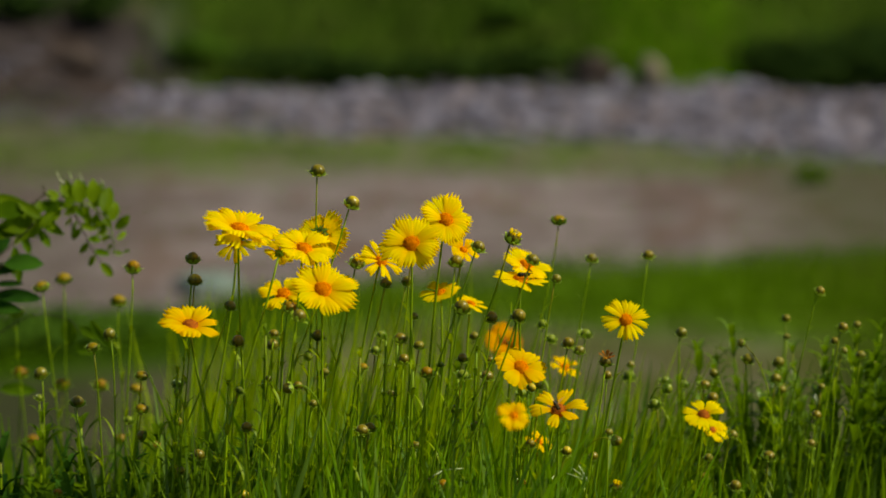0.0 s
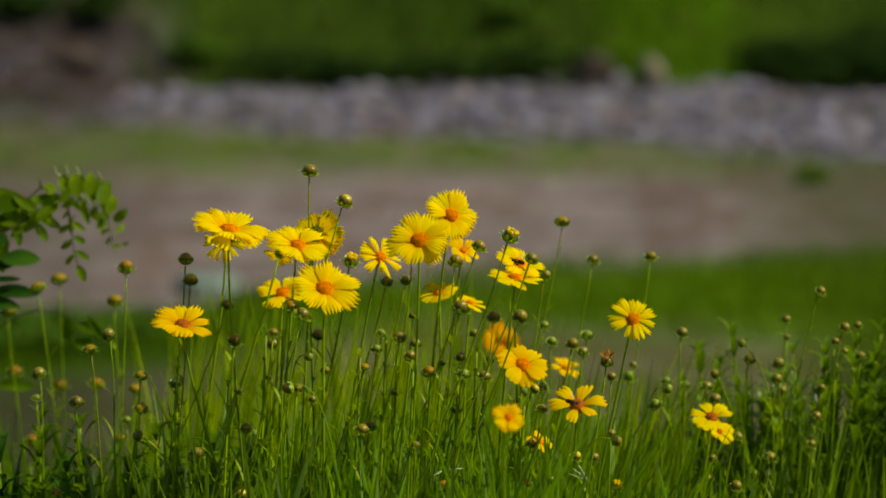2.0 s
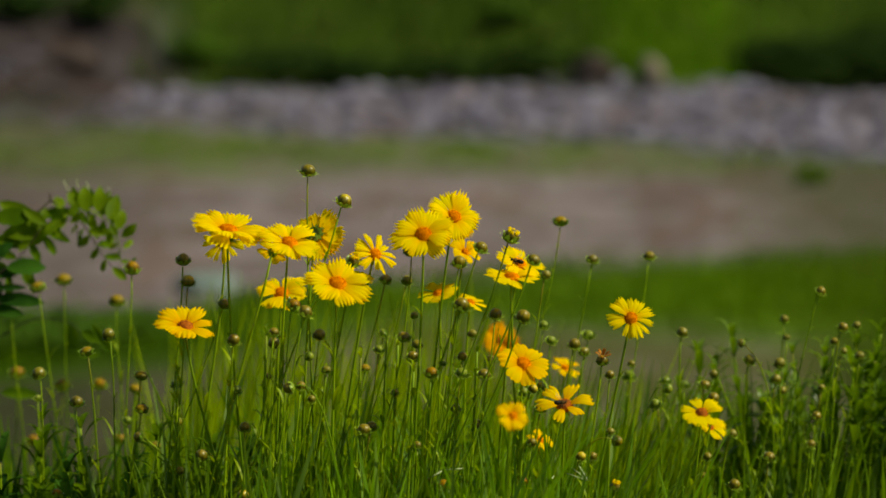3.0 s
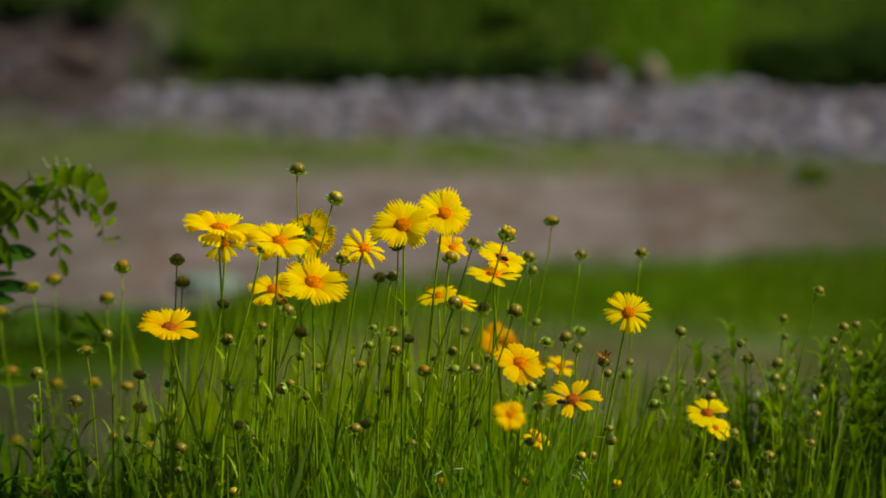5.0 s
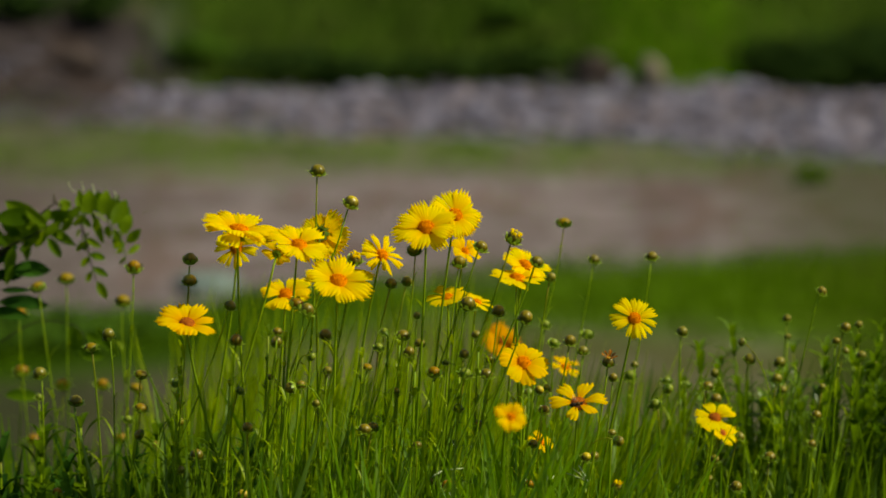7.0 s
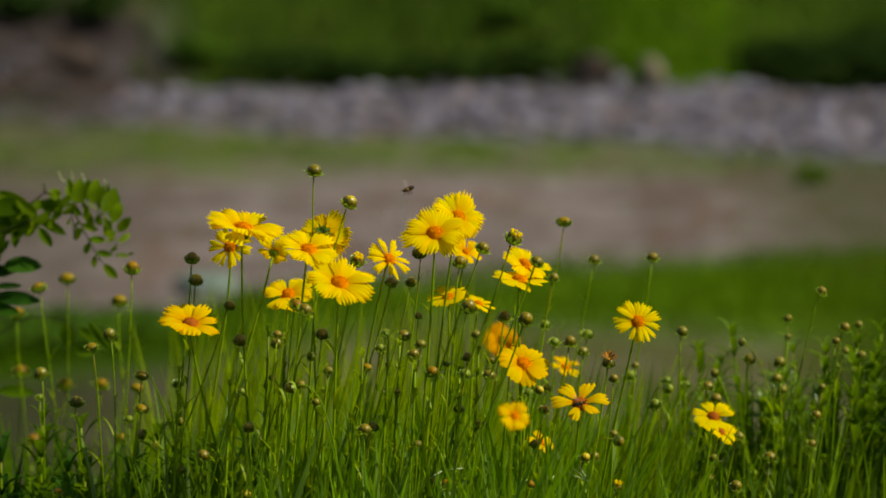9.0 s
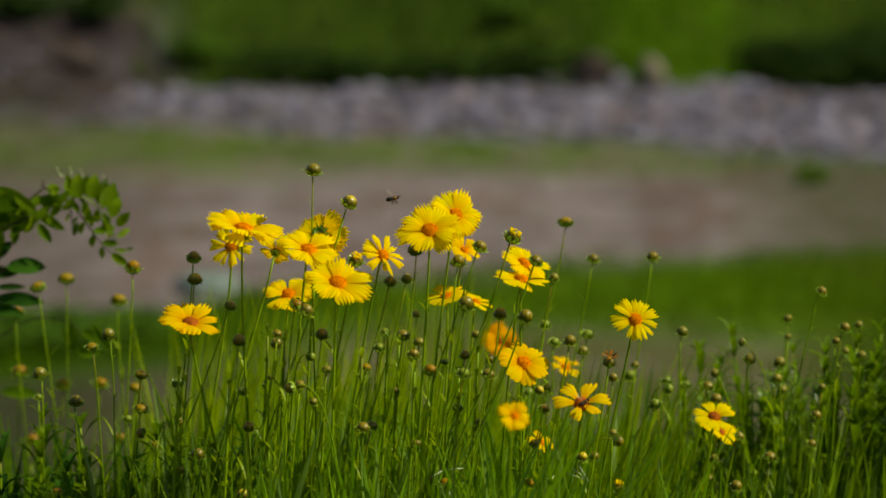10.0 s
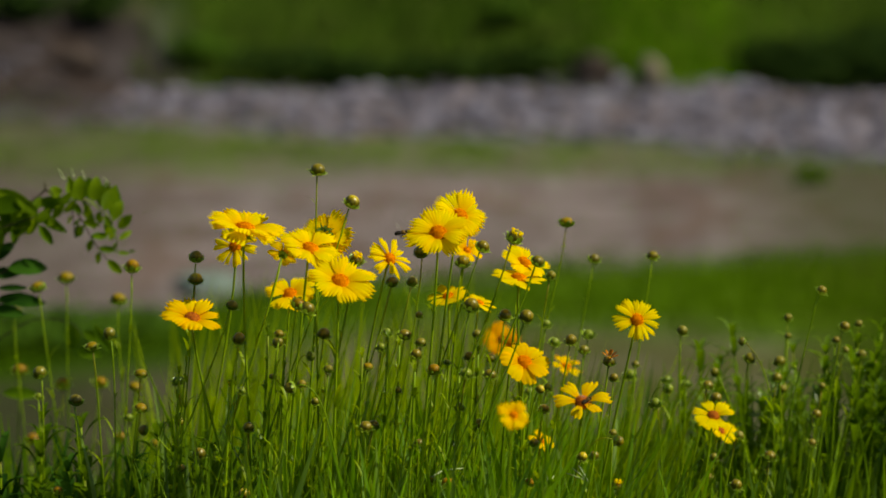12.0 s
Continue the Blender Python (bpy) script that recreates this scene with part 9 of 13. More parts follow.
    sway("c10", [(0, -1.2, 0), (0.5, -1.1, -0.4), (1, -0.5, -0.6), (1.5, -0.4, -0.6), (2, -0.6, -0.4), (2.5, 0.2, -0.7), (3, -1.5, -0.4), (4, -1.1, -0.3), (5, -2.2, 0), (5.5, -1.3, -0.1), (6, -1.2, -0.1), (6.5, -0.8, -0.1), (7, 0.1, 0), (8, -0.1, 0), (9, 0, 0), (9.5, 0, 0), (10, 0, 0), (10.5, 0, 0), (11, -0.1, 0), (11.5, -0.1, 0.5), (12, 0, 0.7)])
    sway("c11", [(0, -1.3, 0), (0.5, -1.1, -0.3), (1, -0.6, -0.6), (1.5, -0.4, -0.6), (2, -0.6, -0.3), (2.5, 0.3, -0.7), (3, -1.6, -0.3), (4, -1.1, -0.3), (5, -2.1, 0), (5.5, -1.3, -0.1), (6, -1.2, -0.1), (6.5, -0.8, -0.1), (7, 0.1, 0), (8, -0.1, 0), (9, 0, 0), (9.5, 0, 0), (10, 0, 0), (10.5, 0, 0), (11, -0.1, 0), (11.5, -0.1, 0.5), (12, 0, 0.7)])
    sway("c12", [(0, -0.5, 0.2), (0.5, 0, 0), (1, 0, -0.4), (1.5, 0, 0), (2, 0, -0.2), (2.5, 0.5, -0.4), (3, -0.6, -0.2), (4, -0.1, 0), (5, -0.6, 0.3), (5.5, 0.2, 0.3), (6, -0.4, 0), (6.5, -0.4, 0), (7, 0, -0.1), (8, -0.1, 0), (9, 0, 0), (9.5, 0, 0), (10, 0, 0), (10.5, 0, 0), (11, -0.1, 0), (11.5, -0.2, 0.7), (12, 0, 0.7)])
    sway("c13", [(0, -0.5, 0), (0.5, -0.2, -0.3), (1, 0, -0.5), (1.5, 0, -0.3), (2, -0.3, -0.5), (2.5, 0.5, -0.5), (3, -0.5, -0.7), (4, -0.4, -0.3), (5, -1.3, -0.2), (5.5, -0.1, -0.2), (6, -0.9, -0.2), (6.5, -0.7, -0.2), (7, 0, 0), (8, -0.1, 0), (9, 0, 0), (9.5, 0, 0), (10, 0, 0), (10.5, 0, 0), (11, 0, 0), (11.5, 0, 0.7), (12, 0, 0.7)])
    sway("c14", [(0, -1.1, 0.2), (0.5, -0.6, -0.2), (1, -0.2, -0.2), (1.5, -0.4, -0.2), (2, -0.4, -0.3), (2.5, 0.3, -0.7), (3, -0.9, 0), (4, -0.9, -0.1), (5, -2.6, 0.5), (5.5, -0.8, 0), (6, -0.9, -0.2), (6.5, -0.3, -0.3), (7, 0, 0), (8, -0.1, -0.1), (9, 0, 0), (9.5, 0, 0), (10, 0, 0), (10.5, 0, 0), (11, 0, 0), (11.5, 0, 0.2), (12, 0, 0.7)])
    sway("c15", [(0, -1.6, 0.4), (0.5, -0.7, -0.2), (1, -0.2, -0.3), (1.5, -0.6, -0.2), (2, -0.4, -0.2), (2.5, 0.5, -0.7), (3, -1.3, 0.2), (4, -1.1, 0), (5, -3.2, 0.8), (5.5, -1.3, 0.2), (6, -0.7, -0.2), (6.5, -0.2, -0.5), (7, 0, 0), (8, 0, -0.1), (9, 0, 0), (9.5, 0, 0), (10, 0, 0), (10.5, 0, 0), (11, 0, 0), (11.5, 0, 0.4), (12, 0, 0.7)])
    sway("c16", [(0, 1, -0.8), (0.5, -0.7, -1.5), (1, -1.2, -0.4), (1.5, -1.5, -1.3), (2, -0.2, -0.8), (2.5, -0.6, -2), (3, 0.3, -0.9), (4, -1.7, -0.8), (5, -6.6, -0.4), (5.5, -2.8, -0.4), (6, 0.5, 0.1), (6.5, 1, -0.3), (7, 0.5, -0.1), (8, 0.7, -0.1), (9, 1.1, -0.3), (9.5, 0.3, 0.1), (10, 0.4, 0.1), (10.5, 0, 0), (11, 0.6, 0.4), (11.5, 0.3, 0.6), (12, 1, 1.1)])
    sway("c17", [(0, -3.2, -2.5), (0.5, -0.1, -1.8), (1, -4.1, -1), (1.5, 0, -1.4), (2, -2.2, -1.4), (2.5, -1.8, -1.1), (3, -0.5, -1.7), (4, -1.9, -0.7), (5, -7.5, 0.7), (5.5, -2.6, 1.2), (6, 2.3, -2.1), (6.5, 1.7, -1.4), (7, -0.7, -0.1), (8, 0.4, -0.5), (9, 0.4, -0.5), (9.5, 1, -0.1), (10, -0.3, -0.2), (10.5, 0, 0), (11, 2, -0.4), (11.5, 1.6, -0.3), (12, 1.2, 0.1)])
    sway("c18", [(0, 1.4, -1.1), (0.5, -0.7, -1.6), (1, -0.6, -0.5), (1.5, -0.7, -1.8), (2, -0.4, -0.8), (2.5, -1.5, -2.2), (3, 0.2, -1.1), (4, -1.1, -0.8), (5, -4.5, -0.1), (5.5, -1.5, 0.1), (6, 1.2, -0.5), (6.5, 0.6, -0.4), (7, 0.5, -0.1), (8, 0.8, -0.3), (9, 1.6, -0.6), (9.5, 0.7, 0), (10, 0.9, -0.3), (10.5, 0, 0), (11, 1, 0.3), (11.5, 0.6, 0.5), (12, 1.1, 0.9)])
    sway("c19", [(0, 0, -1), (0.5, -1.3, -2.2), (1, -2.4, 0.1), (1.5, -2.3, -2), (2, -1.7, -1.2), (2.5, -2.4, -1.5), (3, -1.6, -0.6), (4, -2.2, -0.9), (5, -7.3, 0.1), (5.5, -2, 0), (6, 2, -1.6), (6.5, 1.7, -1.1), (7, 0, -1.1), (8, 0.8, -1), (9, 1.3, -1.6), (9.5, 0.1, -0.2), (10, 0.9, -1.3), (10.5, 0, 0), (11, 1.1, -1.3), (11.5, 1.8, 0.2), (12, 1.5, -1)])
    sway("c20", [(0, -1.1, -2.4), (0.5, -1.3, -2), (1, -2.5, 0.2), (1.5, -0.7, -0.5), (2, -1.7, -1.2), (2.5, -2.2, -1.3), (3, -1.3, -0.5), (4, -2.1, -0.4), (5, -7.3, 0.7), (5.5, -2.8, 1.1), (6, 2.2, -1.7), (6.5, 1.7, -1.1), (7, 0.2, -0.9), (8, 0.8, -0.8), (9, 1.4, -1.1), (9.5, 0, 0), (10, 0.6, -1), (10.5, 0, 0), (11, 1.8, -0.7), (11.5, 1.8, 0.1), (12, 1.6, -0.3)])
    sway("c21", [(0, -1.9, -1.5), (0.5, -1.7, -1.3), (1, -2.6, -0.5), (1.5, -0.3, -0.4), (2, -1.2, -1.4), (2.5, -1, -1), (3, -1.3, -0.7), (4, -1.7, -0.3), (5, -6, 1), (5.5, -2.2, 0.6), (6, 1.1, -0.9), (6.5, 1.1, -1.1), (7, 0.4, -0.4), (8, 0.5, -0.5), (9, 0.8, -0.9), (9.5, 0, 0), (10, 0, 0), (10.5, 0, 0), (11, 1.1, 0), (11.5, 1.2, -0.1), (12, 1.4, 0.2)])
    sway("c22", [(0, -2.5, -0.5), (0.5, -1.5, -0.1), (1, -0.5, -0.1), (1.5, -0.5, -0.1), (2, -1.8, -0.3), (2.5, -1, 0), (3, -1.5, 0.7), (4, -1.5, 0.3), (5, -3, 1.3), (5.5, -2.1, 0.5), (6, -0.5, -0.4), (6.5, -1.2, -0.4), (7, -0.3, -0.4), (8, -0.2, -0.2), (9, 0.4, -0.3), (9.5, -0.1, 0), (10, 0.3, 0), (10.5, 0, 0), (11, -0.1, 0.1), (11.5, 0.3, 0.4), (12, 0.4, 0.5)])
    sway("c23", [(0, 0.7, -0.5), (0.5, -0.2, -0.3), (1, -1.6, -0.3), (1.5, -1.6, -0.3), (2, -1.4, -0.5), (2.5, -1.1, -0.7), (3, -0.5, -0.7), (4, -1.2, -0.4), (5, -3.6, -0.2), (5.5, -0.9, -0.3), (6, 0.8, -0.3), (6.5, 1.4, -0.2), (7, 0.5, 0), (8, 0.8, -0.1), (9, 1.1, -0.2), (9.5, 0.5, 0), (10, 0.2, 0), (10.5, 0, 0), (11, 0, 0), (11.5, 0, 0.7), (12, 0.2, 0.7)])
    sway("c24", [(0, 1.3, -0.9), (0.5, -0.2, -1.7), (1, -0.2, -0.6), (1.5, -0.4, -1.8), (2, -0.2, -0.9), (2.5, -1.5, -2.4), (3, 0.2, -1.1), (4, -1.2, -0.8), (5, -4.9, -0.4), (5.5, -2, 0), (6, 1.1, 0), (6.5, 0.7, -0.6), (7, 0.5, -0.2), (8, 0.8, -0.2), (9, 1.4, -0.4), (9.5, 0.7, 0.2), (10, 0.6, 0), (10.5, 0, 0), (11, 0.8, 0.6), (11.5, 0.4, 0.5), (12, 1.3, 1.1)])
    sway("c25", [(0, -3.3, -2.4), (0.5, -1.1, -2.4), (1, -2.5, -1.7), (1.5, 0, -1.3), (2, -1.7, -1.2), (2.5, -1.3, -1.5), (3, -0.4, -1.6), (4, -1.6, -0.8), (5, -6.8, 0), (5.5, -1.9, 0.6), (6, 1.8, -1.2), (6.5, 1.8, -1), (7, 0.3, -0.6), (8, 0.8, -0.6), (9, 0.8, -1), (9.5, 1.1, -0.3), (10, 0, -0.3), (10.5, 0, 0), (11, 1.5, 0.2), (11.5, 1.8, -0.2), (12, 1.9, 0.1)])
    sway("c26", [(0, -5.2, -0.4), (0.5, -2.2, 0.1), (1, -2, -0.2), (1.5, -1, -0.4), (2, -2.3, 0.2), (2.5, -1.3, -0.2), (3, -3.3, 0.3), (4, -2, 0.2), (5, -4, 1.1), (5.5, -2.4, 0.8), (6, 0.5, -0.7), (6.5, 0.2, -0.4), (7, 0.2, -0.2), (8, 0.1, -0.2), (9, 0.2, -0.3), (9.5, 0, 0), (10, 0.2, 0), (10.5, 0, 0), (11, 0.5, 0), (11.5, 0.8, 0), (12, 0.7, 0.5)])
    sway("c27", [(0, 0, -1.3), (0.5, -5.9, -0.7), (1, -2, -1.3), (1.5, -3.3, -0.7), (2, -4.6, -0.7), (2.5, -3.3, -0.7), (3, -2.6, -0.7), (4, -4.5, -0.1), (5, -10.5, 0.6), (5.5, -3.3, 0), (6, -3.3, 0.6), (6.5, 0, 0), (7, -2, 0.6), (8, -1.2, 0.3), (9, 0, 0), (9.5, -2.6, 0.6), (10, -1.3, 0), (10.5, 0, 0), (11, -2, 0.6), (11.5, 0.6, 0.6), (12, -0.6, 0.6)])
    sway("c28", [(0, -7.7, -3.8), (0.5, -5.3, -0.9), (1, -9.8, 0.6), (1.5, -5.6, 0.5), (2, -6.3, -1.9), (2.5, -4.2, -0.5), (3, -6.5, 0.1), (4, -6.4, 0.5), (5, -16.7, 3.2), (5.5, -5.9, 2.8), (6, 1.1, -1.5), (6.5, 0.8, -0.4), (7, -3.7, 0.9), (8, -1.4, 0.2), (9, 0.2, -0.7), (9.5, -1.1, 0.2), (10, -3, 1.2), (10.5, 0, 0), (11, -0.6, 0.7), (11.5, 0.8, 0.7), (12, 1.4, 0)])
    sway("c29", [(0, -2.8, -0.8), (0.5, -2.9, -0.8), (1, -5.5, 0.1), (1.5, -1.8, -0.4), (2, -4.2, -0.3), (2.5, -3.7, 0.1), (3, -2.8, -0.3), (4, -3.8, 0.1), (5, -10.8, 1.3), (5.5, -4, 1.3), (6, 1.2, -1.7), (6.5, 1, -0.9), (7, -0.9, -0.3), (8, -0.2, -0.3), (9, 0.3, -0.5), (9.5, -0.3, 0), (10, -1.2, 0.4), (10.5, 0, 0), (11, 1.3, -0.5), (11.5, 1.5, 0), (12, 0.7, 0.3)])
    sway("c30", [(0, -3.2, -2.7), (0.5, 0, -1.9), (1, -4.4, -1), (1.5, 0.1, -1.5), (2, -2.9, -1.2), (2.5, -2.6, -0.5), (3, -1.5, -1), (4, -2.4, -0.4), (5, -8.8, 1.5), (5.5, -2.7, 1.3), (6, 2.4, -2.2), (6.5, 1.6, -1.5), (7, -0.7, -0.1), (8, 0.4, -0.5), (9, 0.4, -0.5), (9.5, 1, -0.1), (10, -0.3, -0.2), (10.5, 0, 0), (11, 2.1, -0.5), (11.5, 1.7, -0.4), (12, 1.2, 0.1)])
    sway("c31", [(0, -3.5, -2.7), (0.5, -1.2, -2.2), (1, -3.7, -0.5), (1.5, -0.8, -0.6), (2, -2.5, -1.2), (2.5, -1.3, -1.2), (3, -1.7, -1.2), (4, -2.1, -0.3), (5, -7.7, 1.2), (5.5, -2.2, 1), (6, 1.8, -1), (6.5, 1.5, -1), (7, 0.3, -0.2), (8, 0.3, -0.5), (9, 0.7, -1), (9.5, 0, -0.2), (10, -0.8, 0.1), (10.5, 0, 0), (11, 1.3, 0), (11.5, 1.2, -0.2), (12, 1.5, 0.1)])
    sway("far0", [(0, -0.9, -0.7), (0.5, -0.2, -0.6), (1, -2.5, -0.1), (1.5, -0.7, -0.2), (2, -1.1, -0.4), (2.5, -1.6, -0.3), (3, -0.5, -0.2), (4, -1.4, -0.1), (5, -6, 0.2), (5.5, -1.5, 0.3), (6, 1.8, -0.5), (6.5, 1.2, -0.2), (7, 0.9, -0.1), (8, 0.8, -0.2), (9, 1, -0.3), (9.5, 0.2, 0), (10, 0.6, -0.2), (10.5, 0, 0), (11, 1.2, -0.2), (11.5, 1.4, 0.1), (12, 1.4, -0.1)])
    sway("far1", [(0, -2.4, -0.8), (0.5, 0, -0.5), (1, -2.4, -0.2), (1.5, -0.1, -0.1), (2, -1.1, -0.4), (2.5, -1.6, -0.3), (3, -0.4, -0.2), (4, -1.4, -0.1), (5, -6.2, 0), (5.5, -1.3, 0.4), (6, 1.7, -0.5), (6.5, 0.7, -0.1), (7, 0.9, -0.1), (8, 0.5, -0.1), (9, 0.5, -0.1), (9.5, 0.5, -0.1), (10, -0.1, -0.1), (10.5, 0, 0), (11, 0.9, 0), (11.5, 1.2, 0), (12, 0.8, 0.1)])
    sway("far2", [(0, -2.2, -0.7), (0.5, -0.4, -0.5), (1, -2.4, -0.3), (1.5, -0.1, -0.3), (2, -1.4, -0.3), (2.5, -1.4, -0.3), (3, -0.4, -0.4), (4, -1.4, -0.2), (5, -5.7, 0.2), (5.5, -1.6, 0.3), (6, 1.5, -0.5), (6.5, 1, -0.3), (7, -0.3, 0), (8, 0.3, -0.1), (9, 0.3, -0.1), (9.5, 0.6, 0), (10, -0.2, -0.1), (10.5, 0, 0), (11, 1.1, -0.1), (11.5, 1.1, -0.1), (12, 0.8, 0.1)])
    sway("far3", [(0, -2.4, -0.8), (0.5, -0.5, -0.6), (1, -2.6, -0.3), (1.5, 0.1, -0.4), (2, -1.8, -0.4), (2.5, -1.1, -0.3), (3, -0.8, -0.4), (4, -1.5, -0.2), (5, -6.1, 0.3), (5.5, -1.7, 0.3), (6, 1.2, -0.5), (6.5, 1, -0.4), (7, -0.1, -0.1), (8, 0.3, -0.2), (9, 0.3, -0.2), (9.5, 0.5, -0.1), (10, -0.2, 0), (10.5, 0, 0), (11, 1.2, 0), (11.5, 1.2, -0.1), (12, 1, 0)])
    sway("far4", [(0, -0.9, -0.4), (0.5, -0.7, -0.3), (1, -2.7, 0.1), (1.5, -0.6, -0.1), (2, -1.5, -0.2), (2.5, -0.7, -0.2), (3, -1.6, -0.1), (4, -1.7, 0), (5, -5.3, 0.4), (5.5, -1.9, 0.3), (6, 0.6, -0.3), (6.5, 0.5, -0.2), (7, -0.4, 0.1), (8, 0, 0), (9, 0.4, -0.1), (9.5, -0.4, 0), (10, -0.3, 0), (10.5, 0, 0), (11, 0.4, 0), (11.5, 0.3, 0), (12, 0.8, 0.1)])
    sway("far5", [(0, -1, -0.1), (0.5, -1.1, -0.1), (1, -1.1, -0.2), (1.5, -0.5, -0.2), (2, -0.9, -0.2), (2.5, -0.1, -0.2), (3, -0.9, -0.1), (4, -0.9, 0), (5, -2.8, 0.2), (5.5, -1.4, 0.3), (6, 0.4, -0.2), (6.5, 0.2, -0.1), (7, -0.1, 0), (8, 0.1, 0), (9, 0.2, -0.1), (9.5, -0.1, 0), (10, 0, 0), (10.5, 0, 0), (11, 0.2, 0), (11.5, 0.5, 0), (12, 0.5, 0.2)])
    sway("far6", [(0, -1.1, 0), (0.5, -0.7, -0.1), (1, -0.4, -0.1), (1.5, 0, -0.2), (2, 0.1, -0.2), (2.5, 0.6, -0.2), (3, 0.4, -0.1), (4, -0.7, 0), (5, -2.9, 0.3), (5.5, -1.5, 0.2), (6, -0.9, 0), (6.5, -0.3, 0), (7, 0, 0), (8, 0, 0), (9, 0.1, -0.1), (9.5, -0.1, 0), (10, 0.1, 0), (10.5, 0, 0), (11, 0, 0.1), (11.5, 0.1, 0.1), (12, 0.4, 0.1)])
    sway("mid0", [(0, 0.9, -0.3), (0.5, -0.1, -0.5), (1, 0, -0.2), (1.5, -0.2, -0.5), (2, 0.1, -0.2), (2.5, -0.5, -0.6), (3, 0.3, -0.3), (4, -0.5, -0.2), (5, -2.7, -0.1), (5.5, -1.1, 0), (6, 0.8, 0), (6.5, 0.6, -0.1), (7, 0.5, -0.1), (8, 0.6, -0.1), (9, 1, -0.2), (9.5, 0.7, 0), (10, 0.4, 0), (10.5, 0, 0), (11, 0.4, 0.1), (11.5, 0.3, 0.2), (12, 0.7, 0.3)])
    sway("mid1", [(0, 0.3, -0.3), (0.5, -0.4, -0.6), (1, -0.4, -0.1), (1.5, -0.9, -0.4), (2, -0.3, -0.2), (2.5, -0.5, -0.4), (3, 0.2, -0.3), (4, -0.7, -0.2), (5, -3.9, 0.1), (5.5, -0.7, 0), (6, 1.5, -0.3), (6.5, 0.9, -0.2), (7, 0.1, -0.2), (8, 0.6, -0.2), (9, 1.1, -0.3), (9.5, 1, -0.1), (10, 0.1, -0.1), (10.5, 0, 0), (11, 0.6, -0.2), (11.5, 0.7, 0), (12, 0.4, 0)])
    sway("mid2", [(0, 0.3, -0.4), (0.5, -1.1, -0.7), (1, -1.6, 0), (1.5, -1.2, -0.3), (2, -1.1, -0.3), (2.5, -1.5, -0.4), (3, -0.7, -0.2), (4, -1.4, -0.2), (5, -5.8, 0.2), (5.5, -1.3, 0.1), (6, 2.1, -0.5), (6.5, 1.3, -0.3), (7, 0, -0.3), (8, 0.7, -0.2), (9, 1.2, -0.3), (9.5, 0.7, -0.1), (10, 0.2, -0.2), (10.5, 0, 0), (11, 1.1, -0.3), (11.5, 1.3, 0), (12, 0.7, -0.1)])
    sway("mid3", [(0, -0.2, -0.4), (0.5, -0.9, -0.6), (1, -1.7, 0.1), (1.5, -1.4, -0.3), (2, -1.2, -0.3), (2.5, -1.5, -0.4), (3, -0.7, -0.2), (4, -1.5, -0.2), (5, -5.4, 0.2), (5.5, -1.8, 0.2), (6, 2, -0.5), (6.5, 0.9, -0.3), (7, 0, -0.3), (8, 0.4, -0.2), (9, 0.7, -0.3), (9.5, 0.3, -0.1), (10, 0, -0.2), (10.5, 0, 0), (11, 0.6, -0.2), (11.5, 1.1, 0), (12, 0.6, -0.1)])
    sway("mid4", [(0, -0.7, -0.4), (0.5, -0.8, -0.6), (1, -2, 0), (1.5, -0.6, -0.1), (2, -1.3, -0.3), (2.5, -1.8, -0.3), (3, -0.8, -0.1), (4, -1.5, -0.1), (5, -5.8, 0.1), (5.5, -1.5, 0.3), (6, 1.3, -0.5), (6.5, 0.7, -0.1), (7, 0.7, -0.3), (8, 0.3, -0.2), (9, 0.5, -0.2), (9.5, 0.2, -0.1), (10, -0.4, -0.1), (10.5, 0, 0), (11, 0.7, -0.2), (11.5, 1, 0), (12, 0.5, 0)])
    sway("mid5", [(0, -1, -0.4), (0.5, -0.9, -0.6), (1, -2, -0.1), (1.5, -0.2, 0), (2, -1.1, -0.2), (2.5, -1.4, -0.2), (3, -0.5, -0.1), (4, -1.3, 0), (5, -5.3, 0.2), (5.5, -1.6, 0.4), (6, 1.4, -0.3), (6.5, 1, -0.1), (7, 0.8, -0.2), (8, 0.5, -0.1), (9, 0.6, -0.2), (9.5, 0.3, 0), (10, -0.4, -0.1), (10.5, 0, 0), (11, 0.9, 0), (11.5, 1.1, 0), (12, 0.7, 0.1)])
    sway("mid6", [(0, -1.8, -0.6), (0.5, -0.4, -0.6), (1, -1.4, -0.2), (1.5, -0.1, -0.1), (2, -0.9, -0.3), (2.5, -0.9, -0.3), (3, -0.2, -0.2), (4, -0.9, -0.1), (5, -3.9, 0.1), (5.5, -1.6, 0.3), (6, 1.5, -0.4), (6.5, 1.1, -0.1), (7, 0.5, -0.3), (8, 0.5, -0.2), (9, 0.6, -0.2), (9.5, 0.3, 0), (10, -0.3, -0.1), (10.5, 0, 0), (11, 0.8, 0), (11.5, 1.1, 0), (12, 0.9, 0.1)])
    sway("mid7", [(0, -2, -0.7), (0.5, -0.9, -0.7), (1, -1.4, -0.5), (1.5, 0.1, -0.3), (2, -1.1, -0.4), (2.5, -0.7, -0.5), (3, -0.1, -0.5), (4, -1, -0.3), (5, -4.5, 0), (5.5, -1.2, 0.2), (6, 1.3, -0.3), (6.5, 1.3, -0.3), (7, 0.3, -0.3), (8, 0.6, -0.2), (9, 0.6, -0.3), (9.5, 0.7, -0.1), (10, 0, -0.1), (10.5, 0, 0), (11, 1.1, 0), (11.5, 1.3, 0), (12, 1.4, 0)])
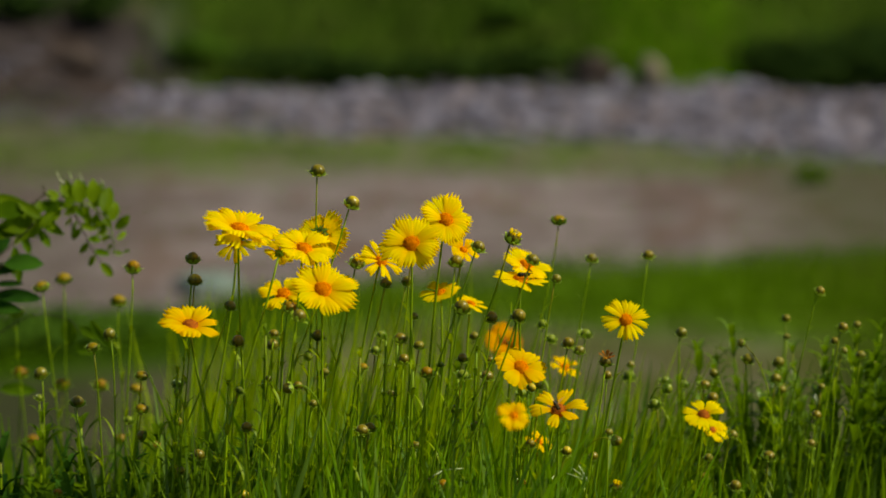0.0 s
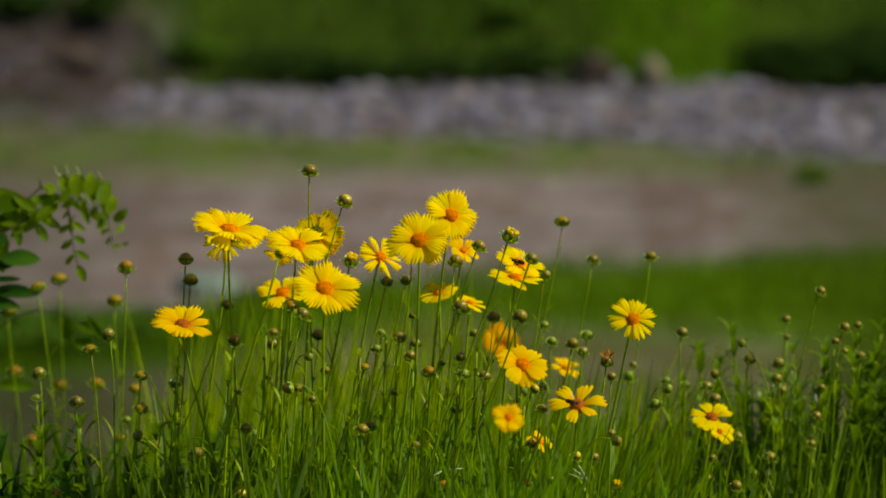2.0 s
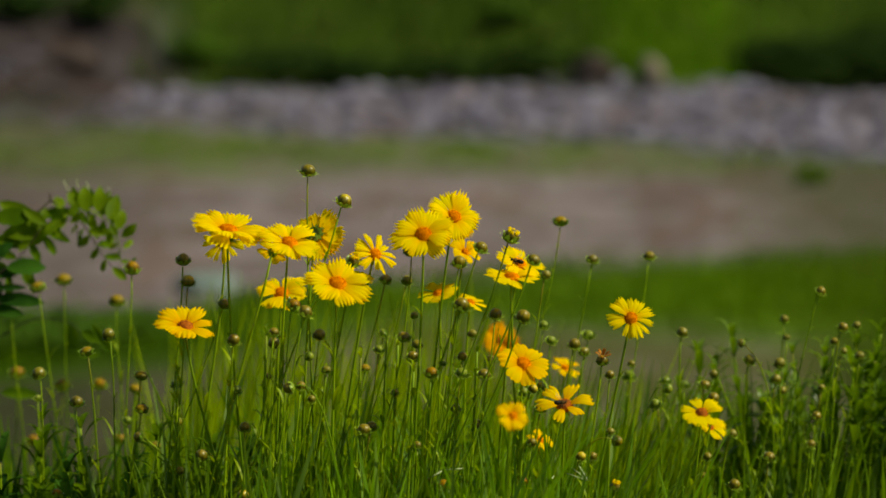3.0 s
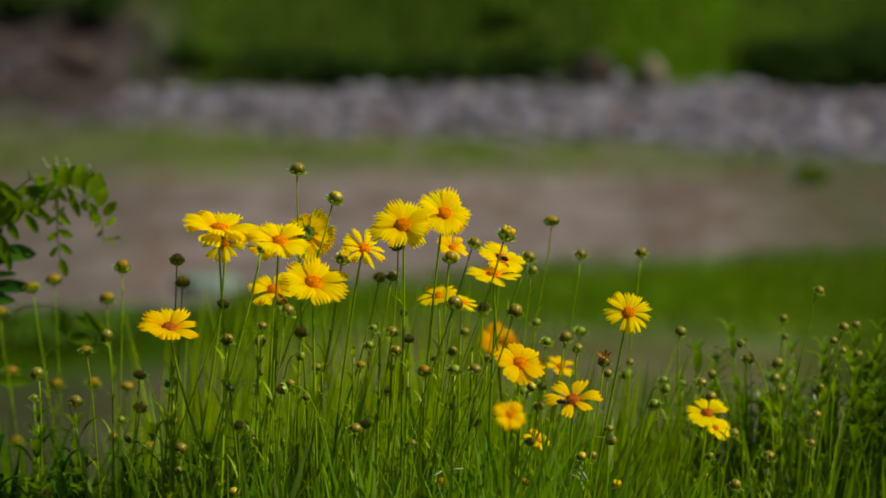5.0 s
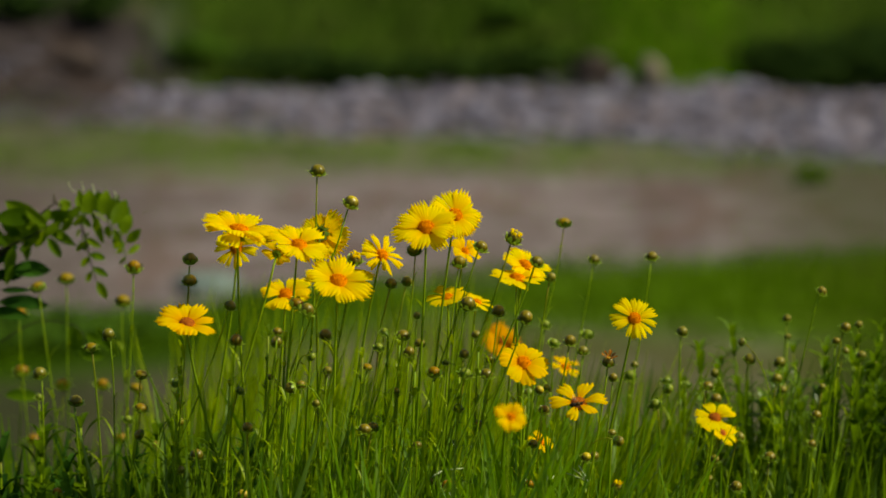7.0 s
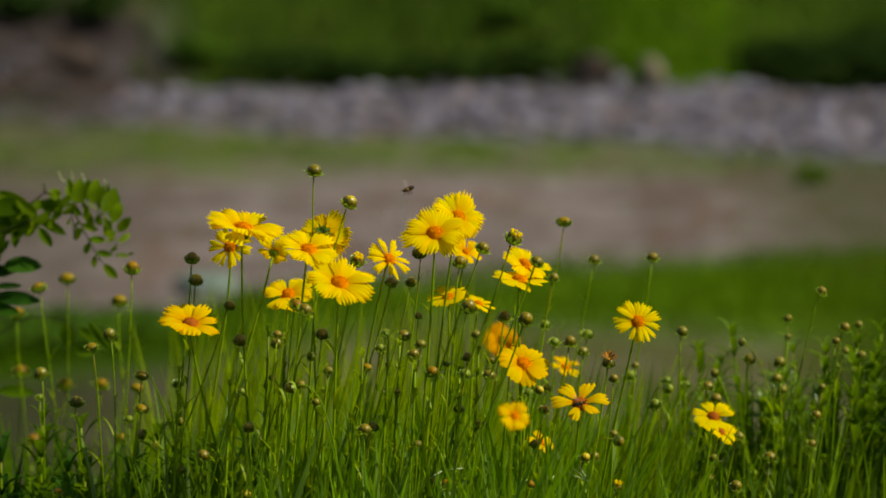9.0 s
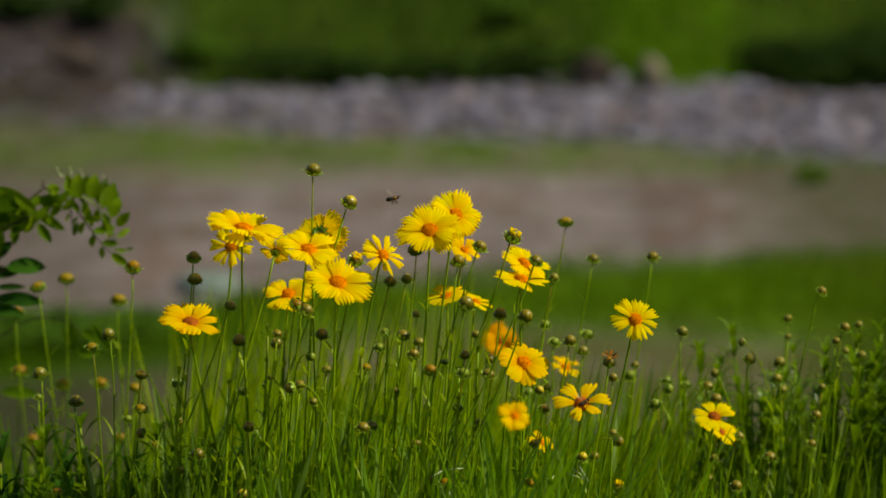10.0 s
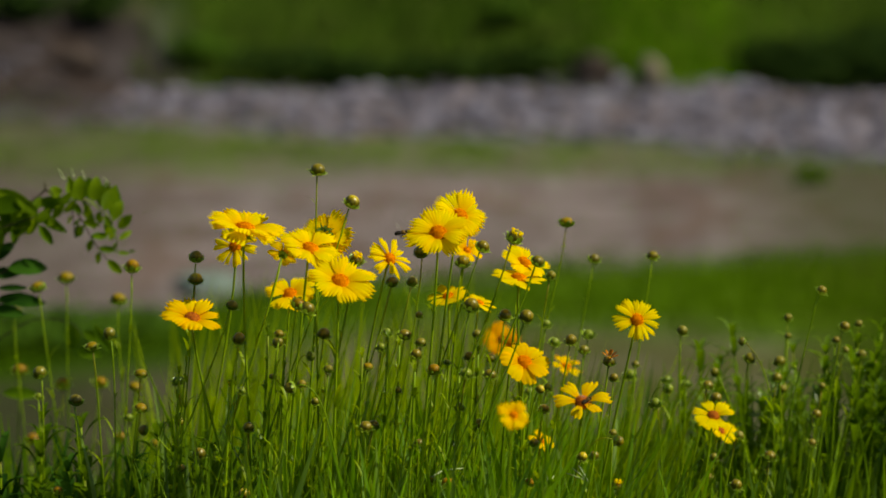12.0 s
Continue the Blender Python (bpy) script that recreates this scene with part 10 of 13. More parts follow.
    sway("mid8", [(0, -2.3, -0.7), (0.5, -0.9, -0.6), (1, -1.4, -0.4), (1.5, 0.2, -0.2), (2, -1.1, -0.4), (2.5, -0.6, -0.3), (3, -0.6, -0.3), (4, -1.1, -0.2), (5, -4.6, 0.1), (5.5, -1.2, 0.2), (6, 0.9, -0.4), (6.5, 0.9, -0.3), (7, 0.2, -0.2), (8, 0.4, -0.2), (9, 0.5, -0.3), (9.5, 0.5, -0.1), (10, 0, 0), (10.5, 0, 0), (11, 0.9, 0), (11.5, 1, 0), (12, 1.3, 0)])
    sway("mid9", [(0, -1.2, -0.4), (0.5, -1.1, -0.3), (1, -2.2, 0), (1.5, -0.5, -0.1), (2, -1.7, -0.4), (2.5, -0.7, -0.2), (3, -1.4, -0.1), (4, -1.6, 0), (5, -4.8, 0.5), (5.5, -2.2, 0.2), (6, 0.6, -0.3), (6.5, -0.1, -0.3), (7, -0.6, 0), (8, -0.1, -0.1), (9, 0.5, -0.2), (9.5, -0.2, 0), (10, -0.1, 0.1), (10.5, 0, 0), (11, 0.6, 0), (11.5, 0.5, 0), (12, 0.8, 0.1)])
    sway("mid10", [(0, -1.3, -0.2), (0.5, -1.1, -0.1), (1, -1.2, 0), (1.5, -0.3, -0.1), (2, -1.4, -0.4), (2.5, -0.6, -0.2), (3, -1, -0.1), (4, -1.4, -0.1), (5, -3.6, 0.3), (5.5, -2.3, 0.1), (6, 0.2, -0.3), (6.5, -0.4, -0.2), (7, -0.5, 0), (8, -0.1, -0.1), (9, 0.5, -0.1), (9.5, -0.1, 0), (10, 0.1, 0), (10.5, 0, 0), (11, 0.4, 0), (11.5, 0.6, 0), (12, 0.5, 0.1)])
    sway("mid11", [(0, -2.9, -0.1), (0.5, -1.4, 0), (1, -0.9, 0), (1.5, -0.6, -0.1), (2, -1.8, 0), (2.5, -0.9, -0.1), (3, -1.9, 0.1), (4, -1.4, 0.1), (5, -2.6, 0.4), (5.5, -1.6, 0.2), (6, 0.1, -0.2), (6.5, -0.5, -0.1), (7, -0.2, -0.1), (8, -0.1, -0.1), (9, 0.2, -0.1), (9.5, 0, 0), (10, 0.2, 0), (10.5, 0, 0), (11, 0.3, 0), (11.5, 0.5, 0), (12, 0.4, 0.1)])
    sway("mid12", [(0, -5.3, -0.4), (0.5, -1.5, 0), (1, -2.4, -0.1), (1.5, -2, -0.3), (2, -1.5, -0.1), (2.5, -1.7, -0.2), (3, -3.7, -0.1), (4, -2.1, 0), (5, -3.3, 0.4), (5.5, -2.4, 0.4), (6, 0, -0.1), (6.5, 0.2, -0.2), (7, -0.2, -0.1), (8, 0, -0.1), (9, 0, -0.1), (9.5, 0, 0), (10, 0.2, 0), (10.5, 0, 0), (11, 0.6, 0), (11.5, 0.6, 0), (12, 0.6, 0.1)])
    sway("mid13", [(0, -4.7, -0.4), (0.5, -0.8, 0), (1, -2.6, -0.1), (1.5, -2.2, -0.3), (2, -1, -0.2), (2.5, -1.6, -0.2), (3, -3.7, 0), (4, -2.1, 0.1), (5, -2.9, 0.5), (5.5, -3, 0.5), (6, -0.2, -0.1), (6.5, 0.3, -0.3), (7, -0.5, -0.1), (8, 0, -0.1), (9, 0.1, -0.2), (9.5, 0.1, -0.1), (10, 0.2, -0.1), (10.5, 0, 0), (11, 0.3, -0.1), (11.5, 0.4, -0.1), (12, 0.4, 0.1)])
    sway("back0", [(0, 0.3, -0.1), (0.5, -0.2, -0.1), (1, -0.7, -0.1), (1.5, -0.8, 0), (2, -0.5, -0.1), (2.5, -0.1, -0.2), (3, 0.1, -0.1), (4, -0.9, -0.1), (5, -3.2, 0), (5.5, -1.2, 0), (6, 0.2, 0), (6.5, 0.8, 0), (7, 0.4, 0), (8, 0.4, 0), (9, 0.6, 0), (9.5, 0.3, 0), (10, 0.1, 0), (10.5, 0, 0), (11, 0, 0), (11.5, 0, 0.1), (12, 0.2, 0.2)])
    sway("back1", [(0, 0.8, -0.2), (0.5, 0, -0.5), (1, 0, -0.1), (1.5, -0.1, -0.5), (2, 0, -0.2), (2.5, -0.7, -0.6), (3, 0.2, -0.3), (4, -0.6, -0.2), (5, -2.9, -0.1), (5.5, -1.2, 0), (6, 0.8, 0), (6.5, 0.6, -0.1), (7, 0.5, -0.1), (8, 0.6, -0.1), (9, 0.9, -0.1), (9.5, 0.5, 0), (10, 0.4, 0), (10.5, 0, 0), (11, 0.4, 0.1), (11.5, 0.3, 0.1), (12, 0.8, 0.2)])
    sway("back2", [(0, 0.8, -0.3), (0.5, 0, -0.6), (1, -0.1, -0.2), (1.5, -0.2, -0.5), (2, 0, -0.2), (2.5, -0.5, -0.6), (3, 0.6, -0.3), (4, -0.4, -0.2), (5, -3.4, -0.1), (5.5, -0.7, 0), (6, 1.8, -0.1), (6.5, 0.9, -0.2), (7, 0.4, -0.1), (8, 0.8, -0.1), (9, 1.3, -0.2), (9.5, 0.9, 0), (10, 0.3, 0), (10.5, 0, 0), (11, 1, 0.1), (11.5, 0.7, 0.1), (12, 1, 0.2)])
    sway("back3", [(0, 0.2, -0.3), (0.5, -0.7, -0.7), (1, -0.7, -0.1), (1.5, -1.1, -0.4), (2, -0.6, -0.4), (2.5, -1, -0.6), (3, 0, -0.3), (4, -0.9, -0.3), (5, -4.4, 0), (5.5, -0.7, 0), (6, 1.6, -0.4), (6.5, 0.9, -0.3), (7, 0.1, -0.3), (8, 0.5, -0.2), (9, 0.9, -0.3), (9.5, 0.8, -0.1), (10, 0.1, -0.2), (10.5, 0, 0), (11, 0.7, -0.2), (11.5, 0.9, 0), (12, 0.6, -0.1)])
    sway("back4", [(0, -0.3, -0.4), (0.5, -0.9, -0.6), (1, -1.5, 0), (1.5, -0.8, -0.1), (2, -1, -0.2), (2.5, -1.3, -0.3), (3, -0.5, -0.1), (4, -1.2, -0.1), (5, -4.8, 0.2), (5.5, -1.3, 0.2), (6, 1.6, -0.4), (6.5, 0.7, -0.2), (7, 0.1, -0.3), (8, 0.2, -0.2), (9, 0.4, -0.2), (9.5, 0.2, -0.1), (10, -0.3, -0.1), (10.5, 0, 0), (11, 0.5, -0.2), (11.5, 0.9, 0), (12, 0.4, 0)])
    sway("back5", [(0, -0.8, -0.4), (0.5, -0.9, -0.6), (1, -1.3, -0.2), (1.5, 0, 0), (2, -0.8, -0.2), (2.5, -0.8, -0.2), (3, -0.2, -0.1), (4, -0.9, 0), (5, -3.6, 0.1), (5.5, -1.5, 0.3), (6, 1.2, -0.3), (6.5, 0.9, -0.1), (7, 0.5, -0.3), (8, 0.4, -0.1), (9, 0.5, -0.2), (9.5, 0.3, 0), (10, -0.3, -0.1), (10.5, 0, 0), (11, 0.8, 0), (11.5, 0.9, 0), (12, 0.7, 0.1)])
    sway("back6", [(0, -1.5, -0.6), (0.5, -0.8, -0.7), (1, -1.1, -0.4), (1.5, 0.1, -0.3), (2, -0.7, -0.3), (2.5, -0.6, -0.3), (3, 0, -0.3), (4, -0.8, -0.2), (5, -3.7, -0.1), (5.5, -1, 0.1), (6, 1.1, -0.3), (6.5, 1.1, -0.2), (7, 0.3, -0.3), (8, 0.5, -0.2), (9, 0.5, -0.3), (9.5, 0.5, -0.1), (10, 0, -0.1), (10.5, 0, 0), (11, 0.9, 0), (11.5, 1.1, 0), (12, 1.2, 0)])
    sway("back7", [(0, -1, -0.4), (0.5, -1.2, -0.4), (1, -0.7, -0.3), (1.5, 0, -0.1), (2, -0.6, -0.4), (2.5, -0.5, -0.3), (3, -0.4, -0.3), (4, -0.7, -0.2), (5, -2.7, 0.1), (5.5, -0.8, 0.1), (6, 0.7, -0.2), (6.5, 0.7, -0.3), (7, 0.5, -0.3), (8, 0.4, -0.2), (9, 0.5, -0.3), (9.5, 0.1, -0.1), (10, 0, 0), (10.5, 0, 0), (11, 0.7, 0), (11.5, 0.7, 0), (12, 0.9, 0.1)])
    sway("back8", [(0, -1.4, -0.1), (0.5, -1, 0), (1, -0.6, 0), (1.5, -0.2, -0.1), (2, -1.2, -0.3), (2.5, -0.5, -0.1), (3, -0.8, 0), (4, -1.1, 0), (5, -2.5, 0.3), (5.5, -1.8, 0.1), (6, -0.1, -0.2), (6.5, -0.8, -0.2), (7, -0.4, -0.1), (8, -0.1, -0.1), (9, 0.3, -0.1), (9.5, 0, 0), (10, 0.3, 0), (10.5, 0, 0), (11, 0.2, 0), (11.5, 0.4, 0.1), (12, 0.4, 0.1)])
    sway("back9", [(0, -4.2, -0.3), (0.5, -1.3, 0), (1, -1.8, -0.1), (1.5, -1.5, -0.2), (2, -1.3, 0), (2.5, -1.4, -0.1), (3, -2.8, 0), (4, -1.6, 0.1), (5, -2.5, 0.4), (5.5, -2.2, 0.3), (6, 0.1, -0.1), (6.5, 0.1, -0.1), (7, -0.1, -0.1), (8, 0, -0.1), (9, 0, -0.1), (9.5, 0, 0), (10, 0.2, 0), (10.5, 0, 0), (11, 0.4, 0), (11.5, 0.5, 0), (12, 0.5, 0.1)])
    sway("back10", [(0, -4.5, -0.2), (0.5, -1.3, 0), (1, -2.3, -0.1), (1.5, -1.9, -0.2), (2, -1.1, -0.1), (2.5, -1.1, -0.2), (3, -2.4, 0), (4, -1.4, 0.1), (5, -1.9, 0.5), (5.5, -2, 0.5), (6, 0.1, -0.1), (6.5, 0.5, -0.2), (7, -0.1, 0), (8, 0.2, -0.1), (9, 0.3, -0.1), (9.5, 0.1, 0), (10, 0.1, 0), (10.5, 0, 0), (11, 0.4, 0), (11.5, 0.3, 0), (12, 0.2, 0.1)])
    sway("back11", [(0, -1.9, 0), (0.5, -0.4, 0), (1, -0.5, 0), (1.5, -0.8, 0), (2, -0.4, -0.1), (2.5, 0, -0.1), (3, -1.9, 0.2), (4, -0.9, 0.1), (5, -1.6, 0.3), (5.5, -1.1, 0.2), (6, -0.4, -0.1), (6.5, 0.1, -0.1), (7, 0.3, -0.1), (8, 0.3, -0.1), (9, 0.3, -0.1), (9.5, 0.3, -0.1), (10, 0.3, -0.1), (10.5, 0, 0), (11, -0.1, 0), (11.5, -0.1, 0.1), (12, 0.2, 0.1)])
    sway("back12", [(0, -2.6, 0.1), (0.5, -0.4, -0.1), (1, -0.2, -0.1), (1.5, -1.1, 0), (2, -0.4, -0.2), (2.5, 0.4, -0.1), (3, -3, 0.3), (4, -1.3, 0.1), (5, -2.4, 0.3), (5.5, -1.8, 0.1), (6, -0.7, 0), (6.5, 0.2, -0.1), (7, 0.7, -0.2), (8, 0.4, -0.1), (9, 0.3, -0.1), (9.5, 0.4, -0.1), (10, 0.4, -0.1), (10.5, 0, 0), (11, -0.2, 0), (11.5, -0.2, 0.1), (12, 0.3, 0.1)])
    sway("back13", [(0, -1.2, 0.1), (0.5, -0.2, 0), (1, -0.1, -0.1), (1.5, -0.4, 0), (2, -0.2, -0.1), (2.5, 0.3, -0.1), (3, -1.3, 0.1), (4, -0.6, 0), (5, -1.2, 0.2), (5.5, -0.6, 0.1), (6, -0.4, 0), (6.5, -0.1, 0), (7, 0.2, -0.1), (8, 0.1, 0), (9, 0.2, 0), (9.5, 0.2, 0), (10, 0.2, 0), (10.5, 0, 0), (11, -0.1, 0), (11.5, -0.2, 0.2), (12, 0.2, 0.1)])
    sway("back14", [(0, -0.3, 0), (0.5, -0.1, 0), (1, 0, -0.1), (1.5, 0, 0), (2, -0.1, -0.1), (2.5, 0.3, -0.1), (3, -0.3, -0.1), (4, -0.2, -0.1), (5, -0.6, 0), (5.5, 0, 0), (6, -0.4, 0), (6.5, -0.3, 0), (7, 0, 0), (8, -0.1, 0), (9, 0, 0), (9.5, 0, 0), (10, 0, 0), (10.5, 0, 0), (11, 0, 0), (11.5, -0.1, 0.2), (12, 0, 0.2)])
    sway("back15", [(0, -0.4, 0), (0.5, -0.2, 0), (1, 0, -0.1), (1.5, 0, -0.1), (2, -0.1, -0.1), (2.5, 0.2, -0.1), (3, -0.5, -0.1), (4, -0.2, 0), (5, -0.7, 0), (5.5, -0.2, 0), (6, -0.4, 0), (6.5, -0.3, 0), (7, 0.1, 0), (8, -0.1, 0), (9, 0, 0), (9.5, 0, 0), (10, 0, 0), (10.5, 0, 0), (11, 0, 0), (11.5, -0.1, 0.1), (12, 0, 0.2)])
    sway("side0", [(0, -1.2, 0.1), (0.5, -0.5, 0), (1, -0.6, 0), (1.5, -0.3, 0), (2, -0.4, 0), (2.5, -0.1, -0.1), (3, -0.7, 0.1), (4, -0.7, 0), (5, -2, 0.3), (5.5, -0.9, 0.1), (6, -0.4, -0.1), (6.5, -0.1, -0.1), (7, 0, 0), (8, 0, 0), (9, 0.1, 0), (9.5, 0, 0), (10, 0, 0), (10.5, 0, 0), (11, 0, 0), (11.5, 0.1, 0.1), (12, 0.1, 0.2)])
    sway("side1", [(0, -1.8, 0.1), (0.5, -0.5, -0.1), (1, -0.2, -0.2), (1.5, -0.7, -0.1), (2, -0.3, -0.2), (2.5, 0.4, -0.2), (3, -1.8, 0.1), (4, -1.1, 0), (5, -2.5, 0.2), (5.5, -1.4, 0.1), (6, -0.8, 0), (6.5, -0.1, -0.1), (7, 0.3, -0.1), (8, 0.1, -0.1), (9, 0.1, 0), (9.5, 0.2, 0), (10, 0.2, 0), (10.5, 0, 0), (11, -0.1, 0), (11.5, -0.1, 0.2), (12, 0.1, 0.2)])
    sway("side2", [(0, -1.1, 0), (0.5, -0.4, -0.1), (1, -0.2, -0.1), (1.5, -0.2, -0.1), (2, -0.3, -0.1), (2.5, 0.3, -0.2), (3, -0.8, 0), (4, -0.7, 0), (5, -2.1, 0.1), (5.5, -0.8, 0), (6, -0.7, 0), (6.5, -0.4, -0.1), (7, 0, 0), (8, -0.1, 0), (9, 0, 0), (9.5, 0, 0), (10, 0, 0), (10.5, 0, 0), (11, 0, 0), (11.5, -0.1, 0.2), (12, 0, 0.2)])
    sway("side3", [(0, -0.7, 0), (0.5, -0.1, -0.1), (1, -0.2, -0.1), (1.5, 0, -0.2), (2, -0.2, -0.1), (2.5, 0.3, -0.2), (3, -0.3, -0.2), (4, -0.3, -0.1), (5, -1.1, -0.1), (5.5, -0.1, -0.1), (6, -0.6, -0.1), (6.5, -0.7, -0.1), (7, 0, 0), (8, -0.1, 0), (9, 0, 0), (9.5, 0, 0), (10, 0, 0), (10.5, 0, 0), (11, 0, 0), (11.5, -0.1, 0.2), (12, 0, 0.2)])
    sway("side4", [(0, -0.5, 0), (0.5, -0.1, -0.1), (1, -0.2, -0.1), (1.5, 0, -0.1), (2, -0.2, -0.1), (2.5, 0.3, -0.1), (3, -0.2, -0.2), (4, -0.2, -0.1), (5, -0.9, -0.1), (5.5, 0.1, -0.1), (6, -0.5, -0.1), (6.5, -0.6, -0.1), (7, 0, 0), (8, -0.1, 0), (9, 0, 0), (9.5, 0, 0), (10, 0, 0), (10.5, 0, 0), (11, 0, 0), (11.5, -0.1, 0.2), (12, 0, 0.2)])
    sway("side5", [(0, -0.5, 0), (0.5, -0.2, -0.1), (1, 0, -0.2), (1.5, 0, -0.1), (2, -0.2, -0.1), (2.5, 0.4, -0.2), (3, -0.5, -0.2), (4, -0.3, -0.1), (5, -0.9, 0), (5.5, -0.2, 0), (6, -0.6, 0), (6.5, -0.5, 0), (7, 0.1, 0), (8, -0.1, 0), (9, 0, 0), (9.5, 0, 0), (10, 0, 0), (10.5, 0, 0), (11, 0, 0), (11.5, 0, 0.2), (12, 0, 0.2)])
    sway("side6", [(0, -0.5, 0), (0.5, -0.3, -0.1), (1, 0, -0.2), (1.5, 0, -0.1), (2, -0.2, -0.1), (2.5, 0.4, -0.2), (3, -0.6, -0.2), (4, -0.4, -0.1), (5, -1, 0), (5.5, -0.3, 0), (6, -0.7, 0), (6.5, -0.5, 0), (7, 0.1, 0), (8, -0.1, 0), (9, 0, 0), (9.5, 0, 0), (10, 0, 0), (10.5, 0, 0), (11, 0, 0), (11.5, 0, 0.2), (12, 0, 0.2)])
    sway("side7", [(0, -0.6, 0), (0.5, -0.4, -0.1), (1, -0.2, -0.2), (1.5, -0.1, -0.1), (2, -0.3, -0.1), (2.5, 0.3, -0.2), (3, -0.6, -0.1), (4, -0.5, -0.1), (5, -1.2, 0), (5.5, -0.4, 0), (6, -0.8, 0), (6.5, -0.5, 0), (7, 0.1, 0), (8, -0.1, 0), (9, 0, 0), (9.5, 0, 0), (10, 0, 0), (10.5, 0, 0), (11, -0.1, 0), (11.5, -0.1, 0.2), (12, 0, 0.2)])
    sway("side8", [(0, -0.6, 0), (0.5, -0.4, -0.1), (1, -0.2, -0.2), (1.5, -0.1, -0.1), (2, -0.3, -0.1), (2.5, 0.3, -0.2), (3, -0.6, -0.1), (4, -0.5, -0.1), (5, -1.1, 0), (5.5, -0.4, 0), (6, -0.7, 0), (6.5, -0.5, 0), (7, 0.1, 0), (8, -0.1, 0), (9, 0, 0), (9.5, 0, 0), (10, 0, 0), (10.5, 0, 0), (11, -0.1, 0), (11.5, -0.1, 0.2), (12, 0, 0.2)])
    sway("shoot0", [(0, -2.4, 0.1), (0.5, -0.6, -0.1), (1, -0.2, -0.2), (1.5, -1, -0.1), (2, -0.4, -0.1), (2.5, 0.5, -0.2), (3, -2.4, 0.2), (4, -1.4, 0), (5, -3.1, 0.3), (5.5, -1.7, 0.1), (6, -0.8, -0.1), (6.5, 0, -0.2), (7, 0.3, -0.1), (8, 0.2, -0.1), (9, 0.1, 0), (9.5, 0.2, 0), (10, 0.2, 0), (10.5, 0, 0), (11, -0.1, 0), (11.5, -0.1, 0.2), (12, 0.1, 0.2)])
    sway("shoot1", [(0, -3.1, 0.1), (0.5, -0.6, -0.1), (1, -0.2, -0.2), (1.5, -1.2, -0.1), (2, -0.5, -0.2), (2.5, 0.6, -0.2), (3, -3.4, 0.3), (4, -1.7, 0.1), (5, -3.7, 0.4), (5.5, -2.3, 0.2), (6, -1, 0), (6.5, 0, -0.2), (7, 0.6, -0.2), (8, 0.3, -0.1), (9, 0.3, -0.1), (9.5, 0.4, -0.1), (10, 0.4, -0.1), (10.5, 0, 0), (11, -0.2, 0), (11.5, -0.2, 0.2), (12, 0.3, 0.2)])
    sway("shoot2", [(0, -2.4, 0.1), (0.5, -0.5, -0.1), (1, -0.2, -0.2), (1.5, -0.8, -0.1), (2, -0.4, -0.1), (2.5, 0.6, -0.2), (3, -2.3, 0.1), (4, -1.4, 0), (5, -3.3, 0.3), (5.5, -1.8, 0.2), (6, -0.9, 0), (6.5, -0.2, -0.2), (7, 0.3, -0.1), (8, 0.1, -0.1), (9, 0.1, 0), (9.5, 0.2, 0), (10, 0.2, 0), (10.5, 0, 0), (11, -0.1, 0), (11.5, -0.1, 0.2), (12, 0.1, 0.2)])
    sway("shoot3", [(0, -2.4, 0.1), (0.5, -0.5, -0.1), (1, -0.2, -0.2), (1.5, -0.8, -0.1), (2, -0.4, -0.1), (2.5, 0.5, -0.2), (3, -2.3, 0.1), (4, -1.4, 0), (5, -3.2, 0.3), (5.5, -1.8, 0.2), (6, -0.9, 0), (6.5, -0.3, -0.2), (7, 0.3, -0.1), (8, 0.1, -0.1), (9, 0.1, 0), (9.5, 0.2, 0), (10, 0.2, 0), (10.5, 0, 0), (11, -0.1, 0), (11.5, -0.1, 0.2), (12, 0.1, 0.2)])
    sway("shoot4", [(0, -2.4, 0.1), (0.5, -0.5, -0.1), (1, -0.2, -0.2), (1.5, -0.8, -0.1), (2, -0.4, -0.1), (2.5, 0.5, -0.2), (3, -2.3, 0.1), (4, -1.3, 0), (5, -3.1, 0.3), (5.5, -1.7, 0.2), (6, -0.9, 0), (6.5, -0.3, -0.2), (7, 0.3, -0.1), (8, 0.1, -0.1), (9, 0.1, 0), (9.5, 0.2, 0), (10, 0.2, 0), (10.5, 0, 0), (11, -0.1, 0), (11.5, -0.1, 0.2), (12, 0.1, 0.2)])
    sway("shoot5", [(0, -1.4, 0.1), (0.5, -0.4, -0.1), (1, -0.1, -0.1), (1.5, -0.3, -0.1), (2, -0.3, -0.1), (2.5, 0.5, -0.2), (3, -1, -0.1), (4, -0.9, 0), (5, -2.6, 0.2), (5.5, -1, 0.1), (6, -0.8, 0), (6.5, -0.6, -0.2), (7, 0, 0), (8, -0.1, 0), (9, 0, 0), (9.5, 0, 0), (10, 0, 0), (10.5, 0, 0), (11, 0, 0), (11.5, 0, 0.2), (12, 0, 0.3)])
    sway("shoot6", [(0, -1.2, 0), (0.5, -0.2, -0.1), (1, -0.2, -0.1), (1.5, -0.1, -0.2), (2, -0.3, -0.1), (2.5, 0.5, -0.2), (3, -0.6, -0.2), (4, -0.6, -0.1), (5, -1.9, 0), (5.5, -0.6, 0), (6, -0.8, 0), (6.5, -0.7, -0.1), (7, 0, 0), (8, -0.1, 0), (9, 0, 0), (9.5, 0, 0), (10, 0, 0), (10.5, 0, 0), (11, 0, 0), (11.5, 0, 0.2), (12, 0, 0.3)])
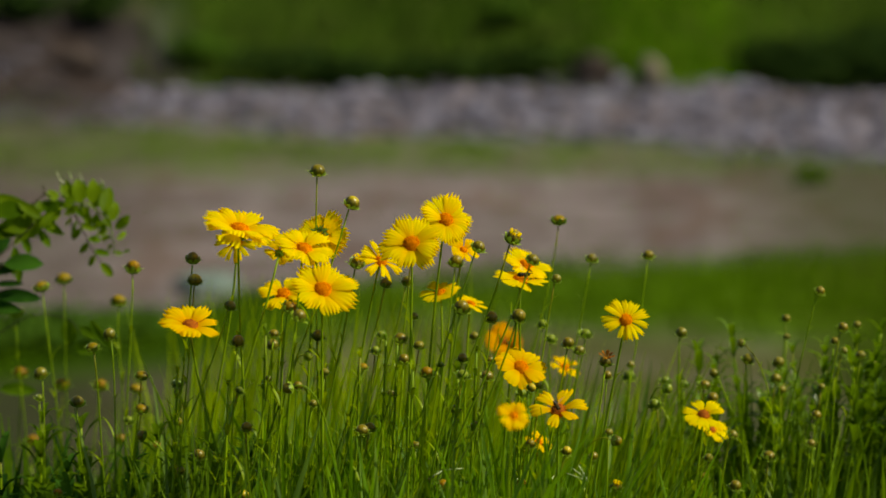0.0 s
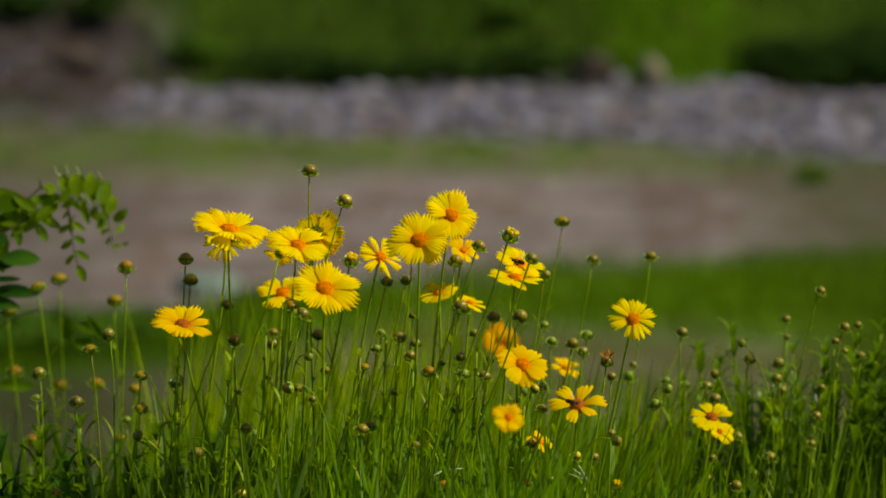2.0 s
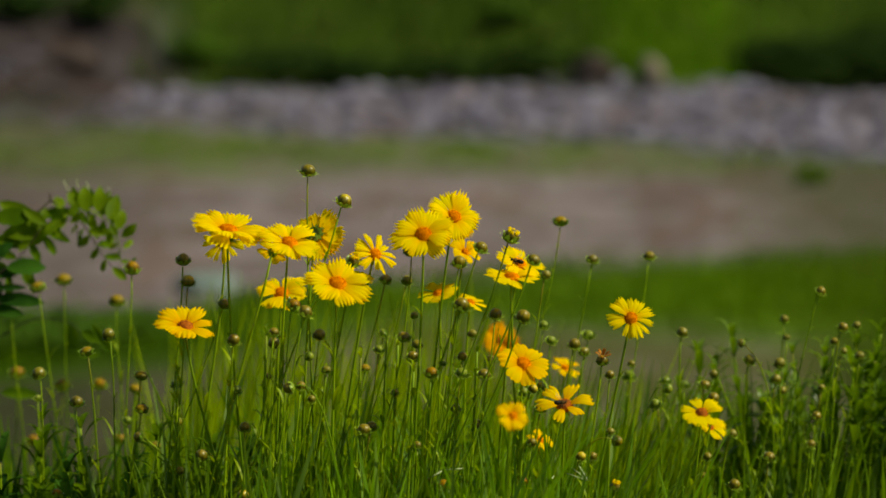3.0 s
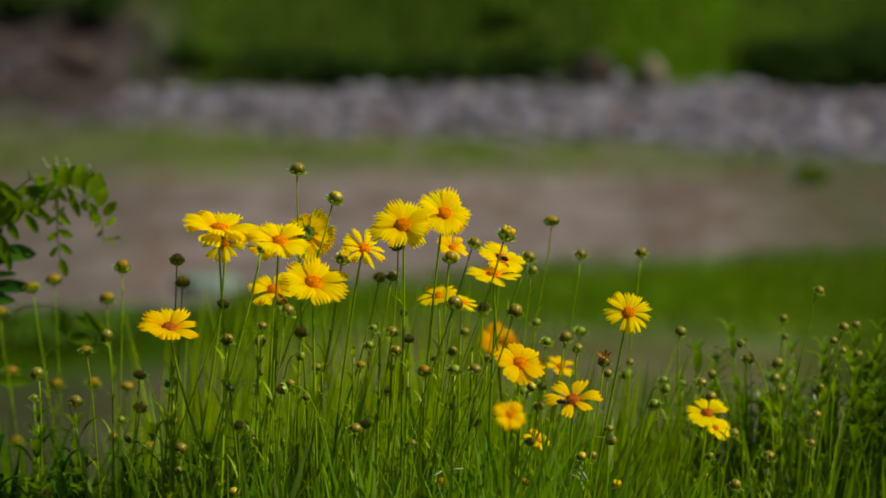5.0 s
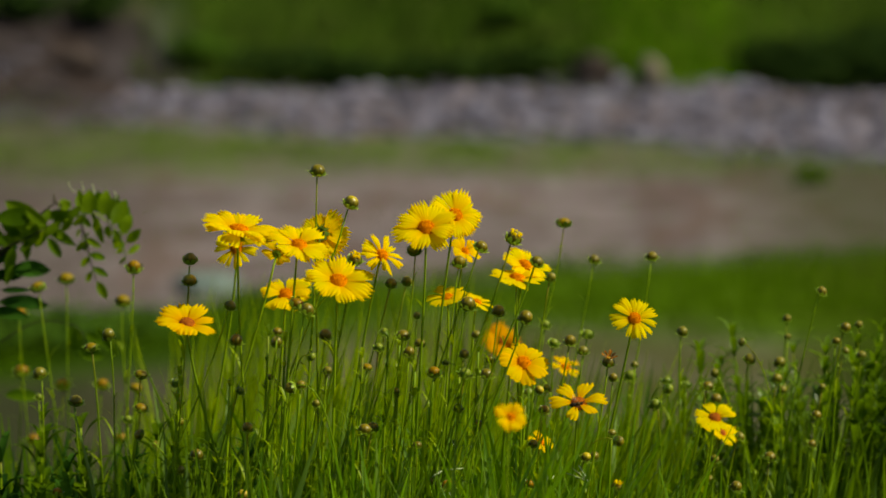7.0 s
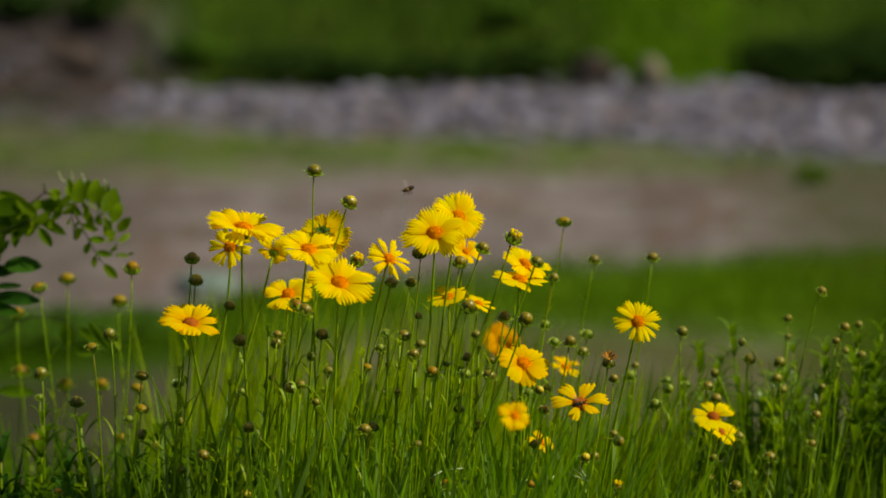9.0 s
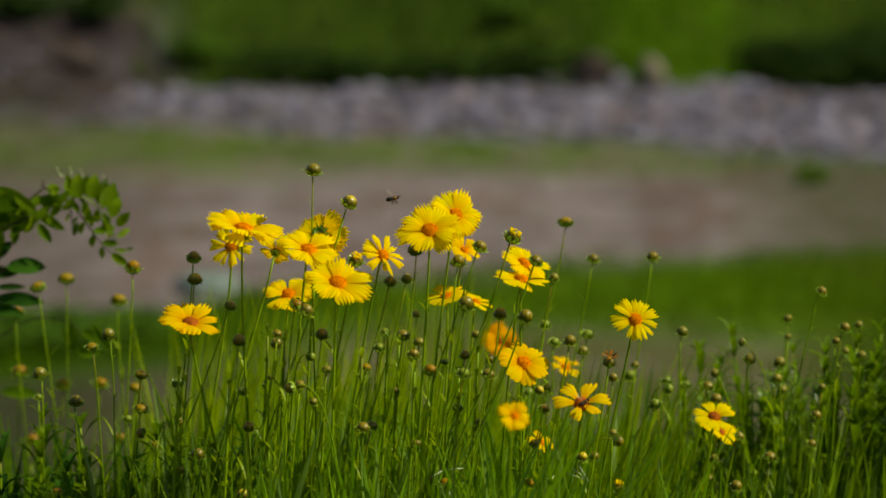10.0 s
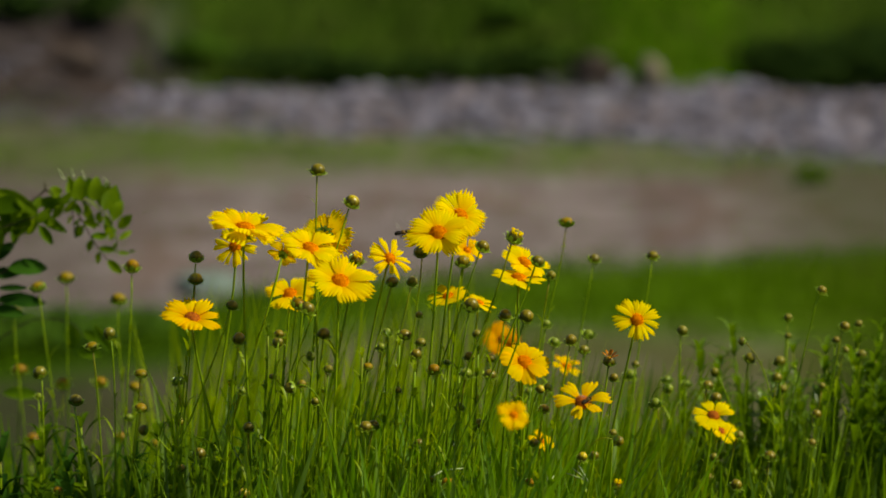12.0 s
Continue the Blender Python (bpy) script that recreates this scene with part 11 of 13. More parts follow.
    sway("shoot7", [(0, -0.8, 0), (0.5, -0.1, -0.1), (1, -0.2, -0.1), (1.5, 0, -0.2), (2, -0.2, -0.1), (2.5, 0.4, -0.2), (3, -0.4, -0.3), (4, -0.4, -0.2), (5, -1.4, -0.1), (5.5, -0.1, -0.1), (6, -0.8, -0.1), (6.5, -0.8, -0.1), (7, 0, 0), (8, -0.2, 0), (9, 0, 0), (9.5, 0, 0), (10, 0, 0), (10.5, 0, 0), (11, 0, 0), (11.5, -0.1, 0.2), (12, 0, 0.3)])
    sway("shoot8", [(0, -0.8, 0), (0.5, -0.1, -0.1), (1, -0.2, -0.1), (1.5, 0, -0.2), (2, -0.2, -0.1), (2.5, 0.4, -0.2), (3, -0.4, -0.3), (4, -0.4, -0.2), (5, -1.4, -0.1), (5.5, -0.1, -0.1), (6, -0.8, -0.1), (6.5, -0.8, -0.1), (7, 0, 0), (8, -0.2, 0), (9, 0, 0), (9.5, 0, 0), (10, 0, 0), (10.5, 0, 0), (11, 0, 0), (11.5, -0.1, 0.2), (12, 0, 0.3)])
    sway("shoot9", [(0, -0.7, 0), (0.5, -0.1, -0.1), (1, -0.2, -0.1), (1.5, 0, -0.1), (2, -0.2, -0.1), (2.5, 0.4, -0.2), (3, -0.3, -0.3), (4, -0.3, -0.1), (5, -1.1, -0.1), (5.5, 0.1, -0.1), (6, -0.7, -0.1), (6.5, -0.8, -0.1), (7, 0, 0), (8, -0.2, 0), (9, 0, 0), (9.5, 0, 0), (10, 0, 0), (10.5, 0, 0), (11, 0, 0), (11.5, -0.1, 0.3), (12, 0, 0.3)])
    sway("shoot10", [(0, -0.7, 0), (0.5, -0.1, -0.1), (1, -0.2, -0.1), (1.5, 0, -0.1), (2, -0.3, -0.1), (2.5, 0.4, -0.2), (3, -0.3, -0.3), (4, -0.3, -0.1), (5, -1.1, -0.1), (5.5, 0.1, -0.1), (6, -0.7, -0.1), (6.5, -0.8, -0.1), (7, 0, 0), (8, -0.2, 0), (9, 0, 0), (9.5, 0, 0), (10, 0, 0), (10.5, 0, 0), (11, 0, 0), (11.5, -0.1, 0.3), (12, 0, 0.3)])
    sway("shoot11", [(0, -0.8, 0), (0.5, -0.3, -0.1), (1, -0.3, -0.1), (1.5, -0.2, -0.1), (2, -0.4, -0.1), (2.5, 0.4, -0.2), (3, -0.6, -0.3), (4, -0.5, -0.1), (5, -1.4, -0.1), (5.5, -0.3, -0.1), (6, -0.8, -0.1), (6.5, -0.9, -0.1), (7, -0.1, 0), (8, -0.2, 0), (9, 0, 0), (9.5, 0, 0), (10, 0, 0), (10.5, 0, 0), (11, 0, 0), (11.5, 0, 0.3), (12, 0, 0.3)])
    sway("shoot12", [(0, -0.6, 0), (0.5, -0.1, -0.1), (1, -0.1, -0.2), (1.5, 0, -0.1), (2, -0.3, -0.2), (2.5, 0.4, -0.2), (3, -0.4, -0.3), (4, -0.4, -0.1), (5, -1.3, -0.1), (5.5, -0.1, -0.1), (6, -0.8, -0.1), (6.5, -0.8, -0.1), (7, 0, 0), (8, -0.2, 0), (9, 0, 0), (9.5, 0, 0), (10, 0, 0), (10.5, 0, 0), (11, 0, 0), (11.5, 0, 0.3), (12, 0, 0.3)])
    sway("shoot13", [(0, -0.6, 0), (0.5, -0.2, -0.1), (1, 0, -0.2), (1.5, 0, -0.1), (2, -0.3, -0.2), (2.5, 0.5, -0.2), (3, -0.6, -0.2), (4, -0.4, -0.1), (5, -1.2, -0.1), (5.5, -0.2, -0.1), (6, -0.8, -0.1), (6.5, -0.7, -0.1), (7, 0.1, 0), (8, -0.1, 0), (9, 0, 0), (9.5, 0, 0), (10, 0, 0), (10.5, 0, 0), (11, 0, 0), (11.5, 0, 0.2), (12, 0, 0.3)])
    sway("shoot14", [(0, -0.6, 0), (0.5, -0.3, -0.1), (1, 0, -0.2), (1.5, 0, -0.2), (2, -0.3, -0.2), (2.5, 0.5, -0.2), (3, -0.6, -0.2), (4, -0.4, -0.1), (5, -1.2, 0), (5.5, -0.2, 0), (6, -0.8, 0), (6.5, -0.7, 0), (7, 0.1, 0), (8, -0.1, 0), (9, 0, 0), (9.5, 0, 0), (10, 0, 0), (10.5, 0, 0), (11, 0, 0), (11.5, 0, 0.2), (12, 0, 0.3)])
    sway("shoot15", [(0, -0.6, 0), (0.5, -0.3, -0.1), (1, 0, -0.2), (1.5, 0, -0.2), (2, -0.3, -0.2), (2.5, 0.5, -0.2), (3, -0.7, -0.2), (4, -0.4, -0.1), (5, -1.2, 0), (5.5, -0.3, 0), (6, -0.8, 0), (6.5, -0.7, 0), (7, 0.1, 0), (8, -0.1, 0), (9, 0, 0), (9.5, 0, 0), (10, 0, 0), (10.5, 0, 0), (11, 0, 0), (11.5, 0, 0.2), (12, 0, 0.3)])
    sway("shoot16", [(0, -0.7, 0), (0.5, -0.3, -0.1), (1, 0, -0.2), (1.5, 0, -0.2), (2, -0.3, -0.2), (2.5, 0.5, -0.2), (3, -0.7, -0.2), (4, -0.5, -0.1), (5, -1.3, 0), (5.5, -0.3, 0), (6, -0.8, 0), (6.5, -0.7, 0), (7, 0.1, 0), (8, -0.1, 0), (9, 0, 0), (9.5, 0, 0), (10, 0, 0), (10.5, 0, 0), (11, 0, 0), (11.5, 0, 0.2), (12, 0, 0.3)])
    sway("shoot17", [(0, -0.7, 0), (0.5, -0.3, -0.1), (1, 0, -0.2), (1.5, 0, -0.2), (2, -0.3, -0.2), (2.5, 0.5, -0.2), (3, -0.7, -0.2), (4, -0.5, -0.1), (5, -1.3, 0), (5.5, -0.4, 0), (6, -0.8, 0), (6.5, -0.7, 0), (7, 0.1, 0), (8, -0.1, 0), (9, 0, 0), (9.5, 0, 0), (10, 0, 0), (10.5, 0, 0), (11, 0, 0), (11.5, 0, 0.2), (12, 0, 0.3)])
    sway("shoot18", [(0, -0.7, 0), (0.5, -0.3, -0.1), (1, 0, -0.2), (1.5, 0, -0.2), (2, -0.3, -0.2), (2.5, 0.4, -0.2), (3, -0.8, -0.2), (4, -0.5, -0.1), (5, -1.3, 0), (5.5, -0.4, 0), (6, -0.9, 0), (6.5, -0.7, 0), (7, 0.1, 0), (8, -0.1, 0), (9, 0, 0), (9.5, 0, 0), (10, 0, 0), (10.5, 0, 0), (11, 0, 0), (11.5, 0, 0.2), (12, 0, 0.3)])
    sway("shoot19", [(0, -0.7, 0), (0.5, -0.3, -0.1), (1, 0, -0.2), (1.5, 0, -0.2), (2, -0.3, -0.2), (2.5, 0.4, -0.2), (3, -0.8, -0.2), (4, -0.5, -0.1), (5, -1.3, 0), (5.5, -0.4, 0), (6, -0.9, 0), (6.5, -0.7, 0), (7, 0.1, 0), (8, -0.1, 0), (9, 0, 0), (9.5, 0, 0), (10, 0, 0), (10.5, 0, 0), (11, 0, 0), (11.5, 0, 0.2), (12, 0, 0.3)])
    sway("shoot20", [(0, -0.7, 0), (0.5, -0.3, -0.1), (1, 0, -0.2), (1.5, 0, -0.2), (2, -0.3, -0.2), (2.5, 0.4, -0.2), (3, -0.8, -0.2), (4, -0.5, -0.1), (5, -1.3, 0), (5.5, -0.4, 0), (6, -0.9, 0), (6.5, -0.7, 0), (7, 0.1, 0), (8, -0.1, 0), (9, 0, 0), (9.5, 0, 0), (10, 0, 0), (10.5, 0, 0), (11, 0, 0), (11.5, 0, 0.2), (12, 0, 0.3)])
    sway("shoot21", [(0, -0.8, 0), (0.5, -0.5, -0.1), (1, -0.2, -0.2), (1.5, -0.1, -0.2), (2, -0.4, -0.2), (2.5, 0.4, -0.3), (3, -0.8, -0.2), (4, -0.6, -0.1), (5, -1.4, 0), (5.5, -0.5, 0), (6, -0.9, 0), (6.5, -0.6, 0), (7, 0.1, 0), (8, -0.1, 0), (9, 0, 0), (9.5, 0, 0), (10, 0, 0), (10.5, 0, 0), (11, -0.1, 0), (11.5, -0.1, 0.2), (12, 0, 0.3)])
    sway("shoot22", [(0, -0.8, 0), (0.5, -0.5, -0.1), (1, -0.2, -0.2), (1.5, -0.1, -0.2), (2, -0.4, -0.2), (2.5, 0.4, -0.3), (3, -0.8, -0.2), (4, -0.6, -0.1), (5, -1.4, 0), (5.5, -0.5, 0), (6, -0.9, 0), (6.5, -0.7, 0), (7, 0.1, 0), (8, -0.1, 0), (9, 0, 0), (9.5, 0, 0), (10, 0, 0), (10.5, 0, 0), (11, -0.1, 0), (11.5, -0.1, 0.2), (12, 0, 0.3)])
    sway("shoot23", [(0, -0.8, 0), (0.5, -0.5, -0.1), (1, -0.2, -0.2), (1.5, -0.1, -0.2), (2, -0.4, -0.2), (2.5, 0.4, -0.3), (3, -0.8, -0.2), (4, -0.6, -0.1), (5, -1.4, 0), (5.5, -0.5, 0), (6, -0.9, 0), (6.5, -0.7, 0), (7, 0.1, 0), (8, -0.1, 0), (9, 0, 0), (9.5, 0, 0), (10, 0, 0), (10.5, 0, 0), (11, -0.1, 0), (11.5, -0.1, 0.2), (12, 0, 0.3)])
    sway("shoot24", [(0, -0.8, 0), (0.5, -0.5, -0.1), (1, -0.2, -0.2), (1.5, -0.1, -0.2), (2, -0.4, -0.2), (2.5, 0.4, -0.3), (3, -0.7, -0.2), (4, -0.6, -0.1), (5, -1.4, 0), (5.5, -0.5, 0), (6, -0.9, 0), (6.5, -0.7, 0), (7, 0.1, 0), (8, -0.1, 0), (9, 0, 0), (9.5, 0, 0), (10, 0, 0), (10.5, 0, 0), (11, -0.1, 0), (11.5, -0.1, 0.2), (12, 0, 0.3)])
    sway("shoot25", [(0, -0.8, 0), (0.5, -0.5, -0.1), (1, -0.2, -0.2), (1.5, -0.1, -0.2), (2, -0.4, -0.2), (2.5, 0.4, -0.3), (3, -0.7, -0.2), (4, -0.6, -0.1), (5, -1.4, 0), (5.5, -0.5, 0), (6, -0.9, 0), (6.5, -0.7, 0), (7, 0.1, 0), (8, -0.1, 0), (9, 0, 0), (9.5, 0, 0), (10, 0, 0), (10.5, 0, 0), (11, -0.1, 0), (11.5, -0.1, 0.2), (12, 0, 0.3)])
    sway("shoot26", [(0, -0.8, 0), (0.5, -0.5, -0.1), (1, -0.2, -0.2), (1.5, -0.1, -0.2), (2, -0.4, -0.2), (2.5, 0.4, -0.3), (3, -0.7, -0.2), (4, -0.6, -0.1), (5, -1.4, 0), (5.5, -0.5, 0), (6, -0.9, 0), (6.5, -0.7, 0), (7, 0.1, 0), (8, -0.1, 0), (9, 0, 0), (9.5, 0, 0), (10, 0, 0), (10.5, 0, 0), (11, -0.1, 0), (11.5, -0.1, 0.2), (12, 0, 0.3)])
    sway("shoot27", [(0, -0.8, 0), (0.5, -0.5, -0.1), (1, -0.2, -0.2), (1.5, -0.1, -0.2), (2, -0.4, -0.2), (2.5, 0.4, -0.3), (3, -0.7, -0.2), (4, -0.6, -0.1), (5, -1.4, 0), (5.5, -0.5, 0), (6, -0.9, 0), (6.5, -0.7, 0), (7, 0.1, 0), (8, -0.1, 0), (9, 0, 0), (9.5, 0, 0), (10, 0, 0), (10.5, 0, 0), (11, -0.1, 0), (11.5, -0.1, 0.2), (12, 0, 0.3)])
    sway("shoot28", [(0, -0.8, 0), (0.5, -0.5, -0.1), (1, -0.2, -0.2), (1.5, -0.1, -0.2), (2, -0.4, -0.2), (2.5, 0.4, -0.3), (3, -0.7, -0.2), (4, -0.6, -0.1), (5, -1.4, 0), (5.5, -0.5, 0), (6, -0.9, 0), (6.5, -0.7, 0), (7, 0.1, 0), (8, -0.1, 0), (9, 0, 0), (9.5, 0, 0), (10, 0, 0), (10.5, 0, 0), (11, -0.1, 0), (11.5, -0.1, 0.2), (12, 0, 0.3)])
    sway("shoot29", [(0, -0.8, 0), (0.5, -0.5, -0.1), (1, -0.2, -0.2), (1.5, -0.1, -0.2), (2, -0.4, -0.2), (2.5, 0.4, -0.3), (3, -0.7, -0.2), (4, -0.6, -0.1), (5, -1.4, 0), (5.5, -0.5, 0), (6, -0.9, 0), (6.5, -0.7, 0), (7, 0.1, 0), (8, -0.1, 0), (9, 0, 0), (9.5, 0, 0), (10, 0, 0), (10.5, 0, 0), (11, -0.1, 0), (11.5, -0.1, 0.2), (12, 0, 0.3)])
    sway("shoot30", [(0, -0.8, 0), (0.5, -0.5, -0.1), (1, -0.2, -0.2), (1.5, -0.1, -0.2), (2, -0.4, -0.2), (2.5, 0.4, -0.3), (3, -0.7, -0.2), (4, -0.6, -0.1), (5, -1.4, 0), (5.5, -0.5, 0), (6, -0.9, 0), (6.5, -0.7, 0), (7, 0.1, 0), (8, -0.1, 0), (9, 0, 0), (9.5, 0, 0), (10, 0, 0), (10.5, 0, 0), (11, -0.1, 0), (11.5, -0.1, 0.2), (12, 0, 0.3)])
    sway("shoot31", [(0, -0.9, 0), (0.5, -0.9, -0.1), (1, -0.5, -0.2), (1.5, -0.3, -0.2), (2, -0.5, -0.2), (2.5, 0.3, -0.3), (3, -1.2, -0.2), (4, -0.8, -0.1), (5, -1.7, 0), (5.5, -0.9, 0), (6, -1, 0), (6.5, -0.8, 0), (7, 0, 0), (8, -0.1, 0), (9, 0, 0), (9.5, 0, 0), (10, 0, 0), (10.5, 0, 0), (11, -0.1, 0), (11.5, -0.1, 0.2), (12, 0, 0.3)])
    sway("shoot32", [(0, -0.9, 0), (0.5, -0.9, -0.1), (1, -0.5, -0.2), (1.5, -0.3, -0.2), (2, -0.5, -0.2), (2.5, 0.3, -0.3), (3, -1.2, -0.2), (4, -0.8, -0.1), (5, -1.7, 0), (5.5, -0.9, 0), (6, -1, 0), (6.5, -0.8, 0), (7, 0, 0), (8, -0.1, 0), (9, 0, 0), (9.5, 0, 0), (10, 0, 0), (10.5, 0, 0), (11, -0.1, 0), (11.5, -0.1, 0.2), (12, 0, 0.3)])
    sway("shoot33", [(0, -0.9, 0), (0.5, -0.9, -0.1), (1, -0.5, -0.2), (1.5, -0.3, -0.2), (2, -0.5, -0.2), (2.5, 0.3, -0.3), (3, -1.2, -0.2), (4, -0.8, -0.1), (5, -1.7, 0), (5.5, -0.9, 0), (6, -1, 0), (6.5, -0.8, 0), (7, 0, 0), (8, -0.1, 0), (9, 0, 0), (9.5, 0, 0), (10, 0, 0), (10.5, 0, 0), (11, -0.1, 0), (11.5, -0.1, 0.2), (12, 0, 0.3)])
    sway("low0", [(0, 0.2, -0.1), (0.5, -0.4, -0.1), (1, -1.1, 0), (1.5, -1.1, 0), (2, -0.6, -0.1), (2.5, -0.1, -0.1), (3, -0.1, -0.1), (4, -1, -0.1), (5, -3.2, 0), (5.5, -1.2, -0.1), (6, 0.1, -0.1), (6.5, 0.7, 0), (7, 0.3, 0), (8, 0.3, 0), (9, 0.5, 0), (9.5, 0.2, 0), (10, 0.1, 0), (10.5, 0, 0), (11, 0, 0), (11.5, 0, 0.1), (12, 0.1, 0.1)])
    sway("low1", [(0, 0.2, -0.1), (0.5, -0.4, -0.1), (1, -1.1, 0), (1.5, -1.1, 0), (2, -0.6, -0.1), (2.5, -0.1, -0.1), (3, -0.1, -0.1), (4, -1, -0.1), (5, -3.3, 0), (5.5, -1.3, -0.1), (6, 0.1, -0.1), (6.5, 0.7, 0), (7, 0.3, 0), (8, 0.3, 0), (9, 0.5, 0), (9.5, 0.2, 0), (10, 0.1, 0), (10.5, 0, 0), (11, 0, 0), (11.5, 0, 0.1), (12, 0.1, 0.1)])
    sway("low2", [(0, 0.2, -0.1), (0.5, -0.3, -0.1), (1, -0.8, 0), (1.5, -0.8, 0), (2, -0.3, -0.1), (2.5, 0, -0.1), (3, 0.1, -0.1), (4, -0.8, -0.1), (5, -3, 0), (5.5, -1.3, -0.1), (6, 0.2, 0), (6.5, 0.6, 0), (7, 0.2, 0), (8, 0.3, 0), (9, 0.5, 0), (9.5, 0.2, 0), (10, 0.1, 0), (10.5, 0, 0), (11, 0, 0), (11.5, 0, 0.1), (12, 0.1, 0.1)])
    sway("low3", [(0, 0.4, -0.1), (0.5, -0.4, -0.3), (1, -0.7, -0.1), (1.5, -0.8, -0.2), (2, -0.3, -0.2), (2.5, -0.3, -0.4), (3, 0.2, -0.2), (4, -0.8, -0.1), (5, -3.2, -0.1), (5.5, -1.3, -0.1), (6, 0.4, 0), (6.5, 0.7, -0.1), (7, 0.3, 0), (8, 0.4, 0), (9, 0.6, 0), (9.5, 0.2, 0), (10, 0.2, 0), (10.5, 0, 0), (11, 0.2, 0.1), (11.5, 0.1, 0.1), (12, 0.5, 0.2)])
    sway("low4", [(0, 0.7, -0.2), (0.5, -0.1, -0.4), (1, -0.3, -0.1), (1.5, -0.5, -0.3), (2, 0, -0.2), (2.5, -0.3, -0.5), (3, 0.3, -0.2), (4, -0.7, -0.2), (5, -3.1, -0.1), (5.5, -1.3, -0.1), (6, 0.4, 0), (6.5, 0.7, -0.1), (7, 0.4, 0), (8, 0.5, 0), (9, 0.7, -0.1), (9.5, 0.3, 0), (10, 0.3, 0), (10.5, 0, 0), (11, 0.3, 0.1), (11.5, 0.2, 0.1), (12, 0.6, 0.2)])
    sway("low5", [(0, 0.7, -0.2), (0.5, -0.1, -0.5), (1, 0, -0.2), (1.5, -0.2, -0.4), (2, 0.1, -0.2), (2.5, -0.6, -0.6), (3, 0.2, -0.2), (4, -0.4, -0.2), (5, -2.1, -0.2), (5.5, -0.8, 0), (6, 0.7, 0), (6.5, 0.6, -0.2), (7, 0.4, -0.1), (8, 0.5, -0.1), (9, 0.8, -0.1), (9.5, 0.5, 0), (10, 0.3, 0), (10.5, 0, 0), (11, 0.4, 0.1), (11.5, 0.3, 0.1), (12, 0.8, 0.2)])
    sway("low6", [(0, 0.7, -0.2), (0.5, -0.1, -0.5), (1, 0, -0.2), (1.5, -0.2, -0.5), (2, 0.1, -0.2), (2.5, -0.6, -0.6), (3, 0.2, -0.2), (4, -0.4, -0.2), (5, -2.1, -0.2), (5.5, -0.8, 0), (6, 0.8, 0), (6.5, 0.6, -0.2), (7, 0.4, -0.1), (8, 0.5, -0.1), (9, 0.8, -0.1), (9.5, 0.5, 0), (10, 0.3, 0), (10.5, 0, 0), (11, 0.4, 0.1), (11.5, 0.3, 0.1), (12, 0.8, 0.2)])
    sway("low7", [(0, 0.7, -0.2), (0.5, 0, -0.5), (1, -0.1, -0.1), (1.5, -0.3, -0.4), (2, 0, -0.1), (2.5, -0.5, -0.5), (3, 0.4, -0.3), (4, -0.5, -0.2), (5, -3, -0.1), (5.5, -0.8, 0), (6, 1.3, 0), (6.5, 0.8, -0.2), (7, 0.4, -0.1), (8, 0.7, -0.1), (9, 1.1, -0.1), (9.5, 0.7, 0), (10, 0.3, 0), (10.5, 0, 0), (11, 0.8, 0.1), (11.5, 0.5, 0.1), (12, 0.9, 0.2)])
    sway("low8", [(0, 0.6, -0.2), (0.5, 0, -0.5), (1, -0.2, -0.1), (1.5, -0.3, -0.4), (2, 0, -0.1), (2.5, -0.5, -0.5), (3, 0.4, -0.2), (4, -0.4, -0.2), (5, -2.9, -0.1), (5.5, -0.7, 0), (6, 1.4, -0.1), (6.5, 0.8, -0.2), (7, 0.4, -0.1), (8, 0.6, -0.1), (9, 1.1, -0.1), (9.5, 0.7, 0), (10, 0.2, 0), (10.5, 0, 0), (11, 0.8, 0.1), (11.5, 0.5, 0), (12, 0.9, 0.2)])
    sway("low9", [(0, 0.4, -0.2), (0.5, -0.3, -0.6), (1, -0.3, -0.1), (1.5, -0.6, -0.4), (2, -0.2, -0.2), (2.5, -0.6, -0.5), (3, 0.3, -0.3), (4, -0.5, -0.2), (5, -3.3, 0), (5.5, -0.6, 0), (6, 1.6, -0.2), (6.5, 0.8, -0.2), (7, 0.2, -0.2), (8, 0.6, -0.1), (9, 1.1, -0.2), (9.5, 0.8, 0), (10, 0.2, -0.1), (10.5, 0, 0), (11, 0.8, 0), (11.5, 0.7, 0), (12, 0.8, 0.1)])
    sway("low10", [(0, 0.4, -0.2), (0.5, -0.4, -0.6), (1, -0.4, -0.1), (1.5, -0.7, -0.4), (2, -0.2, -0.2), (2.5, -0.7, -0.5), (3, 0.3, -0.3), (4, -0.6, -0.2), (5, -3.6, 0), (5.5, -0.6, 0), (6, 1.7, -0.2), (6.5, 0.9, -0.2), (7, 0.1, -0.2), (8, 0.6, -0.1), (9, 1.1, -0.2), (9.5, 0.8, 0), (10, 0.2, -0.1), (10.5, 0, 0), (11, 0.9, -0.1), (11.5, 0.7, 0), (12, 0.8, 0.1)])
    sway("low11", [(0, 0.3, -0.3), (0.5, -0.6, -0.7), (1, -0.4, -0.1), (1.5, -0.9, -0.4), (2, -0.3, -0.2), (2.5, -0.8, -0.5), (3, 0.1, -0.3), (4, -0.7, -0.2), (5, -3.6, 0), (5.5, -0.6, 0), (6, 1.5, -0.2), (6.5, 0.8, -0.2), (7, 0.1, -0.2), (8, 0.6, -0.2), (9, 1, -0.2), (9.5, 0.7, 0), (10, 0.2, -0.1), (10.5, 0, 0), (11, 0.8, -0.1), (11.5, 0.7, 0), (12, 0.7, 0.1)])
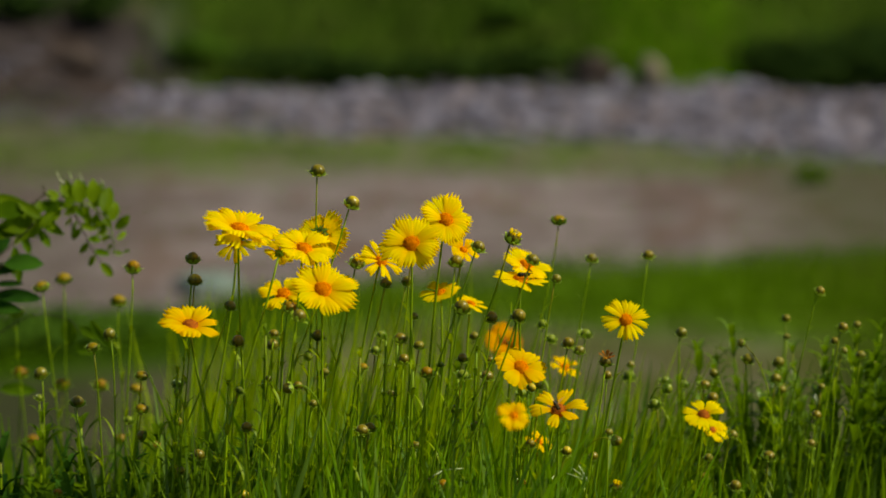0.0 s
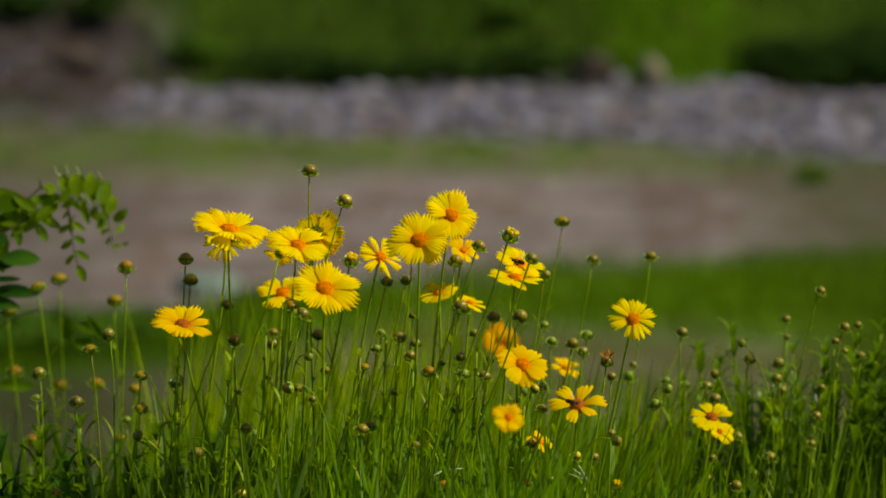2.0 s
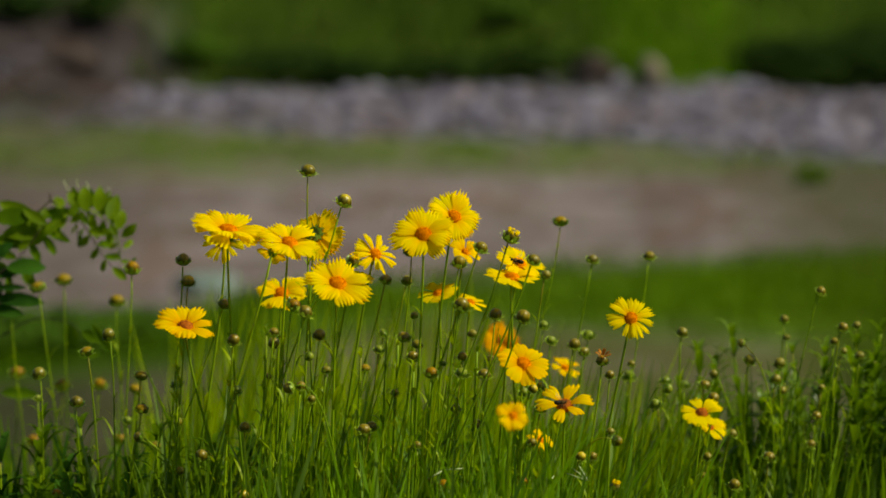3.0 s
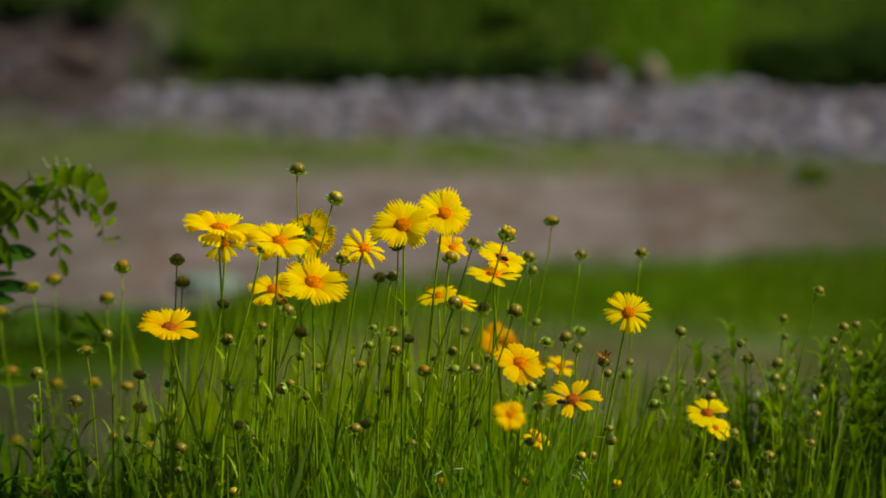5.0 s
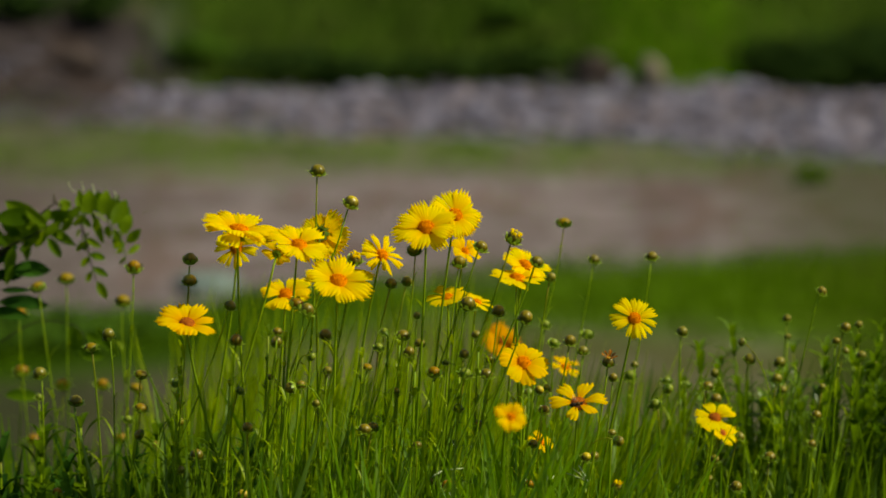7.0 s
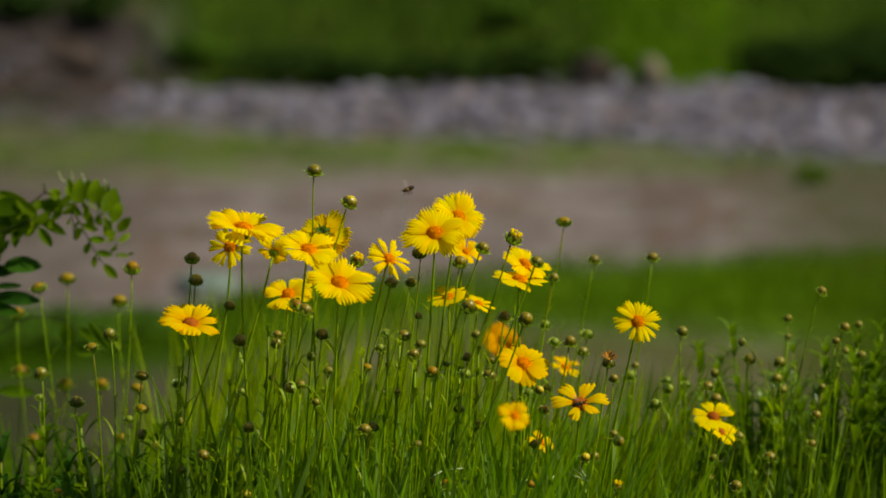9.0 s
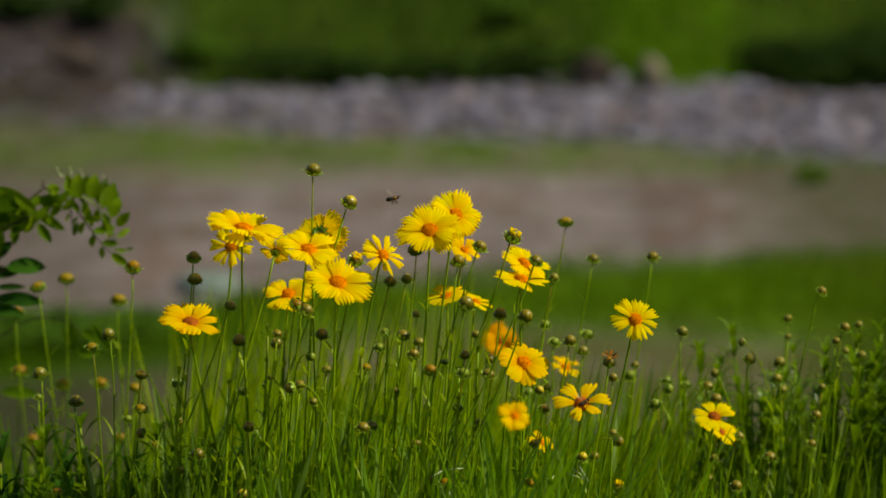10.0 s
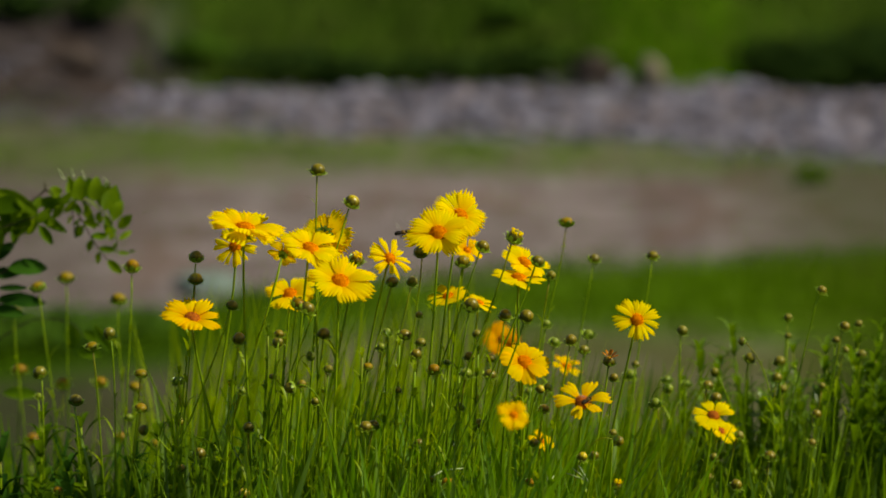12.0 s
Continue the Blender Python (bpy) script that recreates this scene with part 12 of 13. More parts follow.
    sway("low12", [(0, 0.3, -0.3), (0.5, -0.4, -0.6), (1, -1, 0), (1.5, -0.8, -0.2), (2, -0.7, -0.2), (2.5, -1, -0.3), (3, -0.3, -0.1), (4, -0.9, -0.1), (5, -3.7, 0.2), (5.5, -0.8, 0.1), (6, 1.4, -0.3), (6.5, 0.7, -0.2), (7, 0.1, -0.2), (8, 0.4, -0.2), (9, 0.7, -0.2), (9.5, 0.5, -0.1), (10, -0.1, -0.1), (10.5, 0, 0), (11, 0.7, -0.2), (11.5, 0.8, 0), (12, 0.4, 0)])
    sway("low13", [(0, 0, -0.3), (0.5, -0.7, -0.6), (1, -1, 0), (1.5, -0.8, -0.2), (2, -0.7, -0.2), (2.5, -1, -0.3), (3, -0.3, -0.1), (4, -0.9, -0.1), (5, -3.7, 0.2), (5.5, -0.9, 0.1), (6, 1.3, -0.3), (6.5, 0.7, -0.2), (7, 0.1, -0.2), (8, 0.3, -0.2), (9, 0.7, -0.2), (9.5, 0.5, -0.1), (10, -0.1, -0.1), (10.5, 0, 0), (11, 0.7, -0.2), (11.5, 0.8, 0), (12, 0.4, 0)])
    sway("tall0", [(0, 1.6, -0.4), (0.5, -2.7, -1.1), (1, -1.6, -0.1), (1.5, -2.8, -1), (2, -1.5, -0.3), (2.5, -3.1, -1.1), (3, -2.1, -0.5), (4, -2.3, -0.5), (5, -6.6, -0.4), (5.5, -2.1, -0.2), (6, 2.2, -0.2), (6.5, 1.2, -0.2), (7, -0.1, -0.3), (8, 1.1, -0.2), (9, 1.7, -0.2), (9.5, 0.9, 0), (10, 1.7, -0.1), (10.5, 0, 0), (11, 1.6, 0.1), (11.5, 2.1, 0.2), (12, 2.6, 0.3)])
    sway("tall1", [(0, 0.6, -0.3), (0.5, -2.7, -0.8), (1, -1.8, 0), (1.5, -2.7, -0.6), (2, -1.5, -0.2), (2.5, -2.8, -0.8), (3, -2.4, -0.3), (4, -2.3, -0.3), (5, -6, -0.1), (5.5, -2.4, -0.1), (6, 1.9, -0.2), (6.5, 1, -0.2), (7, -0.2, -0.2), (8, 0.6, -0.2), (9, 1.1, -0.3), (9.5, 0.4, 0), (10, 1, -0.2), (10.5, 0, 0), (11, 0.8, 0), (11.5, 1.7, 0.1), (12, 1.8, 0.2)])
    sway("tall2", [(0, -1, -0.7), (0.5, -1.3, -0.9), (1, -3.1, -0.2), (1.5, -1.9, -0.6), (2, -1.4, -0.5), (2.5, -2.4, -0.6), (3, -1.7, -0.4), (4, -2.1, -0.4), (5, -6.9, 0), (5.5, -1.9, 0.1), (6, 1.6, -0.6), (6.5, 1.2, -0.4), (7, 0.7, -0.3), (8, 0.8, -0.4), (9, 0.8, -0.5), (9.5, 0.3, -0.1), (10, 0.9, -0.5), (10.5, 0, 0), (11, 1.4, -0.4), (11.5, 1.8, 0), (12, 1.8, -0.3)])
    sway("tall3", [(0, -2.8, -1.2), (0.5, 0.2, -1.1), (1, -5.1, -0.4), (1.5, -0.9, -0.5), (2, -2.5, -0.9), (2.5, -2.4, -0.7), (3, -1.4, -0.4), (4, -2.4, -0.4), (5, -10, -0.2), (5.5, -1.6, 0.4), (6, 2.4, -0.6), (6.5, 1.5, -0.4), (7, 1.1, -0.2), (8, 1, -0.3), (9, 0.9, -0.5), (9.5, 0.6, -0.2), (10, 0.9, -0.4), (10.5, 0, 0), (11, 2.5, -0.3), (11.5, 2.3, 0), (12, 2, -0.2)])
    sway("tall4", [(0, -3.5, -1), (0.5, -1.2, -0.5), (1, -4.9, -0.4), (1.5, -1, -0.1), (2, -3.4, -0.7), (2.5, -2.4, -0.4), (3, -1, -0.3), (4, -2.8, -0.2), (5, -10.4, -0.1), (5.5, -1.7, 0.4), (6, 1.3, -0.3), (6.5, 1.1, -0.1), (7, 0.7, 0), (8, 0.5, -0.1), (9, 0.5, -0.1), (9.5, 0.2, -0.1), (10, 0.1, -0.1), (10.5, 0, 0), (11, 1.4, 0), (11.5, 1.9, 0.1), (12, 1.1, 0.2)])
    sway("tall5", [(0, -2.6, -0.6), (0.5, -2.9, -0.2), (1, -4.5, 0.1), (1.5, -2.5, 0), (2, -3.2, -0.2), (2.5, -2.9, -0.1), (3, -2.9, 0), (4, -3.6, 0.1), (5, -9.9, 0.7), (5.5, -3.8, 0.7), (6, 0.6, -0.5), (6.5, 0.7, -0.2), (7, -1.4, 0), (8, -0.5, 0), (9, 0, -0.2), (9.5, -0.5, 0), (10, -1.5, 0.2), (10.5, 0, 0), (11, 0.3, -0.1), (11.5, 1.2, 0.1), (12, 0.4, 0.1)])
    sway("tall6", [(0, -2.6, -0.3), (0.5, -2.4, -0.3), (1, -4.7, 0), (1.5, -1.8, -0.1), (2, -3.5, -0.2), (2.5, -3, 0), (3, -2.7, 0), (4, -2.9, 0), (5, -7.7, 0.4), (5.5, -2.7, 0.4), (6, 1, -0.6), (6.5, 0.8, -0.3), (7, -0.6, 0), (8, -0.1, -0.1), (9, 0.3, -0.2), (9.5, -0.2, 0), (10, -1, 0.2), (10.5, 0, 0), (11, 1, -0.2), (11.5, 1.1, 0), (12, 0.8, 0.1)])
    sway("tall7", [(0, -3.3, -0.3), (0.5, -2.1, -0.3), (1, -4.2, 0), (1.5, -2, -0.1), (2, -3.3, -0.1), (2.5, -2.2, 0), (3, -3.1, 0.1), (4, -2.8, 0), (5, -7.8, 0.3), (5.5, -1.9, 0.4), (6, 0.9, -0.6), (6.5, 0.5, -0.3), (7, -0.4, 0.2), (8, -0.1, 0), (9, 0.6, -0.2), (9.5, -0.3, 0), (10, -0.7, 0.2), (10.5, 0, 0), (11, 0.7, -0.1), (11.5, 0.5, 0), (12, 1.3, 0.1)])
    sway("tall8", [(0, -2.3, -0.3), (0.5, -3.7, 0.1), (1, -2.5, 0), (1.5, -1.3, 0), (2, -2.3, -0.2), (2.5, -1.5, 0), (3, -2.1, 0), (4, -2.6, 0.1), (5, -8.4, 0.8), (5.5, -2.7, 0.5), (6, 1, -0.4), (6.5, 0.8, -0.2), (7, -0.6, 0.3), (8, 0.2, 0), (9, 0.8, -0.3), (9.5, -0.2, 0), (10, 0, 0.1), (10.5, 0, 0), (11, 0.9, 0), (11.5, 0.8, 0), (12, 1, 0.1)])
    sway("tall9", [(0, -0.9, -0.1), (0.5, -3.5, 0.1), (1, -0.6, -0.1), (1.5, -0.7, -0.1), (2, -1, -0.1), (2.5, -1, 0), (3, -0.8, 0), (4, -1.7, 0), (5, -5.5, 0.5), (5.5, -1.9, 0.1), (6, -0.3, -0.1), (6.5, 0.8, -0.2), (7, 0.2, -0.1), (8, 0.4, -0.1), (9, 0.6, -0.2), (9.5, -0.2, 0.1), (10, 0.6, 0), (10.5, 0, 0), (11, 0.5, 0), (11.5, 0.9, 0), (12, 0.6, 0.2)])
    sway("tall10", [(0, -2.2, -0.2), (0.5, -1.1, 0), (1, -1.2, -0.2), (1.5, 0, -0.3), (2, -0.1, -0.2), (2.5, 0.3, -0.2), (3, 0, -0.2), (4, -1.2, 0.1), (5, -3.8, 0.6), (5.5, -2.7, 0.6), (6, -0.7, -0.1), (6.5, -0.4, -0.1), (7, -0.2, 0), (8, -0.1, 0), (9, 0.2, -0.2), (9.5, 0, 0), (10, -0.1, 0), (10.5, 0, 0), (11, 0, 0.1), (11.5, 0.2, 0), (12, 0.5, 0.1)])
    sway("tall11", [(0, -2.8, -0.1), (0.5, -1.3, 0.1), (1, -1.8, 0), (1.5, -0.6, -0.1), (2, -0.9, -0.1), (2.5, -0.8, 0), (3, -1.7, 0), (4, -1.8, 0.2), (5, -3.8, 0.6), (5.5, -3.2, 0.6), (6, -0.9, -0.1), (6.5, -0.1, -0.1), (7, -0.3, 0.1), (8, 0, 0), (9, 0.4, -0.2), (9.5, 0.2, 0), (10, 0, 0), (10.5, 0, 0), (11, -0.1, 0), (11.5, 0.4, 0), (12, 0.4, 0.1)])
    sway("dim0", [(0, 0.4, -0.1), (0.5, -0.3, -0.1), (1, -1.3, -0.1), (1.5, -1.3, -0.1), (2, -1, -0.1), (2.5, -0.5, -0.2), (3, -0.3, -0.2), (4, -1.1, -0.1), (5, -3.3, 0), (5.5, -1.2, -0.2), (6, 0.3, -0.1), (6.5, 0.9, 0), (7, 0.4, 0), (8, 0.4, 0), (9, 0.6, 0), (9.5, 0.3, 0), (10, 0.1, 0), (10.5, 0, 0), (11, 0, 0), (11.5, 0, 0.2), (12, 0.1, 0.2)])
    sway("dim1", [(0, 0.4, -0.1), (0.5, -0.1, -0.1), (1, -0.9, -0.1), (1.5, -0.9, 0), (2, -1, -0.1), (2.5, -0.7, -0.1), (3, -0.3, -0.1), (4, -0.8, -0.1), (5, -2.4, 0), (5.5, -0.6, 0), (6, 0.5, -0.1), (6.5, 0.9, 0), (7, 0.4, 0), (8, 0.5, 0), (9, 0.6, 0), (9.5, 0.4, 0), (10, 0.1, 0), (10.5, 0, 0), (11, 0, 0), (11.5, 0, 0.2), (12, 0.1, 0.2)])
    sway("dim2", [(0, 0.4, -0.1), (0.5, -0.3, -0.1), (1, -0.7, -0.1), (1.5, -0.7, -0.1), (2, -0.7, -0.1), (2.5, -0.7, -0.2), (3, -0.4, -0.2), (4, -0.7, -0.1), (5, -2.1, 0), (5.5, -0.7, 0), (6, 0.5, 0), (6.5, 0.7, 0), (7, 0.3, 0), (8, 0.4, 0), (9, 0.7, 0), (9.5, 0.3, 0), (10, 0.2, 0), (10.5, 0, 0), (11, -0.1, 0), (11.5, 0.1, 0.2), (12, 0.2, 0.2)])
    sway("dim3", [(0, 0.4, -0.1), (0.5, -0.1, -0.1), (1, -0.5, -0.1), (1.5, -0.6, -0.1), (2, -0.8, -0.1), (2.5, -0.8, -0.2), (3, -0.4, -0.2), (4, -0.9, -0.1), (5, -2.7, 0), (5.5, -1.1, 0), (6, 0.3, -0.1), (6.5, 0.6, 0), (7, 0.4, 0), (8, 0.4, 0), (9, 0.7, 0), (9.5, 0.4, 0), (10, 0.1, 0.1), (10.5, 0, 0), (11, -0.1, 0.1), (11.5, 0.1, 0.2), (12, 0.1, 0.2)])
    sway("dim4", [(0, 0.5, -0.2), (0.5, -0.2, -0.2), (1, -0.2, -0.1), (1.5, -0.3, -0.2), (2, -0.4, -0.2), (2.5, -0.6, -0.3), (3, 0, -0.2), (4, -0.7, -0.1), (5, -2.5, 0), (5.5, -1.1, 0), (6, 0.4, 0), (6.5, 0.4, -0.1), (7, 0.3, 0), (8, 0.4, 0), (9, 0.7, -0.1), (9.5, 0.4, 0), (10, 0.2, 0), (10.5, 0, 0), (11, 0.2, 0.1), (11.5, 0.1, 0.2), (12, 0.3, 0.2)])
    sway("dim5", [(0, 0.6, -0.2), (0.5, -0.2, -0.3), (1, -0.2, -0.1), (1.5, -0.3, -0.3), (2, -0.3, -0.2), (2.5, -0.6, -0.4), (3, 0, -0.2), (4, -0.6, -0.1), (5, -2.4, 0), (5.5, -1, 0), (6, 0.4, 0), (6.5, 0.4, -0.1), (7, 0.3, 0), (8, 0.4, 0), (9, 0.7, -0.1), (9.5, 0.4, 0), (10, 0.2, 0), (10.5, 0, 0), (11, 0.3, 0.1), (11.5, 0.1, 0.2), (12, 0.4, 0.2)])
    sway("dim6", [(0, 1, -0.3), (0.5, -0.3, -0.5), (1, -0.2, -0.1), (1.5, -0.3, -0.5), (2, -0.1, -0.2), (2.5, -0.7, -0.6), (3, 0.2, -0.3), (4, -0.6, -0.2), (5, -3, -0.1), (5.5, -1, 0), (6, 0.9, -0.1), (6.5, 0.6, -0.1), (7, 0.5, -0.1), (8, 0.7, -0.1), (9, 1.1, -0.2), (9.5, 0.6, 0), (10, 0.6, -0.1), (10.5, 0, 0), (11, 0.6, 0.1), (11.5, 0.4, 0.1), (12, 0.8, 0.2)])
    sway("dim7", [(0, 0.7, -0.4), (0.5, -1.2, -0.8), (1, -1, -0.1), (1.5, -1.4, -0.6), (2, -0.7, -0.2), (2.5, -1.5, -0.7), (3, -0.3, -0.3), (4, -1.1, -0.3), (5, -5, 0.1), (5.5, -0.8, 0), (6, 2, -0.3), (6.5, 1.1, -0.2), (7, 0.1, -0.2), (8, 0.9, -0.2), (9, 1.6, -0.3), (9.5, 0.8, -0.1), (10, 0.9, -0.1), (10.5, 0, 0), (11, 1.3, -0.1), (11.5, 1.2, 0.1), (12, 1.2, 0.1)])
    for k in range(7, 16):
        sway("far%d" % k, [(0, -1.5, 0), (1, -1.8, 0), (2, -1.0, 0), (3, -0.6, 0), (4, -1.4, 0), (5, -4.5, 0), (5.5, -1.2, 0), (6, 1.3, 0), (7, 0.2, 0), (9, 0.4, 0), (10.5, 0, 0), (12, 0.2, 0)])
    for key, aside in [("sprig%d" % k, 0.9 - 0.05 * k) for k in range(12)] + [("d1", 0.8), ("d2", 1.0), ("d3", 0.6), ("d4", 0.7), ("d5", 0.3)]:
        sway(key, [(0, -1.6 * aside, 0), (0.5, -0.6 * aside, 0), (1, -2.8 * aside, 0), (2, -1.5 * aside, 0), (3, -1.0 * aside, 0), (4, -2.2 * aside, 0), (5, -7.5 * aside, 0), (5.5, -1.6 * aside, 0), (6, 2.3 * aside, 0), (7, 0.6 * aside, 0), (9, 0.8 * aside, 0), (10.5, 0, 0), (12, 0.4 * aside, 0)])
    # the growth before the stems stirs with the clump behind it
    for k in range(22):
        breath = 1.2 + 0.5 * math.sin(k * 1.7)
        sway("front%d" % k, [(0, -0.6 * breath, 0), (1, -1.0 * breath, 0), (2, -0.5 * breath, 0), (3, -0.4 * breath, 0), (4, -0.8 * breath, 0), (5, -2.8 * breath, 0), (5.5, -0.8 * breath, 0), (6, 0.9 * breath, 0), (7, 0.4 * breath, 0), (9, 0.5 * breath, 0), (10.5, 0, 0), (12, 0.2 * breath, 0)])
    nod("f8", [(0, -8.8), (0.5, -6.6), (1, -2.2), (1.5, -5), (2, -8.2), (2.5, -6.1), (3, -2.8), (4, -2.2), (5, 0), (6, 0.6), (7, 0), (9, 0), (12, 0)])
    nod("f5", [(0, -8.2), (0.5, -5.5), (1, -1.7), (1.5, -4.4), (2, -7.7), (2.5, -5), (3, -1.7), (4, -2.2), (5, -1.1), (6, 0), (7, 0), (9, 0), (12, 0)])
    nod("f9", [(0, -4.4), (1, -1.7), (2, -3.9), (3, -1.7), (5, 0), (12, 0)])
    nod("f1", [(0, -3.3), (1, -1.7), (2, -4.4), (3, -1.7), (5, 0), (12, 0)])
    walk(PLANTS["branch"], [(0, pose(-0.4672, 2.979, 0.3080, 0, 0.5, 20)), (0.5, pose(-0.4734, 2.979, 0.3142, 0, -0.3, 20)), (1, pose(-0.4649, 2.979, 0.3050, 0, 0.8, 16)), (1.5, pose(-0.4633, 2.979, 0.3042, 0, 0.9, 16)), (2, pose(-0.4710, 2.979, 0.3134, 0, -0.2, 16)), (2.5, pose(-0.4664, 2.979, 0.3080, 0, 0.5, 16)), (3, pose(-0.4641, 2.979, 0.3034, 0, 1.0, 16)), (4, pose(-0.4775, 2.979, 0.3230, 0, -0.8, 0)), (5, pose(-0.4804, 2.979, 0.3236, 0, -0.9, 0)), (5.5, pose(-0.4789, 2.979, 0.3260, 0, -1.2, 0)), (6, pose(-0.4727, 2.979, 0.3187, 0, -0.1, 0)), (6.5, pose(-0.4696, 2.979, 0.3226, 0, -0.6, 0)), (7, pose(-0.4611, 2.979, 0.3063, 0, 1.4, 0)), (8, pose(-0.4674, 2.979, 0.3139, 0, 0.5, 0)), (9, pose(-0.4688, 2.979, 0.3140, 0, 0.5, 0)), (9.5, pose(-0.4681, 2.979, 0.3148, 0, 0.4, 0)), (10, pose(-0.4696, 2.979, 0.3171, 0, 0.1, 0)), (10.5, pose(-0.4704, 2.979, 0.3179, 0, 0.0, 0)), (11, pose(-0.4688, 2.979, 0.3148, 0, 0.4, 0)), (11.5, pose(-0.4688, 2.979, 0.3164, 0, 0.2, 0)), (12, pose(-0.4681, 2.979, 0.3156, 0, 0.3, 0))])
    walk(HANGING["inner"], [(0, pose(0.136, -0.004, 0.054, 0, -26, 0)), (0.5, pose(0.136, -0.004, 0.054, 0, -23, 0)), (1, pose(0.136, -0.004, 0.054, 0, -10, 0)), (1.5, pose(0.136, -0.004, 0.054, 0, -25, 0)), (2, pose(0.136, -0.004, 0.054, 0, -6, 0)), (2.5, pose(0.136, -0.004, 0.054, 0, -21, 0)), (3, pose(0.136, -0.004, 0.054, 0, -32, 0)), (4, pose(0.136, -0.004, 0.054, 0, -20, 0)), (5, pose(0.136, -0.004, 0.054, 0, 0, 0)), (5.5, pose(0.136, -0.004, 0.054, 0, 3, 0)), (6, pose(0.136, -0.004, 0.054, 0, -1, 0)), (6.5, pose(0.136, -0.004, 0.054, 0, -8, 0)), (7, pose(0.136, -0.004, 0.054, 0, -13, 0)), (8, pose(0.136, -0.004, 0.054, 0, -32, 0)), (9, pose(0.136, -0.004, 0.054, 0, -27, 0)), (9.5, pose(0.136, -0.004, 0.054, 0, -28, 0)), (10, pose(0.136, -0.004, 0.054, 0, -36, 0)), (10.5, pose(0.136, -0.004, 0.054, 0, -34, 0)), (11, pose(0.136, -0.004, 0.054, 0, -33, 0)), (11.5, pose(0.136, -0.004, 0.054, 0, -32, 0)), (12, pose(0.136, -0.004, 0.054, 0, -30, 0))])
    walk(HANGING["outer"], [(0, pose(0.104, -0.008, 0.042, 0, 50, 0)), (0.5, pose(0.104, -0.008, 0.042, 0, 55, 0)), (1, pose(0.104, -0.008, 0.042, 0, 45, 0)), (1.5, pose(0.104, -0.008, 0.042, 0, 40, 0)), (2, pose(0.104, -0.008, 0.042, 0, 62, 0)), (2.5, pose(0.104, -0.008, 0.042, 0, 48, 0)), (3, pose(0.104, -0.008, 0.042, 0, 40, 0)), (4, pose(0.104, -0.008, 0.042, 0, 35, 0)), (5, pose(0.104, -0.008, 0.042, 0, 42, 0)), (5.5, pose(0.104, -0.008, 0.042, 0, 0, 0)), (6, pose(0.104, -0.008, 0.042, 0, -4, 0)), (6.5, pose(0.104, -0.008, 0.042, 0, 62, 0)), (7, pose(0.104, -0.008, 0.042, 0, 66, 0)), (8, pose(0.104, -0.008, 0.042, 0, 70, 0)), (9, pose(0.104, -0.008, 0.042, 0, 72, 0)), (9.5, pose(0.104, -0.008, 0.042, 0, 78, 0)), (10, pose(0.104, -0.008, 0.042, 0, 70, 0)), (10.5, pose(0.104, -0.008, 0.042, 0, 75, 0)), (11, pose(0.104, -0.008, 0.042, 0, 72, 0)), (11.5, pose(0.104, -0.008, 0.042, 0, 75, 0)), (12, pose(0.104, -0.008, 0.042, 0, 75, 0))])
    walk(PLANTS["branch_low"], [(0, pose(-0.4930, 2.979, 0.2809, 0, 0.3, 0)), (0.5, pose(-0.4967, 2.979, 0.2846, 0, -0.2, 0)), (1, pose(-0.4916, 2.979, 0.2790, 0, 0.5, 0)), (1.5, pose(-0.4907, 2.979, 0.2786, 0, 0.6, 0)), (2, pose(-0.4953, 2.979, 0.2841, 0, -0.1, 0)), (2.5, pose(-0.4925, 2.979, 0.2809, 0, 0.3, 0)), (3, pose(-0.4911, 2.979, 0.2781, 0, 0.6, 0)), (4, pose(-0.4968, 2.979, 0.2872, 0, -0.5, 0)), (5, pose(-0.4988, 2.979, 0.2878, 0, -0.6, 0)), (5.5, pose(-0.4979, 2.979, 0.2892, 0, -0.7, 0)), (6, pose(-0.4942, 2.979, 0.2837, 0, -0.1, 0)), (6.5, pose(-0.4923, 2.979, 0.2860, 0, -0.3, 0)), (7, pose(-0.4872, 2.979, 0.2762, 0, 0.8, 0)), (8, pose(-0.4913, 2.979, 0.2807, 0, 0.3, 0)), (9, pose(-0.4943, 2.979, 0.2794, 0, 0.5, 0)), (9.5, pose(-0.4966, 2.979, 0.2732, 0, 1.2, 0)), (10, pose(-0.4912, 2.979, 0.2786, 0, 0.6, 0)), (10.5, pose(-0.4928, 2.979, 0.2832, 0, 0.0, 0)), (11, pose(-0.4920, 2.979, 0.2794, 0, 0.5, 0)), (11.5, pose(-0.4920, 2.979, 0.2771, 0, 0.7, 0)), (12, pose(-0.4897, 2.979, 0.2778, 0, 0.6, 0))])
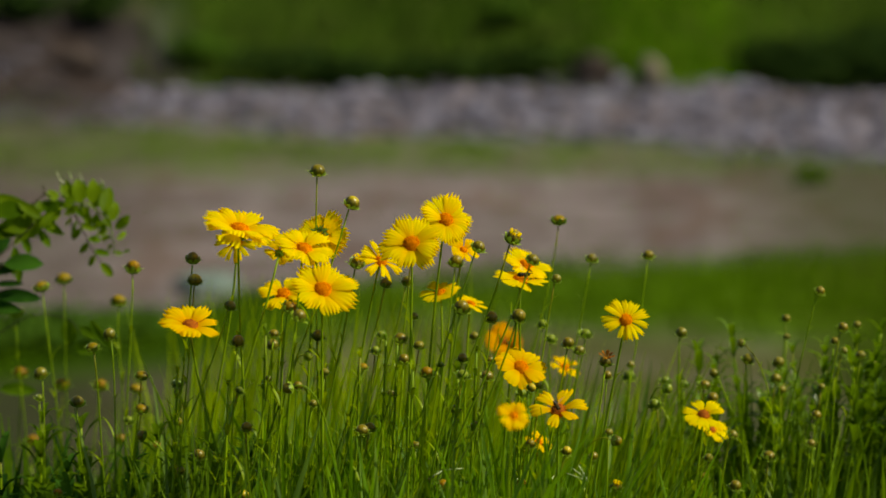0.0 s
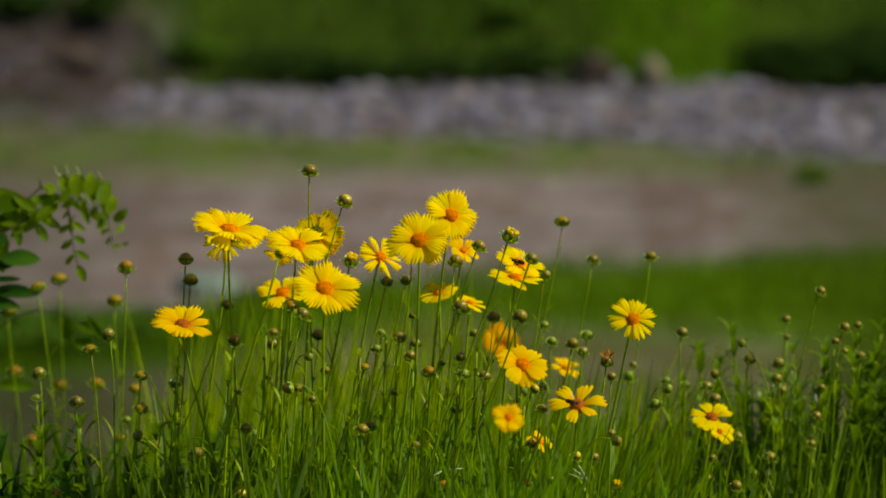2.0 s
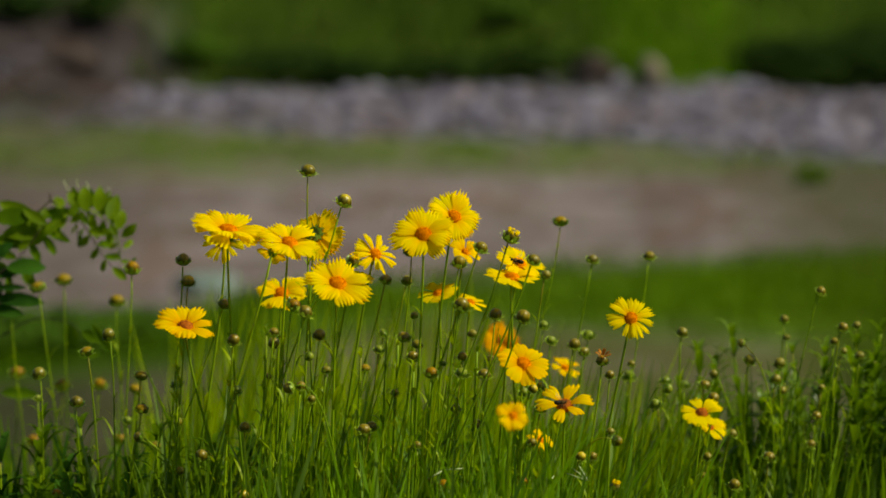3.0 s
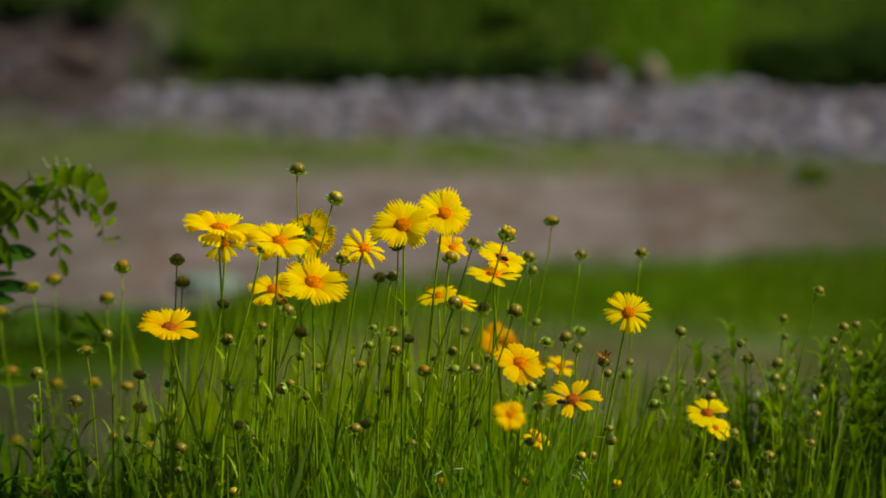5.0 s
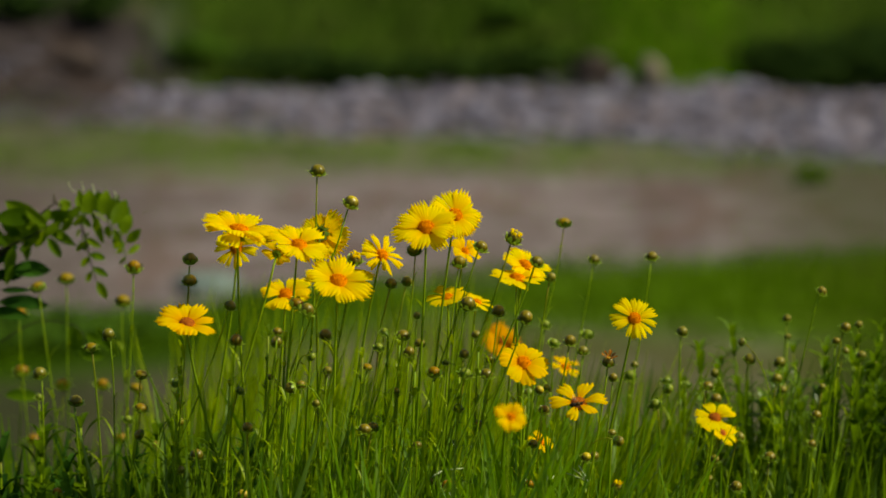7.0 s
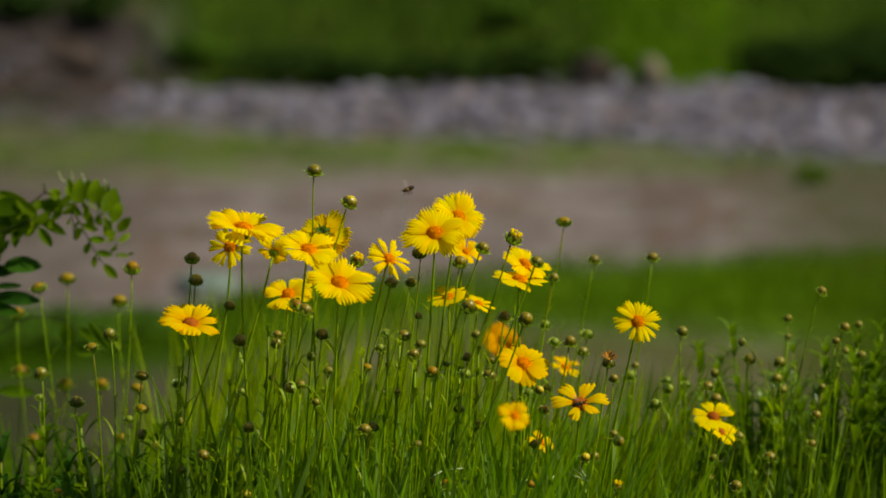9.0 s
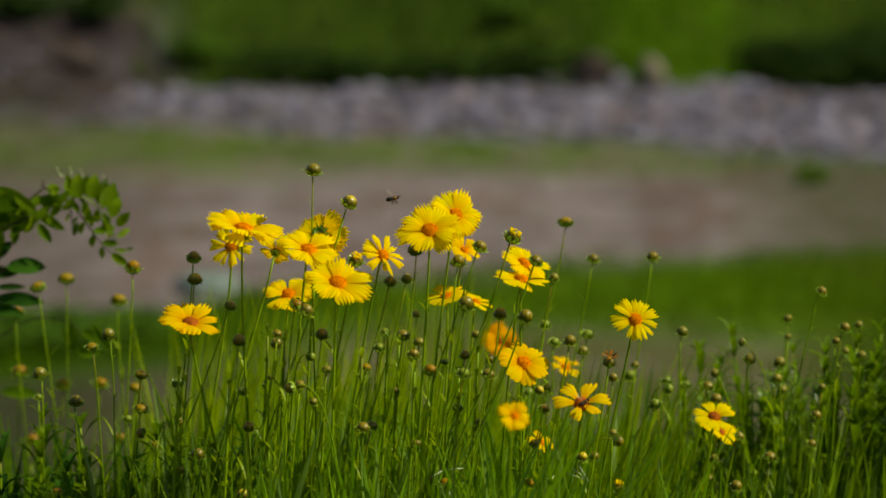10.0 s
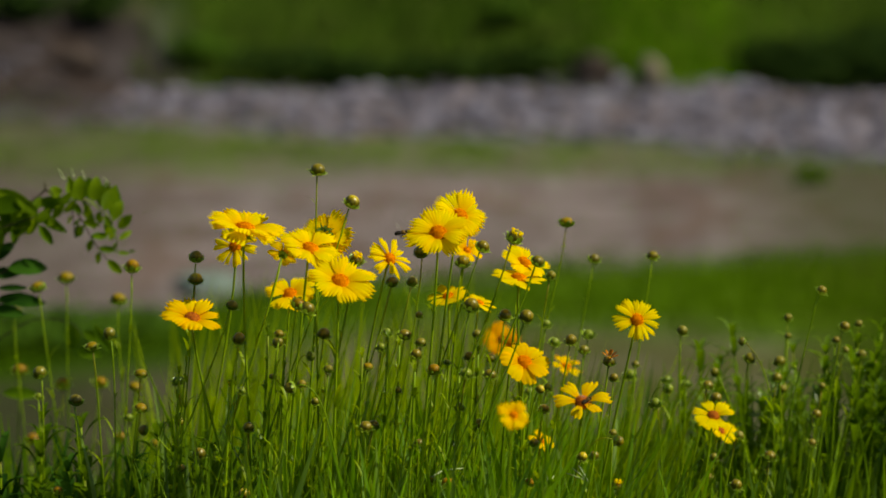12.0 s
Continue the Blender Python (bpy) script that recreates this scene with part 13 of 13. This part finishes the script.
    walk(PLANTS["bee_flying"], [(0, hover(0.0607, 2.4514, 0.3784, 10, 0, 0)), (0.5, hover(0.0420, 2.4532, 0.3920, 160, -20, 0)), (1, hover(0.0557, 2.4526, 0.3879, 150, -20, 0)), (1.5, hover(0.0539, 2.4478, 0.3894, 160, -15, 0)), (2, hover(0.0539, 2.4477, 0.3890, 170, -15, 0)), (2.5, hover(0.0547, 2.4478, 0.3894, 200, -15, 0)), (3, hover(0.0531, 2.4478, 0.3894, 170, -15, 0)), (4, hover(0.0502, 2.4478, 0.3898, 150, -20, 0)), (5, hover(0.0423, 2.4481, 0.3918, 160, -20, 0)), (5.5, hover(0.0547, 2.4479, 0.3902, 180, -20, 0)), (6, hover(0.0572, 2.4478, 0.3898, 200, -10, 0)), (6.5, hover(0.0664, 2.5113, 0.3735, 220, 10, 0)), (7, hover(0.0633, 2.5212, 0.3721, 230, 10, 0)), (7.4, hover(0.0606, 2.5365, 0.3735, 220, 0, 0)), (7.9, hover(0.0329, 2.5602, 0.4009, 180, 0, 0)), (8.4, hover(-0.0059, 2.5046, 0.4376, 190, -10, 0)), (8.8, hover(-0.0217, 2.4646, 0.4405, 200, 15, 0)), (8.9, hover(-0.0249, 2.4543, 0.4391, 200, 15, 0)), (9, hover(-0.0265, 2.4546, 0.4408, 215, 15, 0)), (9.2, hover(-0.0549, 2.4431, 0.4304, 200, 10, 0)), (9.4, hover(-0.0413, 2.4424, 0.4247, 0, -10, 0)), (9.5, hover(-0.0339, 2.4435, 0.4333, 20, -20, 0)), (9.6, hover(-0.0425, 2.4446, 0.4419, 40, -20, 0)), (9.8, hover(-0.0566, 2.4438, 0.4354, 10, -10, 0)), (10, hover(-0.0355, 2.4438, 0.4358, 10, -12, 0)), (10.2, hover(-0.0310, 2.4438, 0.4354, 15, -18, 0)), (10.4, hover(-0.0217, 2.4736, 0.4319, 20, -20, 0)), (10.5, hover(-0.0185, 2.4832, 0.4282, 20, -25, 0)), (10.8, hover(-0.0152, 2.5023, 0.4200, 10, -20, 0)), (11.1, hover(-0.0207, 2.5013, 0.4125, -40, 0, 0)), (11.4, hover(-0.0272, 2.4712, 0.4141, -80, 30, 0)), (11.5, hover(-0.0294, 2.4515, 0.4178, -60, 20, 0)), (11.6, hover(-0.0322, 2.4418, 0.4206, -30, 10, 0)), (11.8, hover(-0.0335, 2.4413, 0.4169, 0, -10, 0)), (12, hover(-0.0293, 2.4406, 0.4112, 10, -12, 0))])
    walk(PLANTS["bee_feeding"], [(0, hover(0.0835, 2.4259, 0.2847, -70, 30, 0)), (0.5, hover(0.0972, 2.4266, 0.2896, -60, 30, 0)), (1, hover(0.0914, 2.4264, 0.2880, -40, 20, 0)), (1.5, hover(0.0901, 2.4263, 0.2872, -70, 30, 0)), (2, hover(0.0959, 2.4263, 0.2876, 0, 10, 0)), (2.5, hover(0.0934, 2.4262, 0.2867, 20, 0, 0)), (3, hover(0.0872, 2.4263, 0.2876, 20, 0, 0)), (4, hover(0.0893, 2.4263, 0.2872, 0, 0, 0)), (5, hover(0.0893, 2.4264, 0.2880, 0, 0, 0)), (5.5, hover(0.0930, 2.4266, 0.2896, 0, 0, 0)), (6, hover(0.1000, 2.4263, 0.2872, 10, -10, 0)), (6.5, hover(0.1021, 2.4261, 0.2859, 0, -10, 0)), (7, hover(0.0988, 2.4262, 0.2863, 0, -10, 0)), (8, hover(0.1000, 2.4262, 0.2867, 0, -10, 0)), (9, hover(0.1009, 2.4262, 0.2867, 10, -15, 0)), (9.5, hover(0.1021, 2.4263, 0.2872, 20, -15, 0)), (10, hover(0.1042, 2.4264, 0.2880, 40, -20, 0)), (10.5, hover(0.1055, 2.4286, 0.2897, 50, -25, 0)), (11, hover(0.1068, 2.4286, 0.2893, 40, -25, 0)), (11.5, hover(0.1063, 2.4285, 0.2889, 40, -25, 0)), (12, hover(0.1059, 2.4285, 0.2889, 40, -20, 0))])


motions()
